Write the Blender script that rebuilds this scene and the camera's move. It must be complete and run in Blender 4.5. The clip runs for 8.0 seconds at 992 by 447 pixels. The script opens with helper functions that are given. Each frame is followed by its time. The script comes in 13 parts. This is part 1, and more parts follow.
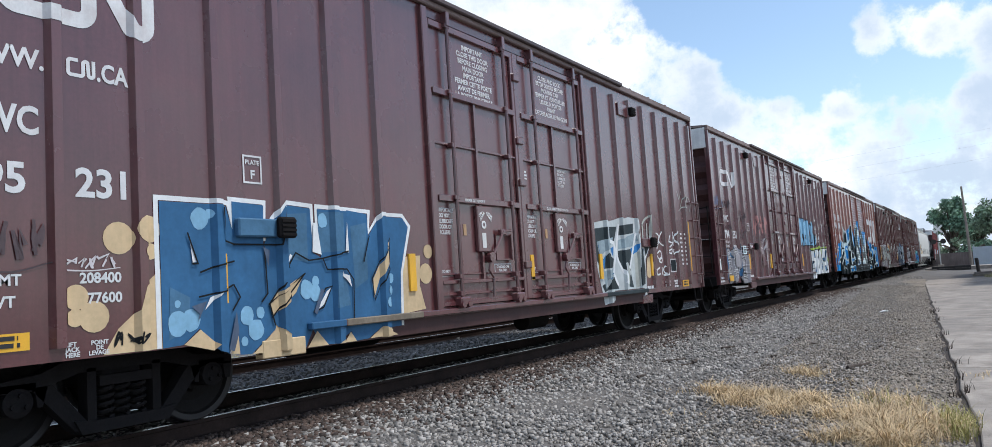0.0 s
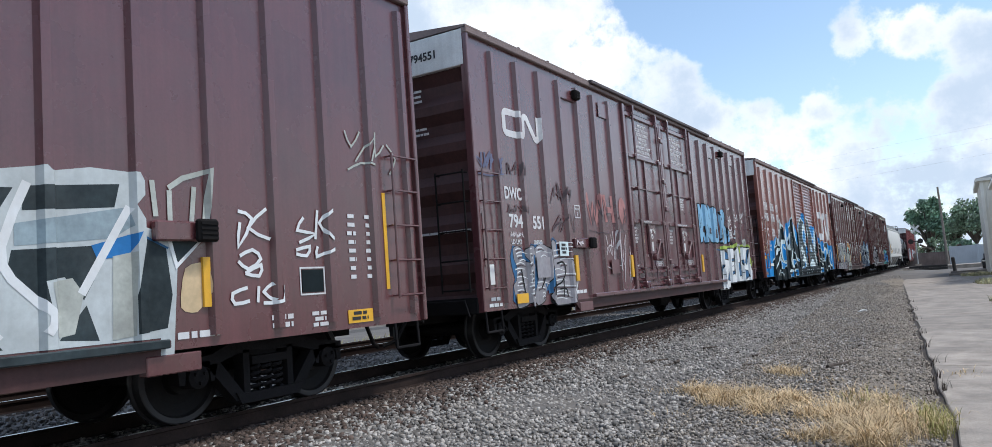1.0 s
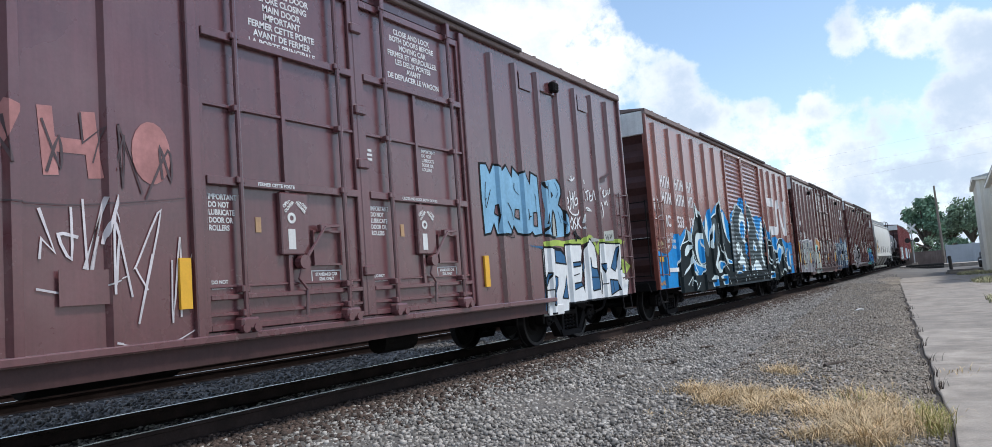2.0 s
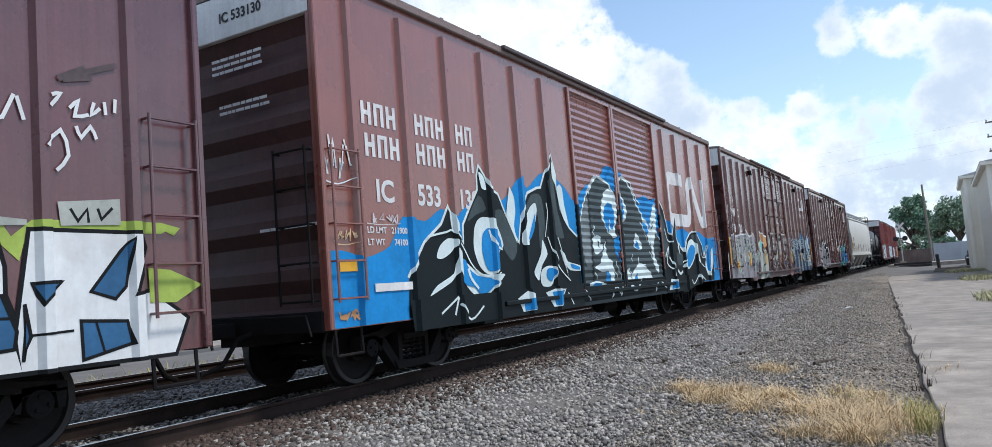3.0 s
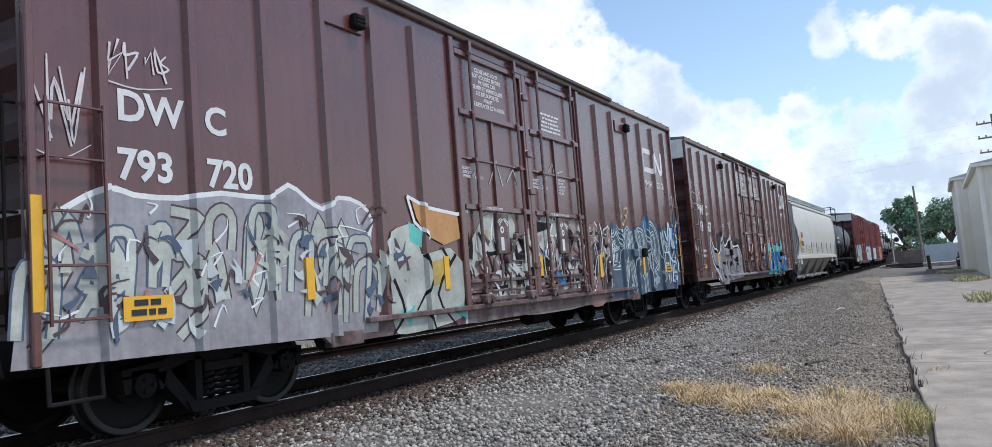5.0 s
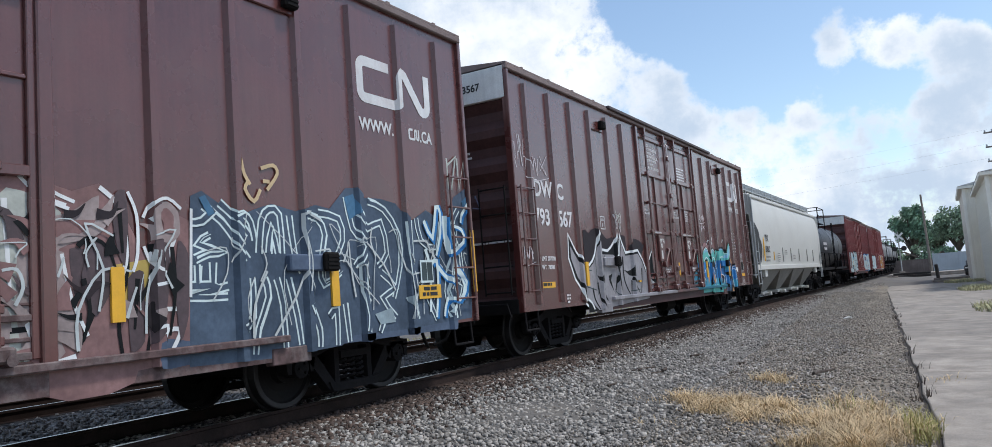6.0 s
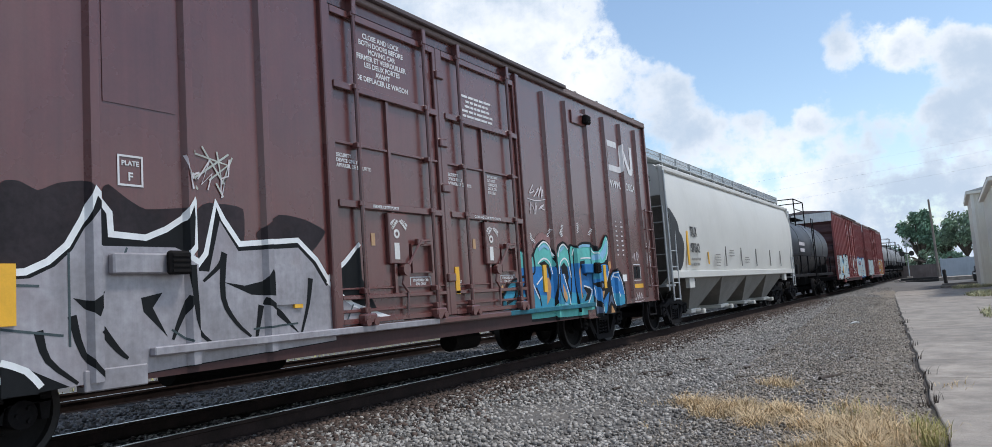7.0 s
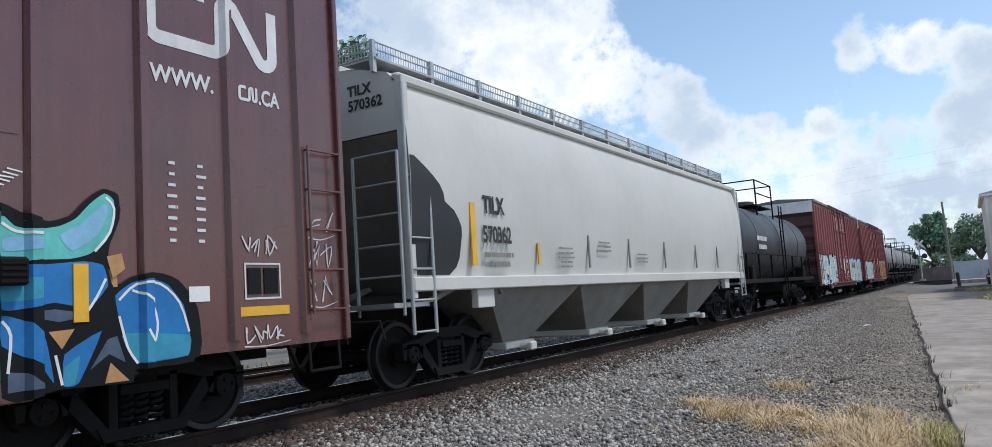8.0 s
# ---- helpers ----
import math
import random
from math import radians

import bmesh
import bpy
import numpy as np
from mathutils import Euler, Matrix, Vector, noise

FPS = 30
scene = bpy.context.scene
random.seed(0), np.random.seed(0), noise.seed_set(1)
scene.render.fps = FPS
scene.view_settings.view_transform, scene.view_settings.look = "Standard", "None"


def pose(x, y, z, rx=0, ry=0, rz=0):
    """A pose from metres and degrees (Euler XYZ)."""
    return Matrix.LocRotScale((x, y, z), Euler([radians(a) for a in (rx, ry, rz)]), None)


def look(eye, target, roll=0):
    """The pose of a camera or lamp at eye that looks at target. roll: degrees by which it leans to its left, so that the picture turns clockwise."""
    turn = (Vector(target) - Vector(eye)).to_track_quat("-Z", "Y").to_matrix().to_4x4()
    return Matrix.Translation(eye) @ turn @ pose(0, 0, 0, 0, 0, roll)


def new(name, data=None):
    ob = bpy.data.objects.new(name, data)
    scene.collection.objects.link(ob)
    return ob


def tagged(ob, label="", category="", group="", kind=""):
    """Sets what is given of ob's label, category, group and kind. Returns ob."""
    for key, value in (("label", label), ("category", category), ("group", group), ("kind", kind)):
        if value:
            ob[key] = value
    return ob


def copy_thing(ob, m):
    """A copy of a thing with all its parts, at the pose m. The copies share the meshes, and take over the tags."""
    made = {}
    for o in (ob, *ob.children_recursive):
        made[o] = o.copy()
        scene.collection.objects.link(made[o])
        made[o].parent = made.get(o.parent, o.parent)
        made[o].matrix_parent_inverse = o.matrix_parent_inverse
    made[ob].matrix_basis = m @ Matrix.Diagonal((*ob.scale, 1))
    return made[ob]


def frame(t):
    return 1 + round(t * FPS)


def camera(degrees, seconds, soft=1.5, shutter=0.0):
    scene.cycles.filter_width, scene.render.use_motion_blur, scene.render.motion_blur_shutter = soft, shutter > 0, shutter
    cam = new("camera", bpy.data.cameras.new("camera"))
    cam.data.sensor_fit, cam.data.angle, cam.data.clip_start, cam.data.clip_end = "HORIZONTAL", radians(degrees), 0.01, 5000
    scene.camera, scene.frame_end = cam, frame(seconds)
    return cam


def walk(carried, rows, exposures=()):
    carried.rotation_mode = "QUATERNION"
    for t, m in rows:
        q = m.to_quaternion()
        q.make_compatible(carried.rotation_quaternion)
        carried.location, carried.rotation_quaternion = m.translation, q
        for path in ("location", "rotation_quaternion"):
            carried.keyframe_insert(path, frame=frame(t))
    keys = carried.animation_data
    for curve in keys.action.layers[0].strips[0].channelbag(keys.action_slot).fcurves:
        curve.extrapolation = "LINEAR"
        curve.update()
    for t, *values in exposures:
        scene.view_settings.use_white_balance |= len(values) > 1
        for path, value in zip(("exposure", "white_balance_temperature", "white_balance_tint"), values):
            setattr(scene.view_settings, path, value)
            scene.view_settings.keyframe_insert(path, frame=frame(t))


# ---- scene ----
cam = camera(65.88, 8.0, 0.8)
EYE = Vector((0, 0, 1.118))


def aim(yaw, pitch, roll):
    y, p = radians(yaw), radians(pitch)
    way = Vector((-math.sin(y) * math.cos(p), math.cos(y) * math.cos(p), math.sin(p)))
    return look(EYE, EYE + way * 10, -roll)


walk(cam, [(t, aim(a, b, c)) for t, a, b, c in (
    (0.0, 32.389, 4.699, 3.80), (0.5, 31.665, 4.740, 4.01), (1.0, 31.078, 4.750, 4.15), (1.5, 31.060, 4.760, 4.27),
    (3.0, 30.192, 4.650, 4.52), (3.5, 29.919, 4.631, 4.66), (4.0, 29.594, 4.600, 4.66), (4.5, 29.573, 4.520, 4.52),
    (6.0, 30.078, 5.314, 4.38), (6.5, 30.309, 5.470, 4.24), (7.0, 30.509, 5.540, 4.02), (7.5, 30.832, 5.500, 3.80),
    (8.0, 31.257, 5.690, 3.80))], exposures=((0.0, 0.05, 6430, 10), (4.7, 0.08, 6430, 10), (5.8, -0.07, 6430, 10), (8.0, -0.11, 6430, 10)))

# ---- light ----
SUN_AZ, SUN_EL = 66.0, 60.0          # degrees to the right of the track's run, and above the horizon
world = bpy.data.worlds.new("sky")
scene.world = world
world.use_nodes = True


def sky():
    nt = world.node_tree
    nt.nodes.clear()
    N, K = nt.nodes.new, nt.links.new

    def math_(op, a, b=None, clamp=False):
        n = N("ShaderNodeMath")
        n.operation, n.use_clamp = op, clamp
        for i, v in enumerate((a, b)):
            if v is None:
                continue
            if isinstance(v, (int, float)):
                n.inputs[i].default_value = v
            else:
                K(v, n.inputs[i])
        return n.outputs[0]

    out, bg = N("ShaderNodeOutputWorld"), N("ShaderNodeBackground")
    tex = N("ShaderNodeTexSky")
    tex.sky_type, tex.sun_disc = "NISHITA", False
    tex.sun_elevation, tex.sun_rotation = radians(SUN_EL), radians(SUN_AZ)
    tex.air_density, tex.dust_density = 1.0, 0.8
    co = N("ShaderNodeTexCoord")
    sep = N("ShaderNodeSeparateXYZ")
    K(co.outputs["Generated"], sep.inputs[0])
    # clouds on a flat deck: direction divided by its height
    up = math_("ADD", math_("MAXIMUM", sep.outputs[2], 0.0), 0.16)
    comb = N("ShaderNodeCombineXYZ")
    K(math_("DIVIDE", sep.outputs[0], up), comb.inputs[0])
    K(math_("DIVIDE", sep.outputs[1], up), comb.inputs[1])
    comb.inputs[2].default_value = 3.7
    big = N("ShaderNodeTexNoise")
    big.inputs["Scale"].default_value, big.inputs["Detail"].default_value, big.inputs["Roughness"].default_value = 1.15, 9, 0.56
    K(comb.outputs[0], big.inputs["Vector"])
    fine = N("ShaderNodeTexNoise")
    fine.inputs["Scale"].default_value, fine.inputs["Detail"].default_value, fine.inputs["Roughness"].default_value = 13.0, 9, 0.62
    K(co.outputs["Generated"], fine.inputs["Vector"])
    dens = math_("ADD", math_("ADD", math_("MULTIPLY", big.outputs[0], 0.55), 0.235), math_("MULTIPLY", math_("SUBTRACT", fine.outputs[0], 0.5), 1.15))

    def lump(az, el, width, amount):
        # a bank of cloud (or a gap in it) round one direction
        a, e = radians(az), radians(el)
        d = N("ShaderNodeVectorMath")
        d.operation = "DISTANCE"
        K(co.outputs["Generated"], d.inputs[0])
        d.inputs[1].default_value = (-math.sin(a) * math.cos(e), math.cos(a) * math.cos(e), math.sin(e))
        x = math_("DIVIDE", d.outputs["Value"], width)
        return math_("MULTIPLY", math_("POWER", 2.718, math_("MULTIPLY", math_("MULTIPLY", x, x), -1.0)), amount)

    for spec in SKY_LUMPS:
        dens = math_("ADD", dens, lump(*spec))
    # the deck closes towards the horizon
    low = math_("SUBTRACT", 1.0, math_("DIVIDE", sep.outputs[2], 0.25), True)
    dens = math_("ADD", dens, math_("MULTIPLY", low, 0.17))
    ramp = N("ShaderNodeMapRange")
    ramp.interpolation_type = "SMOOTHSTEP"
    K(dens, ramp.inputs["Value"])
    ramp.inputs["From Min"].default_value, ramp.inputs["From Max"].default_value = 0.49, 0.70
    # thick cloud is greyer underneath
    thick = N("ShaderNodeMapRange")
    thick.interpolation_type = "SMOOTHSTEP"
    shade = N("ShaderNodeTexNoise")
    shade.inputs["Scale"].default_value, shade.inputs["Detail"].default_value = 5.0, 7
    K(co.outputs["Generated"], shade.inputs["Vector"])
    K(math_("ADD", math_("MULTIPLY", dens, 0.55), math_("MULTIPLY", shade.outputs[0], 0.8)), thick.inputs["Value"])
    thick.inputs["From Min"].default_value, thick.inputs["From Max"].default_value = 0.60, 0.95
    tone = N("ShaderNodeMix")
    tone.data_type = "RGBA"
    K(thick.outputs[0], tone.inputs["Factor"])
    tone.inputs["A"].default_value = (8.4, 8.6, 8.9, 1)
    tone.inputs["B"].default_value = (4.4, 5.3, 6.5, 1)
    lift = N("ShaderNodeMix")
    lift.data_type, lift.blend_type = "RGBA", "MULTIPLY"
    lift.inputs["Factor"].default_value = 1.0
    K(tex.outputs[0], lift.inputs["A"])
    lift.inputs["B"].default_value = (1.42, 1.44, 1.40, 1)
    mix = N("ShaderNodeMix")
    mix.data_type = "RGBA"
    K(ramp.outputs[0], mix.inputs["Factor"])
    K(lift.outputs["Result"], mix.inputs["A"])
    K(tone.outputs["Result"], mix.inputs["B"])
    K(mix.outputs["Result"], bg.inputs["Color"])
    bg.inputs["Strength"].default_value = 0.138
    K(bg.outputs[0], out.inputs[0])


# azimuth to the left of the track's run, elevation, width, amount
SKY_LUMPS = ((32, 20, 0.10, 0.22), (25.5, 17.0, 0.055, 0.26), (21, 14.8, 0.05, 0.26), (16.5, 14.2, 0.032, 0.26), (19, 19.2, 0.035, -0.28), (13.0, 17.0, 0.05, -0.34), (10.0, 13.6, 0.030, -0.34), (7, 17.8, 0.03, -0.25), (5.2, 15.0, 0.028, 0.36), (1.3, 14.6, 0.028, 0.34), (-2.0, 13.8, 0.03, 0.32),
             (4.5, 12.2, 0.020, -0.20), (1.5, 12.0, 0.018, -0.18), (2.2, 18.0, 0.03, -0.22), (-3, 18, 0.04, -0.25), (15.5, 11.0, 0.035, 0.22), (11.5, 11.0, 0.030, 0.22), (7.5, 11.0, 0.022, 0.18), (3, 9.8, 0.028, 0.16), (-1, 9.6, 0.03, 0.14), (9, 6.5, 0.05, 0.06), (12, 7.5, 0.03, 0.08), (7.5, 8.9, 0.014, -0.12))
sky()
sun_data = bpy.data.lights.new("sun", "SUN")
sun_data.energy, sun_data.angle, sun_data.color = 2.5, radians(8), (1.0, 0.98, 0.95)
sun = new("sun", sun_data)
_a, _e = radians(SUN_AZ), radians(SUN_EL)
sun.matrix_world = look(Vector((math.sin(_a) * math.cos(_e), math.cos(_a) * math.cos(_e), math.sin(_e))) * 60, (0, 0, 0))


# ---- materials ----
def mat(name, color, rough=0.6, metal=0.0, var=0.25, scale=2.0, bump=0.15, fine=40.0, streak=0.0, dirt=None, dirt_amount=0.4, island=0.0, random_=0.0, spec=0.5, coat=0.0):
    """A painted or raw surface: two scales of variation, vertical run-down streaks, blotches of dirt and a fine relief."""
    m = bpy.data.materials.new(name)
    m.use_nodes = True
    nt = m.node_tree
    N, K = nt.nodes.new, nt.links.new
    b = nt.nodes["Principled BSDF"]
    co = N("ShaderNodeTexCoord")

    def noise_(sc, detail=6, vec=None, rough_=0.6):
        n = N("ShaderNodeTexNoise")
        n.inputs["Scale"].default_value, n.inputs["Detail"].default_value, n.inputs["Roughness"].default_value = sc, detail, rough_
        K(vec or co.outputs["Object"], n.inputs["Vector"])
        return n.outputs[0]

    def rng(v, a, b_, c, d):
        r = N("ShaderNodeMapRange")
        K(v, r.inputs[0])
        for i, x in enumerate((a, b_, c, d)):
            r.inputs[i + 1].default_value = x
        return r.outputs[0]

    def mul(v, w):
        x = N("ShaderNodeMath")
        x.operation = "MULTIPLY"
        K(v, x.inputs[0])
        K(w, x.inputs[1])
        return x.outputs[0]

    big, small = noise_(scale), noise_(fine, 3)
    value = mul(rng(big, 0.3, 0.7, 1 - var, 1 + var), rng(small, 0.3, 0.7, 1 - var * 0.4, 1 + var * 0.4))
    if streak:
        mp = N("ShaderNodeMapping")
        mp.inputs["Scale"].default_value = (9, 9, 0.35)
        K(co.outputs["Object"], mp.inputs[0])
        value = mul(value, rng(noise_(1.3, 6, mp.outputs[0], 0.65), 0.3, 0.72, 1 - streak * 0.45, 1 + streak * 0.45))
    if island:
        g = N("ShaderNodeNewGeometry")
        value = mul(value, rng(g.outputs["Random Per Island"], 0, 1, 1 - island, 1 + island))
    if random_:
        g = N("ShaderNodeObjectInfo")
        value = mul(value, rng(g.outputs["Random"], 0, 1, 1 - random_, 1 + random_))
    hs = N("ShaderNodeHueSaturation")
    hs.inputs["Color"].default_value = (*color, 1)
    K(value, hs.inputs["Value"])
    col = hs.outputs[0]
    if dirt:
        mx = N("ShaderNodeMix")
        mx.data_type = "RGBA"
        K(rng(noise_(scale * 0.7 + 0.3, 8, None, 0.7), 0.48, 0.72, 0, dirt_amount), mx.inputs["Factor"])
        K(col, mx.inputs["A"])
        mx.inputs["B"].default_value = (*dirt, 1)
        col = mx.outputs["Result"]
    K(col, b.inputs["Base Color"])
    b.inputs["Metallic"].default_value = metal
    b.inputs["Coat Weight"].default_value, b.inputs["Coat Roughness"].default_value, b.inputs["Coat IOR"].default_value = coat, 0.22, 1.42
    b.inputs["Specular IOR Level"].default_value = spec
    K(rng(big, 0.3, 0.7, max(rough - 0.1, 0.05), min(rough + 0.1, 1)), b.inputs["Roughness"])
    if bump:
        bp = N("ShaderNodeBump")
        bp.inputs["Strength"].default_value, bp.inputs["Distance"].default_value = bump, 0.01
        K(small, bp.inputs["Height"])
        K(bp.outputs[0], b.inputs["Normal"])
    return m


BROWN = mat("boxcar_brown", (0.110, 0.035, 0.038), 0.27, 0, 0.20, 0.9, 0.1, 30, 0.34, (0.10, 0.055, 0.05), 0.5, spec=0.5, coat=0.95)
# Sill brown: grime, plus the shade low on the inset sill, in the colour.
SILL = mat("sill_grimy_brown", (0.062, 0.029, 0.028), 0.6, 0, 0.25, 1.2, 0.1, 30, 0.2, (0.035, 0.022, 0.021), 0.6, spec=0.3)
BROWN_B = mat("boxcar_brown_faded", (0.118, 0.041, 0.046), 0.28, 0, 0.2, 0.8, 0.1, 30, 0.36, (0.19, 0.12, 0.115), 0.3, spec=0.5, coat=0.95)
BROWN_C = mat("boxcar_orange_brown", (0.245, 0.078, 0.058), 0.28, 0, 0.16, 0.8, 0.1, 30, 0.22, (0.16, 0.06, 0.05), 0.4, spec=0.5, coat=0.95)
BROWN_D = mat("boxcar_rust_brown", (0.108, 0.032, 0.029), 0.28, 0, 0.18, 0.9, 0.1, 30, 0.34, (0.12, 0.06, 0.05), 0.5, spec=0.5, coat=0.85)
BROWN_E = mat("boxcar_rust_brown_painted_low", (0.112, 0.034, 0.031), 0.28, 0, 0.18, 0.9, 0.1, 30, 0.34, (0.12, 0.06, 0.05), 0.5, spec=0.5, coat=0.85)
RED_I = mat("boxcar_red", (0.24, 0.06, 0.055), 0.6, 0, 0.2, 0.8, 0.1, 30, 0.25, (0.22, 0.13, 0.12), 0.4)
ROOF = mat("roof_weathered", (0.20, 0.15, 0.14), 0.7, 0, 0.25, 0.7, 0.1, 20, 0, (0.12, 0.07, 0.06), 0.6)
ROOF_DARK = mat("eave_dark_steel", (0.07, 0.05, 0.05), 0.6, 0, 0.2, 1.5)
WHITE = mat("stencil_white", (0.66, 0.66, 0.66), 0.6, 0, 0.12, 3.0, 0.05, 60, 0.12, (0.40, 0.30, 0.29), 0.45)
BAND = mat("end_band_white", (0.72, 0.72, 0.70), 0.6, 0, 0.15, 1.5, 0.05, 40, 0.2, (0.45, 0.40, 0.36), 0.4)
# Brown of the end walls, darkened for the shade between coupled cars.
END = mat("boxcar_end_sooty", (0.080, 0.035, 0.034), 0.6, 0, 0.3, 0.9, 0.1, 30, 0.3, (0.030, 0.018, 0.017), 0.7, spec=0.4)
YELLOW = mat("reflector_yellow", (0.75, 0.40, 0.03), 0.45, 0, 0.1, 4.0, 0.05, 60)
P_STICKER = mat("faded_orange_sticker", (0.42, 0.26, 0.14), 0.6, 0, 0.2, 5.0, 0.05)
BLACKP = mat("stencil_black", (0.02, 0.02, 0.022), 0.6, 0, 0.2, 3.0, 0.05)
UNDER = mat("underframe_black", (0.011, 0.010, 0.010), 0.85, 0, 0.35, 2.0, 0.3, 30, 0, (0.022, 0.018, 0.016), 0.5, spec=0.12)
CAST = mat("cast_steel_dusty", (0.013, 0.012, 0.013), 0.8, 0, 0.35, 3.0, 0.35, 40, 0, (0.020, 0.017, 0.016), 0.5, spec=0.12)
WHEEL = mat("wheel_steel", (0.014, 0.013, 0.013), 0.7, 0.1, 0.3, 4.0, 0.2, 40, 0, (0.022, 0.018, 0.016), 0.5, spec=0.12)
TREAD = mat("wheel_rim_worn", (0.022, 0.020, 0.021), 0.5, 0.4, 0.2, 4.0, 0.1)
RAIL_SIDE = mat("rail_rust", (0.034, 0.023, 0.020), 0.9, 0, 0.35, 3.0, 0.3, 40, 0, (0.018, 0.013, 0.011), 0.6, spec=0.12)
RAIL_TOP = mat("rail_head_polished", (0.30, 0.29, 0.29), 0.3, 0.9, 0.2, 4.0, 0.05)
HOPPER = mat("hopper_grey_white", (0.56, 0.55, 0.51), 0.5, 0, 0.06, 0.6, 0.05, 40, 0.05, (0.42, 0.40, 0.36), 0.35)
# Darker hopper grey: dirt, plus the shade on sloped sheets and bays.
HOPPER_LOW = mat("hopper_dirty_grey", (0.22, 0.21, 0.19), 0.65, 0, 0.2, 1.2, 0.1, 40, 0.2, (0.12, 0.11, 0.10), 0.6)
GALV = mat("galvanised_steel", (0.42, 0.43, 0.43), 0.45, 0.5, 0.15, 3.0, 0.05)
TANKBLACK = mat("tank_black", (0.030, 0.033, 0.040), 0.45, 0, 0.25, 0.7, 0.05, 40, 0, (0.07, 0.07, 0.075), 0.5)
TANKGREY = mat("tank_grey", (0.20, 0.20, 0.20), 0.5, 0, 0.25, 0.7, 0.05, 40, 0.2, (0.09, 0.08, 0.08), 0.6)


# ---- building helpers ----
from mathutils import geometry

def part(name, bm, material, parent=None, label="", smooth=False):
    me = bpy.data.meshes.new(name)
    bm.normal_update()
    bm.to_mesh(me)
    bm.free()
    for m in material if isinstance(material, (list, tuple)) else (material,):
        me.materials.append(m)
    if smooth:
        me.polygons.foreach_set("use_smooth", [True] * len(me.polygons))
    ob = new(name, me)
    ob.parent = parent
    if label:
        ob["label"] = label
    return ob


def same(ob, parent, m):
    """Another piece on the same mesh."""
    c = new(ob.name.split(".")[0], ob.data)
    c.parent, c.matrix_basis = parent, m
    return c


def box(bm, x0, x1, y0, y1, z0, z1, mi=0, bevel=0.0):
    r = bmesh.ops.create_cube(bm, size=1.0)
    bmesh.ops.transform(bm, verts=r["verts"], matrix=Matrix.Translation(((x0 + x1) / 2, (y0 + y1) / 2, (z0 + z1) / 2)) @ Matrix.Diagonal((abs(x1 - x0), abs(y1 - y0), abs(z1 - z0), 1)))
    fs = {f for v in r["verts"] for f in v.link_faces}
    for f in fs:
        f.material_index = mi
    if bevel:
        bmesh.ops.bevel(bm, geom=list({e for v in r["verts"] for e in v.link_edges}), offset=bevel, segments=1, affect="EDGES")
    return bm


def B():
    return bmesh.new()


def rod(bm, a, b, r, n=8, mi=0):
    a, b = Vector(a), Vector(b)
    d = b - a
    m = Matrix.Translation((a + b) / 2) @ d.to_track_quat("Z", "Y").to_matrix().to_4x4()
    res = bmesh.ops.create_cone(bm, cap_ends=True, segments=n, radius1=r, radius2=r, depth=d.length, matrix=m)
    for f in {f for v in res["verts"] for f in v.link_faces}:
        f.material_index = mi
    return bm


def pipe(bm, pts, r, n=6):
    for a, b in zip(pts[:-1], pts[1:]):
        rod(bm, a, b, r, n)
    for p in pts[1:-1]:
        bmesh.ops.create_icosphere(bm, subdivisions=1, radius=r * 1.02, matrix=Matrix.Translation(p))
    return bm


def prism(bm, pts, x0, x1, axis="x", mi=0):
    """A polygon pushed along an axis: pts are (y, z) for x, (x, z) for y, (x, y) for z."""
    def at(p, d):
        return {"x": (d, p[0], p[1]), "y": (p[0], d, p[1]), "z": (p[0], p[1], d)}[axis]
    lo = [bm.verts.new(at(p, x0)) for p in pts]
    hi = [bm.verts.new(at(p, x1)) for p in pts]
    fs = [bm.faces.new(lo), bm.faces.new(hi)]
    for i in range(len(pts)):
        j = (i + 1) % len(pts)
        fs.append(bm.faces.new((lo[i], lo[j], hi[j], hi[i])))
    for f in fs:
        f.material_index = mi
    bmesh.ops.recalc_face_normals(bm, faces=fs)
    return bm


def lathe(bm, prof, n=28, axis="x", cap=False, mi=0):
    """Turn a profile of (along, radius) about an axis."""
    rings = []
    for a, r in prof:
        ring = []
        for i in range(n):
            t = 2 * math.pi * i / n
            c, s = r * math.cos(t), r * math.sin(t)
            ring.append(bm.verts.new({"x": (a, c, s), "y": (c, a, s), "z": (c, s, a)}[axis]))
        rings.append(ring)
    fs = []
    for p, q in zip(rings[:-1], rings[1:]):
        for i in range(n):
            j = (i + 1) % n
            fs.append(bm.faces.new((p[i], p[j], q[j], q[i])))
    if cap:
        fs += [bm.faces.new(rings[0]), bm.faces.new(rings[-1])]
    for f in fs:
        f.material_index = mi
    bmesh.ops.recalc_face_normals(bm, faces=fs)
    return bm


def empty(name):
    e = new(name)
    e.empty_display_size = 0.3
    return e


# ---- the track and the way of the train ----
TRACK_X, BEND_Y, BEND_R = -7.525, 100.0, 1500.0


def way(s):
    """Point and heading on the track, s metres along it from abreast of the camera."""
    if s <= BEND_Y:
        return Vector((TRACK_X, s, 0)), 0.0
    a = (s - BEND_Y) / BEND_R
    return Vector((TRACK_X - BEND_R * (1 - math.cos(a)), BEND_Y + BEND_R * math.sin(a), 0)), a


GONE_T = [0, .5, 1, 1.5, 3, 3.5, 4, 4.5, 6, 6.5, 7, 7.5, 8]
GONE_S = [-.28, 5.13, 10.50, 16.03, 32.03, 37.36, 42.86, 48.25, 64.33, 69.69, 75.00, 80.46, 85.78]


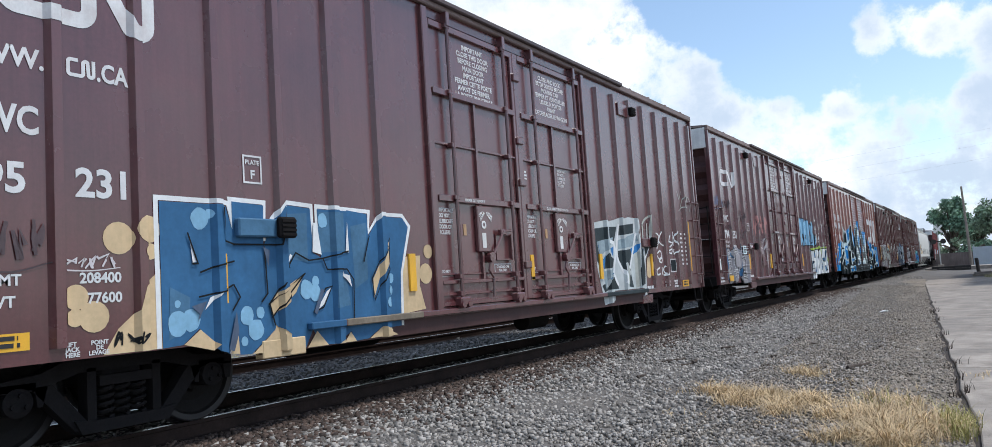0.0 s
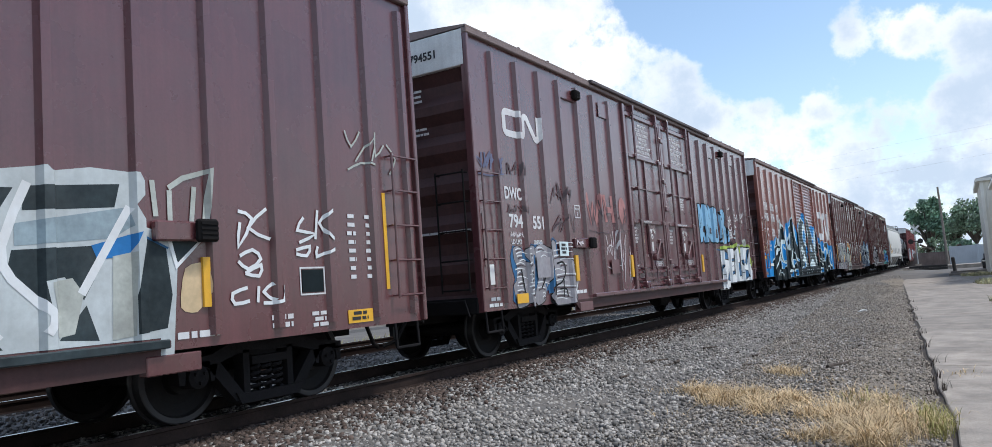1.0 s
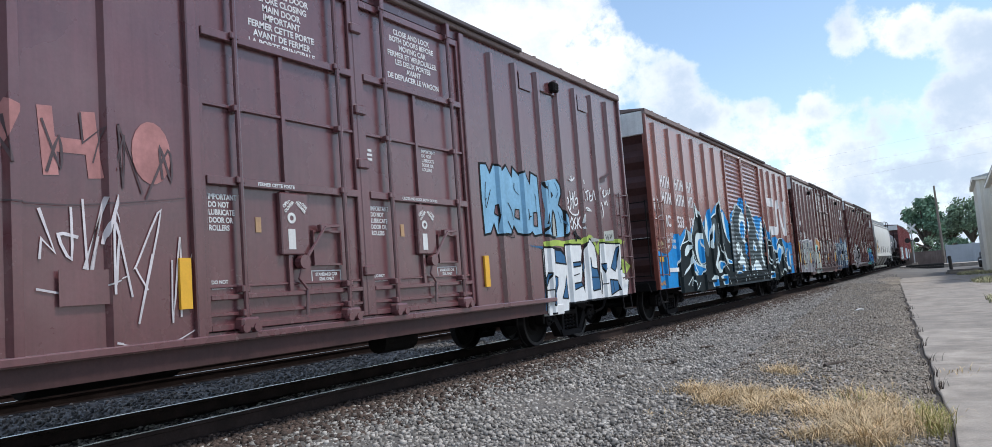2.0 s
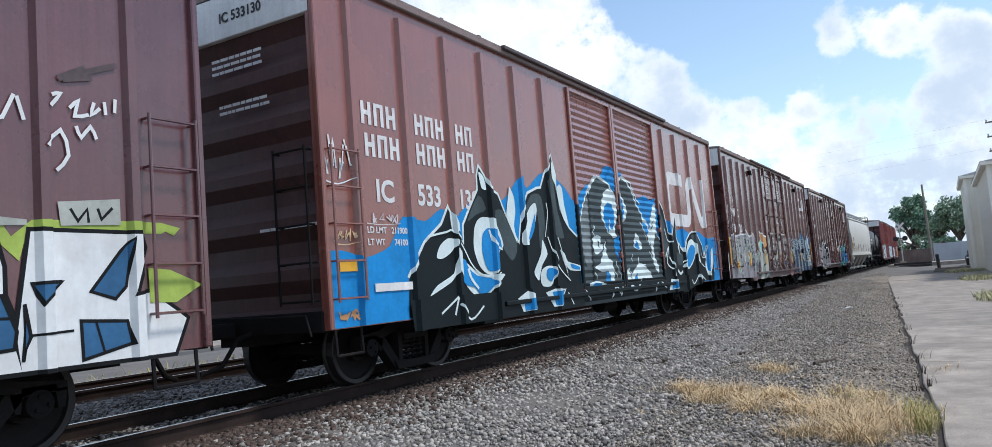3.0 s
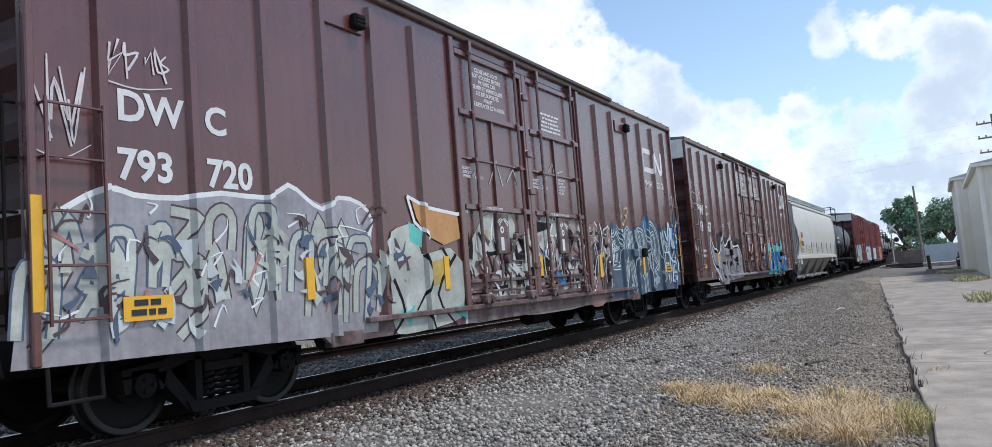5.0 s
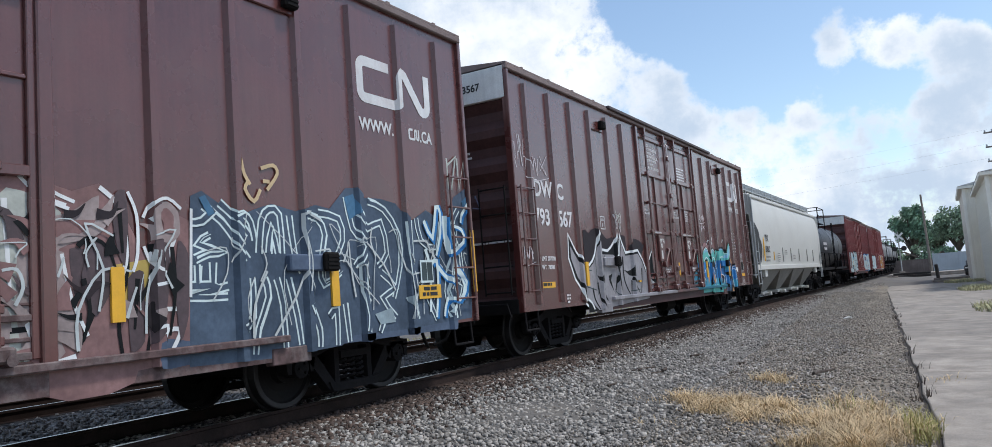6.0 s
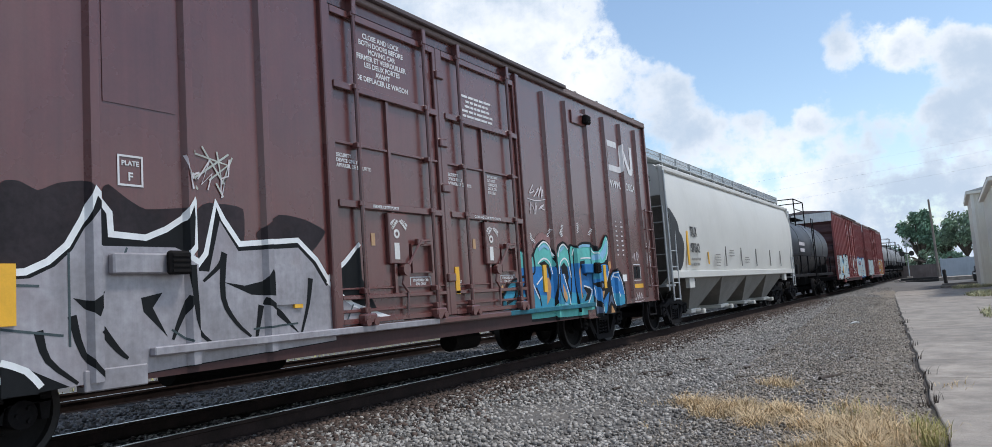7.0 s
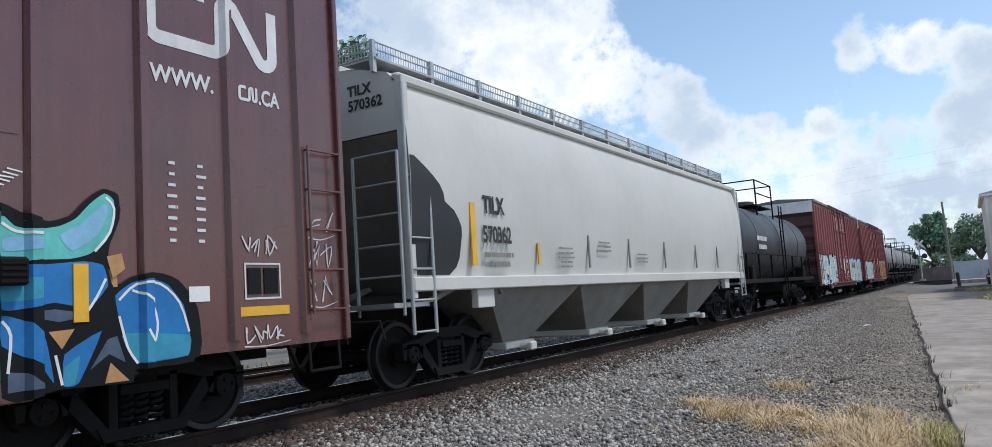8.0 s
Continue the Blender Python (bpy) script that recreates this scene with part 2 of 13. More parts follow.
def gone(t):
    """How far the train has rolled at t seconds: a smooth curve through the table."""
    T, S = GONE_T, GONE_S
    n = len(T)
    i = max(0, min(n - 2, int(np.searchsorted(T, t, "right")) - 1))

    def slope(k):
        if k == 0:
            return (S[1] - S[0]) / (T[1] - T[0])
        if k == n - 1:
            return (S[-1] - S[-2]) / (T[-1] - T[-2])
        return (S[k + 1] - S[k - 1]) / (T[k + 1] - T[k - 1])
    h = T[i + 1] - T[i]
    u = (t - T[i]) / h
    return (S[i] * (1 + 2 * u) * (1 - u) ** 2 + h * slope(i) * u * (1 - u) ** 2 + S[i + 1] * u * u * (3 - 2 * u) + h * slope(i + 1) * u * u * (u - 1))


def tube(bm, pts, r, n=5):
    """One unbroken tube along pts."""
    rings = []
    for i, p in enumerate(pts):
        d = (pts[min(i + 1, len(pts) - 1)] - pts[max(i - 1, 0)]).normalized()
        u = d.orthogonal().normalized()
        w = d.cross(u)
        rings.append([bm.verts.new(p + (u * math.cos(6.2832 * k / n) + w * math.sin(6.2832 * k / n)) * r) for k in range(n)])
    for p, q in zip(rings[:-1], rings[1:]):
        for k in range(n):
            bm.faces.new((p[k], p[(k + 1) % n], q[(k + 1) % n], q[k]))
    bmesh.ops.recalc_face_normals(bm, faces=bm.faces)
    return bm


def sweep(name, prof, offset, s0, s1, step, material, parent, top=None):
    """A profile of (across, up) carried along the track."""
    bm = B()
    rings = []
    s = s0
    while s <= s1 + 0.01:
        p, a = way(s)
        rings.append([bm.verts.new((p.x + (offset + u) * math.cos(a), p.y + (offset + u) * math.sin(a), v)) for u, v in prof])
        s += step if s >= BEND_Y - step else min(BEND_Y + 0.02 - s, 1e9) if s < BEND_Y - step * 40 else step
    for p, q in zip(rings[:-1], rings[1:]):
        for i in range(len(prof) - 1):
            f = bm.faces.new((p[i], p[i + 1], q[i + 1], q[i]))
            f.material_index = 1 if top and i in top else 0
    bmesh.ops.recalc_face_normals(bm, faces=bm.faces)
    return part(name, bm, material, parent)


# ---- running gear ----
WHEEL_R = 0.457


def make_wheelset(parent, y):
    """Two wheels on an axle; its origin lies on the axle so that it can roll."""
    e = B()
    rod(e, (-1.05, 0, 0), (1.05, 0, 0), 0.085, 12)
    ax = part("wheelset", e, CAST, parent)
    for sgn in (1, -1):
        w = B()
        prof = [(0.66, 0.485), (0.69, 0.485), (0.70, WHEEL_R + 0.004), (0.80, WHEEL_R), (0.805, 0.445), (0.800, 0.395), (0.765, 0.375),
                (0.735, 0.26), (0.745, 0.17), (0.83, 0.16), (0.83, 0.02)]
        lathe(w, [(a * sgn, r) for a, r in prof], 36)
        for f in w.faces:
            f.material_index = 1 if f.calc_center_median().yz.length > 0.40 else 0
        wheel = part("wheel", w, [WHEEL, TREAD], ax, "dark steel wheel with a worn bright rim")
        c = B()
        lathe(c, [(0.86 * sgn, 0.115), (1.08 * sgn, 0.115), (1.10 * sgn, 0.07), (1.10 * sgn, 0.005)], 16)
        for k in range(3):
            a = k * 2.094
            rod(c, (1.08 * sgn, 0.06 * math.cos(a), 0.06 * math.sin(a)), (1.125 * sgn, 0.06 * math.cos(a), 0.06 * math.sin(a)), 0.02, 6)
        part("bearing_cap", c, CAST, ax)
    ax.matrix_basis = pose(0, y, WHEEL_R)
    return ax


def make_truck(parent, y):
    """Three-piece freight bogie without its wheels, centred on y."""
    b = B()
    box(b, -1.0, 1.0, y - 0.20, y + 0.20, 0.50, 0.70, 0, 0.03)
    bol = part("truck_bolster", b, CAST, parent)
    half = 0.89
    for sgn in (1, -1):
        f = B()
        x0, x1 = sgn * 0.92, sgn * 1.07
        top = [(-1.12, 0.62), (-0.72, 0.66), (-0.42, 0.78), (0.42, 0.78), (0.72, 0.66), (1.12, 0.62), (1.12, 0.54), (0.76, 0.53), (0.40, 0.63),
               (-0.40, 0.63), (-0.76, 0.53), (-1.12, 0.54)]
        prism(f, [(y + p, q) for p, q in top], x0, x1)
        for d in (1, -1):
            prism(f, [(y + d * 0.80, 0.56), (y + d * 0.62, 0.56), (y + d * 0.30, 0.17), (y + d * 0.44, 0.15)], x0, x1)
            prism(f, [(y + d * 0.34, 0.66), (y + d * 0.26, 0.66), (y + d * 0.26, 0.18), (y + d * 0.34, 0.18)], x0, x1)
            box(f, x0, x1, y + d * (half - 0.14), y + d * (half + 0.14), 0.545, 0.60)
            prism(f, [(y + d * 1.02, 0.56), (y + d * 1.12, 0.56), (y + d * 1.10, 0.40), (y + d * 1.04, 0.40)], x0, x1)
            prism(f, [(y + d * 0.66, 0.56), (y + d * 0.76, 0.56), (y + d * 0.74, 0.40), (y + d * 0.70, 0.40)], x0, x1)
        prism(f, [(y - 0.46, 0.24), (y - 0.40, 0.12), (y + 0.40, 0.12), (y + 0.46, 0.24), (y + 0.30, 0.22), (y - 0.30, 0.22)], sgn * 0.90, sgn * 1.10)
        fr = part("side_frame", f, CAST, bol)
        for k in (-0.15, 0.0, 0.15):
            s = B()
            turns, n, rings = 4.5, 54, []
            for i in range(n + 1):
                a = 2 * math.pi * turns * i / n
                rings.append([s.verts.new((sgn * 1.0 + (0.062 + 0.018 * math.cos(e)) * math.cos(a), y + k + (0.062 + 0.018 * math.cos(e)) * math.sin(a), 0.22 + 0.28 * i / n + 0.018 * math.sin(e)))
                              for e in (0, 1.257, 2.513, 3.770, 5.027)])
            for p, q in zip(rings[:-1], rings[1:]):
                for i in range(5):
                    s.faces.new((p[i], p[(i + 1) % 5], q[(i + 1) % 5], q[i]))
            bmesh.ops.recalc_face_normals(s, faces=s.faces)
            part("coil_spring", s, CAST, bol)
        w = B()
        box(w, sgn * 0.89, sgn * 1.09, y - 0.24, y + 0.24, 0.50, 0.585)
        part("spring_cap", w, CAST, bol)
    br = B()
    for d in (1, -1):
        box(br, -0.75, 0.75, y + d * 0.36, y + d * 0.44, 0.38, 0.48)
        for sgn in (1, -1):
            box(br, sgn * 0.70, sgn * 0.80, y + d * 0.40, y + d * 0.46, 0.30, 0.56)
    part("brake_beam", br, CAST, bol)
    return bol


def make_coupler(car, y, d):
    """Coupler, uncoupling lever and air hose at one end; d points out of the car."""
    c = B()
    box(c, -0.09, 0.09, y - d * 0.6, y + d * 0.42, 0.74, 0.92, 0, 0.02)
    prism(c, [(-0.12, y + d * 0.40), (0.14, y + d * 0.40), (0.17, y + d * 0.62), (0.06, y + d * 0.70), (-0.02, y + d * 0.55), (-0.14, y + d * 0.62)], 0.69, 0.97, "z")
    part("coupler", c, CAST, car)
    h = B()
    pipe(h, [(0.35, y, 0.78), (0.35, y + d * 0.22, 0.74), (0.30, y + d * 0.42, 0.45), (0.20, y + d * 0.62, 0.38)], 0.028, 8)
    part("air_hose", h, UNDER, car)
    u = B()
    pipe(u, [(0.15, y + d * 0.32, 0.98), (0.9, y + d * 0.16, 0.95), (1.35, y + d * 0.13, 0.95), (1.42, y + d * 0.13, 0.72)], 0.014, 6)
    part("uncoupling_lever", u, CAST, car)


# ---- paint on the side of a car ----
PLATE, RIB = 1.54, 0.06          # plane of the side sheets, and how far the posts stand out


class Side:
    """The relief of a car's near side, so that paint and lettering can lie on it."""

    def __init__(self, ribs, doors=None, louvre=None):
        self.ribs, self.doors, self.louvre = ribs, doors, louvre

    def breaks(self):
        out = []
        for r in self.ribs:
            out += [r - 0.075, r - 0.038, r + 0.038, r + 0.075]
        if self.doors:
            out += [self.doors[0] - 0.01, self.doors[0] + 0.01, self.doors[1] - 0.01, self.doors[1] + 0.01]
        return out

    def depth(self, y, z):
        x = PLATE
        for r in self.ribs:
            d = abs(y - r)
            if d < 0.075:
                x = max(x, PLATE + RIB * min(1, (0.075 - d) / 0.037))
        if self.doors and self.doors[0] + 0.005 < y < self.doors[1] - 0.005:
            x = PLATE - 0.02
            if self.louvre:
                z0, pitch, deep = self.louvre
                x += deep * (1 - abs(((z - z0) / pitch) % 1 * 2 - 1))
        return x


def lay(name, car, side, polys, material, lift, parent=None, label="", step=0.00035):
    """Paint: flat shapes in the plane of the side, cut at the relief and laid on it, each a hair above the one before it."""
    made = None
    for k, group in enumerate(polys):
        bm, seen = B(), {}
        for j, poly in enumerate(group if isinstance(group[0][0], (tuple, list, Vector)) else [group]):
            vs = []
            for p in poly:
                key = (round(p[0], 5), round(p[1], 5))
                if key not in seen:
                    seen[key] = bm.verts.new((k * step + j * 0.00002, p[0], p[1]))
                vs.append(seen[key])
            if len(set(vs)) < len(vs):
                continue
            if len(vs) > 4:
                for tri in geometry.tessellate_polygon([[Vector((p[0], p[1], 0)) for p in poly]]):
                    bm.faces.new([vs[i] for i in tri])
            elif not bm.faces.get(vs):
                bm.faces.new(vs)
        ys, zs = [v.co.y for v in bm.verts], [v.co.z for v in bm.verts]
        y0, y1, z0, z1 = min(ys), max(ys), min(zs), max(zs)
        for b in side.breaks():
            if y0 < b < y1:
                bmesh.ops.bisect_plane(bm, geom=bm.verts[:] + bm.edges[:] + bm.faces[:], plane_co=(0, b, 0), plane_no=(0, 1, 0), dist=1e-5)
        if side.louvre and side.doors and y1 > side.doors[0] and y0 < side.doors[1]:
            zz, pitch, _ = side.louvre
            i = math.floor((z0 - zz) / pitch * 2)
            while zz + i * pitch / 2 < z1:
                c = zz + i * pitch / 2
                if c > z0:
                    geom = [f for f in bm.faces if side.doors[0] < f.calc_center_median().y < side.doors[1]]
                    if geom:
                        es, vs = {e for f in geom for e in f.edges}, {v for f in geom for v in f.verts}
                        bmesh.ops.bisect_plane(bm, geom=list(vs) + list(es) + geom, plane_co=(0, 0, c), plane_no=(0, 0, 1), dist=1e-5)
                i += 1
        for v in bm.verts:
            v.co.x += side.depth(v.co.y, v.co.z) + lift
        for f in bm.faces:
            f.normal_update()
            if f.normal.x < 0:
                f.normal_flip()
        made = part(name, bm, material, parent or car, label)
    return made


def stroke(pts, w, taper=1.0, curve=0):
    """A brush stroke as a strip of quads along pts (y, z)."""
    P = [Vector(p) for p in pts]
    if curve:
        Q = []
        n = len(P)
        for i in range(n - 1):
            a, b, c, d = P[max(i - 1, 0)], P[i], P[i + 1], P[min(i + 2, n - 1)]
            for k in range(curve):
                t = k / curve
                Q.append(0.5 * ((2 * b) + (c - a) * t + (2 * a - 5 * b + 4 * c - d) * t * t + (3 * b - a - 3 * c + d) * t ** 3))
        P = Q + [P[-1]]
    left, right = [], []
    n = len(P)
    for i, p in enumerate(P):
        d0 = (P[i] - P[i - 1]).normalized() if i else (P[1] - P[0]).normalized()
        d1 = (P[i + 1] - P[i]).normalized() if i < n - 1 else d0
        d = d0 + d1
        d = d.normalized() if d.length > 0.3 else d1
        m = min(1.6, 1 / max(0.45, d.dot(d1)))
        h = w / 2 * m * (1 + (taper - 1) * i / (n - 1))
        q = Vector((-d.y, d.x)) * h
        left.append(p + q)
        right.append(p - q)
    return [[left[i], left[i + 1], right[i + 1], right[i]] for i in range(n - 1)]


def disc(y, z, ry, rz=None, n=18, wob=0.0, rnd=random):
    rz = rz or ry
    return [(y + ry * (1 + wob * rnd.uniform(-1, 1)) * math.cos(2 * math.pi * i / n), z + rz * (1 + wob * rnd.uniform(-1, 1)) * math.sin(2 * math.pi * i / n)) for i in range(n)]


def rect(y0, y1, z0, z1):
    return [(y0, z0), (y1, z0), (y1, z1), (y0, z1)]


def bars(car, y, z, width, lines, height=0.05, gap=0.09, seed=1, material=None, x=PLATE + 0.006, name="stencil_text"):
    """Small lettering past reading: rows of broken bars."""
    rnd = random.Random(seed)
    b = B()
    for i in range(lines):
        w = width * rnd.uniform(0.6, 1.0)
        y0 = y + (width - w) / 2
        p = y0
        while p < y0 + w:
            q = min(p + rnd.uniform(0.08, 0.22), y0 + w)
            box(b, x, x + 0.003, p, q - 0.025, z - i * gap - height, z - i * gap)
            p = q
    return part(name, b, material or WHITE, car)


def words(car, text, y, z, size, material=None, x=PLATE + 0.006, squeeze=1.0, align="LEFT", name="lettering"):
    """Lettering that can be read, on the near side (facing +x)."""
    c = bpy.data.curves.new(name, "FONT")
    c.body, c.size, c.align_x, c.extrude, c.offset = text, size, align, 0.001, size * 0.028
    c.resolution_u = 3
    c.materials.append(material or WHITE)
    ob = new(name, c)
    ob.parent = car
    ob.matrix_basis = Matrix.Translation((x, y, z)) @ Matrix(((0, 0, 1, 0), (squeeze, 0, 0, 0), (0, 1, 0, 0), (0, 0, 0, 1)))
    return ob


def ribbon_mark(car, side, y, z, w, h, t, material=None):
    """The owner's mark, drawn as one plain bent band."""
    a, r = w * 0.46, t * 0.75

    def turn(cy, cz, a0, a1, n=6):
        return [(cy + r * math.cos(radians(a0 + (a1 - a0) * i / n)), cz + r * math.sin(radians(a0 + (a1 - a0) * i / n))) for i in range(n + 1)]
    lo, hi, m = z + t / 2, z + h - t / 2, y + a + t * 0.9
    P = [stroke([(y + a - t * 0.45, hi)] + turn(y + t / 2 + r, hi - r, 90, 180) + turn(y + t / 2 + r, lo + r, 180, 270) + turn(m - r, lo + r, -90, 0) + turn(m + r, hi - r, 180, 50)
                + turn(y + w - t / 2 - r, lo + r, 215, 360) + [(y + w - t / 2, z + h)], t)]
    return lay("owner_mark", car, side, P, material or WHITE, 0.005, label="white bent band painted on the side")


# ---- boxcars ----
def make_boxcar(L, H, zb, ribs, doors, paint, band, louvre=False, track=None, strips=(2.85, 5.65, 11.15, 13.70), label="", end_strips=True):
    """A boxcar with its origin on the rails under its leading end; y runs back along it, x to the near side. Returns (thing, relief of the side)."""
    car = empty("boxcar")
    tagged(car, label, "boxcar", "boxcars of the freight train")
    d0, d1, seam = doors
    side = Side(ribs, (d0, d1), (0.95, 0.135, 0.026) if louvre else None)
    top = H - 0.12
    # side walls: sheets before and behind the doors, a header above and a sill below them
    for s, nm in ((1, "side_wall"), (-1, "side_wall")):
        xa, xb = s * (PLATE - 0.06), s * PLATE
        for what, q in ((nm, (0.0, d0, zb, top)), (nm, (d1, L, zb, top)), ("door_lintel", (d0, d1, top - 0.14, top)), ("door_threshold", (d0, d1, zb - 0.16, zb + 0.12))):
            part(what, box(B(), xa, xb, *q), paint, car)
        # corner posts
        for y0, y1 in ((0.0, 0.07), (L - 0.07, L)):
            c = B()
            box(c, s * (PLATE - 0.02), s * (PLATE + RIB), y0, y1, zb, top, 0, 0.012)
            part("corner_post", c, paint, car)
    # posts
    rb = B()
    prism(rb, [(-0.075, -0.01), (-0.038, RIB), (0.038, RIB), (0.075, -0.01)], 0, top - zb - 0.24, "z")
    bmesh.ops.transform(rb, verts=rb.verts, matrix=Matrix(((0, 1, 0, PLATE), (1, 0, 0, 0), (0, 0, 1, zb + 0.1), (0, 0, 0, 1))))
    bmesh.ops.recalc_face_normals(rb, faces=rb.faces)
    first = part("side_post", rb, paint, car)
    first.matrix_basis = pose(0, ribs[0], 0)
    for r in ribs[1:]:
        same(first, car, pose(0, r, 0))
    for r in ribs:
        same(first, car, pose(0, r, 0, 0, 0, 180))
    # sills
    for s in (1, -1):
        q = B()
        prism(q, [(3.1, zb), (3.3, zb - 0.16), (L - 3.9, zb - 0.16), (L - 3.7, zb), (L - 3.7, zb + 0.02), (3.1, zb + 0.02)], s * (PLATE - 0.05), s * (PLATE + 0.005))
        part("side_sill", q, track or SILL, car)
        q = B()
        box(q, s * (PLATE - 0.02), s * (PLATE + 0.085), 3.9, L - 3.75, zb + 0.03, zb + 0.10, 0, 0.01)
        part("door_track", q, (track or paint) if s > 0 else paint, car)
        q = B()
        box(q, s * (PLATE - 0.04), s * (PLATE + 0.07), 0.0, L, top - 0.005, H - 0.03, 0, 0.015)
        part("top_chord", q, ROOF, car)
        q = B()
        box(q, s * (PLATE - 0.02), s * (PLATE + 0.13), 4.4, L - 4.4, H - 0.06, H + 0.015, 0, 0.015)
        part("door_header", q, ROOF_DARK, car)
    # roof: a low gable with cross seams
    r = B()
    prism(r, [(-1.6, H - 0.03), (-1.6, H), (0, H + 0.16), (1.6, H), (1.6, H - 0.03)], 0.0, L, "y")
    roof = part("roof", r, ROOF, car)
    r = prism(B(), [(-1.58, H - 0.01), (-1.58, H + 0.035), (0, H + 0.195), (1.58, H + 0.035), (1.58, H - 0.01)], 0, 0.06, "y")
    seam_ = part("roof_seam", r, ROOF, roof)
    seam_.matrix_basis = pose(0, 0.6, 0)
    k = 1.65
    while k < L - 0.3:
        same(seam_, roof, pose(0, k, 0))
        k += 1.05
    f = B()
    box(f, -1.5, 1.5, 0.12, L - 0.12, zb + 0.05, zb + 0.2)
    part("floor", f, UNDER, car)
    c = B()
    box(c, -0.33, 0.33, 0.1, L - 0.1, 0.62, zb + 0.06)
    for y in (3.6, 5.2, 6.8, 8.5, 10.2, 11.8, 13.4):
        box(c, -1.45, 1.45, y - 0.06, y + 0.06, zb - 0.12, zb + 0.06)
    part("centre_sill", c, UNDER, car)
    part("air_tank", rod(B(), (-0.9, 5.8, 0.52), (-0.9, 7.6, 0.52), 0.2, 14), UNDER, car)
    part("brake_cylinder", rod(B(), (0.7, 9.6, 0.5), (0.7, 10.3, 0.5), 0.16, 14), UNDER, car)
    for y in (2.187, L - 2.187):
        make_truck(car, y)
    make_coupler(car, 0, -1)
    make_coupler(car, L, 1)
    # ends: pressed steel with deep level corrugations, a white board on top
    for y, d in ((0.0, -1), (L, 1)):
        e = B()
        prof = [(0.10, zb)]
        z = zb + 0.05
        n = 6
        step = (H - 0.55 - z) / n
        for i in range(n):
            prof += [(0.10, z + step * 0.10), (0.20, z + step * 0.35), (0.20, z + step * 0.62), (0.10, z + step * 0.88)]
            z += step
        prof += [(0.10, H - 0.04), (0.24, H - 0.04), (0.24, zb)]
        vs = [[e.verts.new((x, y - d * (a - 0.02), zz)) for a, zz in prof] for x in (-PLATE + 0.03, PLATE - 0.03)]
        for i in range(len(prof)):
            j = (i + 1) % len(prof)
            e.faces.new((vs[0][i], vs[0][j], vs[1][j], vs[1][i]))
        bmesh.ops.recalc_face_normals(e, faces=e.faces)
        end = part("end_wall", e, END, car)
        w = B()
        box(w, -PLATE + 0.02, PLATE - 0.01, y - d * 0.085, y + d * 0.004, H - 0.60, H - 0.05, 0, 0.01)
        part("end_board", w, BAND, car, "white board across the top of the end")
        q = B()
        box(q, -1.5, 1.5, y - d * 0.10, y + d * 0.03, zb - 0.02, zb + 0.22, 0, 0.01)
        part("end_sill", q, UNDER, car)
        # ladders: on the side by the corner and on the end
        g = B()
        ya, yb = (0.12, 0.60) if d < 0 else (L - 0.60, L - 0.12)
        xr = PLATE + 0.10
        for k in range(5):
            zz = zb + 0.34 + k * 0.43
            pipe(g, [(PLATE, ya, zz), (xr, ya, zz), (xr, yb, zz), (PLATE, yb, zz)], 0.013)
        rod(g, (xr, ya, zb + 0.30), (xr, ya, zb + 2.1), 0.016)
        rod(g, (xr, yb, zb + 0.30), (xr, yb, zb + 2.1), 0.016)
        part("side_ladder", g, paint, car)
        g = B()
        for k in range(5):
            zz = zb + 0.34 + k * 0.43
            pipe(g, [(1.44, y, zz), (1.44, y + d * 0.10, zz), (0.95, y + d * 0.10, zz), (0.95, y, zz)], 0.013)
        for xx in (0.95, 1.44):
            rod(g, (xx, y + d * 0.10, zb + 0.30), (xx, y + d * 0.10, zb + 2.1), 0.014)
        part("end_ladder", g, UNDER, car)
        g = B()
        y2, y3 = (0.14, 0.58) if d < 0 else (L - 0.58, L - 0.14)
        pipe(g, [(PLATE - 0.02, y2, zb + 0.05), (PLATE, y2, zb - 0.30), (PLATE, y3, zb - 0.30), (PLATE - 0.02, y3, zb + 0.05)], 0.018)
        part("sill_step", g, CAST, car)
        if not end_strips:
            continue
        g = B()
        box(g, PLATE + 0.002, PLATE + 0.008, *((0.66, 0.72) if d < 0 else (L - 0.72, L - 0.66)), zb + 0.42, zb + 1.6)
        part("reflector_strip", g, YELLOW, car, "yellow reflective strip")
    for y in strips:
        g = B()
        box(g, PLATE + 0.002, PLATE + 0.034, y - 0.06, y + 0.06, zb + 0.36, zb + 0.82)
        part("reflector_strip", g, YELLOW, car, "yellow reflective strip")
    (louvre_doors if louvre else plug_doors)(car, d0, seam, d1, zb, H, paint)
    # jacking boxes under the sill beside the trucks
    for y in (3.3, L - 3.95):
        g = B()
        box(g, PLATE - 0.10, PLATE + 0.02, y, y + 0.55, zb - 0.20, zb - 0.03, 0, 0.01)
        part("jacking_pad", g, track or paint, car)
    return car, side


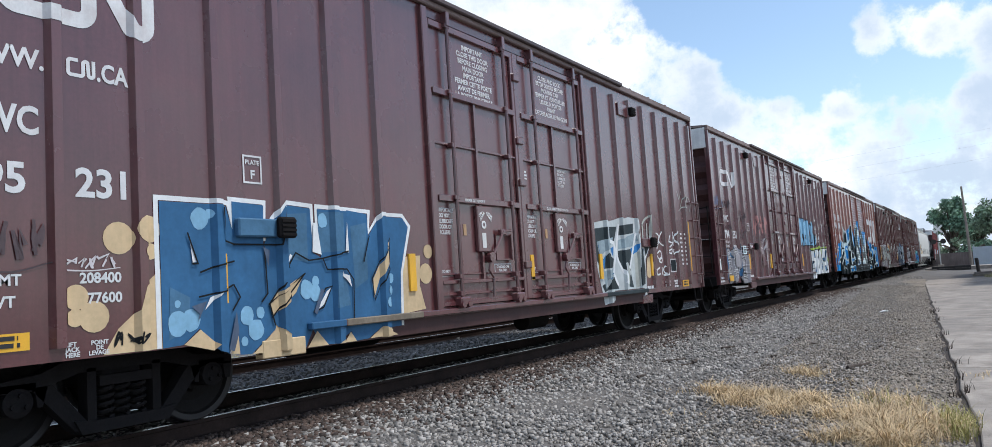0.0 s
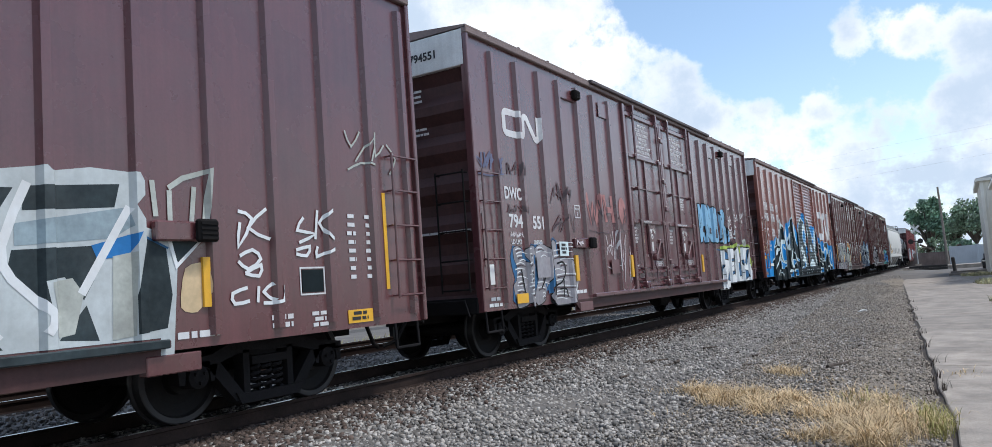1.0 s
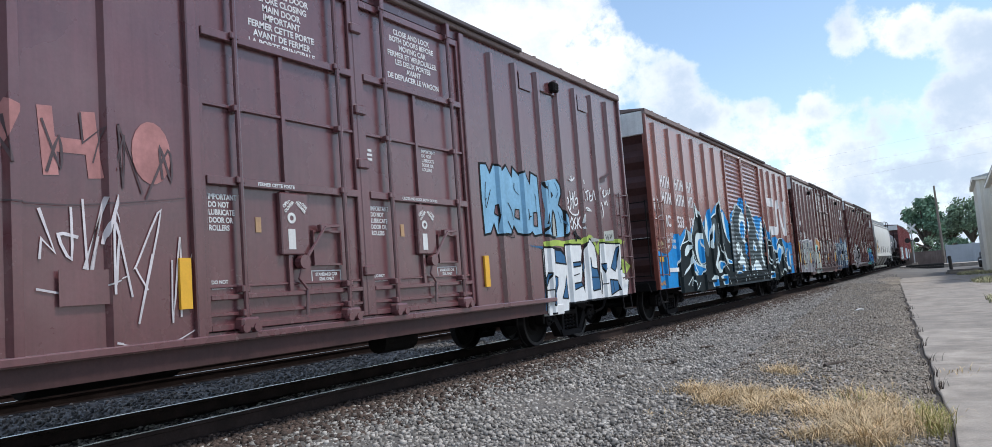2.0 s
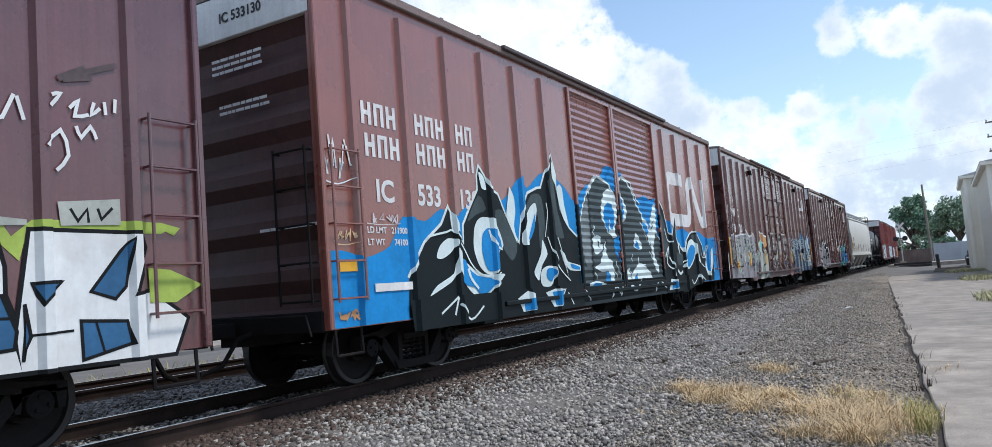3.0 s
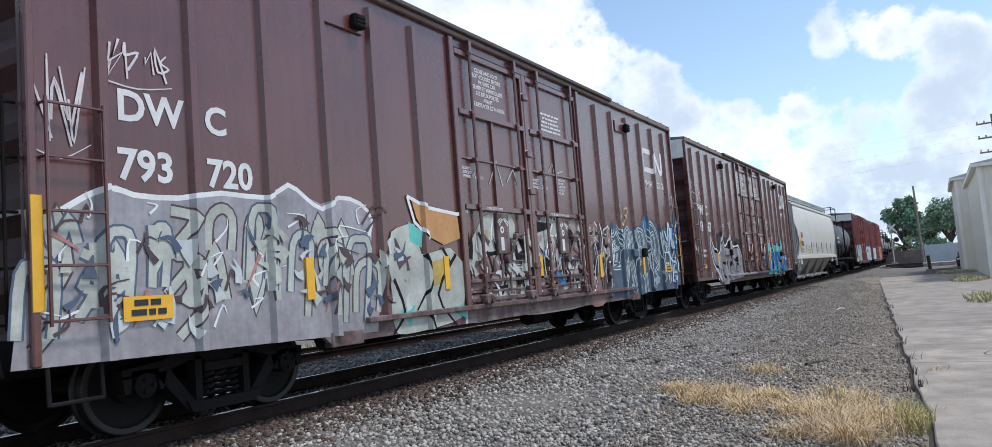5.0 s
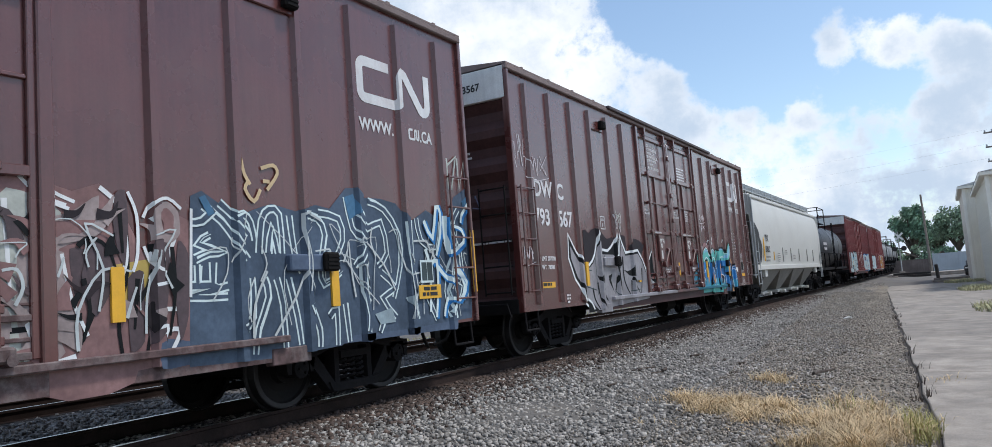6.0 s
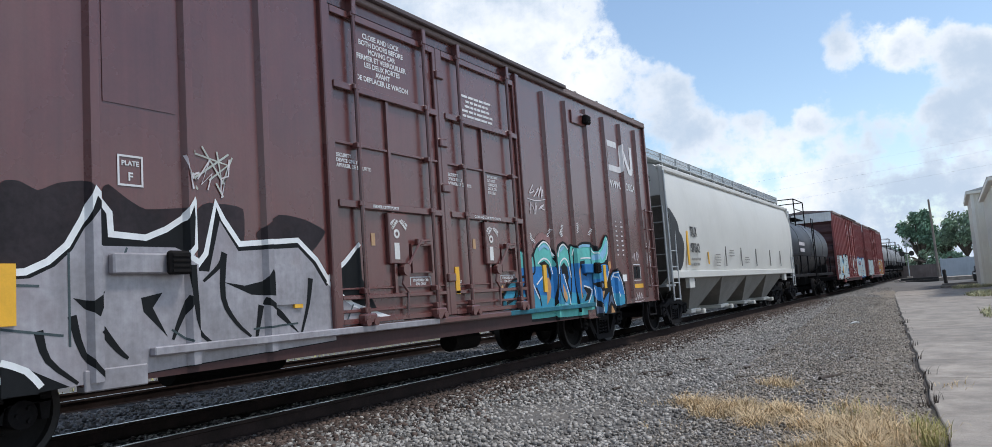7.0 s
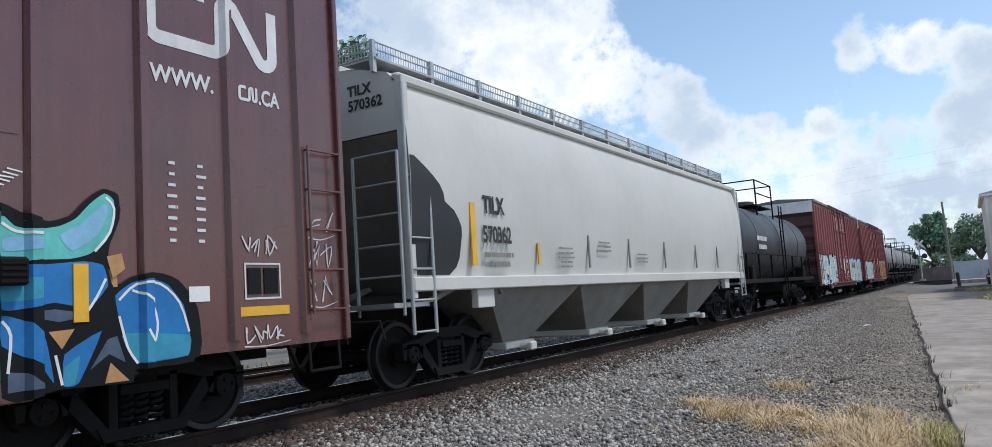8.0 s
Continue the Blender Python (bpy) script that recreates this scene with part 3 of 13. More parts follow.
def plug_doors(car, d0, seam, d1, zb, H, paint):
    z0, z1 = zb + 0.13, H - 0.28
    low = P_SMEAR if paint is BROWN_E else paint          # sprayed over up to shoulder height
    for n, (a, b) in enumerate(((d0 + 0.03, seam - 0.02), (seam + 0.02, d1 - 0.03))):
        w = B()
        box(w, PLATE - 0.07, PLATE - 0.02, a, b, z0, z1)
        door = part("door", w, paint, car)
        # frame round the leaf
        for y in (a, b - 0.09):
            part("door_edge", box(B(), PLATE - 0.02, PLATE + 0.025, y, y + 0.09, z0, z1, 0, 0.008), paint, door)
        hh = z1 - z0
        for fz, th, dp in ((0.0, 0.06, 0.045), (0.035, 0.035, 0.03), (0.075, 0.05, 0.05), (0.105, 0.025, 0.02), (0.36, 0.085, 0.065), (0.56, 0.035, 0.03), (0.735, 0.085, 0.065), (0.975, 0.09, 0.05)):
            q = B()
            box(q, PLATE - 0.02, PLATE - 0.02 + dp, a + 0.09, b - 0.09, z0 + fz * hh, z0 + fz * hh + th, 0, 0.006)
            part("door_rail", q, low if fz < 0.3 else paint, door)
        wd = b - a
        q = B()
        box(q, PLATE - 0.02, PLATE + 0.02, a + wd * 0.47, a + wd * 0.47 + 0.05, z0 + 0.08 * hh, z0 + 0.735 * hh)
        part("door_stile", q, paint, door)
        for fy in (0.20, 0.84):
            y = a + wd * fy
            q = B()
            rod(q, (PLATE + 0.065, y, z0 - 0.02), (PLATE + 0.065, y, z1 + 0.06), 0.027, 8)
            for fz in (0.04, 0.10, 0.375, 0.56, 0.75, 0.99):
                zz = z0 + fz * hh
                box(q, PLATE - 0.02, PLATE + 0.085, y - 0.05, y + 0.05, zz - 0.035, zz + 0.035, 0, 0.01)
            part("lock_rod", q, paint, door)
            q = B()
            box(q, PLATE, PLATE + 0.13, y - 0.11, y + 0.11, zb + 0.12, zb + 0.24, 0, 0.02)
            rod(q, (PLATE + 0.07, y - 0.07, zb + 0.14), (PLATE + 0.14, y - 0.07, zb + 0.14), 0.045, 10)
            rod(q, (PLATE + 0.07, y + 0.07, zb + 0.14), (PLATE + 0.14, y + 0.07, zb + 0.14), 0.045, 10)
            part("door_roller", q, low, door)
            q = B()
            box(q, PLATE - 0.02, PLATE + 0.10, y - 0.04, y + 0.04, z1 - 0.05, z1 + 0.16, 0, 0.01)
            part("door_hanger", q, paint, door)
        # operating gear with its crank, seal hatch, notices and warning lettering
        y = a + wd * 0.50
        q = B()
        box(q, PLATE - 0.02, PLATE + 0.045, y - 0.17, y + 0.22, z0 + 0.185 * hh, z0 + 0.355 * hh, 0, 0.012)
        gear = part("gear_plate", q, low, door)
        q = B()
        rod(q, (PLATE + 0.0, y + 0.10, z0 + 0.165 * hh), (PLATE + 0.09, y + 0.10, z0 + 0.165 * hh), 0.075, 12)
        rod(q, (PLATE + 0.075, y + 0.10, z0 + 0.165 * hh), (PLATE + 0.085, y + 0.42, z0 + 0.262 * hh), 0.018, 6)
        rod(q, (PLATE + 0.085, y + 0.42, z0 + 0.262 * hh), (PLATE + 0.085, y + 0.64, z0 + 0.268 * hh), 0.018, 6)
        box(q, PLATE + 0.02, PLATE + 0.09, y + 0.36, y + 0.50, z0 + 0.250 * hh, z0 + 0.272 * hh, 0, 0.01)
        part("crank", q, low, gear)
        for d, text in ((-1, "OPEN\nOUVRIR"), (1, "CLOSE\nFERMER")):
            w = words(gear, text, y + 0.025 + d * 0.105, z0 + 0.322 * hh, 0.052, BAND, PLATE + 0.047, 0.85, "CENTER")
            w.matrix_basis = w.matrix_basis @ Matrix.Rotation(radians(-42 * d), 4, "Z")
        q = B()
        box(q, PLATE + 0.046, PLATE + 0.049, y - 0.085, y + 0.015, z0 + 0.20 * hh, z0 + 0.255 * hh)
        part("paper_sticker", q, BAND, gear, "scuffed white paper sticker")
        q = B()
        lathe(q, [(PLATE + 0.046, 0.058), (PLATE + 0.052, 0.058), (PLATE + 0.052, 0.028), (PLATE + 0.048, 0.028)], 16, "x")
        bmesh.ops.translate(q, verts=q.verts, vec=(0, y - 0.03, z0 + 0.285 * hh))
        part("dial_ring", q, BAND, gear)
        # hatch beside the gear: sunken panel in a raised frame
        h0, h1, k0, k1 = y + 0.30, min(y + 0.74, b - 0.14), z0 + 0.155 * hh, z0 + 0.255 * hh
        q = B()
        for e in ((h0, h1, k0, k0 + 0.02), (h0, h1, k1 - 0.02, k1), (h0, h0 + 0.02, k0 + 0.02, k1 - 0.02), (h1 - 0.02, h1, k0 + 0.02, k1 - 0.02)):
            box(q, PLATE - 0.02, PLATE + 0.022, *e)
        part("hatch_frame", q, low, door)
        # linkage down to the rollers
        q = B()
        pipe(q, [(PLATE + 0.05, y + 0.10, z0 + 0.165 * hh), (PLATE + 0.04, y + 0.05, z0 + 0.12 * hh), (PLATE + 0.04, y + 0.16, z0 + 0.09 * hh), (PLATE + 0.04, y + 0.14, z0 + 0.02 * hh)], 0.018)
        part("linkage", q, paint, door)
        q = B()
        box(q, PLATE - 0.019, PLATE - 0.012, a + wd * 0.30, a + wd * 0.30 + 0.07, z0 + 0.245 * hh, z0 + 0.285 * hh)
        part("small_sticker", q, P_STICKER, door, "faded orange sticker")
        f0, f1, g0, g1 = h0 - 0.02, min(h0 + 0.44, b - 0.11), z0 + 0.108 * hh, z0 + 0.142 * hh
        q = B()
        for e in ((f0, f1, g0, g0 + 0.012), (f0, f1, g1 - 0.012, g1), (f0, f0 + 0.012, g0 + 0.012, g1 - 0.012), (f1 - 0.012, f1, g0 + 0.012, g1 - 0.012)):
            box(q, PLATE - 0.019, PLATE - 0.016, *e)
        part("notice_frame", q, WHITE, door)
        words(door, "STANDARD CAR\nSEAL ONLY", (f0 + f1) / 2, g1 - 0.062, 0.05, None, PLATE - 0.017, 0.9, "CENTER")
        words(door, "DO NOT\nLUBRICATE", a + 0.13, z0 + 0.115 * hh, 0.05, None, PLATE - 0.017, 0.95)
        if paint in (BROWN_D, BROWN_E):
            words(door, "SECURITY\nDEVICE ONLY\nAPPAREIL DE SECURITE", a + 0.13, z0 + 0.52 * hh, 0.062, None, PLATE - 0.017, 0.95)
        else:
            words(door, "IMPORTANT\nDO NOT\nLUBRICATE\nDOOR OR\nROLLERS", a + 0.13, z0 + 0.325 * hh, 0.075, None, PLATE - 0.017, 0.8)
        words(door, ("CLOSE AND LOCK BOTH DOORS", "FERMER CETTE PORTE")[n == 0], a + wd * 0.30, z0 + 0.366 * hh, 0.05, None, PLATE + 0.047)
        locking = "CLOSE AND LOCK\nBOTH DOORS BEFORE\nMOVING CAR\nFERMER ET VERROUILLER\nLES DEUX PORTES\nAVANT\nDE DEPLACER LE WAGON"
        closing = "IMPORTANT\nCLOSE THIS DOOR\nBEFORE CLOSING\nMAIN DOOR\nIMPORTANT\nFERMER CETTE PORTE\nAVANT DE FERMER\nLA PORTE PRINCIPALE"
        if paint in (BROWN_D, BROWN_E) and n:
            bars(door, a + wd * 0.25, z0 + 0.86 * hh, wd * 0.45, 5, 0.035, 0.075, 19, None, PLATE - 0.017)
        elif paint in (BROWN_D, BROWN_E):
            words(door, locking, a + wd * 0.48, z0 + 0.935 * hh, 0.092, None, PLATE - 0.017, 0.95, "CENTER")
        else:
            words(door, locking if n else closing, a + wd * 0.52, z0 + 0.935 * hh, 0.10, None, PLATE - 0.017, 0.95, "CENTER")
        if n and paint is not BROWN_B:
            part("reflector_strip", box(B(), PLATE - 0.019, PLATE + 0.03, a + 0.10, a + 0.20, z0 + 0.075 * hh, z0 + 0.175 * hh), YELLOW, door, "yellow reflective strip")
        if n:
            words(door, "IMPORTANT\nDO NOT\nLUBRICATE\nDOOR OR\nROLLERS", a + wd * 0.54, z0 + 0.54 * hh, 0.062, None, PLATE - 0.017, 0.9)
            if paint not in (BROWN_D, BROWN_E):
                bars(door, a + 0.13, z0 + 0.52 * hh, 0.12, 3, 0.03, 0.055, 17, None, PLATE - 0.017)
    q = B()
    box(q, PLATE - 0.03, PLATE + 0.035, seam - 0.05, seam + 0.05, z0, z1, 0, 0.01)
    for fz in (0.12, 0.45, 0.62, 0.88):
        box(q, PLATE, PLATE + 0.07, seam - 0.09, seam + 0.09, z0 + fz * (z1 - z0), z0 + fz * (z1 - z0) + 0.12, 0, 0.015)
    part("door_stop", q, paint, car)
    for y in (d0 - 0.06, d1 - 0.06):
        q = B()
        box(q, PLATE - 0.01, PLATE + 0.06, y, y + 0.12, zb + 0.05, H - 0.15, 0, 0.012)
        part("door_post", q, paint, car)
    # far side: plain leaves
    q = B()
    box(q, -PLATE + 0.02, -PLATE + 0.07, d0 + 0.01, d1 - 0.01, z0 - 0.005, z1 + 0.01)
    part("door", q, paint, car)


def louvre_doors(car, d0, seam, d1, zb, H, paint):
    z0, z1 = zb + 0.13, H - 0.2
    pitch, deep = 0.135, 0.026
    for a, b in ((d0 + 0.02, seam - 0.03), (seam + 0.03, d1 - 0.02)):
        w = B()
        pts = []
        z = 0.95 - math.floor((0.95 - z0) / pitch) * pitch
        pts.append((PLATE - 0.02, z0))
        while z < z1:
            pts.append((PLATE - 0.02, z))
            if z + pitch / 2 < z1:
                pts.append((PLATE - 0.02 + deep, z + pitch / 2))
            z += pitch
        pts += [(PLATE - 0.02, z1), (PLATE - 0.10, z1), (PLATE - 0.10, z0)]
        clean = [pts[0]]
        for p in pts[1:]:
            if (Vector(p) - Vector(clean[-1])).length > 1e-4:
                clean.append(p)
        prism(w, clean, a + 0.08, b - 0.08, "y")
        door = part("door", w, paint, car, "pressed steel door with level corrugations")
        for y in (a, b - 0.08):
            q = B()
            box(q, PLATE - 0.06, PLATE + 0.05, y, y + 0.08, z0, z1, 0, 0.012)
            part("door_stile", q, paint, door)
        for z in (z0 - 0.01, z1 - 0.07):
            q = B()
            box(q, PLATE - 0.05, PLATE + 0.045, a + 0.081, b - 0.081, z, z + 0.08, 0, 0.012)
            part("door_rail", q, paint, door)
        q = B()
        rod(q, (PLATE + 0.09, b - 0.17, z0 + 0.3), (PLATE + 0.09, b - 0.17, z0 + 1.5), 0.018)
        box(q, PLATE - 0.0, PLATE + 0.10, b - 0.22, b - 0.12, z0 + 0.6, z0 + 0.72, 0, 0.01)
        box(q, PLATE - 0.0, PLATE + 0.10, b - 0.22, b - 0.12, z0 + 1.2, z0 + 1.3, 0, 0.01)
        part("door_latch", q, paint, door)
    q = B()
    box(q, PLATE - 0.03, PLATE + 0.06, seam - 0.028, seam + 0.028, z0, z1, 0, 0.01)
    part("door_stop", q, paint, car)
    q = B()
    box(q, -PLATE + 0.02, -PLATE + 0.07, d0 + 0.01, d1 - 0.01, z0 - 0.005, z1 + 0.01)
    part("door", q, paint, car)


# ---- covered hopper ----
def make_hopper():
    """Covered hopper: curved sides over four sloped bays. Origin on the rails, y from its leading striker."""
    car = empty("covered_hopper_car")
    tagged(car, "light grey covered hopper freight car with sloped discharge bays", "hopper car")
    y0, y1 = 1.30, 18.05
    zs = 1.46
    # cross-section of the body, half: bulging side, round eave, low roof
    half = [(1.50, zs), (1.58, 2.1), (1.61, 2.8), (1.58, 3.4), (1.50, 3.85), (1.42, 4.08), (1.30, 4.20), (0.7, 4.36), (0.0, 4.42)]
    full = half + [(-x, z) for x, z in reversed(half[:-1])]
    b = B()
    rings = [[b.verts.new((x, y, z)) for x, z in full] for y in (y0, y1)]
    for i in range(len(full) - 1):
        b.faces.new((rings[0][i], rings[0][i + 1], rings[1][i + 1], rings[1][i]))
    bmesh.ops.recalc_face_normals(b, faces=b.faces)
    body = part("body_shell", b, HOPPER, car, "smooth pale grey side and roof shell", True)
    # ends: upright top panel, then a slope sheet running down and inwards
    for y, d in ((y0, 1), (y1, -1)):
        e = B()
        up = [(x, z) for x, z in full if z > 2.9]
        vs = [e.verts.new((x, y, z)) for x, z in up]
        e.faces.new(vs)
        lo = [(1.60, 2.78), (-1.60, 2.78)]
        a = [e.verts.new((up[0][0], y, up[0][1])), e.verts.new((up[-1][0], y, up[-1][1]))]
        part("end_panel", e, HOPPER, car)
        e = B()
        z_top, z_low, run = 3.38, 1.2, 2.3
        vs = [e.verts.new(p) for p in ((-1.58, y, z_top), (1.58, y, z_top), (1.47, y + d * run, z_low), (-1.47, y + d * run, z_low))]
        e.faces.new(vs)
        r = bmesh.ops.extrude_face_region(e, geom=e.faces[:])
        bmesh.ops.translate(e, verts=[v for v in r["geom"] if isinstance(v, bmesh.types.BMVert)], vec=(0, d * 0.04, 0.02))
        bmesh.ops.recalc_face_normals(e, faces=e.faces)
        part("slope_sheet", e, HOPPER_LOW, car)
        # end frame: posts, platform, ladders
        for s in (1, -1):
            p = B()
            box(p, s * 1.44, s * 1.56, y - 0.02 * d, y + 0.10 * d, 1.2, 4.12, 0, 0.01)
            part("end_post", p, HOPPER, car)
            g = B()
            x = s * 1.58
            ya, yb = y - d * 0.05, y + d * 0.42
            rod(g, (x, ya, 0.75), (x, ya, 4.0), 0.025)
            rod(g, (x, yb, 0.75), (x, yb, 2.75), 0.025)
            for k in range(6):
                rod(g, (x, ya, 0.78 + k * 0.40), (x, yb, 0.78 + k * 0.40), 0.015)
            part("side_ladder", g, GALV, car, "galvanised ladder")
        g = B()
        yy = y - d * 0.12
        rod(g, (1.5, yy, 1.0), (1.5, yy, 3.1), 0.022)
        rod(g, (0.75, yy, 1.0), (0.75, yy, 3.1), 0.022)
        for k in range(6):
            rod(g, (0.75, yy, 1.1 + k * 0.40), (1.5, yy, 1.1 + k * 0.40), 0.014)
        part("end_ladder", g, GALV, car)
        g = B()
        box(g, -1.5, 1.5, y - d * 0.32, y + d * 0.4, 1.10, 1.16)
        part("end_platform", g, GALV, car)
        g = B()
        box(g, -0.33, 0.33, y - d * 0.35, y + d * 3.2, 0.66, 1.08)
        part("centre_sill", g, UNDER, car)
        g = B()
        for s in (1, -1):
            prism(g, [(y + d * 1.0, 1.15), (y + d * 1.2, 1.15), (y + d * 2.3, 1.46), (y + d * 2.0, 1.46)], s * 0.9, s * 1.0)
            box(g, s * 1.40, s * 1.52, y + d * 1.55, y + d * 2.0, 1.02, 1.46, 0, 0.01)
        part("bolster_web", g, HOPPER, car)
        make_coupler(car, y - d * 0.3, -d)
    for s in (1, -1):
        q = B()
        box(q, s * 1.44, s * 1.585, y0, y1, 1.29, 1.475, 0, 0.015)
        part("side_sill", q, HOPPER, car)
        q = B()
        box(q, s * 1.36, s * 1.50, y0, y1, 4.03, 4.17, 0, 0.03)
        part("top_rail", q, HOPPER, car)
    # discharge bays
    n, a, z = 4, y0 + 1.9, (y1 - y0 - 3.9)
    w = z / n
    for i in range(n):
        q = B()
        c = a + (i + 0.5) * w
        topv = [q.verts.new(p) for p in ((1.46, a + i * w, 1.30), (1.46, a + (i + 1) * w, 1.30), (-1.46, a + (i + 1) * w, 1.30), (-1.46, a + i * w, 1.30))]
        low = [q.verts.new(p) for p in ((0.95, c - 0.42, 0.42), (0.95, c + 0.42, 0.42), (-0.95, c + 0.42, 0.42), (-0.95, c - 0.42, 0.42))]
        for k in range(4):
            q.faces.new((topv[k], topv[(k + 1) % 4], low[(k + 1) % 4], low[k]))
        q.faces.new(low)
        q.faces.new(topv)
        bmesh.ops.recalc_face_normals(q, faces=q.faces)
        bay = part("discharge_bay", q, HOPPER_LOW, car, "dusty grey sloped hopper bay, darkened for the shade under the body")
        q = B()
        box(q, -1.05, 1.05, c - 0.48, c + 0.48, 0.30, 0.42, 0, 0.02)
        rod(q, (1.05, c, 0.33), (1.28, c, 0.33), 0.06, 10)
        box(q, 1.20, 1.30, c - 0.1, c + 0.1, 0.26, 0.40, 0, 0.02)
        part("outlet_gate", q, HOPPER, bay)
    # roof walk with its mesh fence, and a round hatch trough
    q = B()
    box(q, -0.30, 0.30, y0 + 0.2, y1 - 0.2, 4.44, 4.56, 0, 0.02)
    part("hatch_cover", q, HOPPER, car)
    for s in (1, -1):
        q = B()
        box(q, s * 0.62, s * 1.18, y0 - 0.05, y1 + 0.05, 4.40, 4.43)
        part("roof_walk", q, GALV, car)
        ys = [y0 - 0.05 + k * (y1 - y0 + 0.1) / 13 for k in range(14)]
        for k in ys:
            p = B()
            box(p, s * 1.10, s * 1.16, k - 0.035, k + 0.035, 4.22, 4.66)
            part("fence_post", p, GALV, car)
        p = B()
        for zz in (4.44, 4.55, 4.65):
            rod(p, (s * 1.13, ys[0], zz), (s * 1.13, ys[-1], zz), 0.012, 5)
        k = ys[0]
        while k < ys[-1]:
            rod(p, (s * 1.13, k, 4.43), (s * 1.13, k, 4.65), 0.006, 4)
            k += 0.055
        part("fence_mesh", p, GALV, car)
    p = B()
    for yy in (y0 - 0.05, y1 + 0.05):
        for zz in (4.44, 4.55, 4.65):
            rod(p, (-1.13, yy, zz), (1.13, yy, zz), 0.012, 5)
        k = -1.1
        while k < 1.1:
            rod(p, (k, yy, 4.43), (k, yy, 4.65), 0.006, 4)
            k += 0.055
    part("fence_mesh", p, GALV, car)
    for y in (y0 + 1.45, y1 - 1.45):
        make_truck(car, y)
    return car


def hopper_paint(car):
    def surf(z):
        pts = [(1.46, 1.50), (2.1, 1.58), (2.8, 1.61), (3.4, 1.58), (3.85, 1.50)]
        for (za, xa), (zb_, xb) in zip(pts[:-1], pts[1:]):
            if za <= z <= zb_:
                return xa + (xb - xa) * (z - za) / (zb_ - za)
        return 1.5
    words(car, "TILX", 2.98, 2.40, 0.36, BLACKP, 1.618, 0.80)
    words(car, "570362", 2.94, 1.97, 0.34, BLACKP, 1.612, 0.80)
    bars(car, 2.92, 1.82, 1.0, 2, 0.07, 0.14, 5, HOPPER_LOW, 1.59)
    for y, za, zb_ in ((2.64, 1.62, 2.53),):
        q = B()
        box(q, 1.588, 1.612, y, y + 0.12, za, zb_)
        part("reflector_strip", q, YELLOW, car, "yellow reflective strip")
    q = B()
    box(q, 1.575, 1.60, 4.62, 4.68, 1.65, 2.0)
    part("reflector_strip", q, YELLOW, car, "yellow reflective strip")
    for y in (6.6, 8.6, 10.8, 13.2, 15.2):
        q = B()
        box(q, 1.575, 1.600, y, y + 0.05, 1.6, 2.2)
        part("weld_mark", q, HOPPER_LOW, car)
    for k, (y, z, n) in enumerate(((5.3, 1.95, 5), (7.0, 2.1, 3), (9.0, 1.9, 3))):
        bars(car, y, z, 0.7, n, 0.03, 0.08, 40 + k, HOPPER_LOW, 1.60)
    # end board lettering and the black sprayed patch round the corner
    for s, txt, z in ((1, "TILX", 3.98), (1, "570362", 3.78)):
        c = words(car, txt, 0, 0, 0.20, BLACKP)
        c.matrix_basis = Matrix.Translation((0.62, 1.29, z)) @ Matrix(((1, 0, 0, 0), (0, 0, -1, 0), (0, 1, 0, 0), (0, 0, 0, 1)))
    patch = [(1.32, 1.50), (1.32, 3.05), (1.42, 3.05), (1.7, 2.9), (1.98, 2.69), (2.05, 2.5), (2.3, 2.35), (2.44, 2.1), (2.46, 1.9), (2.38, 1.62), (2.2, 1.50)]
    b = B()
    rnd = random.Random(4)
    rows = 14
    def right(z):
        pts = sorted(((zz, yy) for yy, zz in patch[2:]), key=lambda p: p[0])
        for (za, ya), (zb_, yb) in zip(pts[:-1], pts[1:]):
            if za <= z <= zb_:
                return ya + (yb - ya) * (z - za) / max(zb_ - za, 1e-6)
        return 1.6
    prev = None
    for k in range(rows + 1):
        z = 1.50 + (3.05 - 1.50) * k / rows
        x = surf(z) + 0.006
        cur = (b.verts.new((x, 1.31, z)), b.verts.new((x, max(right(z), 1.4) + rnd.uniform(-0.03, 0.03), z)))
        if prev:
            b.faces.new((prev[0], prev[1], cur[1], cur[0]))
        prev = cur
    bmesh.ops.recalc_face_normals(b, faces=b.faces)
    part("painted_patch", b, BLACKP, car, "patch of black paint sprayed over the corner")


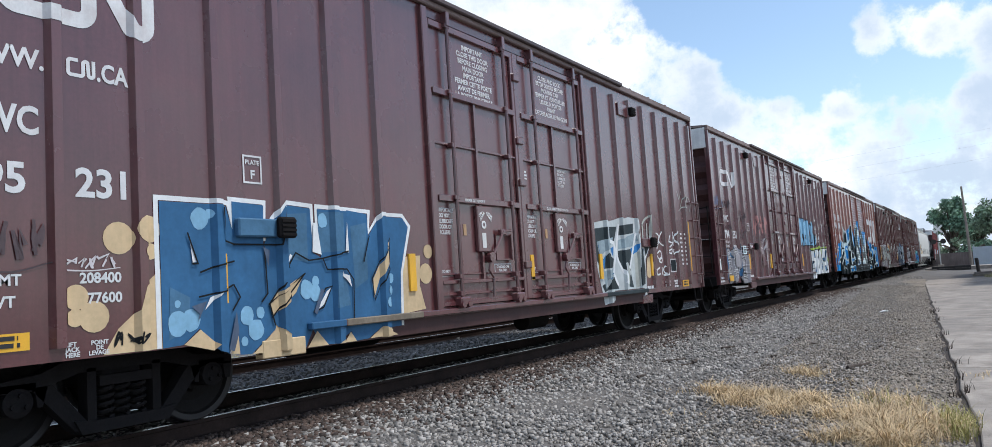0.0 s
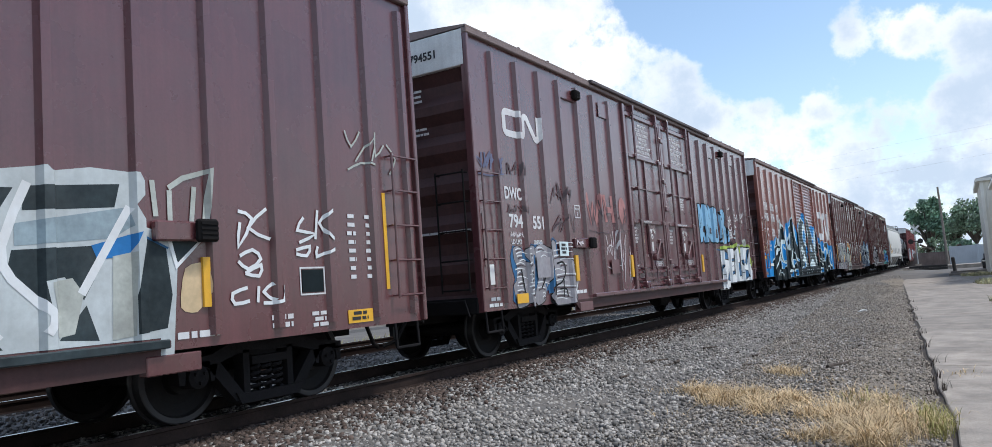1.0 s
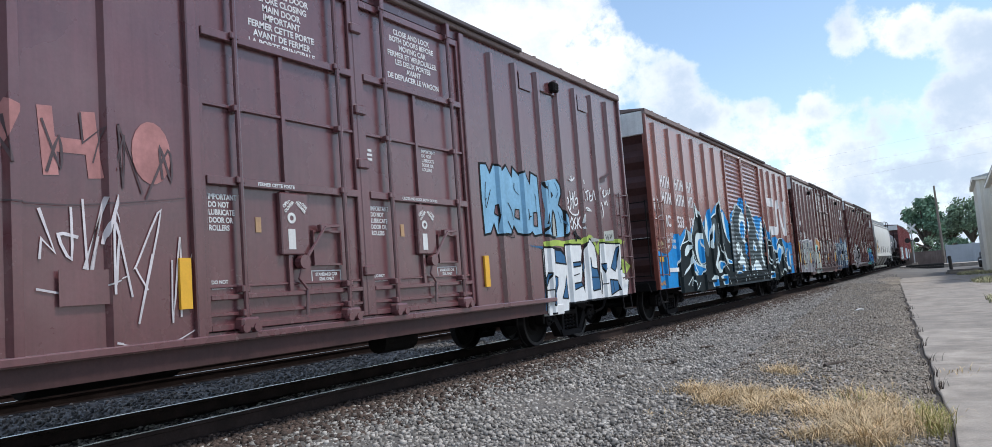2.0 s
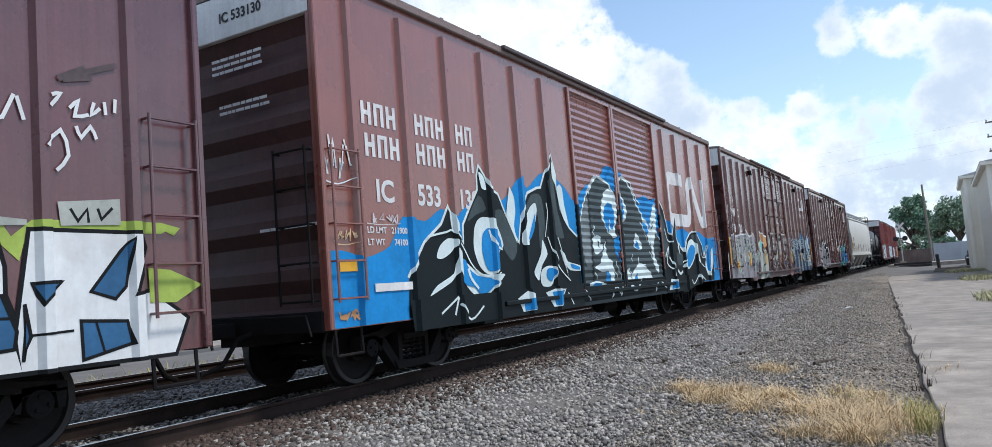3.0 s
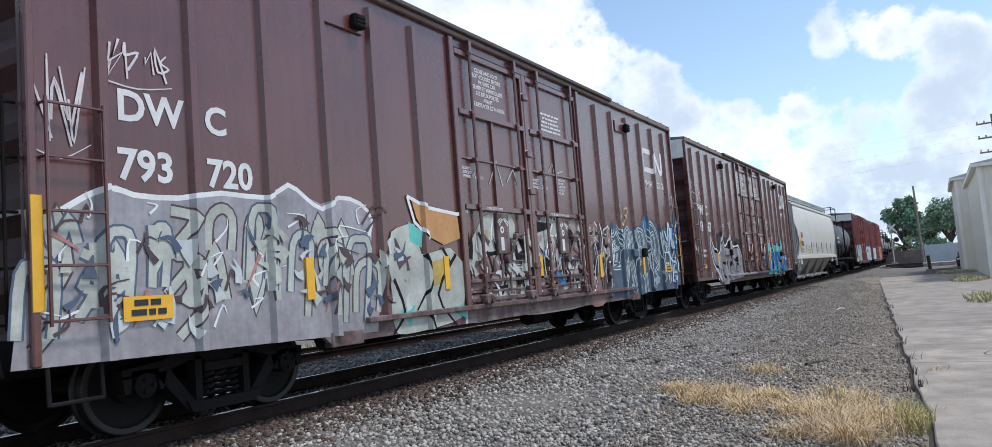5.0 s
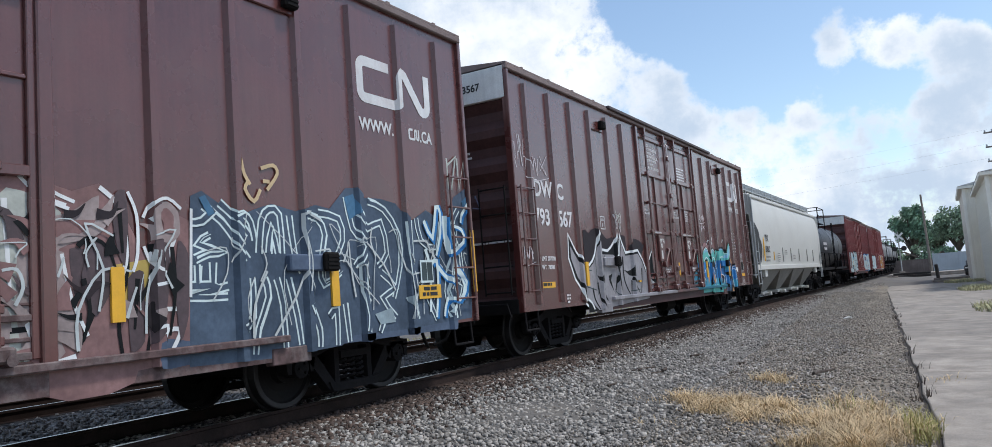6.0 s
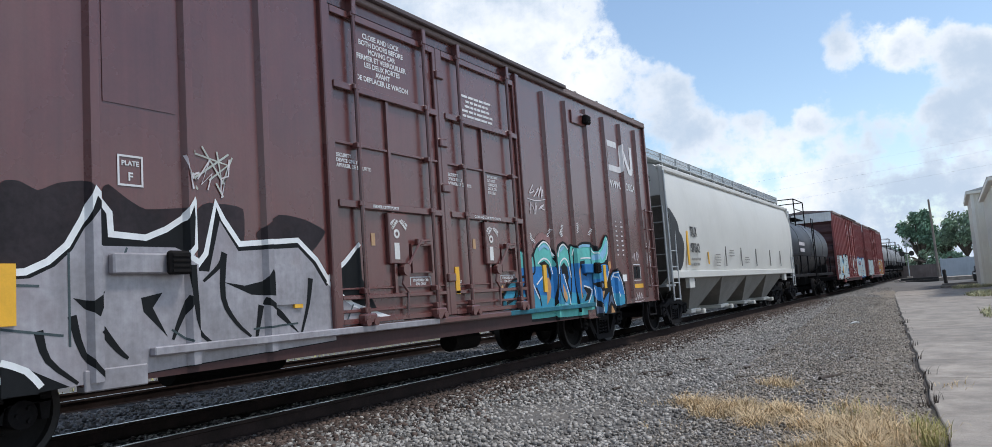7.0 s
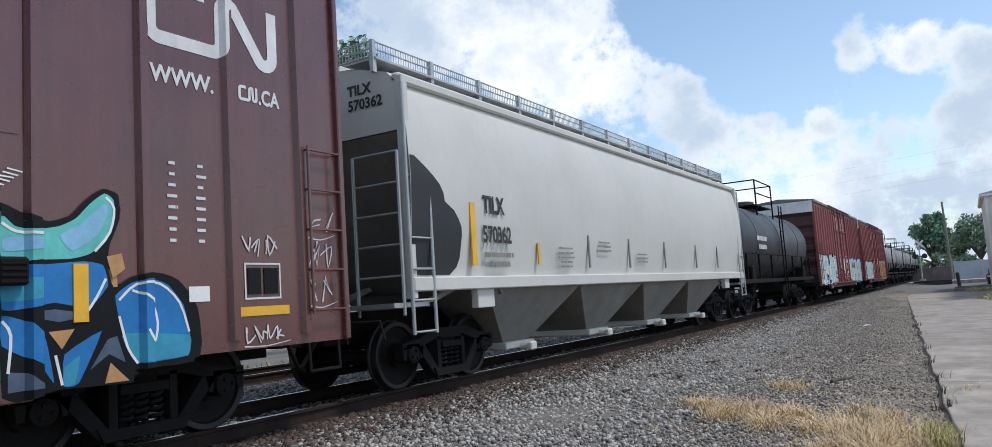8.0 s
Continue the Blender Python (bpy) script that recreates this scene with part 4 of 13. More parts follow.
# ---- tank cars ----
def make_tank(paint, label):
    car = empty("tank_car")
    tagged(car, label, "tank car", "tank cars of the freight train")
    L, r, zc = 14.0, 1.42, 2.62
    t = B()
    prof = [(0.75, 0.02), (0.80, 0.6), (0.92, 1.0), (1.10, 1.28), (1.35, r)]
    prof = prof + [(L - a, q) for a, q in reversed(prof)]
    lathe(t, prof, 40, "y")
    bmesh.ops.translate(t, verts=t.verts, vec=(0, 0, zc))
    tank = part("tank", t, paint, car, "", True)
    for y in (3.2, 6.9, 10.6):
        q = B()
        lathe(q, [(y - 0.05, r + 0.004), (y - 0.05, r + 0.015), (y + 0.05, r + 0.015), (y + 0.05, r + 0.004)], 40, "y")
        bmesh.ops.translate(q, verts=q.verts, vec=(0, 0, zc))
        part("weld_band", q, paint, tank)
    q = B()
    lathe(q, [(0, 0.55), (0.34, 0.55), (0.38, 0.45), (0.38, 0.02)], 20, "z")
    bmesh.ops.translate(q, verts=q.verts, vec=(0, 7.0, zc + r - 0.06))
    part("manway_dome", q, paint, car)
    for s in (1, -1):
        for y in (5.6, 8.4):
            part("railing_post", rod(B(), (s * 0.95, y, zc + 0.95), (s * 0.95, y, zc + r + 1.0), 0.03), UNDER, car)
        for z in (0.5, 1.0):
            part("railing_bar", rod(B(), (s * 0.95, 5.6, zc + r + z), (s * 0.95, 8.4, zc + r + z), 0.025), UNDER, car)
    for y in (5.6, 8.4):
        part("railing_bar", rod(B(), (-0.95, y, zc + r + 1.0), (0.95, y, zc + r + 1.0), 0.025), UNDER, car)
    q = B()
    box(q, -0.9, 0.9, 5.6, 8.4, zc + r + 0.02, zc + r + 0.06)
    part("platform", q, UNDER, car)
    for s in (1, -1):
        q = B()
        rod(q, (s * 1.52, 6.7, 0.7), (s * 1.52, 6.7, zc + r), 0.025)
        rod(q, (s * 1.52, 7.2, 0.7), (s * 1.52, 7.2, zc + r), 0.025)
        for k in range(9):
            rod(q, (s * 1.52, 6.7, 0.75 + k * 0.38), (s * 1.52, 7.2, 0.75 + k * 0.38), 0.015)
        part("ladder", q, UNDER, car)
        q = B()
        box(q, s * 1.30, s * 1.48, 0.6, L - 0.6, 1.10, 1.24, 0, 0.01)
        for y in (1.2, 3.0, 5.0, 9.0, 11.0, 12.8):
            box(q, s * 1.40, s * 1.46, y - 0.03, y + 0.03, 1.2, 2.1)
        rod(q, (s * 1.5, 0.6, 2.1), (s * 1.5, L - 0.6, 2.1), 0.02)
        part("running_board", q, CAST, car)
    q = B()
    box(q, -0.35, 0.35, 0.2, 3.6, 0.66, 1.25)
    box(q, -0.35, 0.35, L - 3.6, L - 0.2, 0.66, 1.25)
    for y in (2.3, L - 2.3):
        box(q, -1.4, 1.4, y - 0.25, y + 0.25, 1.0, 1.7, 0, 0.04)
    box(q, -0.25, 0.25, 6.7, 7.3, 0.5, 1.3)
    part("stub_sill", q, UNDER, car)
    make_coupler(car, 0.2, -1)
    make_coupler(car, L - 0.2, 1)
    for y in (2.3, L - 2.3):
        make_truck(car, y)
    return car


# ---- the train ----
P_DARKGREEN = mat("spray_dark_green", (0.009, 0.015, 0.017), 0.6, 0, 0.3, 2.2, 0.05, 18, 0.1, spec=0.15)
P_SMEAR = mat("spray_smeared_mix", (0.105, 0.068, 0.066), 0.6, 0, 0.45, 3.5, 0.05, 14, 0.3, (0.30, 0.27, 0.26), 0.65, spec=0.2)
RIBS_AB = [0.72, 1.49, 2.26, 3.03, 3.79, 4.55, 5.32, 11.68, 12.45, 13.22, 13.97, 14.74, 15.51, 16.28]
RIBS_A = [0.56, 1.37] + [round(r - 0.2, 2) for r in RIBS_AB[2:]] + [16.78]
RIBS_DF = [0.64, 1.56, 2.48, 3.40, 4.32, 5.24, 11.76, 12.68, 13.60, 14.52, 15.44, 16.36]
RIBS_C = [0.62, 1.67, 2.71, 3.74, 4.77, 5.81, 12.55, 13.60, 14.75, 15.90]
TRAIN = []          # (thing, place of its origin at 0 s along the track, truck centres, axles)


def couple(car, s, trucks):
    axles = [make_wheelset(car, y + d) for y in trucks for d in (-0.89, 0.89)]
    TRAIN.append((car, s, trucks, axles))


BOX_TRUCKS = (2.187, 17.0 - 2.187)
car_a, side_a = make_boxcar(17.0, 5.04, 0.77, RIBS_A, (6.15, 10.85, 8.45), BROWN, True, label="dull brown steel boxcar with double doors and blue graffiti")
couple(car_a, 1.48, BOX_TRUCKS)
car_b, side_b = make_boxcar(17.0, 5.04, 0.77, RIBS_AB, (6.15, 10.85, 8.50), BROWN_B, True, strips=(3.28, 6.0, 11.15), label="faded brown steel boxcar with double doors and silver graffiti")
couple(car_b, 19.85, BOX_TRUCKS)
car_c, side_c = make_boxcar(17.16, 5.03, 0.77, RIBS_C, (6.90, 11.85, 9.12), BROWN_C, True, louvre=True, track=P_DARKGREEN, strips=(), end_strips=False, label="orange-brown boxcar with corrugated doors and blue black graffiti")
couple(car_c, 38.43, (2.19, 17.16 - 2.19))
car_d, side_d = make_boxcar(17.0, 5.04, 0.77, RIBS_DF, (6.2, 10.8, 8.5), BROWN_E, True, track=P_SMEAR, end_strips=False, strips=(3.0, 5.7, 11.38, 14.02), label="rust brown steel boxcar covered low down in pale graffiti")
couple(car_d, 56.88, BOX_TRUCKS)
car_f, side_f = make_boxcar(17.0, 4.98, 0.80, RIBS_DF, (6.2, 10.8, 8.5), BROWN_D, True, strips=(2.72, 5.62, 11.35, 13.95), end_strips=False, label="rust brown steel boxcar with silver and turquoise graffiti")
couple(car_f, 75.28, BOX_TRUCKS)
hopper = make_hopper()
hopper_paint(hopper)
couple(hopper, 92.2, (1.30 + 1.45, 18.05 - 1.45))
tank = make_tank(TANKBLACK, "black tank car with a railed platform on top")
couple(tank, 110.2, (2.3, 11.7))
car_i, side_i = make_boxcar(17.0, 4.94, 0.77, RIBS_AB, (6.15, 10.85, 8.45), RED_I, True, label="faded red boxcar with white streaks and mixed graffiti")
couple(car_i, 125.0, BOX_TRUCKS)
car_j, side_j = make_boxcar(17.0, 4.94, 0.77, RIBS_DF, (6.15, 10.85, 8.45), RED_I, True, label="faded red boxcar at the head of a row of tank cars")
couple(car_j, 143.4, BOX_TRUCKS)
grey_tank = make_tank(TANKGREY, "grey tank car in a row of the same kind")
couple(grey_tank, 161.6, (2.3, 11.7))
for k in range(1, 9):
    c = copy_thing(grey_tank, pose(0, 0, 0))
    TRAIN.append((c, 161.6 + 14.6 * k, (2.3, 11.7), [o for o in c.children if o.name.startswith("wheelset")]))


# ---- spray paint and lettering on the cars ----
def spray(name, color, var=0.18, dirt=None):
    return mat(name, color, 0.6, 0, var, 2.2, 0.05, 18, 0.1, dirt, 0.35, spec=0.18)


P_BLUE = spray("spray_blue", (0.038, 0.125, 0.250))
P_LIGHTBLUE = spray("spray_light_blue", (0.22, 0.42, 0.58))
P_SKY = spray("spray_sky_blue", (0.013, 0.225, 0.54))
P_CREAM = spray("spray_cream", (0.60, 0.45, 0.27))
P_BLACK = spray("spray_black", (0.008, 0.009, 0.010), 0.3)
P_WHITE = spray("spray_white", (0.72, 0.74, 0.74), 0.1, (0.5, 0.45, 0.42))
P_ICE = spray("spray_ice_white", (0.62, 0.72, 0.72), 0.12)
P_SILVER = mat("spray_silver", (0.33, 0.315, 0.335), 0.42, 0.35, 0.3, 1.2, 0.05, 14, 0.25, (0.24, 0.17, 0.17), 0.35)
P_GREYBLUE = spray("spray_grey_blue", (0.085, 0.115, 0.17), 0.25)
P_STEELBLUE = spray("spray_steel_blue", (0.065, 0.155, 0.255), 0.25)
P_SLATE = spray("spray_slate", (0.055, 0.075, 0.08), 0.3)
P_STEELGREY = spray("spray_steel_grey", (0.19, 0.225, 0.235), 0.3)
P_PALE = spray("spray_pale_grey_green", (0.42, 0.44, 0.40), 0.25, (0.28, 0.27, 0.25))
P_DEEPTEAL = spray("spray_deep_teal", (0.030, 0.042, 0.046), 0.4, (0.10, 0.11, 0.11))
P_PALEBLUE = spray("spray_pale_blue_grey", (0.27, 0.34, 0.37), 0.25)
P_TANGREY = spray("spray_tan_grey", (0.20, 0.165, 0.125), 0.3)
P_DUSTPINK = spray("spray_dusty_pink", (0.24, 0.14, 0.135), 0.3, (0.12, 0.07, 0.07))
P_PINK = spray("spray_pink", (0.40, 0.19, 0.18), 0.25)
P_TURQ = spray("spray_turquoise", (0.12, 0.44, 0.40))
P_MIDBLUE = spray("spray_mid_blue", (0.030, 0.175, 0.43))
P_ORANGE = spray("spray_orange_tan", (0.50, 0.27, 0.12))
P_GREEN = spray("spray_lime", (0.36, 0.47, 0.10))
P_FAINT = mat("spray_faded_black", (0.075, 0.05, 0.055), 0.6, 0, 0.3, 2.5, 0.05, 20, 0.1)
P_FAINTBLUE = mat("spray_faded_blue", (0.115, 0.125, 0.20), 0.6, 0, 0.3, 2.5, 0.05, 20, 0.1)
P_SLATEBLUE = spray("spray_slate_blue", (0.070, 0.098, 0.140), 0.3)
P_TEALBLUE = spray("spray_teal_blue", (0.05, 0.27, 0.40))
P_YELLOWISH = spray("spray_dull_yellow", (0.45, 0.33, 0.10))
P_SMOKE = spray("spray_smoky_black", (0.026, 0.021, 0.024), 0.45, (0.07, 0.035, 0.036))
P_DULLTEAL = spray("spray_dull_teal", (0.028, 0.15, 0.20), 0.3, (0.06, 0.07, 0.07))
P_HAZE = spray("spray_haze_pink_grey", (0.33, 0.27, 0.26), 0.3, (0.16, 0.10, 0.10))
P_CHALK = spray("spray_chalk_grey", (0.50, 0.54, 0.54), 0.15, (0.33, 0.33, 0.32))
P_LINE = spray("marker_white", (0.58, 0.54, 0.55), 0.2)


def tag(car, side, y0, y1, z0, z1, seed, material=None, width=0.035, loops=4, lift=0.011, rows=1):
    """A quick looping scrawl that spells nothing, each row in one line."""
    rnd = random.Random(seed)
    groups = []
    for r in range(rows):
        za, zt = z0 + (z1 - z0) * r / rows, z0 + (z1 - z0) * (r + 0.86) / rows
        h, w, lean = zt - za, (y1 - y0) / loops, rnd.uniform(-0.1, 0.3)
        for k in range(loops):
            c = y0 + w * k
            high = rnd.random() < 0.5
            pts = []
            for i in range(rnd.choice((4, 5, 6))):
                v = rnd.uniform(0.65, 1.0) if high else rnd.uniform(0.0, 0.35)
                if rnd.random() < 0.25:
                    v = rnd.uniform(0.35, 0.65)
                pts.append((c + w * (rnd.uniform(-0.12, 1.12) + lean * v), za + h * v))
                high = not high
            groups.append(stroke(pts, width * rnd.uniform(0.75, 1.1), 0.75, rnd.choice((1, 3, 4))))
        if rnd.random() < 0.5:
            groups.append(stroke([(y0, za - h * 0.05), ((y0 + y1) / 2, za - h * 0.12), (y1 + w * 0.3, za + h * 0.06)], width * 0.7, 0.5, 3))
    return lay("graffiti_tag", car, side, groups, material or P_LINE, lift)


def scribble(car, side, y0, y1, z0, z1, n, seed, material, lift, width=(0.03, 0.09), tall=0.6):
    """Hasty upright and slanting strokes, over one another."""
    rnd = random.Random(seed)
    quads = []
    for k in range(n):
        y, z = rnd.uniform(y0, y1), rnd.uniform(z0, z1 - (z1 - z0) * 0.3)
        ln = (z1 - z) * rnd.uniform(0.5, 1.0) * (1 if rnd.random() < tall else 0.5)
        lean = rnd.choice((-0.9, -0.35, -0.15, 0.15, 0.4, 0.8)) * ln * rnd.uniform(0.4, 1.0)
        bow = rnd.uniform(-0.25, 0.25) * ln
        pts = [(y, z), (y + lean * 0.5 + bow, z + ln * 0.5), (y + lean, z + ln)]
        if rnd.random() < 0.45:
            pts.append((y + lean + rnd.uniform(-0.35, 0.35), z + ln * rnd.uniform(0.75, 1.0)))
        quads.append(stroke([(min(max(a, y0 - 0.1), y1 + 0.1), b) for a, b in pts], rnd.uniform(*width), rnd.uniform(0.4, 1.0), 3))
    return lay("graffiti_line", car, side, quads, material, lift, step=0.00002)


def block_letters(car, side, y0, y1, z0, z1, n, seed, fill, edge, counter, thick=0.06, lift=0.006, wild=0.5, hi=None):
    """A row of bulging block shapes with an edge line, counters and drawn creases; it spells nothing."""
    rnd = random.Random(seed)
    w = (y1 - y0) / n
    outer, inner, holes, lines, shine = [], [], [], [], []
    for i in range(n):
        a, b = y0 + w * i - w * 0.06, y0 + w * (i + 1) + w * 0.06
        h = z1 - z0
        def jz(v, k):
            return v + rnd.uniform(-k, k) * h * wild
        shape = [(a + w * 0.05, jz(z0, 0.08)), (a + w * rnd.uniform(0.3, 0.42), jz(z0, 0.06)), (a + w * 0.5, z0 + h * rnd.uniform(0.04, 0.2)), (a + w * rnd.uniform(0.62, 0.75), jz(z0, 0.08)),
                 (b - w * 0.05, jz(z0, 0.08)), (b - w * rnd.uniform(-0.05, 0.15), z0 + h * 0.5), (b - w * rnd.uniform(0, 0.12), jz(z1 - h * 0.08, 0.12)), (a + w * 0.66, jz(z1, 0.08)),
                 (a + w * rnd.uniform(0.45, 0.6), z1 - h * rnd.uniform(0.05, 0.22)), (a + w * 0.3, jz(z1, 0.08)), (a + w * rnd.uniform(-0.02, 0.1), jz(z1 - h * 0.05, 0.1)), (a + w * rnd.uniform(0, 0.15), z0 + h * 0.5)]
        outer.append(stroke(shape + [shape[0], shape[1]], thick * 2))
        inner.append(shape)
        for k in range(rnd.choice((1, 2, 2))):
            cy, cz = a + w * rnd.uniform(0.38, 0.72), z0 + h * (0.28 + 0.42 * k + rnd.uniform(-0.06, 0.06))
            ry, rz = w * rnd.uniform(0.07, 0.15), h * rnd.uniform(0.07, 0.14)
            q = [(cy - ry, cz - rz * rnd.uniform(0.3, 1)), (cy + ry, cz - rz), (cy + ry * rnd.uniform(0.3, 1.2), cz + rz), (cy - ry * rnd.uniform(0, 0.8), cz + rz * rnd.uniform(0.5, 1))]
            holes.append(q)
            lines.append(stroke(q + [q[0]], thick * 0.6))
        for k in range(3):
            p = (a + w * rnd.uniform(0.1, 0.9), z0 + h * rnd.uniform(0.1, 0.9))
            lines.append(stroke([p, (p[0] + w * rnd.uniform(-0.3, 0.3), p[1] + h * rnd.uniform(-0.3, 0.1)), (p[0] + w * rnd.uniform(-0.4, 0.4), p[1] - h * rnd.uniform(0.1, 0.4))], thick * 0.55, 0.4, 3))
        if hi:
            for k in range(3):
                p = (a + w * rnd.uniform(0.1, 0.9), z0 + h * rnd.uniform(0.2, 0.95))
                shine.append(stroke([p, (p[0] + w * rnd.uniform(-0.15, 0.3), p[1] - h * rnd.uniform(0.05, 0.2)), (p[0] + w * rnd.uniform(-0.1, 0.5), p[1] - h * rnd.uniform(0.1, 0.35))], thick * 0.8, 0.3, 3))
    lay("graffiti_outline", car, side, outer, edge, lift)
    lift += 0.00035 * len(outer) + 0.001
    lay("graffiti_fill", car, side, inner, fill, lift)
    lift += 0.00035 * len(inner) + 0.001
    lay("graffiti_counter", car, side, holes, counter, lift)
    lift += 0.00035 * len(holes) + 0.001
    lay("graffiti_crease", car, side, lines, edge, lift)
    lift += 0.00035 * len(lines) + 0.001
    if hi:
        lay("graffiti_shine", car, side, shine, hi, lift)


def flow(pts, n=4, tight=0.42):
    """A closed outline with its corners swept into curves."""
    P, Q, k = [Vector(p) for p in pts], [], len(pts)
    for i in range(k):
        a, b, c, d = P[i - 1], P[i], P[(i + 1) % k], P[(i + 2) % k]
        u, v, m = (c - a) * tight, (d - b) * tight, (c - b).length
        u, v = u * min(1.0, m * 0.9 / max(u.length, 1e-6)), v * min(1.0, m * 0.9 / max(v.length, 1e-6))
        for j in range(n):
            t = j / n
            Q.append(b * (2 * t ** 3 - 3 * t * t + 1) + u * (t ** 3 - 2 * t * t + t) + c * (3 * t * t - 2 * t ** 3) + v * (t ** 3 - t * t))
    return [(q.x, q.y) for q in Q]


def blob(y0, y1, z0, z1, seed, n=26, rough=0.12, flat=False):
    """An uneven sprayed field."""
    rnd = random.Random(seed)
    top = [(y0 + (y1 - y0) * i / n, z1 + rnd.uniform(-rough, rough * 0.6)) for i in range(n + 1)]
    bot = [(y1 - (y1 - y0) * i / 4, z0 if flat else z0 + rnd.uniform(-0.03, 0.03)) for i in range(5)]
    return top + bot


def inside(p, poly):
    hit, n = False, len(poly)
    for i in range(n):
        (x0, y0), (x1, y1) = poly[i], poly[i - 1]
        if (y0 > p[1]) != (y1 > p[1]) and p[0] < (x1 - x0) * (p[1] - y0) / (y1 - y0) + x0:
            hit = not hit
    return hit


def facets(car, side, poly, n, seed, materials, lift, size=0.5, slope=-1.0):
    """Curved tapering flashes strewn over a painted shape."""
    rnd = random.Random(seed)
    ys, zs = [p[0] for p in poly], [p[1] for p in poly]
    got = {m: [] for m in materials}
    tries = 0
    while sum(len(v) for v in got.values()) < n and tries < n * 30:
        tries += 1
        p = (rnd.uniform(min(ys), max(ys)), rnd.uniform(min(zs), max(zs)))
        ln, a = size * rnd.uniform(0.5, 1.3), rnd.choice((1.9, 1.3, 2.3, 0.5, 2.7)) + rnd.uniform(-0.25, 0.25)
        q = (p[0] + math.cos(a) * ln, p[1] + math.sin(a) * ln)
        bend = rnd.uniform(-0.3, 0.3) * ln
        m = ((p[0] + q[0]) / 2 - math.sin(a) * bend, (p[1] + q[1]) / 2 + math.cos(a) * bend)
        if all(inside(x, poly) for x in (p, q, m)):
            got[materials[tries % len(materials)]].append(stroke([p, m, q], rnd.uniform(0.05, 0.17), 0.08, 4))
    for m in materials:
        if got[m]:
            lay("graffiti_flash", car, side, got[m], m, lift, step=0.00005)
            lift += 0.00005 * len(got[m]) + 0.0003


def box_mark(car, y, z, w, h, material=None, inner=True):
    """A small framed notice."""
    b = B()
    t = 0.018
    x0, x1 = PLATE + 0.005, PLATE + 0.008
    for q in ((y, y + w, z, z + t), (y, y + w, z + h - t, z + h), (y, y + t, z + t, z + h - t), (y + w - t, y + w, z + t, z + h - t)):
        box(b, x0, x1, *q)
    part("notice_frame", b, material or WHITE, car)


def plate(car, y, z, w, h, material, name="notice_plate", x=PLATE + 0.005, lines=0):
    b = B()
    box(b, x, x + 0.006, y, y + w, z, z + h)
    p = part(name, b, material, car)
    if lines:
        bars(p, y + w * 0.08, z + h * 0.86, w * 0.84, lines, h * 0.5 / lines, h * 0.8 / lines, 3, BLACKP, x + 0.008)
    return p


def end_lettering(car, text, H):
    """Black number on the white board of the leading end (faces -y)."""
    c = words(car, text, 0, 0, 0.175, BLACKP)
    c.matrix_basis = Matrix.Translation((0.05, -0.010, H - 0.40)) @ Matrix(((1, 0, 0, 0), (0, 0, -1, 0), (0, 1, 0, 0), (0, 0, 0, 1)))


def end_bars(car, H, zb):
    for k, (x, z, n) in enumerate(((-0.2, H - 0.85, 3), (-0.1, H - 1.45, 2), (0.5, zb + 1.2, 1))):
        rnd = random.Random(k)
        b = B()
        for i in range(n):
            p = x
            while p < x + 0.8:
                q = p + rnd.uniform(0.06, 0.18)
                box(b, p, q - 0.02, 0.062, 0.070, z - i * 0.08, z - i * 0.08 + 0.035)
                p = q
        part("stencil_text", b, WHITE, car)


def vent_box(car, y, z, paint):
    """Route-card holder with a small box under the eave."""
    b = B()
    box(b, PLATE, PLATE + 0.035, y - 0.05, y + 0.66, z - 0.14, z + 0.12, 0, 0.01)
    p = part("bracket_plate", b, paint, car)
    b = B()
    box(b, PLATE + 0.035, PLATE + 0.14, y + 0.42, y + 0.62, z - 0.10, z + 0.08, 0, 0.02)
    for k in range(3):
        box(b, PLATE + 0.14, PLATE + 0.15, y + 0.44, y + 0.60, z - 0.08 + k * 0.05, z - 0.055 + k * 0.05)
    part("vent", b, UNDER, p)


def brake_box(car, y, z, w, paint):
    b = B()
    box(b, PLATE + 0.0, PLATE + 0.085, y, y + w, z - 0.09, z + 0.09, 0, 0.015)
    p = part("tool_bracket", b, paint, car)
    b = B()
    box(b, PLATE + 0.085, PLATE + 0.16, y + w - 0.24, y + w - 0.02, z - 0.10, z + 0.11, 0, 0.02)
    for k in range(4):
        box(b, PLATE + 0.16, PLATE + 0.17, y + w - 0.22, y + w - 0.04, z - 0.08 + k * 0.045, z - 0.055 + k * 0.045)
    part("vent", b, UNDER, p)


def stencils(car, y, first, second, z=2.04, size=0.30, gap=0.77, material=None):
    words(car, first, y, z, size, material)
    words(car, second, y + gap, z, size, material)


def web_address(car, side, y, y2, z, size):
    """Address under the owner's mark; the mark in it is a small bent band."""
    words(car, "WWW.", y, z, size, squeeze=0.92)
    ribbon_mark(car, side, y2, z, size * 1.1, size * 0.72, size * 0.14)
    words(car, ".CA", y2 + size * 1.14, z, size, squeeze=0.78)


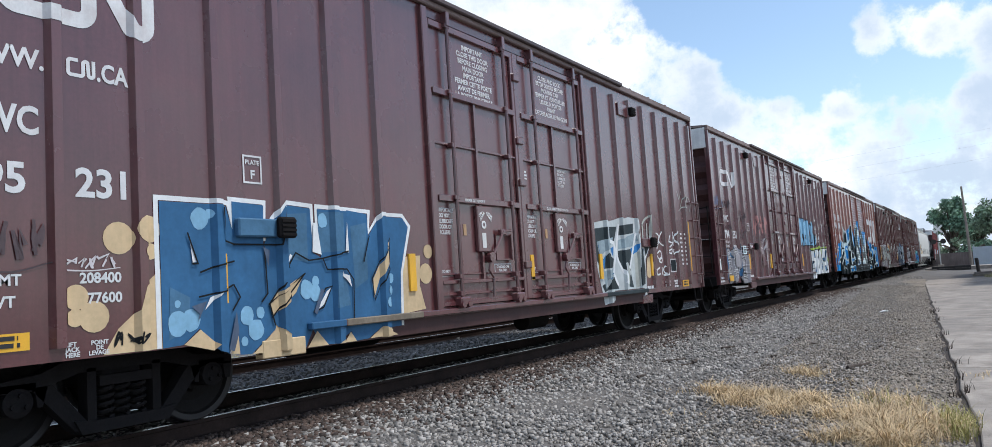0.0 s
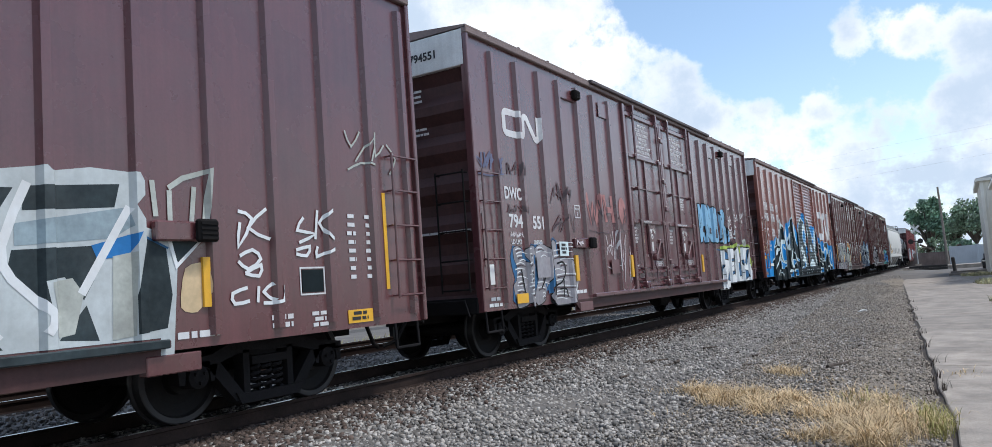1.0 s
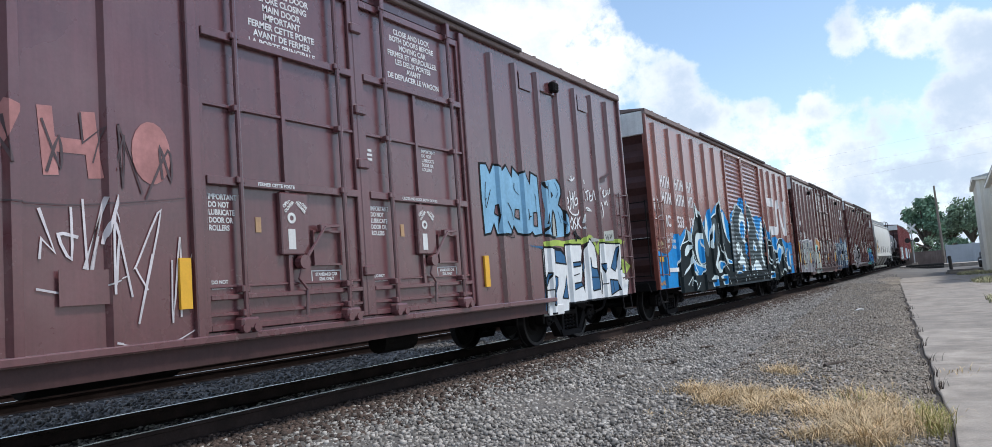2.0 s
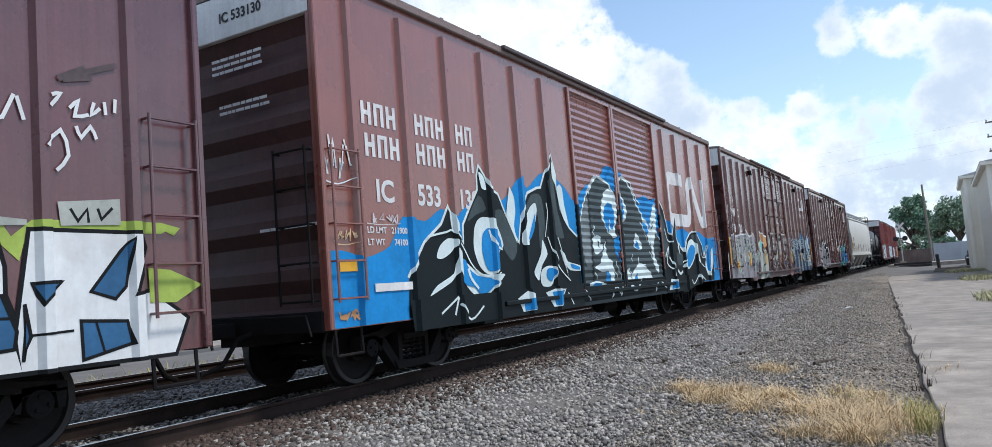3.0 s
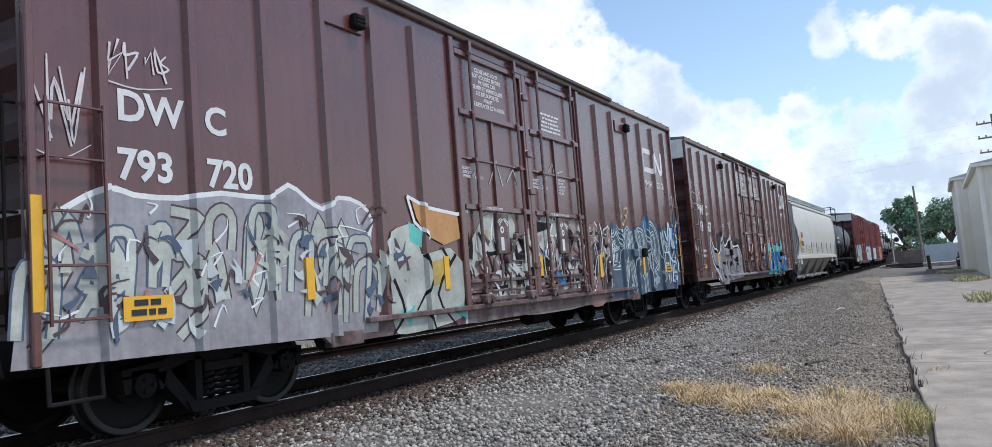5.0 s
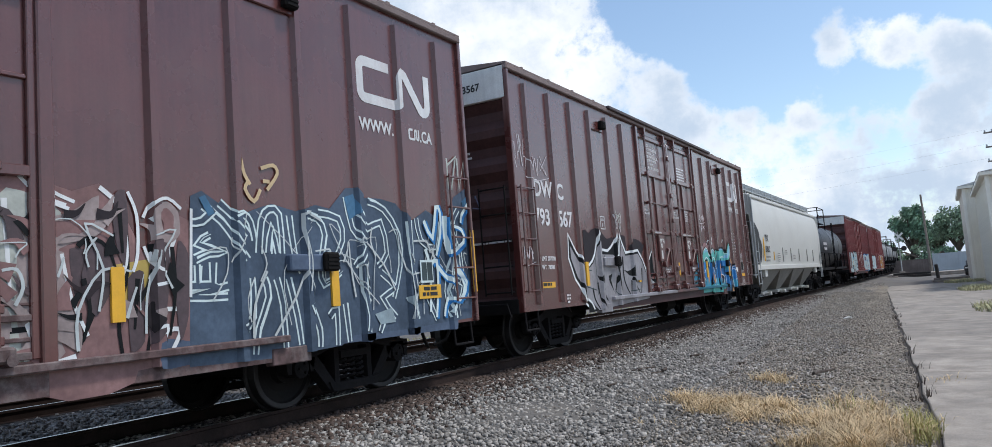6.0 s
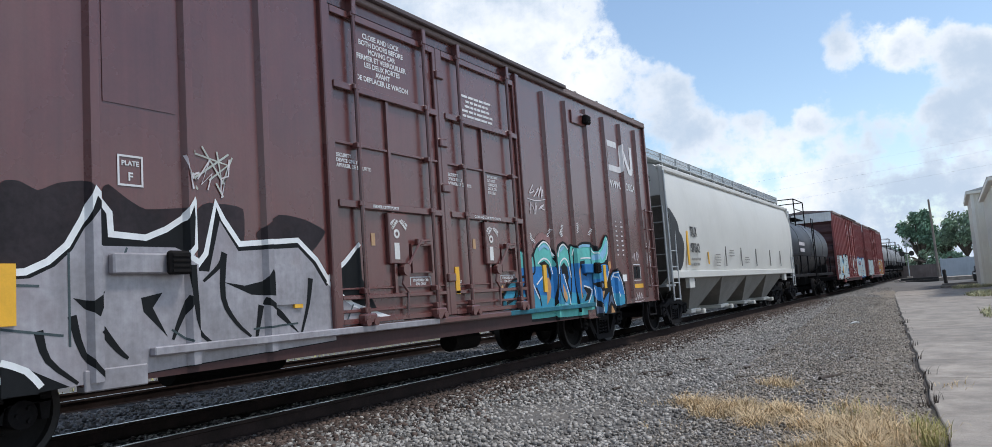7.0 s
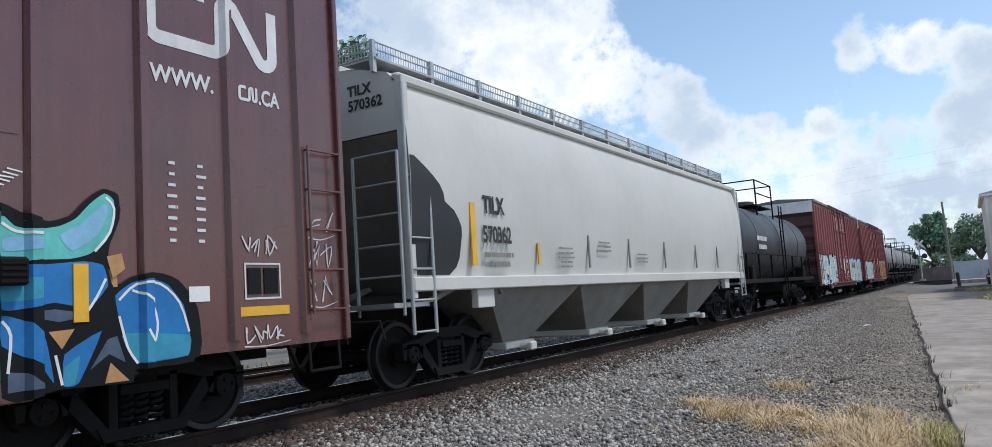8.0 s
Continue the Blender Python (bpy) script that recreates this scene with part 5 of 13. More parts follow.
# boxcar with the blue piece
ribbon_mark(car_a, side_a, 0.95, 3.42, 1.30, 0.50, 0.13)
web_address(car_a, side_a, 0.64, 1.47, 3.01, 0.215)
words(car_a, "DWC", 0.67, 2.50, 0.30, squeeze=0.78)
stencils(car_a, 0.68, "795", "231", 2.05, 0.32, 0.84)
words(car_a, "LD LMT", 0.72, 1.36, 0.115)
words(car_a, "208400", 1.54, 1.36, 0.115)
words(car_a, "LT WT", 0.72, 1.20, 0.115)
words(car_a, "77600", 1.60, 1.20, 0.115)
for text, y_, z_ in (("LIFT", 1.42, 0.872), ("JACK", 1.42, 0.832), ("HERE", 1.42, 0.792), ("POINT", 1.62, 0.872), ("DE", 1.66, 0.832), ("LEVAGE", 1.60, 0.792)):
    words(car_a, text, y_, z_, 0.048)
plate(car_a, 0.86, 0.88, 0.30, 0.13, YELLOW, lines=2)
box_mark(car_a, 3.15, 2.28, 0.23, 0.28)
words(car_a, "PLATE", 3.265, 2.47, 0.062, align="CENTER")
words(car_a, "F", 3.265, 2.33, 0.12, align="CENTER")
lay("graffiti_field", car_a, side_a, [[(1.72, 0.78), (1.85, 0.98), (2.02, 1.12), (2.08, 1.32), (2.24, 1.46), (2.24, 0.78)], [(5.4, 0.86), (5.42, 1.55), (5.84, 1.57), (5.80, 1.2), (5.9, 0.9)],
                                      [(3.3, 0.64), (3.5, 1.05), (3.9, 0.75), (4.2, 1.0), (4.5, 0.66), (4.9, 1.0), (5.4, 0.70), (5.4, 0.62), (3.3, 0.62)]]
    + [disc(y, z, r, n=16) for y, z, r in ((1.87, 1.72, 0.135), (2.13, 1.80, 0.12), (2.15, 1.61, 0.07), (1.51, 1.25, 0.10), (1.65, 1.09, 0.125), (1.50, 1.09, 0.07), (6.0, 1.62, 0.09), (5.93, 1.34, 0.13))], P_CREAM, 0.004, label="cream spray paint")
blocks = [[(2.24, 0.78), (2.24, 2.05), (2.81, 2.05), (2.93, 2.04), (3.02, 1.75), (3.0, 0.9), (2.92, 0.66), (2.79, 0.70), (2.61, 0.92), (2.44, 0.79)],
          [(3.0, 1.75), (3.0, 2.09), (3.38, 2.07), (3.36, 1.66), (3.49, 1.91), (3.62, 2.08), (3.6, 1.2), (3.47, 0.84), (3.17, 0.63), (3.04, 0.64), (2.96, 1.0)],
          [(3.58, 1.3), (3.65, 2.09), (4.0, 2.07), (4.02, 1.6), (4.13, 1.55), (4.10, 2.07), (4.56, 2.07), (4.58, 0.75), (4.3, 0.62), (4.08, 0.63), (3.97, 0.8), (3.86, 0.62), (3.5, 0.87), (3.42, 1.0)],
          [(4.55, 0.62), (4.55, 2.08), (4.88, 2.05), (4.89, 1.80), (5.1, 2.03), (5.52, 2.03), (5.62, 1.92), (5.44, 1.37), (5.4, 0.73), (5.0, 0.72), (4.82, 0.63)]]
lay("graffiti_outline", car_a, side_a, [stroke(q, 0.045) for q in (
    [(2.21, 0.78), (2.21, 2.08), (2.81, 2.08), (2.96, 2.07), (3.02, 1.83), (2.98, 2.11), (3.39, 2.10), (3.37, 1.72)], [(3.47, 1.93), (3.65, 2.12), (4.02, 2.10), (4.02, 1.64), (4.09, 1.64), (4.09, 2.10), (4.92, 2.08), (4.9, 1.84), (5.1, 2.06), (5.52, 2.06), (5.65, 1.93), (5.46, 1.37), (5.43, 0.73)])], P_WHITE, 0.0065)
lay("graffiti_fill", car_a, side_a, blocks, P_BLUE, 0.009)
lay("graffiti_spot", car_a, side_a, [disc(y, z, r, r * 1.15, n=14, wob=0.08, rnd=random.Random(y)) for y, z, r in ((2.64, 1.91, 0.09), (2.74, 1.96, 0.04), (2.39, 0.98, 0.10), (2.52, 1.0, 0.09), (2.39, 1.15, 0.03), (3.13, 1.0, 0.08), (3.23, 0.86, 0.09), (3.09, 0.76, 0.04), (3.29, 1.02, 0.05),
                                                                     (4.17, 1.95, 0.07), (3.9, 1.22, 0.09), (4.02, 1.18, 0.08), (4.03, 1.30, 0.05), (5.24, 1.30, 0.05), (5.2, 1.16, 0.06), (5.15, 1.02, 0.05))], P_LIGHTBLUE, 0.0118)
lay("graffiti_shade", car_a, side_a, [[(4.08, 1.6), (4.12, 2.04), (4.5, 2.05), (4.5, 1.62)], [(4.3, 1.0), (4.32, 1.4), (4.5, 1.35), (4.55, 1.02)], [(3.62, 1.55), (3.68, 2.0), (3.95, 2.02), (3.94, 1.5)], [(4.6, 1.9), (4.64, 1.2), (4.85, 1.3), (4.86, 1.95)], [(2.30, 0.84), (2.32, 1.3), (2.52, 1.2), (2.5, 0.92)]], P_STEELBLUE, 0.0105)
lay("graffiti_gap", car_a, side_a, [[(2.44, 0.79), (2.61, 0.91), (2.79, 0.76), (2.75, 0.71)], [(2.93, 0.66), (3.02, 0.83), (3.03, 0.65)], [(3.18, 0.63), (3.47, 0.84), (3.78, 0.63)], [(3.40, 1.09), (3.52, 1.21), (3.86, 1.37), (3.75, 1.19), (3.58, 1.07), (3.44, 0.97)],
                                    [(3.88, 0.62), (4.02, 0.78), (4.18, 0.62)], [(4.42, 0.62), (4.52, 0.73), (4.61, 0.62)], [(4.83, 0.63), (5.06, 0.75), (5.32, 0.63)], [(4.93, 1.3), (5.13, 1.58), (5.24, 1.74), (5.20, 1.52), (5.04, 1.3), (4.93, 1.08)]], P_CREAM, 0.0173)
lay("graffiti_shine", car_a, side_a, [[(2.52, 1.76), (2.6, 1.52), (2.55, 1.51)], [(2.66, 1.08), (2.84, 1.24), (2.72, 1.19)], [(3.63, 1.45), (3.69, 1.59), (3.72, 1.57)], [(4.03, 1.92), (4.08, 1.92), (4.13, 1.58), (4.0, 1.61)], [(4.5, 1.62), (4.54, 1.95), (4.55, 1.6)], [(4.02, 0.99), (4.18, 1.19), (4.24, 1.22), (4.13, 1.05)],
                                      [(4.37, 1.39), (4.54, 1.35), (4.57, 1.22), (4.5, 1.3)]], P_WHITE, 0.0212)
lay("graffiti_crease", car_a, side_a, [stroke(p, 0.016) for p in (
    [(2.62, 1.42), (2.8, 1.48), (3.0, 1.52)], [(2.86, 2.02), (2.88, 1.72), (3.0, 1.68), (3.55, 1.68), (3.62, 1.9)], [(2.6, 1.2), (2.85, 1.24), (2.98, 1.3)], [(2.98, 1.3), (3.05, 1.18), (2.96, 1.06)], [(3.36, 1.66), (3.38, 1.2), (3.3, 1.12)], [(3.58, 1.3), (3.4, 1.1), (3.46, 0.88)],
    [(3.64, 1.44), (3.76, 1.6), (3.94, 1.52), (4.14, 1.54), (4.54, 1.62)], [(4.14, 1.54), (4.2, 1.42), (4.5, 1.42), (4.6, 1.3), (4.58, 0.85)], [(3.98, 0.98), (4.16, 1.22), (4.26, 1.24), (4.12, 1.02), (3.98, 0.98)], [(4.89, 1.8), (4.78, 1.5)], [(4.9, 1.3), (5.25, 1.78), (5.22, 1.5), (4.94, 1.06), (4.9, 1.3)], [(2.5, 1.78), (2.6, 1.5), (2.54, 1.5)], [(3.38, 1.09), (3.88, 1.39), (3.42, 0.96)])], P_BLACK, 0.0243)
lay("graffiti_crease", car_a, side_a, [[(2.52, 1.12), (2.68, 1.16), (2.58, 0.98), (2.56, 0.9), (2.6, 1.05)], [(2.9, 0.7), (3.0, 1.05), (3.02, 0.85), (2.96, 0.68)], [(3.98, 0.98), (4.02, 0.95), (4.14, 1.2), (4.1, 1.22)], [(3.34, 1.66), (3.42, 1.62), (3.4, 1.46)]], P_GREYBLUE, 0.0292)
part("painted_sill", box(B(), PLATE + 0.004, PLATE + 0.089, 3.89, 4.4, 0.797, 0.874, 0, 0.01), P_BLUE, car_a)
part("painted_sill", box(B(), PLATE + 0.004, PLATE + 0.089, 4.4, 5.75, 0.797, 0.874, 0, 0.01), P_TANGREY, car_a)
part("painted_pad", box(B(), PLATE - 0.10, PLATE + 0.024, 3.297, 3.853, 0.567, 0.743, 0, 0.01), P_CREAM, car_a)
brake_box(car_a, 3.02, 1.84, 0.68, P_STEELBLUE)
tag(car_a, side_a, 1.42, 1.85, 1.47, 1.62, 5, None, 0.018, 5, 0.008, 1)
tag(car_a, side_a, 1.80, 2.1, 0.84, 0.97, 6, P_BLACK, 0.02, 3, 0.0085)
tag(car_a, side_a, 0.80, 1.28, 1.5, 1.95, 7, P_FAINT, 0.03, 4)
# its rear half: white and black piece, scrawls, data panel
lay("graffiti_field", car_a, side_a, [[(10.78, 1.94), (10.88, 2.09), (10.96, 2.16), (11.49, 2.23), (11.55, 2.19), (12.24, 2.31), (12.28, 2.27), (12.61, 2.33), (13.02, 2.32), (13.1, 2.17), (12.98, 2.04), (13.1, 1.85), (13.32, 1.78), (13.4, 1.62), (13.32, 0.66), (13.19, 0.64), (13.2, 0.89), (11.71, 0.89), (11.72, 0.71), (11.23, 0.64), (11.15, 0.91), (11, 1.34)]], P_CHALK, 0.00560, step=0.00008)
lay("graffiti_spot", car_a, side_a, [flow([(10.76, 1.41), (10.86, 1.45), (10.98, 1.39), (10.97, 1.23), (10.84, 1.19), (10.76, 1.28)], 3, 0.35),
    flow([(10.77, 1.11), (10.82, 1.13), (10.84, 1.05), (10.79, 1.01)], 3, 0.35),
    flow([(13.47, 1.49), (13.69, 1.53), (13.72, 1.26), (13.58, 1.09), (13.41, 1.14)], 3, 0.35)], P_CREAM, 0.00598, step=0.00008)
lay("graffiti_fill", car_a, side_a, [[(10.94, 2.05), (11.49, 2.1), (11.47, 1.85), (11.07, 1.81), (11.15, 1.53), (11.3, 1.5), (11.18, 1.29), (11.01, 1.47)],
    [(11.54, 2.1), (12.01, 2.12), (11.86, 1.86), (11.8, 1.79), (11.75, 1.9), (11.55, 1.88)],
    [(12.09, 2.14), (12.86, 2.21), (12.81, 2.01), (12.07, 1.95)],
    [(11.45, 1.61), (11.77, 1.5), (11.7, 1.33), (11.28, 1.31), (11.2, 1.25)],
    [(11.99, 1.65), (12.67, 1.69), (12.73, 1.61), (12.53, 1.25), (12.38, 1.44), (12.21, 1.41), (12.25, 1.22), (11.95, 1.46)],
    [(13.07, 1.78), (13.28, 1.68), (13.33, 1.26), (13.27, 0.97), (12.97, 0.94), (12.97, 1.27)],
    [(11.74, 1.16), (11.92, 0.92), (11.39, 0.92), (11.46, 1.1)],
    [(12.55, 1.21), (12.65, 0.92), (12.33, 0.95)]], P_DEEPTEAL, 0.00652, step=0.00008)
lay("graffiti_fill", car_a, side_a, [[(11.16, 1), (11.35, 1.05), (11.4, 0.91), (11.27, 0.88)],
    [(13.3, 1.76), (13.66, 1.76), (13.41, 1.51)]], P_DEEPTEAL, 0.00746, step=0.00008)
lay("graffiti_shade", car_a, side_a, [[(11.09, 1.82), (11.8, 1.91), (11.74, 1.79), (11.5, 1.68), (11.17, 1.53)],
    [(12.01, 1.85), (12.94, 2.02), (12.97, 1.86), (12.79, 1.75), (12.01, 1.68)],
    [(11.26, 1.26), (11.72, 1.32), (11.68, 1.12), (11.42, 1.11), (11.34, 0.92), (11.27, 1.11)]], P_PALEBLUE, 0.00792, step=0.00008)
lay("graffiti_core", car_a, side_a, [[(11.62, 1.69), (11.79, 1.73), (11.74, 1.54)],
    [(11.21, 1.43), (11.41, 1.57), (11.28, 1.25), (11.2, 1.25)],
    [(12.6, 1.69), (13.03, 1.81), (12.93, 1.61), (12.65, 1.57)]], P_MIDBLUE, 0.00846, step=0.00008)
lay("graffiti_shine", car_a, side_a, [[(12.26, 1.4), (12.44, 1.43), (12.53, 1.3), (12.45, 0.99), (12.32, 0.97)],
    [(12.78, 1.6), (12.98, 1.64), (12.96, 0.93), (12.76, 0.91)]], P_PALE, 0.00900, step=0.00008)
lay("graffiti_line", car_a, side_a, [stroke([(12.11, 2.17), (11.92, 1.68), (11.99, 1.43), (12.27, 1.16), (12.22, 1.01)], 0.07, 1, 2),
    stroke([(11.5, 1.83), (11.81, 1.8), (11.84, 1.54), (11.72, 1.23), (11.9, 0.99)], 0.07, 1, 2),
    stroke([(12.94, 2.02), (12.51, 1.3)], 0.07, 1, 2)], P_WHITE, 0.00946, step=0.00008)
lay("graffiti_line", car_a, side_a, [stroke([(11.1, 1.8), (11.17, 1.53)], 0.02, 1, 1),
    stroke([(11.72, 1.23), (11.44, 1.11)], 0.02, 1, 1),
    stroke([(13.08, 1.77), (13.3, 1.67)], 0.02, 1, 1)], P_BLUE, 0.01000, step=0.00008)
lay("graffiti_line", car_a, side_a, [stroke([(13.16, 2.27), (13.19, 1.95)], 0.05, 1, 1),
    stroke([(13.32, 2.21), (13.47, 2.31), (13.75, 2.4), (13.69, 1.91)], 0.05, 1, 1),
    stroke([(13.33, 2.19), (13.33, 1.9)], 0.05, 1, 1),
    stroke([(13.59, 2.24), (13.55, 1.9)], 0.05, 1, 1)], P_PALE, 0.01054, step=0.00008)
lay("graffiti_line", car_a, side_a, [stroke([(13.31, 1.76), (13.66, 1.76), (13.38, 1.51), (13.31, 1.76)], 0.04, 1, 1)], P_WHITE, 0.01116, step=0.00008)
lay("graffiti_tag", car_a, side_a, [stroke([(14.08, 2.04), (14.25, 1.97), (14.07, 1.69), (14.1, 1.93)], 0.035, 1, 2),
    stroke([(14.44, 2.08), (14.2, 1.88), (14.47, 1.77)], 0.035, 1, 2),
    stroke([(14.08, 1.6), (14.24, 1.66), (14.34, 1.57), (14.18, 1.47), (14.06, 1.55)], 0.035, 1, 2),
    stroke([(14.14, 1.43), (14.34, 1.51), (14.31, 1.4), (14.14, 1.43)], 0.035, 1, 2),
    stroke([(14.16, 1.29), (13.98, 1.24), (14, 1.14), (14.18, 1.16)], 0.035, 1, 2),
    stroke([(14.3, 1.3), (14.28, 1.14)], 0.035, 1, 2),
    stroke([(14.48, 1.32), (14.36, 1.24), (14.49, 1.15)], 0.035, 1, 2),
    stroke([(14.59, 1.3), (14.57, 1.14), (14.35, 1.13)], 0.035, 1, 2),
    stroke([(14.95, 2.01), (14.85, 1.87), (15.12, 1.84), (14.87, 1.74)], 0.035, 1, 2)], P_WHITE, 0.01154, step=0.00008)
lay("graffiti_tag", car_a, side_a, [stroke([(15.16, 2.1), (15.11, 1.78)], 0.035, 1, 2),
    stroke([(15.36, 2.11), (15.18, 1.96), (15.35, 1.78)], 0.035, 1, 2),
    stroke([(14.82, 1.66), (15.02, 1.7), (14.97, 1.6), (14.82, 1.62)], 0.035, 1, 2),
    stroke([(15.14, 1.7), (15.12, 1.59), (15.38, 1.68)], 0.035, 1, 2)], P_WHITE, 0.01256, step=0.00008)
lay("graffiti_tag", car_a, side_a, [stroke([(15.67, 3.06), (15.77, 2.88), (15.93, 3.08)], 0.025, 1, 2),
    stroke([(15.83, 2.71), (16.15, 3.04), (16.06, 2.73)], 0.025, 1, 2),
    stroke([(16.21, 3.11), (16.2, 2.81), (16.37, 2.97)], 0.025, 1, 2),
    stroke([(15.69, 2.6), (15.92, 2.7), (16.14, 2.69), (16.16, 2.57)], 0.025, 1, 2),
    stroke([(16.42, 2.98), (16.58, 2.81), (16.45, 2.61)], 0.025, 1, 2)], P_PALE, 0.01318, step=0.00008)
part("painted_sill", box(B(), PLATE + 0.004, PLATE + 0.089, 11.2, 13.24, 0.797, 0.874, 0, 0.01), P_DEEPTEAL, car_a)
brake_box(car_a, 13.14, 1.82, 0.62, BROWN)

box_mark(car_a, 14.86, 1.18, 0.37, 0.30)
plate(car_a, 14.89, 1.21, 0.31, 0.24, P_DARKGREEN)
for k in range(8):
    bars(car_a, 15.62, 2.08 - k * 0.10, 0.18, 1, 0.045, 0.1, 60 + k)
    bars(car_a, 15.93, 2.08 - k * 0.10, 0.14, 1, 0.045, 0.1, 70 + k)
plate(car_a, 15.57, 0.83, 0.42, 0.15, YELLOW, lines=2)
bars(car_a, 13.3, 0.92, 0.6, 1, 0.06, 0.08, 75)
bars(car_a, 14.4, 1.0, 0.42, 2, 0.05, 0.08, 76)
bars(car_a, 15.0, 1.0, 0.3, 3, 0.04, 0.06, 77)
vent_box(car_a, 12.55, 4.55, BROWN)
vent_box(car_a, 3.15, 4.55, BROWN)

# boxcar with the silver piece
ribbon_mark(car_b, side_b, 0.98, 3.50, 1.25, 0.46, 0.11)
words(car_b, "DWC", 0.88, 2.49, 0.27, squeeze=0.82)
stencils(car_b, 0.97, "794", "551", 2.04, 0.295, 0.77)
words(car_b, "LD LMT", 1.0, 1.775, 0.10)
words(car_b, "208500", 1.73, 1.775, 0.10)
words(car_b, "77500", 1.80, 1.63, 0.10)
tag(car_b, side_b, 0.98, 1.42, 1.88, 1.98, 20, None, 0.02, 6)
lay("graffiti_field", car_b, side_b, [[(0.93, 1.58), (1.02, 1.75), (1.29, 1.73), (1.37, 1.63), (1.53, 1.79), (1.74, 1.77), (1.99, 1.82), (2.24, 1.68), (2.25, 1.87), (2.39, 1.91), (2.55, 1.85), (2.57, 1.63), (2.47, 1.13), (1.74, 0.89), (1.07, 0.79), (0.93, 0.89), (0.96, 1.12), (1.03, 1.22), (0.95, 1.43)]], P_BLUE, 0.00560, step=0.00008)
lay("graffiti_outline", car_b, side_b, [stroke([(1.03, 1.7), (1.16, 1.74), (1.3, 1.69), (1.29, 1.53), (1.45, 1.47), (1.49, 1.3), (1.46, 0.84), (1.09, 0.77), (1.02, 0.91), (0.97, 1.12), (1.07, 1.2), (1.11, 1.42), (1.04, 1.53), (1.03, 1.7), (1.16, 1.74)], 0.022, 1, 3),
    stroke([(1.39, 1.65), (1.53, 1.75), (1.73, 1.73), (1.72, 1.46), (1.65, 1.07), (1.68, 0.84), (1.48, 0.78), (1.48, 1.41), (1.39, 1.65), (1.53, 1.75)], 0.022, 1, 3),
    stroke([(1.76, 1.71), (1.99, 1.78), (2.19, 1.73), (2.28, 1.57), (2.23, 1.21), (2.06, 1.04), (1.97, 0.84), (1.71, 0.78), (1.66, 0.96), (1.81, 1.23), (1.75, 1.4), (1.76, 1.71), (1.99, 1.78)], 0.022, 1, 3)], P_BLACK, 0.00598, step=0.00008)
lay("graffiti_outline", car_b, side_b, [stroke([(2.24, 1.81), (2.39, 1.86), (2.51, 1.81), (2.54, 1.56), (2.96, 1.53), (3.19, 1.36), (3.25, 1.02), (3.14, 0.76), (2.3, 0.75), (2.19, 0.91), (2.32, 1.14), (2.28, 1.45), (2.24, 1.81), (2.39, 1.86)], 0.022, 1, 3)], P_BLACK, 0.00652, step=0.00008)
lay("graffiti_fill", car_b, side_b, [flow([(1.03, 1.7), (1.16, 1.74), (1.3, 1.69), (1.29, 1.53), (1.45, 1.47), (1.49, 1.3), (1.46, 0.84), (1.09, 0.77), (1.02, 0.91), (0.97, 1.12), (1.07, 1.2), (1.11, 1.42), (1.04, 1.53)], 3, 0.3),
    flow([(1.39, 1.65), (1.53, 1.75), (1.73, 1.73), (1.72, 1.46), (1.65, 1.07), (1.68, 0.84), (1.48, 0.78), (1.48, 1.41)], 3, 0.3),
    flow([(1.76, 1.71), (1.99, 1.78), (2.19, 1.73), (2.28, 1.57), (2.23, 1.21), (2.06, 1.04), (1.97, 0.84), (1.71, 0.78), (1.66, 0.96), (1.81, 1.23), (1.75, 1.4)], 3, 0.3)], P_SILVER, 0.00690, step=0.00008)
lay("graffiti_fill", car_b, side_b, [flow([(2.24, 1.81), (2.39, 1.86), (2.51, 1.81), (2.54, 1.56), (2.96, 1.53), (3.19, 1.36), (3.25, 1.02), (3.14, 0.76), (2.3, 0.75), (2.19, 0.91), (2.32, 1.14), (2.28, 1.45)], 3, 0.3)], P_SILVER, 0.00744, step=0.00008)
lay("graffiti_gap", car_b, side_b, [[(1.69, 1.62), (1.74, 1.58), (1.71, 1.43), (1.68, 1.46)],
    [(2.02, 1.11), (2.1, 1.13), (2.06, 1.04)],
    [(2.11, 1.07), (2.21, 1.09), (2.22, 0.96), (2.13, 0.94)],
    [(1.54, 1.52), (1.57, 1.54), (1.58, 1.41), (1.54, 1.35)]], P_BLUE, 0.00782, step=0.00008)
lay("graffiti_shine", car_b, side_b, [stroke([(1.09, 1.68), (1.17, 1.7), (1.27, 1.7)], 0.022, 0.4, 3),
    stroke([(1.11, 1.62), (1.27, 1.65), (1.43, 1.62)], 0.022, 0.4, 3),
    stroke([(1.13, 1.58), (1.22, 1.59), (1.3, 1.59)], 0.022, 0.4, 3),
    stroke([(1.2, 1.5), (1.31, 1.53), (1.41, 1.5)], 0.022, 0.4, 3),
    stroke([(1.09, 1.45), (1.23, 1.48), (1.36, 1.45)], 0.022, 0.4, 3),
    stroke([(1.05, 1.37), (1.2, 1.39), (1.36, 1.37)], 0.022, 0.4, 3),
    stroke([(1.11, 1.31), (1.18, 1.34), (1.25, 1.31)], 0.022, 0.4, 3),
    stroke([(1.08, 1.25), (1.25, 1.26), (1.42, 1.22)], 0.022, 0.4, 3),
    stroke([(1.11, 1.16), (1.21, 1.18), (1.31, 1.16)], 0.022, 0.4, 3),
    stroke([(1.08, 1.12), (1.23, 1.12), (1.39, 1.12)], 0.022, 0.4, 3)], P_WHITE, 0.00844, step=0.00008)
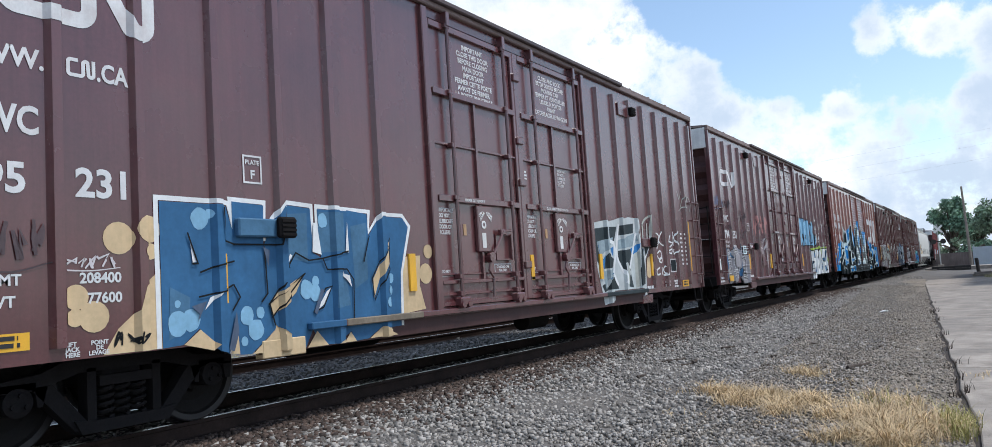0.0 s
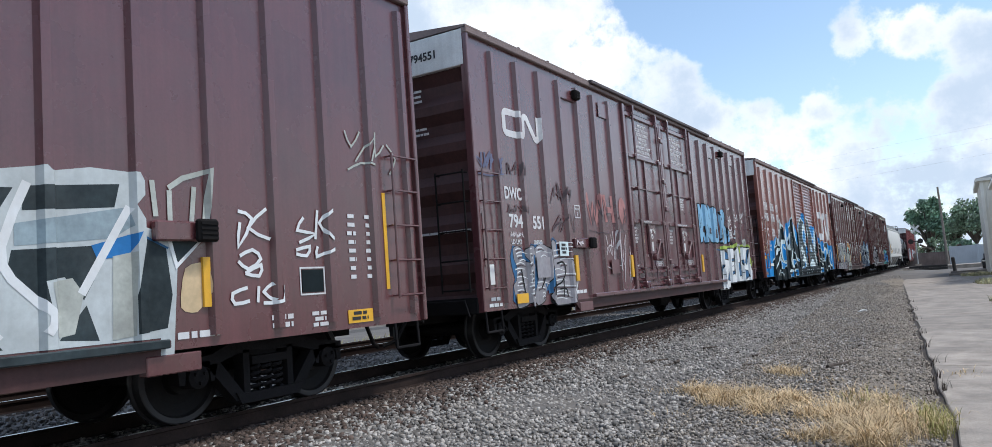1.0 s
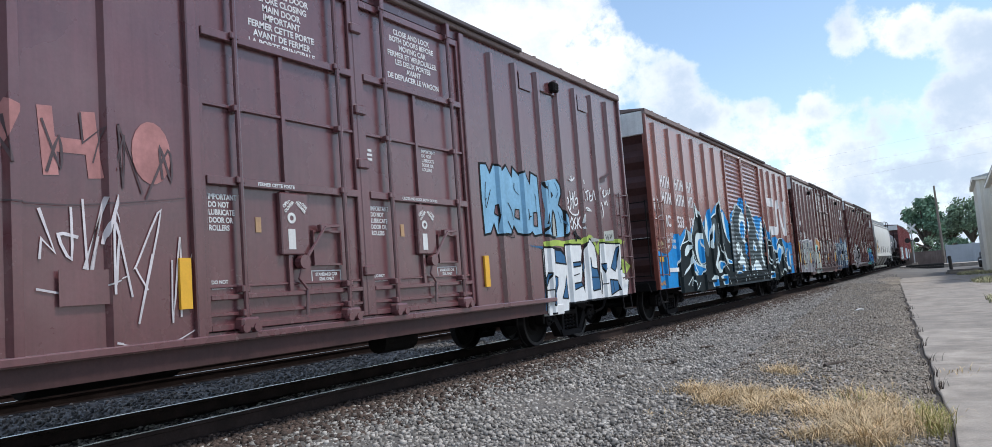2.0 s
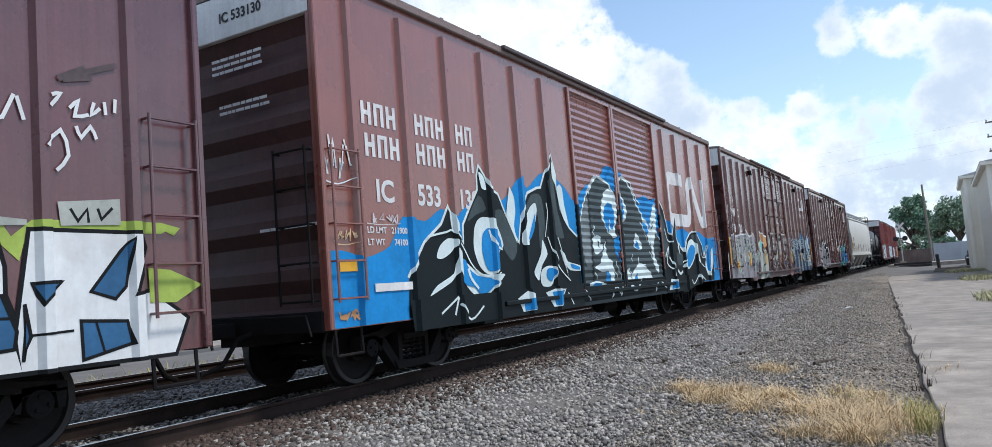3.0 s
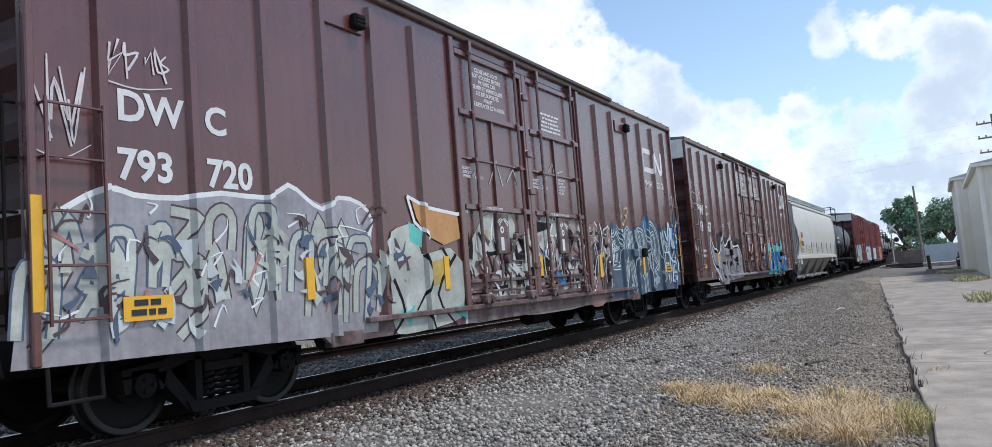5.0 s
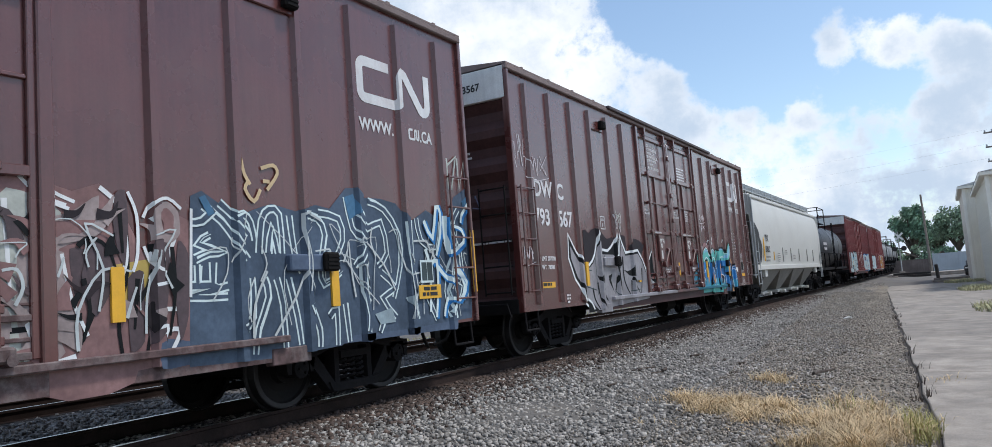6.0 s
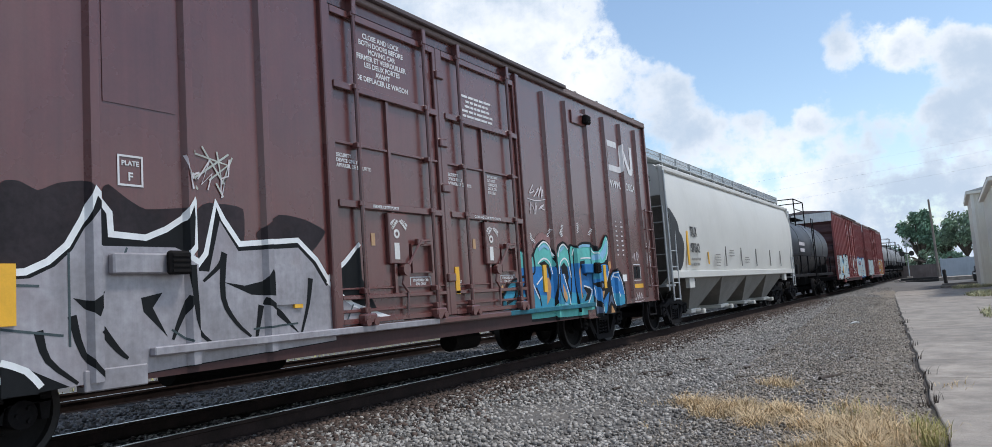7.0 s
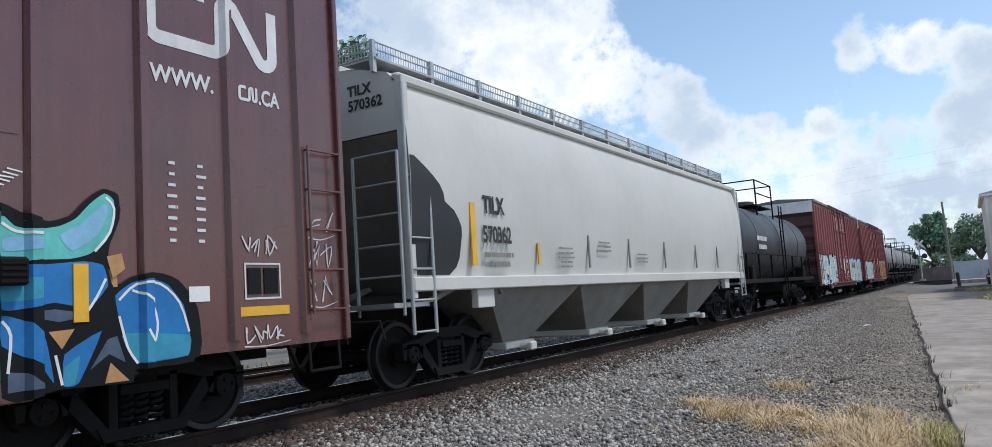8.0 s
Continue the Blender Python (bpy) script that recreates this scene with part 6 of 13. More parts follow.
lay("graffiti_shine", car_b, side_b, [stroke([(1.07, 1.04), (1.2, 1.05), (1.33, 1.03)], 0.022, 0.4, 3),
    stroke([(1.05, 0.96), (1.17, 0.96), (1.3, 0.93)], 0.022, 0.4, 3),
    stroke([(1.08, 0.9), (1.22, 0.9), (1.37, 0.87)], 0.022, 0.4, 3),
    stroke([(1.46, 1.69), (1.52, 1.7), (1.57, 1.68)], 0.022, 0.4, 3),
    stroke([(1.47, 1.61), (1.53, 1.62), (1.6, 1.61)], 0.022, 0.4, 3),
    stroke([(1.51, 1.54), (1.58, 1.57), (1.66, 1.55)], 0.022, 0.4, 3),
    stroke([(1.45, 1.45), (1.52, 1.48), (1.59, 1.45)], 0.022, 0.4, 3),
    stroke([(1.52, 1.38), (1.57, 1.41), (1.62, 1.4)], 0.022, 0.4, 3),
    stroke([(1.48, 1.33), (1.52, 1.35), (1.56, 1.32)], 0.022, 0.4, 3),
    stroke([(1.44, 1.28), (1.49, 1.29), (1.55, 1.26)], 0.022, 0.4, 3)], P_WHITE, 0.00954, step=0.00008)
lay("graffiti_shine", car_b, side_b, [stroke([(1.46, 1.19), (1.51, 1.22), (1.55, 1.21)], 0.022, 0.4, 3),
    stroke([(1.44, 1.15), (1.49, 1.16), (1.55, 1.14)], 0.022, 0.4, 3),
    stroke([(1.43, 1.09), (1.51, 1.11), (1.59, 1.07)], 0.022, 0.4, 3),
    stroke([(1.47, 1.03), (1.55, 1.05), (1.62, 1.01)], 0.022, 0.4, 3),
    stroke([(1.44, 0.97), (1.51, 0.98), (1.58, 0.96)], 0.022, 0.4, 3),
    stroke([(1.5, 0.9), (1.56, 0.92), (1.62, 0.91)], 0.022, 0.4, 3),
    stroke([(1.81, 1.71), (1.93, 1.73), (2.04, 1.7)], 0.022, 0.4, 3),
    stroke([(1.77, 1.64), (1.99, 1.67), (2.21, 1.63)], 0.022, 0.4, 3),
    stroke([(1.94, 1.57), (2.04, 1.6), (2.14, 1.57)], 0.022, 0.4, 3),
    stroke([(1.77, 1.49), (1.9, 1.52), (2.03, 1.49)], 0.022, 0.4, 3)], P_WHITE, 0.01064, step=0.00008)
lay("graffiti_shine", car_b, side_b, [stroke([(1.81, 1.4), (1.97, 1.42), (2.13, 1.4)], 0.022, 0.4, 3),
    stroke([(1.85, 1.31), (1.99, 1.33), (2.13, 1.32)], 0.022, 0.4, 3),
    stroke([(1.93, 1.2), (1.96, 1.24), (1.98, 1.2)], 0.022, 0.4, 3),
    stroke([(1.75, 1.15), (1.96, 1.15), (2.17, 1.11)], 0.022, 0.4, 3),
    stroke([(1.74, 1.06), (1.87, 1.07), (2, 1.05)], 0.022, 0.4, 3),
    stroke([(1.91, 0.97), (1.96, 0.98), (2, 0.95)], 0.022, 0.4, 3),
    stroke([(1.9, 0.9), (1.94, 0.93), (1.98, 0.9)], 0.022, 0.4, 3),
    stroke([(2.53, 1.8), (2.84, 1.82), (3.18, 1.8)], 0.022, 0.4, 3),
    stroke([(2.67, 1.72), (2.89, 1.75), (3.12, 1.73)], 0.022, 0.4, 3),
    stroke([(2.32, 1.66), (2.66, 1.69), (3.02, 1.65)], 0.022, 0.4, 3)], P_WHITE, 0.01174, step=0.00008)
lay("graffiti_shine", car_b, side_b, [stroke([(2.35, 1.57), (2.62, 1.6), (2.91, 1.58)], 0.022, 0.4, 3),
    stroke([(2.63, 1.52), (2.88, 1.54), (3.13, 1.51)], 0.022, 0.4, 3),
    stroke([(2.61, 1.44), (2.74, 1.46), (2.87, 1.44)], 0.022, 0.4, 3),
    stroke([(2.32, 1.34), (2.54, 1.36), (2.77, 1.32)], 0.022, 0.4, 3),
    stroke([(2.45, 1.25), (2.78, 1.27), (3.13, 1.26)], 0.022, 0.4, 3),
    stroke([(2.35, 1.15), (2.59, 1.17), (2.85, 1.15)], 0.022, 0.4, 3),
    stroke([(2.33, 1.08), (2.71, 1.07), (3.12, 1.04)], 0.022, 0.4, 3),
    stroke([(2.4, 0.97), (2.67, 0.99), (2.95, 0.94)], 0.022, 0.4, 3),
    stroke([(2.38, 0.93), (2.66, 0.93), (2.95, 0.88)], 0.022, 0.4, 3),
    stroke([(2.29, 0.85), (2.54, 0.86), (2.8, 0.83)], 0.022, 0.4, 3)], P_WHITE, 0.01284, step=0.00008)
lay("graffiti_shade", car_b, side_b, [stroke([(1.1, 1.65), (1.19, 1.67), (1.28, 1.67)], 0.03, 0.3, 3),
    stroke([(1.15, 1.54), (1.23, 1.56), (1.31, 1.56)], 0.03, 0.3, 3),
    stroke([(1.11, 1.42), (1.24, 1.44), (1.38, 1.41)], 0.03, 0.3, 3),
    stroke([(1.13, 1.28), (1.2, 1.3), (1.26, 1.27)], 0.03, 0.3, 3),
    stroke([(1.13, 1.13), (1.23, 1.15), (1.33, 1.13)], 0.03, 0.3, 3),
    stroke([(1.09, 1.01), (1.21, 1.02), (1.35, 1)], 0.03, 0.3, 3),
    stroke([(1.09, 0.86), (1.24, 0.87), (1.38, 0.84)], 0.03, 0.3, 3),
    stroke([(1.49, 1.58), (1.55, 1.59), (1.62, 1.58)], 0.03, 0.3, 3),
    stroke([(1.46, 1.41), (1.53, 1.44), (1.6, 1.42)], 0.03, 0.3, 3),
    stroke([(1.49, 1.3), (1.54, 1.32), (1.58, 1.28)], 0.03, 0.3, 3)], P_FAINT, 0.01394, step=0.00008)
lay("graffiti_shade", car_b, side_b, [stroke([(1.48, 1.16), (1.52, 1.19), (1.57, 1.17)], 0.03, 0.3, 3),
    stroke([(1.45, 1.06), (1.53, 1.07), (1.61, 1.03)], 0.03, 0.3, 3),
    stroke([(1.46, 0.94), (1.53, 0.95), (1.6, 0.93)], 0.03, 0.3, 3),
    stroke([(1.83, 1.68), (1.94, 1.69), (2.06, 1.66)], 0.03, 0.3, 3),
    stroke([(1.95, 1.53), (2.06, 1.56), (2.16, 1.53)], 0.03, 0.3, 3),
    stroke([(1.83, 1.36), (1.99, 1.39), (2.15, 1.36)], 0.03, 0.3, 3),
    stroke([(1.95, 1.17), (1.98, 1.2), (2, 1.17)], 0.03, 0.3, 3),
    stroke([(1.76, 1.02), (1.89, 1.04), (2.01, 1.01)], 0.03, 0.3, 3),
    stroke([(1.92, 0.87), (1.96, 0.89), (2, 0.86)], 0.03, 0.3, 3),
    stroke([(2.69, 1.68), (2.91, 1.71), (3.14, 1.69)], 0.03, 0.3, 3)], P_FAINT, 0.01504, step=0.00008)
lay("graffiti_shade", car_b, side_b, [stroke([(2.37, 1.53), (2.64, 1.56), (2.93, 1.54)], 0.03, 0.3, 3),
    stroke([(2.63, 1.41), (2.76, 1.42), (2.9, 1.4)], 0.03, 0.3, 3),
    stroke([(2.47, 1.21), (2.8, 1.23), (3.15, 1.22)], 0.03, 0.3, 3),
    stroke([(2.36, 1.04), (2.73, 1.03), (3.14, 1)], 0.03, 0.3, 3),
    stroke([(2.4, 0.89), (2.68, 0.89), (2.97, 0.84)], 0.03, 0.3, 3)], P_FAINT, 0.01614, step=0.00008)
lay("graffiti_crease", car_b, side_b, [stroke([(1.23, 1.37), (1.28, 1.15), (1.33, 0.93)], 0.03, 1, 3),
    stroke([(1.77, 1.46), (1.97, 1.49), (2.07, 1.4), (2.03, 1.22), (1.87, 1.05)], 0.03, 1, 3),
    stroke([(2.37, 1.45), (2.32, 1.2), (2.25, 0.91)], 0.03, 1, 3),
    stroke([(2.49, 1.45), (2.74, 1.47), (2.81, 1.31), (2.63, 1.13), (2.41, 1.08)], 0.03, 1, 3),
    stroke([(2.72, 1.18), (2.68, 0.87)], 0.03, 1, 3),
    stroke([(1.51, 1.24), (1.61, 1.41)], 0.03, 1, 3),
    stroke([(2.54, 1.01), (2.79, 1), (2.83, 0.86)], 0.03, 1, 3),
    stroke([(1.55, 1.08), (1.64, 0.96)], 0.03, 1, 3)], P_BLACK, 0.01684, step=0.00008)
lay("graffiti_shine", car_b, side_b, [stroke([(3.08, 1.43), (3.2, 1.23)], 0.03, 1, 3),
    stroke([(3.24, 1.36), (3.26, 1.09), (3.08, 0.84), (3.18, 0.77)], 0.03, 1, 3)], P_WHITE, 0.01778, step=0.00008)
part("painted_pad", box(B(), PLATE - 0.10, PLATE + 0.024, 13.047, 13.603, 0.567, 0.743, 0, 0.01), P_WHITE, car_b)
plate(car_b, 1.0, 0.84, 0.36, 0.15, YELLOW, x=PLATE + 0.034)
plate(car_b, 2.60, 1.58, 0.34, 0.25, P_ICE, x=PLATE + 0.034, lines=3)
plate(car_b, 1.74, 1.22, 0.50, 0.34, P_SILVER, "cover_plate", x=PLATE + 0.03)
brake_box(car_b, 3.18, 1.81, 0.78, BROWN_B)
tag(car_b, side_b, 3.22, 3.5, 1.76, 1.87, 21, None, 0.03, 2, 0.10)
box_mark(car_b, 3.38, 2.28, 0.24, 0.24)
words(car_b, "PLATE", 3.50, 2.43, 0.055, align="CENTER")
words(car_b, "F", 3.50, 2.32, 0.09, align="CENTER")
tag(car_b, side_b, 0.08, 0.85, 2.85, 3.25, 22, P_FAINTBLUE, 0.05, 4)
tag(car_b, side_b, 0.97, 1.65, 2.88, 3.15, 23, P_FAINT, 0.04, 4)
tag(car_b, side_b, 2.45, 3.3, 2.45, 2.95, 24, P_FAINT, 0.04, 4)
tag(car_b, side_b, 0.95, 1.6, 2.25, 2.45, 29, P_FAINT, 0.03, 4)
tag(car_b, side_b, 2.4, 3.3, 2.0, 2.4, 30, P_FAINT, 0.03, 3)
lay("graffiti_fill", car_b, side_b, [stroke([(3.95, 2.78), (4.1, 2.25), (4.22, 2.55), (4.35, 2.25), (4.55, 2.78)], 0.13), stroke([(4.8, 2.8), (4.84, 2.25)], 0.12), stroke([(5.15, 2.8), (5.2, 2.25)], 0.12), stroke([(4.82, 2.5), (5.18, 2.5)], 0.12), disc(5.72, 2.52, 0.19, 0.28)], P_PINK, 0.005)
tag(car_b, side_b, 3.95, 5.95, 2.1, 2.9, 25, P_FAINT, 0.025, 6, 0.009)
tag(car_b, side_b, 4.7, 5.4, 1.4, 2.25, 26, P_LINE, 0.028, 4)
tag(car_b, side_b, 5.3, 6.2, 0.95, 2.2, 27, P_LINE, 0.026, 4)
plate(car_b, 4.86, 1.22, 0.44, 0.28, BROWN_B, "cover_plate", x=PLATE + 0.03)
for y in (4.84, 12.6, 14.9):
    plate(car_b, y, 4.40, 0.44, 0.30, BROWN_B, "bracket_plate", x=PLATE + 0.02)
vent_box(car_b, 3.15, 4.62, BROWN_B)
vent_box(car_b, 13.25, 4.62, BROWN_B)
bars(car_b, 0.22, 0.97, 0.40, 2, 0.05, 0.09, 80)
b_ = plate(car_b, 0.26, 1.16, 0.16, 0.30, BAND, "round_sticker")
bars(car_b, 3.15, 0.96, 0.55, 1, 0.06, 0.08, 81)
plate(car_b, 0.18, 1.42, 0.30, 0.80, BROWN_B, "bracket_plate", x=PLATE + 0.004)
# the same two pieces go on towards the doors
block_letters(car_b, side_b, 11.21, 13.02, 1.95, 2.98, 3, 31, P_LIGHTBLUE, P_BLACK, BROWN_B, 0.035, 0.0056, 0.35)
lay("graffiti_outline", car_b, side_b, [[(12.95, 0.66), (13.00, 1.70), (12.4, 1.76), (13.1, 1.74), (13.1, 0.64)]], P_BLUE, 0.0056)
block_letters(car_b, side_b, 13.00, 13.05, 0.68, 1.70, 2, 33, P_WHITE, P_BLACK, P_BLUE, 0.03, 0.0062, 0.3)
lay("graffiti_halo", car_b, side_b, [stroke([(13.05, 1.77), (13.52, 1.81), (13.83, 1.79), (14.06, 1.82), (14.59, 1.84), (14.7, 1.88), (14.95, 1.93), (15.14, 1.87), (15.3, 1.66), (15.44, 1.85), (16.54, 1.86), (16.64, 1.84)], 0.1, 1, 2)], P_GREEN, 0.00560, step=0.00008)
lay("graffiti_fill", car_b, side_b, [flow([(13.14, 2.85), (13.71, 2.95), (13.85, 2.86), (13.87, 2.68), (13.78, 2.51), (13.91, 2.4), (14.03, 2.26), (14.06, 2.08), (13.98, 1.99), (13.87, 1.93), (13.52, 1.9), (13.14, 1.92), (13.16, 2.36)], 3, 0.12)], P_LIGHTBLUE, 0.00598, step=0.00008)
lay("graffiti_gap", car_b, side_b, [[(13.41, 1.91), (13.43, 2.19), (13.5, 2.37), (13.55, 2.22), (13.57, 1.92)]], P_PALE, 0.00636, step=0.00008)
lay("graffiti_core", car_b, side_b, [[(13.47, 2.71), (13.53, 2.69), (13.55, 2.64), (13.48, 2.59)]], P_BLACK, 0.00674, step=0.00008)
lay("graffiti_outline", car_b, side_b, [stroke([(13.16, 2.85), (13.19, 2.76), (13.3, 2.7), (13.29, 2.18), (13.15, 2.03), (13.13, 1.93), (13.52, 1.9)], 0.045, 1, 2),
    stroke([(13.71, 2.95), (13.85, 2.85), (13.87, 2.68), (13.74, 2.49), (13.9, 2.38), (13.88, 1.93)], 0.045, 1, 2),
    stroke([(13.9, 2.38), (14.03, 2.26), (14.06, 2.08), (13.98, 1.98), (13.88, 1.93)], 0.045, 1, 2),
    stroke([(13.42, 1.91), (13.43, 2.18), (13.5, 2.37), (13.56, 2.21), (13.57, 1.92)], 0.045, 1, 2),
    stroke([(13.19, 2.12), (13.28, 2.33), (13.39, 1.99)], 0.045, 1, 2)], P_BLACK, 0.00712, step=0.00008)
lay("graffiti_shade", car_b, side_b, [stroke([(13.35, 2.83), (13.32, 2.43)], 0.03, 1, 3),
    stroke([(13.4, 2.87), (13.37, 2.49)], 0.03, 1, 3),
    stroke([(13.65, 2.88), (13.76, 2.74)], 0.03, 1, 3),
    stroke([(13.65, 2.6), (13.77, 2.71)], 0.03, 1, 3),
    stroke([(13.8, 2.3), (13.96, 2.12)], 0.03, 1, 3),
    stroke([(13.69, 2.37), (13.79, 2.16)], 0.03, 1, 3)], P_STEELBLUE, 0.00782, step=0.00008)
lay("graffiti_outline", car_b, side_b, [stroke([(13.05, 1.71), (13.44, 1.7), (13.67, 1.68), (13.83, 1.58), (13.85, 1.43), (13.83, 0.92), (13.84, 0.71), (13.81, 0.615), (13.02, 0.615), (13.05, 1.71), (13.44, 1.7)], 0.07, 1, 1),
    stroke([(13.85, 1.76), (14.52, 1.77), (14.55, 1.67), (14.47, 1.47), (14.52, 1.41), (14.47, 1.2), (14.42, 1.1), (14.49, 1.01), (14.59, 0.84), (14.61, 0.75), (13.83, 0.75), (13.85, 1.76), (14.52, 1.77)], 0.07, 1, 1),
    stroke([(14.63, 1.64), (14.72, 1.8), (14.96, 1.88), (15.15, 1.75), (15.2, 1.54), (15.2, 1.33), (15.27, 1.14), (15.28, 0.92), (15.32, 0.76), (14.61, 0.76), (14.56, 0.9), (14.63, 1.64), (14.72, 1.8)], 0.07, 1, 1)], P_BLACK, 0.00860, step=0.00008)
lay("graffiti_outline", car_b, side_b, [stroke([(15.41, 1.81), (16.33, 1.8), (16.36, 1.69), (16.23, 1.27), (16.41, 1.3), (16.68, 1.11), (16.76, 1.05), (16.63, 0.76), (15.57, 0.76), (15.32, 0.76), (15.29, 1.01), (15.41, 1.81), (16.33, 1.8)], 0.07, 1, 1)], P_BLACK, 0.00914, step=0.00008)
lay("graffiti_fill", car_b, side_b, [[(13.05, 1.71), (13.44, 1.7), (13.67, 1.68), (13.83, 1.58), (13.85, 1.43), (13.83, 0.92), (13.84, 0.71), (13.81, 0.615), (13.02, 0.615)],
    [(13.85, 1.76), (14.52, 1.77), (14.55, 1.67), (14.47, 1.47), (14.52, 1.41), (14.47, 1.2), (14.42, 1.1), (14.49, 1.01), (14.59, 0.84), (14.61, 0.75), (13.83, 0.75)],
    [(14.63, 1.64), (14.72, 1.8), (14.96, 1.88), (15.15, 1.75), (15.2, 1.54), (15.2, 1.33), (15.27, 1.14), (15.28, 0.92), (15.32, 0.76), (14.61, 0.76), (14.56, 0.9)],
    [(15.41, 1.81), (16.33, 1.8), (16.36, 1.69), (16.23, 1.27), (16.41, 1.3), (16.68, 1.11), (16.76, 1.05), (16.63, 0.76), (15.57, 0.76), (15.32, 0.76), (15.29, 1.01)]], P_WHITE, 0.00952, step=0.00008)
lay("graffiti_core", car_b, side_b, [[(13.44, 1.69), (13.67, 1.67), (13.83, 1.58), (13.85, 1.43), (13.71, 1.44), (13.44, 1.46)],
    [(13.19, 0.74), (13.22, 0.98), (13.29, 1.14), (13.4, 1.23), (13.48, 1.2), (13.46, 1.07), (13.34, 0.91), (13.23, 0.73)],
    [(13.03, 1.18), (13.13, 1.29), (13.2, 1.28), (13.1, 1.13), (13.03, 1.04)],
    [(13.61, 0.84), (13.75, 1.05), (13.81, 1.23), (13.83, 0.82)],
    [(14.08, 1.45), (14.49, 1.47), (14.46, 1.39), (14.08, 1.37)],
    [(14.06, 1.07), (14.42, 1.09), (14.49, 1.02), (14.06, 0.95)],
    [(14.84, 1.54), (14.94, 1.53), (14.95, 1.36), (15.08, 1.33), (15.19, 1.33), (15.29, 1.06), (15.27, 0.93), (14.96, 0.91), (14.81, 0.99)],
    [(15.41, 1.41), (15.64, 1.42), (15.47, 1.25)]], P_BLUE, 0.01014, step=0.00008)
lay("graffiti_core", car_b, side_b, [[(15.87, 1.33), (16.14, 1.66), (16.25, 1.77), (16.18, 1.36), (16.08, 1.26)],
    [(15.78, 1.1), (16.18, 1.07), (16.22, 0.88), (15.79, 0.79)],
    [(14.55, 1.41), (14.61, 1.58), (14.6, 1.35), (14.53, 1.24)],
    [(15.35, 1.26), (15.39, 1.01), (15.33, 0.83)]], P_BLUE, 0.01108, step=0.00008)
lay("graffiti_outline", car_b, side_b, [stroke([(13.44, 1.69), (13.67, 1.67), (13.83, 1.58), (13.85, 1.43), (13.71, 1.44), (13.44, 1.46), (13.44, 1.69), (13.67, 1.67)], 0.028, 1, 1),
    stroke([(13.19, 0.74), (13.22, 0.98), (13.29, 1.14), (13.4, 1.23), (13.48, 1.2), (13.46, 1.07), (13.34, 0.91), (13.23, 0.73), (13.19, 0.74), (13.22, 0.98)], 0.028, 1, 1),
    stroke([(13.03, 1.18), (13.13, 1.29), (13.2, 1.28), (13.1, 1.13), (13.03, 1.04), (13.03, 1.18), (13.13, 1.29)], 0.028, 1, 1),
    stroke([(13.61, 0.84), (13.75, 1.05), (13.81, 1.23), (13.83, 0.82), (13.61, 0.84), (13.75, 1.05)], 0.028, 1, 1),
    stroke([(14.08, 1.45), (14.49, 1.47), (14.46, 1.39), (14.08, 1.37), (14.08, 1.45), (14.49, 1.47)], 0.028, 1, 1)], P_BLACK, 0.01170, step=0.00008)
lay("graffiti_outline", car_b, side_b, [stroke([(14.06, 1.07), (14.42, 1.09), (14.49, 1.02), (14.06, 0.95), (14.06, 1.07), (14.42, 1.09)], 0.028, 1, 1),
    stroke([(14.84, 1.54), (14.94, 1.53), (14.95, 1.36), (15.08, 1.33), (15.19, 1.33), (15.29, 1.06), (15.27, 0.93), (14.96, 0.91), (14.81, 0.99), (14.84, 1.54), (14.94, 1.53)], 0.028, 1, 1),
    stroke([(15.41, 1.41), (15.64, 1.42), (15.47, 1.25), (15.41, 1.41), (15.64, 1.42)], 0.028, 1, 1),
    stroke([(15.87, 1.33), (16.14, 1.66), (16.25, 1.77), (16.18, 1.36), (16.08, 1.26), (15.87, 1.33), (16.14, 1.66)], 0.028, 1, 1),
    stroke([(15.78, 1.1), (16.18, 1.07), (16.22, 0.88), (15.79, 0.79), (15.78, 1.1), (16.18, 1.07)], 0.028, 1, 1)], P_BLACK, 0.01240, step=0.00008)
lay("graffiti_outline", car_b, side_b, [stroke([(14.55, 1.41), (14.61, 1.58), (14.6, 1.35), (14.53, 1.24), (14.55, 1.41), (14.61, 1.58)], 0.028, 1, 1),
    stroke([(15.35, 1.26), (15.39, 1.01), (15.33, 0.83), (15.35, 1.26), (15.39, 1.01)], 0.028, 1, 1)], P_BLACK, 0.01310, step=0.00008)
lay("graffiti_crease", car_b, side_b, [stroke([(14.82, 1.17), (15.28, 1.16)], 0.02, 1, 1),
    stroke([(13.03, 1), (13.21, 1)], 0.02, 1, 1),
    stroke([(14.07, 1.21), (14.37, 1.25)], 0.02, 1, 1),
    stroke([(15.39, 1.02), (15.72, 1.03)], 0.02, 1, 1),
    stroke([(15.9, 1.1), (15.97, 0.83)], 0.02, 1, 1)], P_BLACK, 0.01356, step=0.00008)
lay("graffiti_arrow", car_b, side_b, [[(16.39, 1.51), (16.61, 1.49), (16.94, 1.35), (16.66, 1.2), (16.4, 1.21)]], P_GREEN, 0.01426, step=0.00008)
lay("graffiti_haze", car_b, side_b, [[(15.62, 2.05), (16.15, 2.1), (16.15, 1.88), (15.64, 1.86)],
    [(15.02, 1.93), (15.38, 1.9), (15.38, 1.86), (15.01, 1.84)]], P_PALE, 0.01464, step=0.00008)
lay("graffiti_tag", car_b, side_b, [stroke([(15.72, 2), (15.78, 1.9), (15.86, 2), (15.87, 1.89)], 0.025, 1, 1),
    stroke([(15.95, 2.01), (15.98, 1.92), (16.08, 2.02)], 0.025, 1, 1)], P_BLACK, 0.01510, step=0.00008)
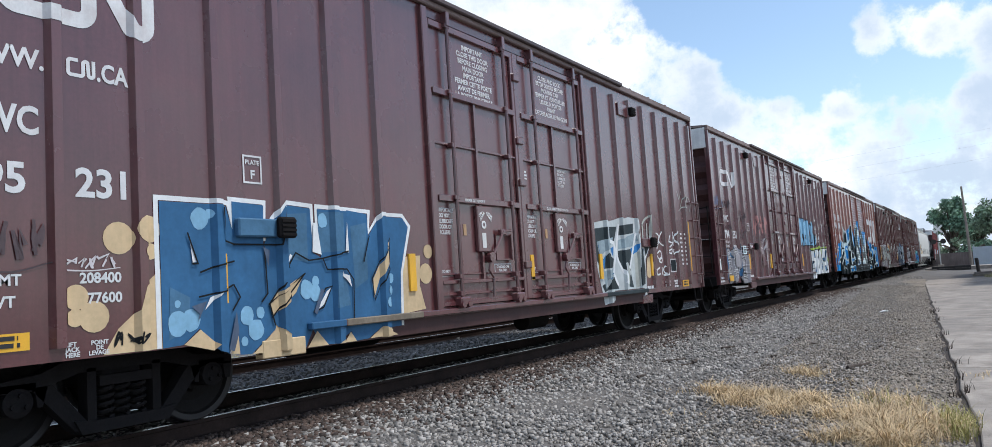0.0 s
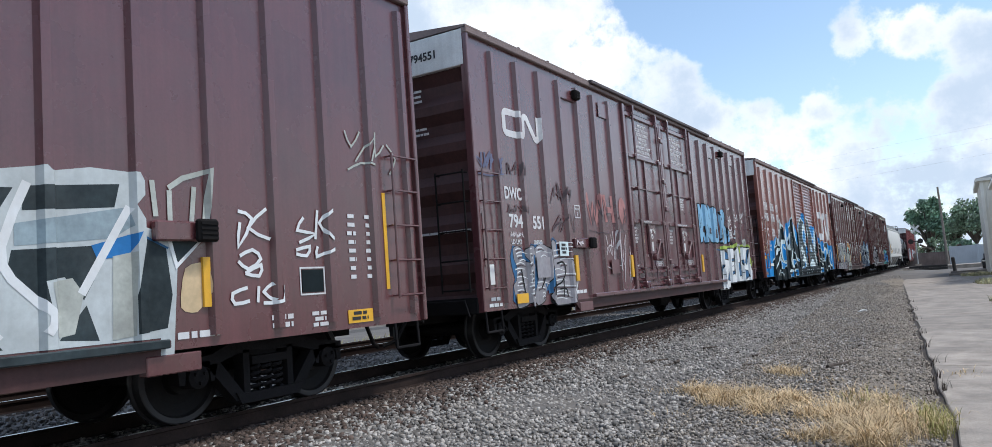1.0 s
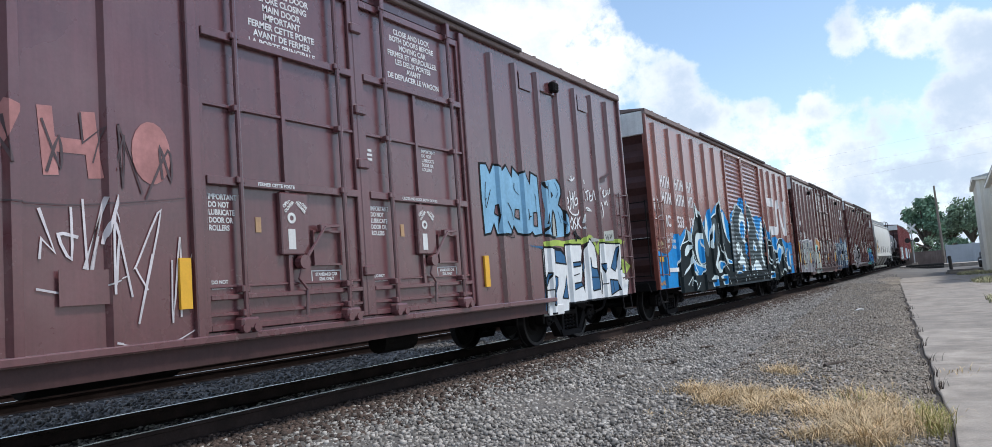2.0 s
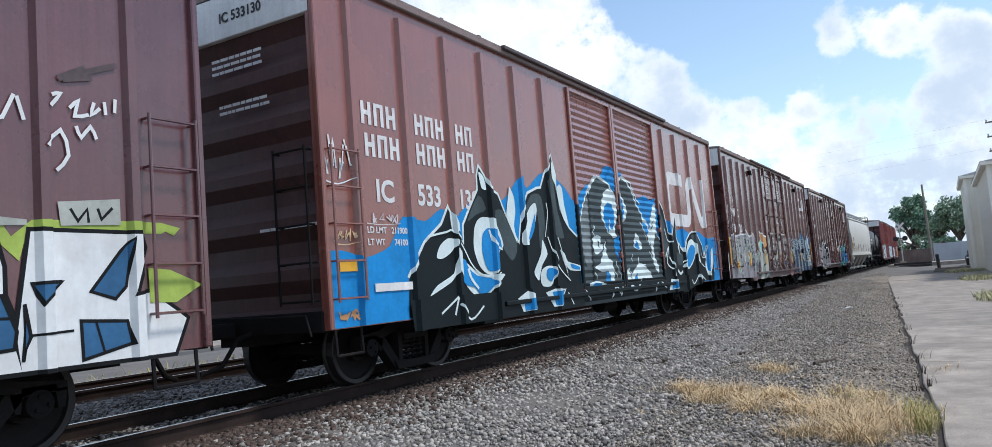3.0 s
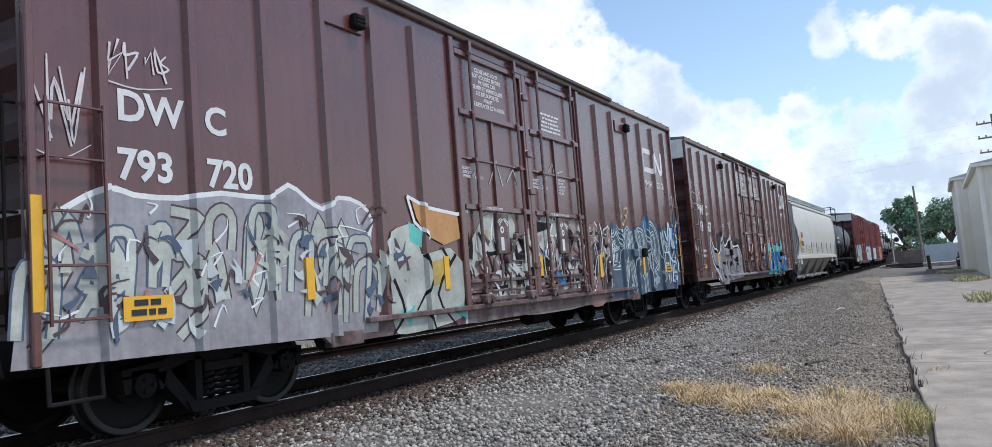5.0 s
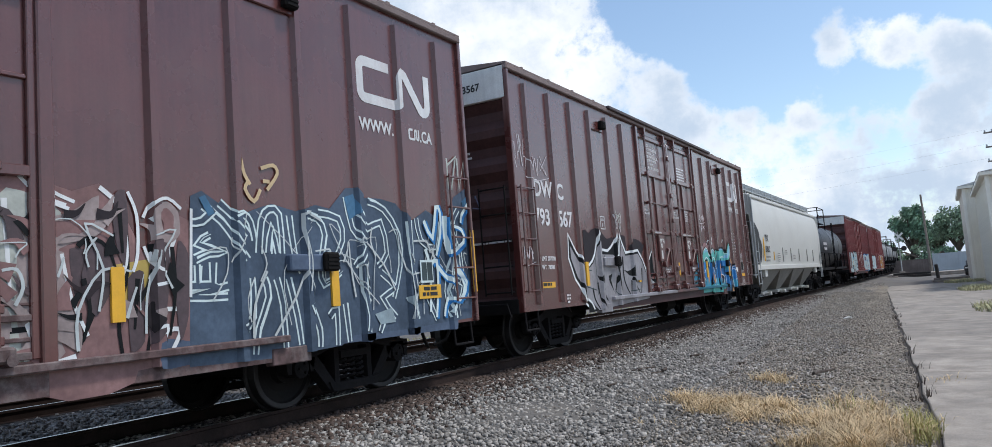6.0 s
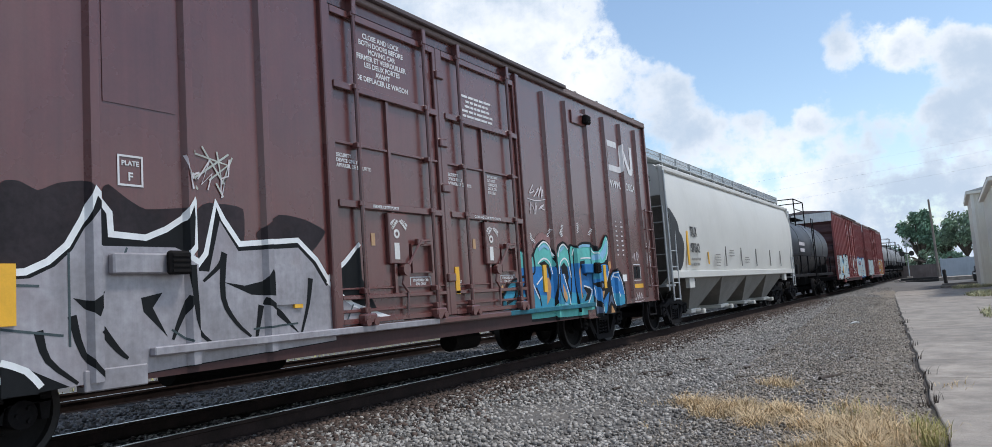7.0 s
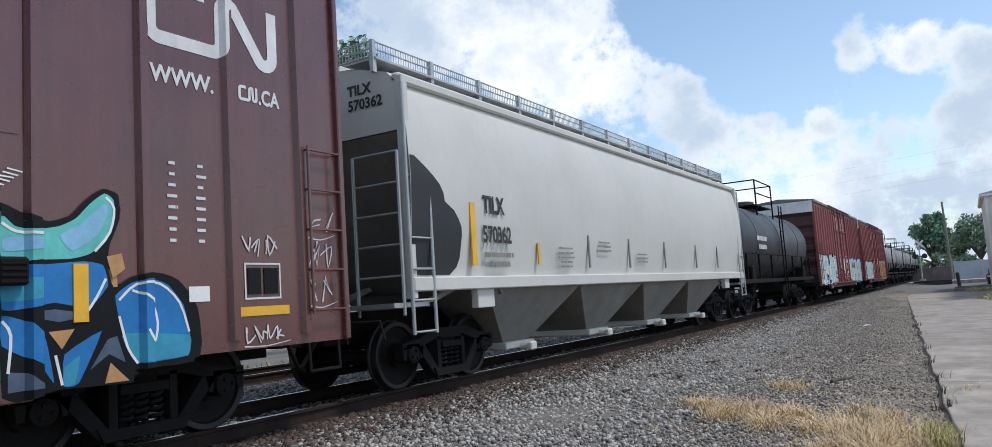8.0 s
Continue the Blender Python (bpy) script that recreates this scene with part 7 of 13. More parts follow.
lay("graffiti_line", car_b, side_b, [stroke([(14.23, 1.97), (14.34, 2.02), (14.38, 1.95), (14.55, 1.89)], 0.05, 1, 2),
    stroke([(14.34, 2.02), (14.34, 1.84)], 0.05, 1, 2)], P_BLACK, 0.01556, step=0.00008)
lay("graffiti_tag", car_b, side_b, [stroke([(14.07, 2.59), (14.13, 2.64), (14.15, 2.57), (14.05, 2.48), (14.16, 2.47)], 0.03, 1, 2),
    stroke([(14.23, 2.77), (14.25, 2.53), (14.17, 2.4)], 0.03, 1, 2),
    stroke([(14.24, 2.61), (14.33, 2.65), (14.34, 2.75), (14.33, 2.45)], 0.03, 1, 2),
    stroke([(14.46, 2.78), (14.38, 2.65), (14.41, 2.51), (14.54, 2.57), (14.52, 2.66), (14.44, 2.62)], 0.03, 1, 2),
    stroke([(14.12, 2.45), (14.26, 2.34), (14.51, 2.35), (14.55, 2.44)], 0.03, 1, 2),
    stroke([(14.16, 2.18), (14.22, 2.28), (14.28, 2.2), (14.23, 2.07), (14.17, 2.12)], 0.03, 1, 2),
    stroke([(14.39, 2.29), (14.31, 2.2), (14.39, 2.14), (14.31, 2.07)], 0.03, 1, 2),
    stroke([(14.46, 2.29), (14.44, 2.08)], 0.03, 1, 2)], P_WHITE, 0.01602, step=0.00008)
lay("graffiti_tag", car_b, side_b, [stroke([(14.6, 2.31), (14.47, 2.19), (14.61, 2.09)], 0.03, 1, 2),
    stroke([(14.71, 2.35), (14.68, 2.19)], 0.03, 1, 2),
    stroke([(14.68, 2.12), (14.69, 2.08)], 0.03, 1, 2),
    stroke([(14.76, 2.82), (14.85, 2.87), (14.8, 2.75), (14.86, 2.65), (14.76, 2.62)], 0.03, 1, 2),
    stroke([(14.92, 2.79), (15.08, 2.84)], 0.03, 1, 2),
    stroke([(14.99, 2.8), (14.99, 2.64)], 0.03, 1, 2),
    stroke([(15.11, 2.81), (15.11, 2.64), (15.22, 2.67)], 0.03, 1, 2),
    stroke([(15.12, 2.73), (15.2, 2.75)], 0.03, 1, 2),
    stroke([(15.31, 2.86), (15.22, 2.66)], 0.03, 1, 2),
    stroke([(15.33, 2.85), (15.38, 2.67)], 0.03, 1, 2),
    stroke([(14.78, 2.41), (14.94, 2.5), (15.13, 2.44), (14.94, 2.45)], 0.03, 1, 2)], P_WHITE, 0.01696, step=0.00008)
lay("graffiti_tag", car_b, side_b, [stroke([(15.6, 2.91), (15.67, 2.93), (15.59, 2.82)], 0.03, 1, 2),
    stroke([(15.74, 2.82), (15.82, 2.9), (15.78, 2.76), (15.9, 2.79)], 0.03, 1, 2),
    stroke([(15.95, 2.9), (15.92, 2.79), (16, 2.86)], 0.03, 1, 2),
    stroke([(16.04, 2.92), (16.05, 2.81)], 0.03, 1, 2),
    stroke([(16.14, 2.96), (16.13, 2.84)], 0.03, 1, 2),
    stroke([(15.79, 2.68), (15.83, 2.59), (15.91, 2.69), (15.96, 2.59)], 0.03, 1, 2),
    stroke([(15.53, 2.48), (15.66, 2.63), (15.72, 2.43), (15.62, 2.3)], 0.03, 1, 2),
    stroke([(14.76, 3.01), (14.77, 2.93)], 0.03, 1, 2),
    stroke([(14.33, 3.06), (14.35, 2.97)], 0.03, 1, 2),
    stroke([(14.24, 2.99), (14.35, 2.97), (14.47, 3.04)], 0.03, 1, 2)], P_WHITE, 0.01814, step=0.00008)
lay("graffiti_tag", car_b, side_b, [stroke([(15.65, 3.05), (16.16, 3.26)], 0.05, 1, 1),
    stroke([(15.67, 3.06), (15.88, 3.18)], 0.05, 1, 1),
    stroke([(15.69, 3.05), (15.94, 3.11)], 0.05, 1, 1)], P_FAINT, 0.01924, step=0.00008)

# orange-brown boxcar with the blue and black piece
for y, z, n in ((0.80, 3.52, 3), (1.90, 3.52, 3), (2.90, 3.52, 2), (0.84, 3.12, 3), (1.90, 3.12, 3), (2.90, 3.12, 2)):
    q = B()
    for k in range(n):
        y_ = y + k * 0.245
        box(q, PLATE + 0.005, PLATE + 0.008, y_, y_ + 0.06, z - 0.29, z)
        box(q, PLATE + 0.005, PLATE + 0.008, y_ + 0.13, y_ + 0.19, z - 0.29, z)
        box(q, PLATE + 0.005, PLATE + 0.008, y_ + 0.06, y_ + 0.13, z - (0.05 if k % 2 else 0.17), z - (0.0 if k % 2 else 0.11))
    part("owner_lettering", q, WHITE, car_c, "white block bars in place of the owner's name")
words(car_c, "IC", 0.99, 2.28, 0.39)
words(car_c, "533", 1.86, 2.28, 0.39, squeeze=0.95)
words(car_c, "130", 2.86, 2.28, 0.39, squeeze=0.9)
words(car_c, "LD LMT", 0.78, 1.88, 0.11)
words(car_c, "211900", 1.25, 1.88, 0.11)
words(car_c, "LT WT", 0.78, 1.73, 0.11)
words(car_c, "74100", 1.30, 1.73, 0.11)
tag(car_c, side_c, 0.06, 0.55, 2.5, 3.1, 40, P_WHITE, 0.03, 4)
tag(car_c, side_c, 0.78, 1.4, 2.0, 2.15, 41, P_LINE, 0.02, 5)
tag(car_c, side_c, 0.2, 0.55, 1.75, 1.95, 42, P_CREAM, 0.02, 4)
ribbon_mark(car_c, side_c, 12.55, 2.30, 3.60, 1.42, 0.33)
field = [(0.0, 0.78), (0.0, 1.60), (0.35, 1.66), (0.73, 1.58), (1.2, 1.72), (1.5, 2.1), (2.0, 2.06), (2.4, 2.25), (2.75, 2.15), (3.4, 2.5), (3.9, 2.4), (4.3, 2.55), (4.8, 2.92), (5.0, 2.72), (5.5, 3.0), (5.9, 3.05), (6.5, 2.85), (6.9, 2.6),
         (7.5, 2.95), (8.2, 3.1), (8.6, 3.45), (9.3, 3.38), (9.8, 3.05), (10.3, 2.85), (10.9, 2.95), (11.5, 2.80), (12.0, 2.6), (12.5, 2.4), (13.1, 2.18), (13.7, 2.25), (14.4, 2.12), (15.2, 2.2), (16.0, 2.0), (16.6, 2.05), (17.14, 1.95), (17.14, 0.78)]
lay("graffiti_field", car_c, side_c, [field[:1] + flow(field, 3, 0.35)[3:-6] + field[-2:]], P_SKY, 0.003)
sill = [(1.55, 0.62), (1.5, 1.02), (8.0, 1.04), (15.4, 1.0), (15.2, 0.78), (13.4, 0.61)]
m1 = [(1.5, 0.80), (1.55, 1.3), (1.95, 1.76), (2.13, 1.87), (2.38, 2.02), (2.56, 2.26), (2.70, 2.05), (2.74, 1.92), (2.91, 1.74), (2.94, 2.03), (3.13, 2.26), (3.41, 2.58), (3.42, 2.8), (3.48, 2.93), (3.62, 2.8), (3.71, 2.63), (3.99, 2.54), (4.27, 2.09), (4.58, 1.76),
      (4.76, 2.31), (5.01, 2.62), (5.36, 2.73), (5.52, 2.75), (5.70, 3.0), (6.02, 3.38), (6.14, 3.05), (6.12, 2.85), (6.21, 2.41), (6.54, 2.07), (6.90, 1.90), (6.9, 0.8)]
m2 = [(6.95, 0.82), (6.97, 1.96), (7.27, 2.48), (7.61, 2.88), (7.96, 3.15), (8.62, 3.05), (8.97, 2.95), (9.2, 2.9), (9.51, 3.28), (10.0, 3.18), (10.29, 2.85), (10.71, 2.6), (11.0, 2.6), (11.4, 2.2), (11.72, 1.9), (11.75, 0.82)]
m3 = [(11.85, 0.8), (11.80, 2.7), (11.86, 2.95), (12.2, 2.66), (12.42, 2.1), (12.7, 1.95), (12.92, 2.25), (13.12, 2.54), (13.12, 2.3), (13.05, 2.02), (13.18, 1.80), (13.26, 1.83), (13.4, 1.71), (13.59, 1.69), (13.76, 1.77), (13.94, 1.91), (14.29, 2.09), (14.52, 2.16), (14.92, 2.16),
      (15.42, 1.80), (15.52, 1.46), (15.71, 1.62), (15.86, 1.80), (15.74, 1.49), (15.6, 1.19), (15.85, 1.0), (16.0, 0.95), (16.2, 1.2), (16.33, 1.60), (16.5, 1.71), (16.49, 1.04), (16.42, 0.8)]
lay("graffiti_outline", car_c, side_c, [stroke(m[1:-1], 0.085) for m in (m1, m2, m3)], P_ICE, 0.005)
lay("graffiti_fill", car_c, side_c, [m1, m3], P_DARKGREEN, 0.0075)
lay("graffiti_fill", car_c, side_c, [m2], P_SLATE, 0.0080)
lay("graffiti_fill", car_c, side_c, [sill], P_DARKGREEN, 0.0425)
lay("graffiti_shade", car_c, side_c, [flow(q, 3) for q in ([(3.05, 2.1), (3.4, 2.5), (3.6, 2.3), (3.3, 2.2)], [(3.75, 2.2), (4.1, 2.3), (4.5, 1.75), (4.3, 1.5), (4.0, 1.75)], [(4.8, 2.2), (5.1, 2.6), (5.5, 2.6), (5.55, 2.0), (5.3, 1.7), (5.3, 2.3)], [(5.75, 2.9), (6.0, 3.1), (6.1, 2.4), (6.3, 1.9), (5.9, 2.0)],
    [(14.4, 2.05), (14.9, 2.1), (15.3, 1.7), (15.2, 1.5), (14.9, 1.8)], [(13.0, 1.6), (13.5, 1.55), (13.4, 1.3), (13.0, 1.3)], [(11.9, 2.6), (12.2, 2.3), (12.4, 1.6), (12.0, 1.5)])], P_SLATE, 0.0095)
lay("graffiti_shade", car_c, side_c, [flow(q, 3) for q in ([(7.1, 2.2), (7.6, 2.8), (8.0, 3.05), (8.0, 2.4), (8.2, 1.8), (7.6, 1.4), (7.2, 1.4)], [(9.4, 3.1), (9.9, 3.05), (10.3, 2.6), (10.6, 2.4), (10.5, 1.8), (9.8, 1.9), (9.5, 2.4)])], P_STEELGREY, 0.0095)
# white forms, then the blue inside them
lay("graffiti_shine", car_c, side_c, [flow(q) for q in (
    [(3.16, 1.7), (3.21, 1.98), (3.31, 2.11), (3.47, 2.17), (3.77, 2.15), (3.92, 2.01), (4.04, 1.75), (3.90, 1.64), (3.87, 1.42), (3.66, 1.30), (3.46, 1.32), (3.27, 1.45)],
    [(2.68, 1.70), (2.80, 1.57), (3.15, 1.37), (3.46, 1.30), (3.84, 1.30), (4.02, 1.28), (3.72, 1.11), (3.51, 1.01), (3.25, 0.95), (3.04, 1.04), (2.87, 1.17), (2.69, 1.39)],
    [(2.19, 1.57), (2.29, 1.73), (2.49, 1.83), (2.69, 1.82), (2.70, 1.76), (2.54, 1.63), (2.33, 1.55)], [(4.66, 1.84), (4.79, 2.14), (5.04, 2.40), (5.24, 2.48), (5.28, 2.35), (5.10, 1.99), (4.85, 1.77), (4.71, 1.75)],
    [(5.22, 1.15), (5.29, 1.32), (5.50, 1.39), (5.76, 1.38), (5.81, 1.27), (5.62, 1.05), (5.30, 1.05)])], P_ICE, 0.0145)
lay("graffiti_shine", car_c, side_c, [flow(q, 3, 0.3) for q in (
    [(4.2, 2.21), (4.3, 2.51), (4.38, 2.70), (4.50, 2.53), (4.51, 2.29), (4.43, 2.06), (4.5, 1.78), (4.3, 2.05)], [(6.13, 2.79), (6.26, 2.88), (6.37, 2.8), (6.40, 2.5), (6.54, 2.07), (6.31, 2.26), (6.19, 2.49)], [(2.58, 2.2), (2.72, 2.05), (2.72, 1.94), (2.62, 1.93)],
    [(3.44, 2.86), (3.58, 2.8), (3.64, 2.6), (3.5, 2.62)], [(6.0, 3.3), (6.12, 3.05), (6.1, 2.86), (5.98, 3.0)], [(6.07, 1.67), (6.25, 1.6), (6.35, 1.46), (6.88, 1.38), (6.88, 1.28), (6.42, 1.30), (6.23, 1.40), (6.40, 1.07)], [(1.97, 1.05), (2.16, 1.19), (2.58, 1.34), (2.68, 1.62), (2.74, 1.65), (2.68, 1.36), (2.5, 1.22), (2.2, 1.12)],
    [(5.0, 1.3), (5.3, 1.6), (5.4, 1.85), (5.55, 1.6), (5.3, 1.4), (5.15, 1.15)])], P_ICE, 0.0175)
lay("graffiti_shine", car_c, side_c, [flow(q) for q in (
    [(13.41, 1.23), (13.63, 1.37), (13.87, 1.68), (14.12, 1.91), (14.44, 1.97), (14.72, 1.86), (14.82, 1.75), (14.63, 1.51), (14.28, 1.29), (13.90, 1.16), (13.79, 1.23), (13.62, 1.22)], [(8.06, 2.44), (8.24, 2.78), (8.51, 2.93), (8.77, 2.87), (8.86, 2.49), (8.66, 2.14), (8.38, 1.99), (8.18, 2.17)],
    [(14.80, 1.72), (14.97, 1.71), (15.07, 1.5), (15.14, 1.31), (14.95, 1.41)], [(15.62, 1.46), (15.80, 1.68), (15.86, 1.80), (15.72, 1.45)], [(16.18, 1.2), (16.24, 1.5), (16.36, 1.65), (16.5, 1.71), (16.46, 1.45), (16.3, 1.15), (16.0, 0.95)], [(15.56, 1.2), (15.66, 1.38), (15.74, 1.15), (16.0, 0.94), (15.75, 0.97)],
    [(13.11, 1.75), (13.21, 1.84), (13.23, 1.68), (13.26, 1.54)], [(13.3, 1.75), (13.6, 1.70), (13.95, 1.92), (13.8, 1.72), (13.55, 1.62)], [(8.53, 1.81), (8.75, 2.1), (8.95, 1.91), (8.97, 1.43), (8.80, 1.48)], [(10.35, 2.4), (10.6, 2.62), (10.9, 2.3), (10.7, 2.0), (10.5, 2.05)])], P_ICE, 0.0145)
lay("graffiti_core", car_c, side_c, [flow(q) for q in (
    [(3.38, 1.67), (3.43, 1.91), (3.57, 2.0), (3.67, 2.0), (3.81, 1.97), (3.95, 1.83), (3.96, 1.67), (3.80, 1.66), (3.85, 1.46), (3.70, 1.35), (3.53, 1.36), (3.44, 1.47)], [(2.77, 1.50), (2.89, 1.53), (2.97, 1.41), (3.2, 1.29), (3.59, 1.24), (3.72, 1.17), (3.51, 1.05), (3.28, 1.0), (3.10, 1.12), (2.90, 1.16), (2.79, 1.25)],
    [(4.9, 1.85), (5.0, 2.02), (5.2, 2.3), (5.14, 2.05), (4.98, 1.87)], [(5.45, 1.2), (5.5, 1.34), (5.72, 1.35), (5.78, 1.27), (5.62, 1.12)], [(13.66, 1.25), (13.92, 1.62), (14.24, 1.8), (14.47, 1.81), (14.65, 1.70), (14.49, 1.48), (14.15, 1.29), (13.91, 1.22), (13.78, 1.29)],
    [(8.15, 2.42), (8.3, 2.6), (8.55, 2.62), (8.7, 2.4), (8.55, 2.18), (8.35, 2.08)], [(8.65, 1.8), (8.77, 1.98), (8.92, 1.8), (8.92, 1.5), (8.8, 1.55)], [(10.45, 2.4), (10.6, 2.5), (10.78, 2.3), (10.66, 2.1), (10.52, 2.15)], [(6.45, 1.42), (6.85, 1.35), (6.85, 1.3), (6.5, 1.34)])], P_SKY, 0.0222)
lay("graffiti_line", car_c, side_c, [stroke(q, w, 0.7, 4) for q, w in (
    ([(2.0, 1.85), (2.45, 1.92), (2.62, 1.94), (2.85, 1.72), (3.1, 1.42), (3.46, 1.27), (3.9, 1.32)], 0.03), ([(3.62, 1.98), (3.72, 1.78), (3.98, 1.68)], 0.05), ([(2.95, 1.4), (3.02, 1.25), (3.2, 1.1)], 0.06), ([(5.6, 1.9), (5.85, 1.5), (6.05, 1.3), (6.4, 1.1)], 0.03), ([(5.64, 2.5), (5.66, 2.3), (5.5, 1.9)], 0.03),
    ([(6.0, 1.9), (6.15, 1.6), (6.3, 1.25)], 0.03), ([(13.4, 1.35), (13.7, 1.45), (13.9, 1.75)], 0.04), ([(15.2, 1.6), (15.27, 1.48), (15.5, 1.46), (15.74, 1.56)], 0.03), ([(15.14, 1.31), (15.4, 1.2), (15.6, 1.19)], 0.03), ([(12.1, 2.2), (12.3, 1.9), (12.7, 1.9)], 0.04), ([(12.0, 1.5), (12.3, 1.75), (12.1, 1.35), (12.5, 1.2)], 0.05), ([(12.3, 1.5), (12.6, 1.25), (12.75, 1.0)], 0.06),
    ([(12.9, 1.15), (13.1, 1.06), (13.3, 1.12)], 0.08))], P_ICE, 0.0265)
# forms over the ribbed doors
lay("graffiti_field", car_c, side_c, [[(8.4, 3.06), (8.65, 3.26), (8.88, 3.45), (9, 3.42), (9.08, 3.29), (9.47, 3.4), (9.43, 3.19), (9.08, 2.88), (8.85, 2.97)],
    [(10.14, 2.89), (10.37, 2.7), (10.96, 2.83), (11.59, 2.93), (11.51, 2.13), (10.91, 2.17), (10.45, 2.52)]], P_SKY, 0.03000, step=0.00008)
lay("graffiti_outline", car_c, side_c, [stroke([(7.55, 2.78), (7.79, 3.02), (8.05, 3.15), (8.32, 3.11), (8.61, 3.05), (8.88, 2.85), (9.06, 2.79)], 0.09, 1, 2),
    stroke([(9.08, 2.88), (9.2, 3.13), (9.42, 3.25), (9.72, 3.17), (10, 2.99), (10.19, 2.71), (10.49, 2.5), (10.8, 2.13), (10.87, 1.78)], 0.09, 1, 2)], P_ICE, 0.03046, step=0.00008)
lay("graffiti_fill", car_c, side_c, [[(7.55, 2.78), (7.79, 3.02), (8.05, 3.15), (8.32, 3.11), (8.61, 3.05), (8.88, 2.85), (9.06, 2.79), (8.96, 0.95), (7.5, 0.91)],
    [(9.08, 2.88), (9.2, 3.13), (9.42, 3.25), (9.72, 3.17), (10, 2.99), (10.19, 2.71), (10.49, 2.5), (10.8, 2.13), (10.87, 1.78), (11.46, 1.63), (11.43, 0.9), (9.14, 0.93), (9.05, 1.64)]], P_SLATE, 0.03092, step=0.00008)
lay("graffiti_shine", car_c, side_c, [flow([(8.11, 2.36), (8.18, 2.63), (8.37, 2.88), (8.63, 2.96), (8.91, 2.86), (9.02, 2.61), (8.96, 2.34), (8.78, 2.1), (8.88, 1.96), (8.65, 1.92), (8.5, 2), (8.36, 2.05), (8.28, 2.18)], 3, 0.3),
    flow([(7.57, 1.89), (7.76, 1.97), (8, 1.93), (7.92, 1.8), (8.08, 1.78), (7.99, 1.65), (7.7, 1.58), (7.57, 1.7)], 3, 0.3),
    flow([(7.56, 1.32), (7.84, 1.4), (8.1, 1.7), (8.19, 1.86), (8.25, 1.54), (8.5, 1.43), (8.54, 1.02), (8.07, 0.95), (8.3, 1.23), (7.93, 1.23)], 3, 0.3),
    flow([(9.05, 2.73), (9.19, 2.96), (9.43, 2.78), (9.61, 2.55), (9.44, 2.32), (9.22, 2.27), (9.07, 2.35)], 3, 0.3)], P_ICE, 0.03138, step=0.00008)
lay("graffiti_shine", car_c, side_c, [flow([(9.83, 1.77), (10.06, 2.07), (10.39, 1.74), (10.12, 1.67)], 3, 0.3),
    flow([(9.3, 1.23), (9.45, 1.28), (9.59, 1.15), (9.92, 1.32), (10.27, 1.37), (10.82, 1.14), (10.85, 0.95), (10.24, 1.04), (9.65, 0.9), (9.42, 0.9), (9.22, 1.03)], 3, 0.3),
    flow([(11.01, 2.22), (11.39, 2.77), (11.56, 2.71), (11.46, 2.16), (11.18, 1.78), (11.21, 1.49), (11.44, 1.26), (11.34, 1.12), (11.09, 1.35), (10.99, 1.78)], 3, 0.3),
    flow([(10.49, 2.4), (10.82, 2.35), (11, 2.07), (10.92, 1.78), (10.71, 2.2)], 3, 0.3)], P_ICE, 0.03200, step=0.00008)
lay("graffiti_core", car_c, side_c, [flow([(8.23, 2.33), (8.29, 2.52), (8.47, 2.66), (8.72, 2.63), (8.84, 2.44), (8.74, 2.14), (8.59, 2.1), (8.52, 2.22), (8.44, 2.02), (8.33, 2.14)], 3, 0.25),
    flow([(8.1, 1.14), (8.22, 1.26), (8.35, 1.12), (8.31, 0.98), (8.1, 0.96)], 3, 0.25),
    flow([(8.69, 1.87), (8.9, 1.96), (9.2, 1.94), (9.18, 1.64), (9.1, 1.38), (8.84, 1.48), (8.69, 1.67)], 3, 0.25),
    flow([(9.11, 2.53), (9.25, 2.82), (9.4, 2.71), (9.41, 2.47), (9.26, 2.3), (9.12, 2.32)], 3, 0.25),
    flow([(9.62, 0.98), (9.91, 1.16), (9.9, 1.02), (9.54, 0.92)], 3, 0.25),
    flow([(9.91, 1.77), (10.03, 1.89), (10.21, 1.72), (10.05, 1.69)], 3, 0.25)], P_SKY, 0.03262, step=0.00008)
lay("graffiti_core", car_c, side_c, [flow([(10.47, 2.26), (10.7, 2.31), (10.9, 2.14), (10.79, 2.03)], 3, 0.25)], P_SKY, 0.03340, step=0.00008)
lay("graffiti_line", car_c, side_c, [stroke([(7.72, 2.16), (7.62, 2.03), (7.66, 1.92)], 0.035, 0.4, 3),
    stroke([(7.58, 1.23), (7.64, 1.08)], 0.035, 0.4, 3),
    stroke([(8.57, 2.31), (8.51, 2.19), (8.45, 2.02)], 0.035, 0.4, 3),
    stroke([(8.55, 1.27), (8.73, 1.09)], 0.035, 0.4, 3),
    stroke([(8.68, 1.43), (8.95, 1.08)], 0.035, 0.4, 3),
    stroke([(9.7, 1.58), (9.61, 1.39)], 0.035, 0.4, 3),
    stroke([(10.1, 1.51), (10.05, 1.38), (10.54, 1.33)], 0.035, 0.4, 3),
    stroke([(10.39, 2.32), (10.61, 2.12), (10.78, 1.85)], 0.035, 0.4, 3),
    stroke([(11.13, 2.37), (11.04, 1.93), (11.3, 1.27)], 0.035, 0.4, 3),
    stroke([(10.86, 1.64), (11.14, 1.34)], 0.035, 0.4, 3),
    stroke([(9.02, 2.58), (9.11, 2.23), (9.35, 2.01)], 0.035, 0.4, 3),
    stroke([(9.22, 2.24), (9.13, 1.97)], 0.035, 0.4, 3)], P_ICE, 0.03378, step=0.00008)
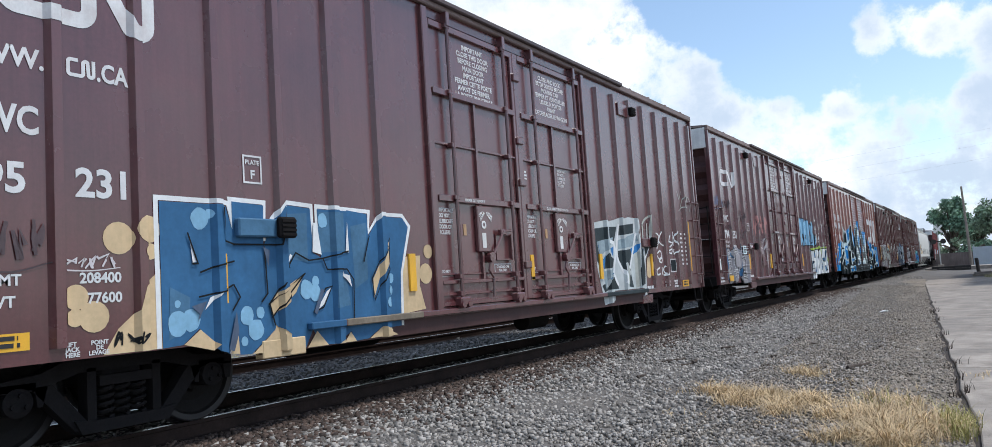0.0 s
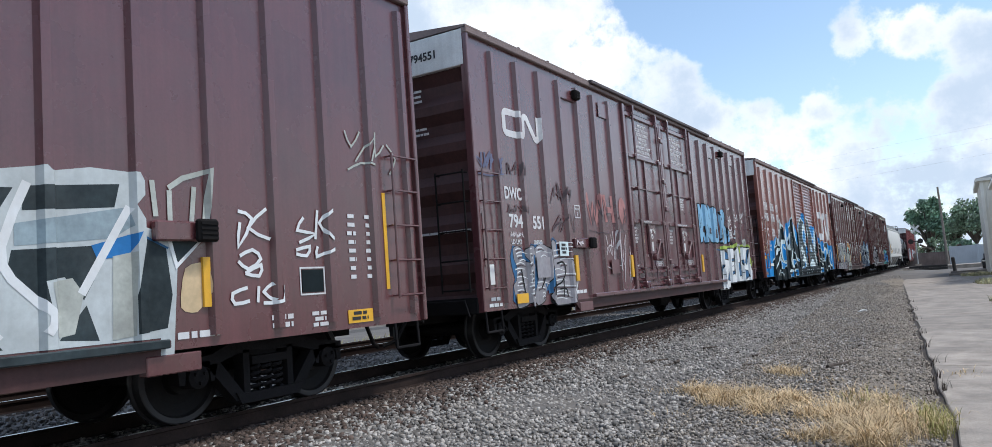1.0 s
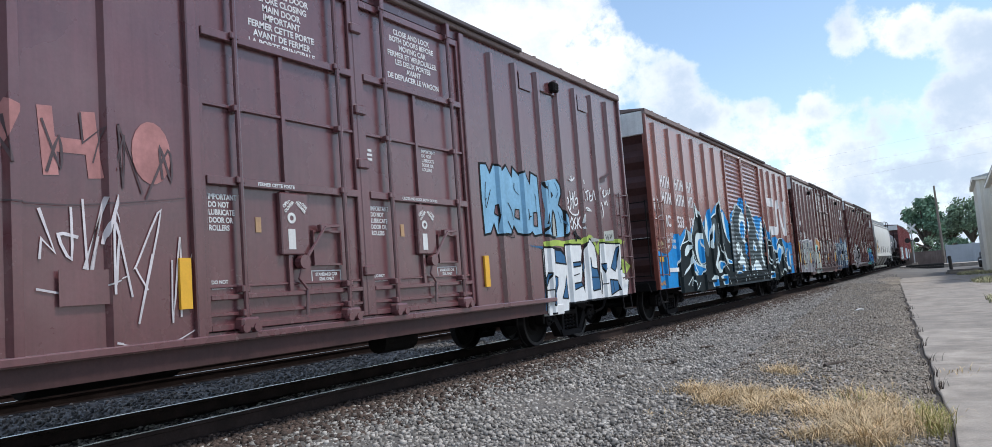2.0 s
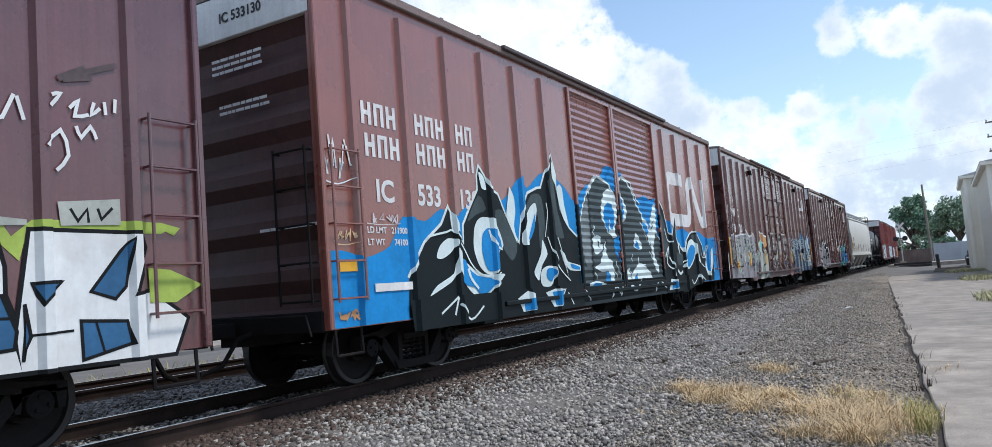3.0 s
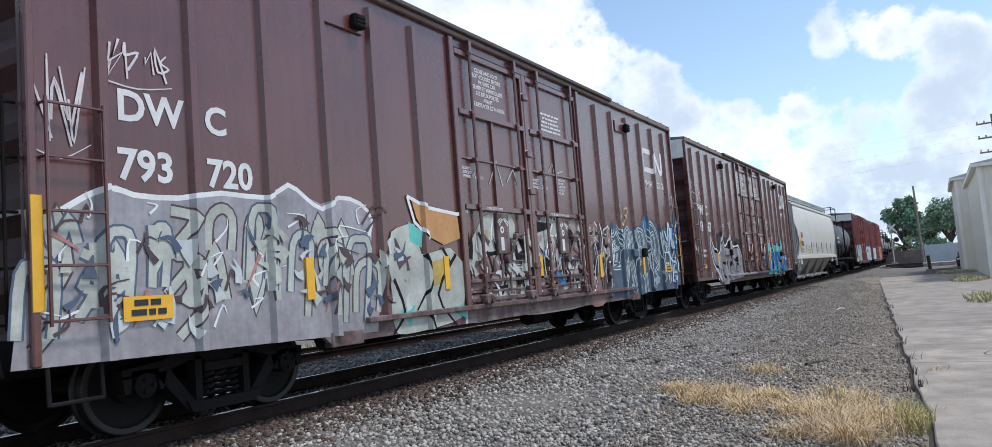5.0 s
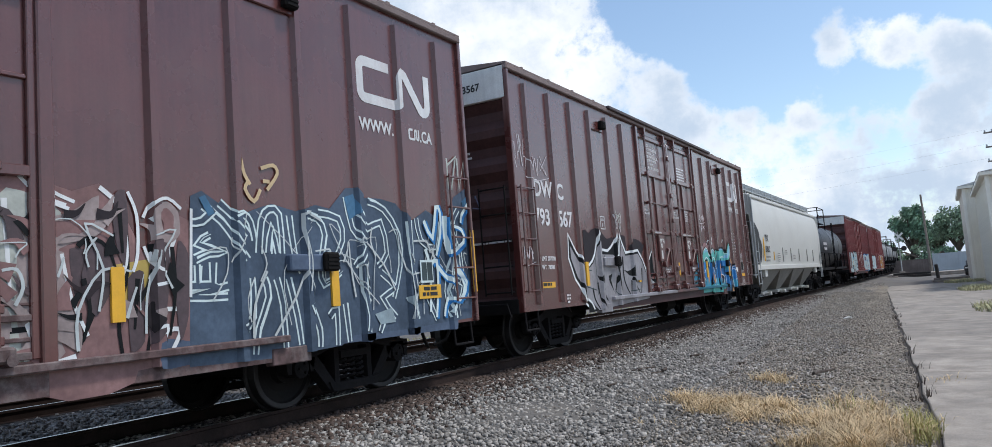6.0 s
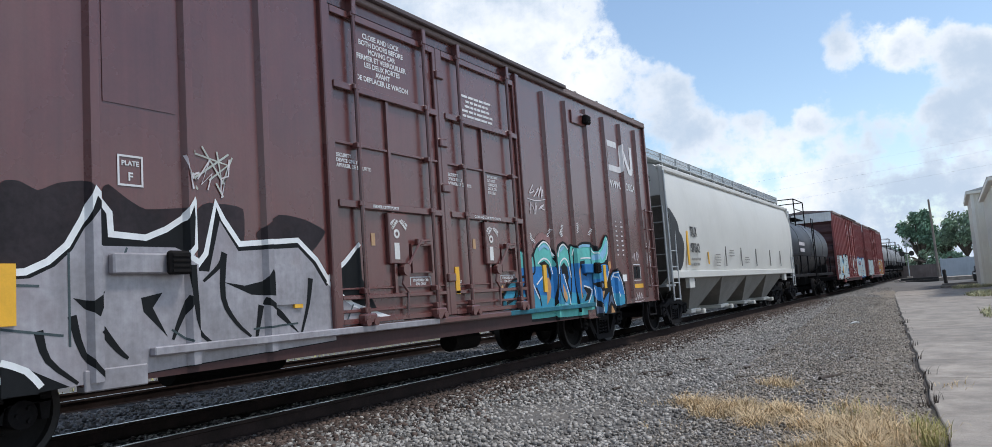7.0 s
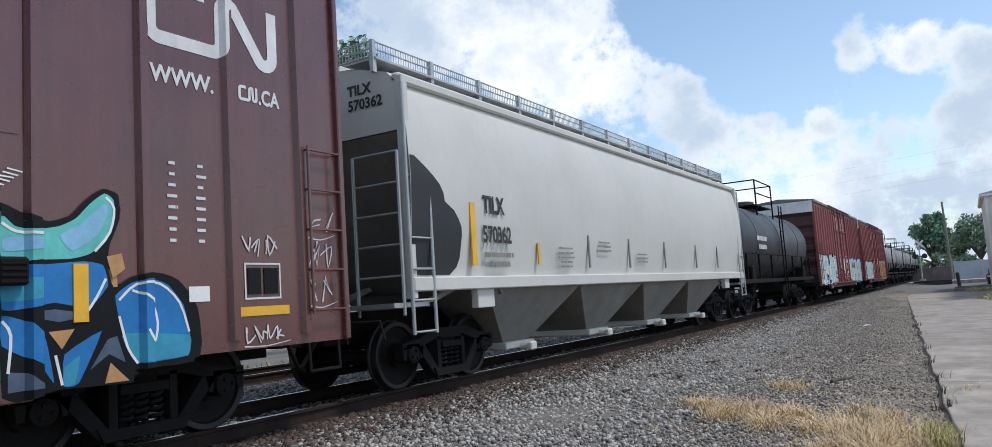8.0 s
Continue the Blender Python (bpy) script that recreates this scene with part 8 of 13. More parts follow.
lay("graffiti_crease", car_c, side_c, [stroke([(8.27, 1.91), (8.21, 1.7)], 0.06, 0.4, 3),
    stroke([(7.8, 1.85), (7.87, 1.72)], 0.06, 0.4, 3),
    stroke([(9.45, 1.22), (9.55, 1.03)], 0.06, 0.4, 3),
    stroke([(11.11, 2.15), (11.3, 2.38)], 0.06, 0.4, 3)], P_DARKGREEN, 0.03504, step=0.00008)
for y_, w_ in ((6.98, 2.05), (9.21, 2.55)):
    part("painted_rail", box(B(), PLATE - 0.05, PLATE + 0.048, y_, y_ + w_, 0.886, 0.974, 0, 0.012), P_DARKGREEN, car_c)
lay("graffiti_shine", car_c, side_c, [stroke(p, w, t, 4) for p, w, t in (
    ([(2.17, 0.8), (2.62, 1.01)], 0.03, 1), ([(2.62, 1.0), (2.5, 0.76)], 0.04, 1), ([(2.64, 0.91), (2.9, 0.67), (3.27, 0.84)], 0.03, 1), ([(7.2, 0.98), (7.6, 1.02), (8.1, 0.95)], 0.10, 0.4), ([(8.3, 0.70), (8.55, 0.92), (8.8, 0.72)], 0.05, 0.8), ([(8.8, 0.72), (8.95, 0.98)], 0.05, 0.8), ([(9.4, 0.9), (9.75, 0.8), (10.1, 1.0)], 0.12, 0.3),
    ([(6.2, 0.9), (6.4, 0.68)], 0.03, 1), ([(7.0, 0.9), (7.2, 0.7)], 0.03, 1), ([(11.0, 0.7), (11.3, 0.95), (11.8, 0.75)], 0.05, 0.6), ([(14.01, 0.87), (14.2, 0.76), (14.72, 1.0)], 0.04, 0.7), ([(15.0, 0.95), (15.35, 0.82)], 0.05, 0.4))], P_ICE, 0.047)
lay("graffiti_shine", car_c, side_c, [[(4.31, 0.89), (4.66, 1.0), (4.91, 0.9), (4.94, 0.68), (4.46, 0.67)], [(5.30, 0.94), (5.67, 0.99), (6.12, 0.97), (5.8, 0.68), (5.58, 0.68)], [(12.0, 0.68), (12.2, 0.95), (12.7, 0.92), (12.8, 0.7)], [(14.61, 0.95), (14.85, 1.0), (15.09, 0.91), (14.93, 0.82)]], P_ICE, 0.053)
lay("graffiti_core", car_c, side_c, [[(4.50, 0.86), (4.86, 0.88), (4.90, 0.69), (4.52, 0.68)], [(5.55, 0.94), (6.05, 0.95), (5.8, 0.7), (5.66, 0.70)], [(12.2, 0.7), (12.32, 0.9), (12.66, 0.86), (12.7, 0.72)], [(7.3, 0.96), (7.45, 1.03), (7.8, 1.0), (7.75, 0.92)]], P_SKY, 0.0560)
plate(car_c, 0.25, 1.42, 0.30, 0.12, YELLOW, x=PLATE + 0.01)
plate(car_c, 0.85, 1.16, 0.75, 0.10, BAND, x=PLATE + 0.014)
tag(car_c, side_c, 0.2, 0.55, 0.85, 1.0, 44, P_ORANGE, 0.03, 4)

part("painted_stop", box(B(), PLATE - 0.03, PLATE + 0.064, 9.088, 9.152, 0.9, 2.9, 0, 0.01), P_DARKGREEN, car_c)
for y_ in (6.92, 9.01, 9.15, 11.75):
    b_ = box(B(), PLATE - 0.06, PLATE + 0.053, y_ - 0.003, y_ + 0.083, 0.92, 2.55, 0, 0.012)
    part("painted_stile", b_, P_DARKGREEN, car_c)

# the two rust brown boxcars
words(car_d, "DW", 0.78, 2.81, 0.38)
words(car_d, "C", 1.70, 2.81, 0.38)
stencils(car_d, 0.77, "793", "720", 2.29, 0.38, 0.93)
tag(car_d, side_d, 0.68, 1.3, 3.15, 3.6, 50, P_LINE, 0.025, 4)
lay("graffiti_field", car_d, side_d, [[(0.01, 1.83), (0.28, 1.99), (0.58, 2.16), (0.75, 2.23), (0.92, 2.15), (1.37, 2.15), (1.86, 2.23), (2.38, 2.21), (2.58, 2.26), (2.79, 2.38), (2.98, 2.28), (3.25, 2.2), (3.56, 2.29), (3.94, 2.24), (4.15, 2.03), (4.09, 1.67), (4.31, 1.52), (4.13, 0.68), (-0.14, 0.77)]], P_SILVER, 0.00560, step=0.00008)
lay("graffiti_outline", car_d, side_d, [stroke([(0.01, 1.83), (0.28, 1.99), (0.66, 2.2), (0.92, 2.15), (1.37, 2.15), (1.86, 2.23), (2.45, 2.22), (2.76, 2.38), (3.01, 2.26), (3.28, 2.14), (3.56, 2.29), (3.94, 2.24), (4.15, 2.03), (4.01, 1.7), (4.27, 1.54)], 0.05, 1, 2)], P_WHITE, 0.00598, step=0.00008)
lay("graffiti_line", car_d, side_d, [stroke([(1.42, 1.74), (1.52, 1.14), (1.75, 1.69), (1.87, 1.19)], 0.13, 1, 3),
    stroke([(3.17, 2.01), (3.27, 1.32), (3.58, 1.96), (3.71, 1.38)], 0.13, 1, 3),
    stroke([(2.95, 2.07), (3.02, 1.64), (3.2, 2.02), (3.29, 1.72)], 0.13, 1, 3),
    stroke([(2.19, 1.72), (2.23, 1.09), (2.43, 1.67), (2.5, 1.15)], 0.13, 1, 3),
    stroke([(2.11, 1.34), (2.18, 1.9), (2.27, 2.01), (2.33, 1.9), (2.26, 1.33)], 0.13, 1, 3),
    stroke([(0.08, 1.56), (0.28, 1.48), (0.09, 1.22), (0.25, 1.15), (0.02, 0.89)], 0.13, 1, 3),
    stroke([(1.4, 1.56), (1.64, 1.48), (1.4, 1.22), (1.6, 1.15), (1.32, 0.88)], 0.13, 1, 3)], P_FAINT, 0.00636, step=0.00008)
lay("graffiti_line", car_d, side_d, [stroke([(0.03, 1.98), (0.09, 1.49), (0.24, 1.95), (0.31, 1.55)], 0.13, 1, 3),
    stroke([(3.74, 0.94), (3.81, 1.43), (4.04, 1.54), (4.24, 1.42), (4.16, 0.92)], 0.13, 1, 3),
    stroke([(1.67, 1.67), (1.71, 1.97), (1.86, 2.08), (1.98, 1.98), (1.95, 1.67)], 0.13, 1, 3),
    stroke([(2.95, 0.95), (3.07, 1.76), (3.31, 1.87), (3.53, 1.76), (3.4, 0.93)], 0.13, 1, 3),
    stroke([(0.66, 1.52), (0.68, 1.02), (0.79, 1.47), (0.81, 1.07)], 0.13, 1, 3),
    stroke([(1.28, 2.03), (1.54, 1.96), (1.28, 1.65), (1.5, 1.58), (1.2, 1.27)], 0.13, 1, 3)], P_FAINT, 0.00722, step=0.00008)
lay("graffiti_line", car_d, side_d, [stroke([(1.42, 1.74), (1.52, 1.14), (1.75, 1.69), (1.87, 1.19)], 0.09, 1, 3),
    stroke([(3.17, 2.01), (3.27, 1.32), (3.58, 1.96), (3.71, 1.38)], 0.09, 1, 3),
    stroke([(2.95, 2.07), (3.02, 1.64), (3.2, 2.02), (3.29, 1.72)], 0.09, 1, 3),
    stroke([(2.19, 1.72), (2.23, 1.09), (2.43, 1.67), (2.5, 1.15)], 0.09, 1, 3),
    stroke([(2.11, 1.34), (2.18, 1.9), (2.27, 2.01), (2.33, 1.9), (2.26, 1.33)], 0.09, 1, 3),
    stroke([(0.08, 1.56), (0.28, 1.48), (0.09, 1.22), (0.25, 1.15), (0.02, 0.89)], 0.09, 1, 3),
    stroke([(1.4, 1.56), (1.64, 1.48), (1.4, 1.22), (1.6, 1.15), (1.32, 0.88)], 0.09, 1, 3)], P_PALE, 0.00800, step=0.00008)
lay("graffiti_line", car_d, side_d, [stroke([(0.03, 1.98), (0.09, 1.49), (0.24, 1.95), (0.31, 1.55)], 0.09, 1, 3),
    stroke([(3.74, 0.94), (3.81, 1.43), (4.04, 1.54), (4.24, 1.42), (4.16, 0.92)], 0.09, 1, 3),
    stroke([(1.67, 1.67), (1.71, 1.97), (1.86, 2.08), (1.98, 1.98), (1.95, 1.67)], 0.09, 1, 3),
    stroke([(2.95, 0.95), (3.07, 1.76), (3.31, 1.87), (3.53, 1.76), (3.4, 0.93)], 0.09, 1, 3),
    stroke([(0.66, 1.52), (0.68, 1.02), (0.79, 1.47), (0.81, 1.07)], 0.09, 1, 3),
    stroke([(1.28, 2.03), (1.54, 1.96), (1.28, 1.65), (1.5, 1.58), (1.2, 1.27)], 0.09, 1, 3)], P_PALE, 0.00886, step=0.00008)
lay("graffiti_line", car_d, side_d, [stroke([(1.06, 1.34), (1.1, 1.79), (1.18, 1.88), (1.24, 1.79), (1.19, 1.34)], 0.12, 1, 3),
    stroke([(0.43, 1.65), (0.54, 1.57), (0.43, 1.38), (0.52, 1.32), (0.38, 1.11)], 0.12, 1, 3),
    stroke([(0.53, 1.73), (0.59, 1.33), (0.73, 1.69), (0.8, 1.38)], 0.12, 1, 3),
    stroke([(2.71, 1.23), (2.78, 1.73), (2.93, 1.85), (3.06, 1.73), (2.98, 1.22)], 0.12, 1, 3),
    stroke([(-0.1, 0.99), (-0.05, 1.48), (0.08, 1.56), (0.21, 1.48), (0.17, 0.98)], 0.12, 1, 3),
    stroke([(0.55, 1.19), (0.6, 1.73), (0.75, 1.83), (0.88, 1.74), (0.82, 1.17)], 0.12, 1, 3),
    stroke([(0.15, 1.95), (0.21, 1.66), (0.33, 1.91), (0.4, 1.72)], 0.12, 1, 3)], P_GREYBLUE, 0.00964, step=0.00008)
lay("graffiti_line", car_d, side_d, [stroke([(1.08, 1.89), (1.11, 1.52), (1.22, 1.85), (1.26, 1.59)], 0.12, 1, 3),
    stroke([(2.15, 1.37), (2.23, 2), (2.37, 2.11), (2.48, 2), (2.4, 1.37)], 0.12, 1, 3),
    stroke([(3.55, 0.84), (3.68, 1.69), (3.89, 1.81), (4.06, 1.69), (3.92, 0.81)], 0.12, 1, 3),
    stroke([(2.2, 1.91), (2.21, 1.18), (2.4, 1.86), (2.43, 1.25)], 0.12, 1, 3),
    stroke([(0.52, 1.63), (0.8, 1.55), (0.55, 1.43), (0.78, 1.36), (0.48, 1.23)], 0.12, 1, 3),
    stroke([(3.25, 1.27), (3.3, 1.6), (3.47, 1.72), (3.61, 1.6), (3.56, 1.26)], 0.12, 1, 3)], P_GREYBLUE, 0.01050, step=0.00008)
lay("graffiti_line", car_d, side_d, [stroke([(1.06, 1.34), (1.1, 1.79), (1.18, 1.88), (1.24, 1.79), (1.19, 1.34)], 0.08, 1, 3),
    stroke([(0.43, 1.65), (0.54, 1.57), (0.43, 1.38), (0.52, 1.32), (0.38, 1.11)], 0.08, 1, 3),
    stroke([(0.53, 1.73), (0.59, 1.33), (0.73, 1.69), (0.8, 1.38)], 0.08, 1, 3),
    stroke([(2.71, 1.23), (2.78, 1.73), (2.93, 1.85), (3.06, 1.73), (2.98, 1.22)], 0.08, 1, 3),
    stroke([(-0.1, 0.99), (-0.05, 1.48), (0.08, 1.56), (0.21, 1.48), (0.17, 0.98)], 0.08, 1, 3),
    stroke([(0.55, 1.19), (0.6, 1.73), (0.75, 1.83), (0.88, 1.74), (0.82, 1.17)], 0.08, 1, 3),
    stroke([(0.15, 1.95), (0.21, 1.66), (0.33, 1.91), (0.4, 1.72)], 0.08, 1, 3)], P_PALE, 0.01128, step=0.00008)
lay("graffiti_line", car_d, side_d, [stroke([(1.08, 1.89), (1.11, 1.52), (1.22, 1.85), (1.26, 1.59)], 0.08, 1, 3),
    stroke([(2.15, 1.37), (2.23, 2), (2.37, 2.11), (2.48, 2), (2.4, 1.37)], 0.08, 1, 3),
    stroke([(3.55, 0.84), (3.68, 1.69), (3.89, 1.81), (4.06, 1.69), (3.92, 0.81)], 0.08, 1, 3),
    stroke([(2.2, 1.91), (2.21, 1.18), (2.4, 1.86), (2.43, 1.25)], 0.08, 1, 3),
    stroke([(0.52, 1.63), (0.8, 1.55), (0.55, 1.43), (0.78, 1.36), (0.48, 1.23)], 0.08, 1, 3),
    stroke([(3.25, 1.27), (3.3, 1.6), (3.47, 1.72), (3.61, 1.6), (3.56, 1.26)], 0.08, 1, 3)], P_PALE, 0.01214, step=0.00008)
lay("graffiti_shine", car_d, side_d, [stroke([(1.76, 1.75), (1.9, 1.88), (1.91, 1.99)], 0.028, 0.3, 3),
    stroke([(1.64, 1.44), (1.84, 1.65), (1.65, 1.58)], 0.028, 0.3, 3),
    stroke([(2.27, 1.31), (2.22, 1.42), (2.67, 1.51)], 0.028, 0.3, 3),
    stroke([(0.25, 1.58), (0.25, 1.64), (0.31, 1.71)], 0.028, 0.3, 3),
    stroke([(3.89, 1.99), (3.85, 2.15), (4.05, 2.23)], 0.028, 0.3, 3),
    stroke([(1.7, 0.94), (1.81, 1.14), (1.86, 1.05)], 0.028, 0.3, 3),
    stroke([(1.06, 1.99), (1.14, 2.07), (1.04, 2.09)], 0.028, 0.3, 3),
    stroke([(0.49, 1.93), (0.53, 2.04), (0.48, 2.15)], 0.028, 0.3, 3),
    stroke([(2.72, 1.92), (2.96, 2.05), (2.71, 2.07)], 0.028, 0.3, 3),
    stroke([(0.24, 1.12), (0.38, 1.18), (0.36, 1.16)], 0.028, 0.3, 3)], P_WHITE, 0.01292, step=0.00008)
lay("graffiti_shine", car_d, side_d, [stroke([(2.35, 1.6), (2.27, 1.68), (2.34, 1.67)], 0.028, 0.3, 3),
    stroke([(0.83, 1.57), (0.86, 1.76), (1.05, 1.7)], 0.028, 0.3, 3),
    stroke([(1.53, 1.42), (1.61, 1.56), (1.61, 1.48)], 0.028, 0.3, 3),
    stroke([(0.07, 1.03), (0.04, 1.19), (0.24, 1.15)], 0.028, 0.3, 3),
    stroke([(3.43, 1.61), (3.4, 1.79), (3.69, 1.84)], 0.028, 0.3, 3),
    stroke([(1.06, 1), (1.12, 1.09), (1.17, 1.08)], 0.028, 0.3, 3),
    stroke([(2.16, 1.09), (2.32, 1.18), (2.21, 1.18)], 0.028, 0.3, 3),
    stroke([(3.59, 1.83), (3.55, 1.96), (4.05, 1.89)], 0.028, 0.3, 3)], P_WHITE, 0.01402, step=0.00008)
lay("graffiti_shade", car_d, side_d, [stroke([(0.18, 1), (0.3, 1.07), (0.31, 1.2)], 0.035, 0.3, 3),
    stroke([(3.11, 1.59), (3.21, 1.78), (3.46, 1.84)], 0.035, 0.3, 3),
    stroke([(2.2, 1.67), (2.38, 1.79), (2.45, 1.87)], 0.035, 0.3, 3),
    stroke([(0.92, 1.64), (1.02, 1.78), (1.12, 1.76)], 0.035, 0.3, 3),
    stroke([(0.58, 1.2), (0.59, 1.36), (0.84, 1.42)], 0.035, 0.3, 3),
    stroke([(0.42, 1.89), (0.48, 2.04), (0.5, 1.95)], 0.035, 0.3, 3),
    stroke([(0.6, 1.14), (0.61, 1.3), (0.83, 1.27)], 0.035, 0.3, 3),
    stroke([(0.17, 1.77), (0.29, 1.9), (0.45, 1.9)], 0.035, 0.3, 3),
    stroke([(4.01, 1.9), (4.26, 2.12), (4.09, 2.06)], 0.035, 0.3, 3),
    stroke([(3.41, 1.58), (3.48, 1.7), (3.85, 1.63)], 0.035, 0.3, 3)], P_FAINT, 0.01496, step=0.00008)
lay("graffiti_shade", car_d, side_d, [stroke([(1.85, 1.28), (1.93, 1.47), (1.95, 1.39)], 0.035, 0.3, 3),
    stroke([(3.94, 1.99), (4.21, 2.22), (4.44, 2.08)], 0.035, 0.3, 3)], P_FAINT, 0.01606, step=0.00008)
lay("graffiti_shade", car_d, side_d, [stroke([(0.16, 1.82), (0.41, 1.67)], 0.05, 0.3, 3),
    stroke([(1.02, 1.32), (0.87, 1.01)], 0.05, 0.3, 3),
    stroke([(3.47, 1.43), (3.22, 0.97)], 0.05, 0.3, 3),
    stroke([(2.31, 1.63), (2.11, 1.28)], 0.05, 0.3, 3)], P_PINK, 0.01652, step=0.00008)
lay("graffiti_fill", car_d, side_d, [[(4.98, 2.35), (5.24, 2.28), (6.08, 2.2), (6.12, 1.85), (5.69, 1.75), (5.27, 1.88), (5.07, 2.11)]], P_ORANGE, 0.01714, step=0.00008)
lay("graffiti_field", car_d, side_d, [flow([(4.5, 1.91), (5.01, 2.03), (5.13, 1.62), (5.83, 1.71), (6.24, 1.39), (6, 0.71), (5.22, 0.615), (4.5, 0.615), (4.35, 1.21)], 3, 0.2)], P_PALE, 0.01752, step=0.00008)
lay("graffiti_core", car_d, side_d, [[(5.35, 1.51), (5.7, 1.57), (5.75, 1.26), (5.38, 1.18)]], P_YELLOWISH, 0.01790, step=0.00008)
lay("graffiti_core", car_d, side_d, [[(4.88, 2.05), (5.18, 1.93), (5.14, 1.71), (4.88, 1.79)],
    [(5.72, 0.84), (6.09, 0.91), (6.16, 0.68)],
    [(4.59, 0.9), (4.92, 0.96), (4.78, 0.68)]], P_TURQ, 0.01828, step=0.00008)
lay("graffiti_line", car_d, side_d, [stroke([(4.89, 2.39), (5.34, 2.26), (6.08, 2.2), (6.42, 2.27)], 0.05, 1, 1),
    stroke([(4.89, 2.39), (5.02, 2.05), (5.36, 1.84)], 0.05, 1, 1)], P_WHITE, 0.01882, step=0.00008)
lay("graffiti_crease", car_d, side_d, [stroke([(5.18, 1.62), (5.31, 1.29), (4.95, 0.88)], 0.06, 0.5, 3),
    stroke([(5.97, 1.62), (5.46, 1.07), (5.88, 0.615)], 0.06, 0.5, 3),
    stroke([(4.49, 1.31), (4.68, 0.89), (4.42, 0.62)], 0.06, 0.5, 3),
    stroke([(5.63, 1.71), (5.84, 1.48)], 0.06, 0.5, 3),
    stroke([(5.18, 0.86), (5.27, 0.615)], 0.06, 0.5, 3)], P_BLACK, 0.01928, step=0.00008)
lay("graffiti_field", car_d, side_d, [flow([(6.29, 1.62), (6.86, 2.2), (7.62, 2.37), (7.88, 2.1), (7.7, 0.73), (7.52, 0.615), (6.12, 0.615)], 3, 0.12),
    flow([(8.19, 1.98), (9.04, 2.27), (9.78, 2.18), (9.72, 1.33), (10.53, 2.2), (10.93, 2.03), (10.61, 0.615), (7.86, 0.615)], 3, 0.12)], P_PALE, 0.00560, step=0.00008)
lay("graffiti_core", car_d, side_d, [flow([(6.46, 1.38), (7.03, 1.62), (7.37, 1.24), (6.85, 0.78), (6.4, 0.8)], 3, 0.25),
    flow([(8.31, 1.35), (9.25, 1.61), (9.41, 1.06), (8.47, 0.82)], 3, 0.25),
    flow([(11.07, 1.91), (11.74, 1.6), (11.52, 0.615), (10.76, 0.615)], 3, 0.25)], P_DUSTPINK, 0.00606, step=0.00008)
lay("graffiti_crease", car_d, side_d, [stroke([(6.69, 1.95), (7.04, 1.37), (6.61, 1.03)], 0.07, 0.6, 3),
    stroke([(7.41, 1.99), (7.44, 1.24), (7, 0.65)], 0.07, 0.6, 3),
    stroke([(6.34, 1.04), (7.6, 1.11)], 0.07, 0.6, 3),
    stroke([(6.28, 0.76), (7.59, 0.79)], 0.07, 0.6, 3),
    stroke([(8.44, 1.88), (8.56, 1.21), (8.1, 0.71)], 0.07, 0.6, 3),
    stroke([(9.12, 2.02), (9.37, 1.2), (8.84, 0.615)], 0.07, 0.6, 3),
    stroke([(8.11, 1.07), (10.68, 1.13)], 0.07, 0.6, 3),
    stroke([(10.08, 1.75), (10.22, 0.74)], 0.07, 0.6, 3),
    stroke([(8.05, 0.82), (10.51, 0.85)], 0.07, 0.6, 3),
    stroke([(6.91, 1.62), (7.79, 1.67)], 0.07, 0.6, 3)], P_BLACK, 0.00660, step=0.00008)
lay("graffiti_shine", car_d, side_d, [stroke([(6.8, 2.22), (6.86, 1.38)], 0.045, 0.5, 3),
    stroke([(7.23, 2.3), (7.08, 1.86), (7.6, 1.72)], 0.045, 0.5, 3),
    stroke([(8.39, 1.94), (8.39, 1.09)], 0.045, 0.5, 3),
    stroke([(9.31, 2.16), (8.88, 1.34), (9.53, 0.91)], 0.045, 0.5, 3),
    stroke([(10.51, 2.12), (10.55, 1.31)], 0.045, 0.5, 3),
    stroke([(6.31, 0.63), (7.55, 0.64)], 0.045, 0.5, 3),
    stroke([(8.08, 0.66), (10.45, 0.65)], 0.045, 0.5, 3)], P_WHITE, 0.00770, step=0.00008)
lay("graffiti_core", car_d, side_d, [[(11.36, 1.61), (11.76, 1.67), (11.65, 1.29), (11.34, 1.24)]], P_YELLOWISH, 0.00856, step=0.00008)
lay("graffiti_tag", car_d, side_d, [stroke([(7.14, 2.73), (7.41, 3.12), (7.57, 2.73)], 0.025, 1, 1),
    stroke([(7.72, 2.81), (7.96, 3.04), (8.1, 2.79)], 0.025, 1, 1),
    stroke([(9.03, 2.84), (9.52, 3.3), (9.64, 2.85)], 0.025, 1, 1),
    stroke([(9.22, 3.02), (9.96, 3.19)], 0.025, 1, 1)], P_PALE, 0.00894, step=0.00008)
lay("graffiti_field", car_d, side_d, [[(8.35, 2.17), (8.62, 2.09), (8.87, 2.03), (9.37, 2.08), (9.87, 2.17), (10.3, 2.23), (10.61, 2.31), (11.02, 2.21), (11.25, 2.29), (11.39, 2.2), (11.64, 1.71), (11.88, 2.11), (12.14, 2.01), (12.19, 0.76), (10.52, 0.63), (8.32, 0.66)]], P_DUSTPINK, 0.00560, step=0.00008)
lay("graffiti_shade", car_d, side_d, [flow([(8.48, 2.18), (8.87, 2.18), (9.25, 2.17), (9.28, 2.1), (8.92, 2.03), (8.57, 1.96), (8.43, 1.84)], 3, 0.25),
    flow([(9.7, 2.04), (10.01, 2.09), (10.22, 2.04), (10.07, 1.91), (9.8, 1.93)], 3, 0.25)], P_BLACK, 0.00598, step=0.00008)
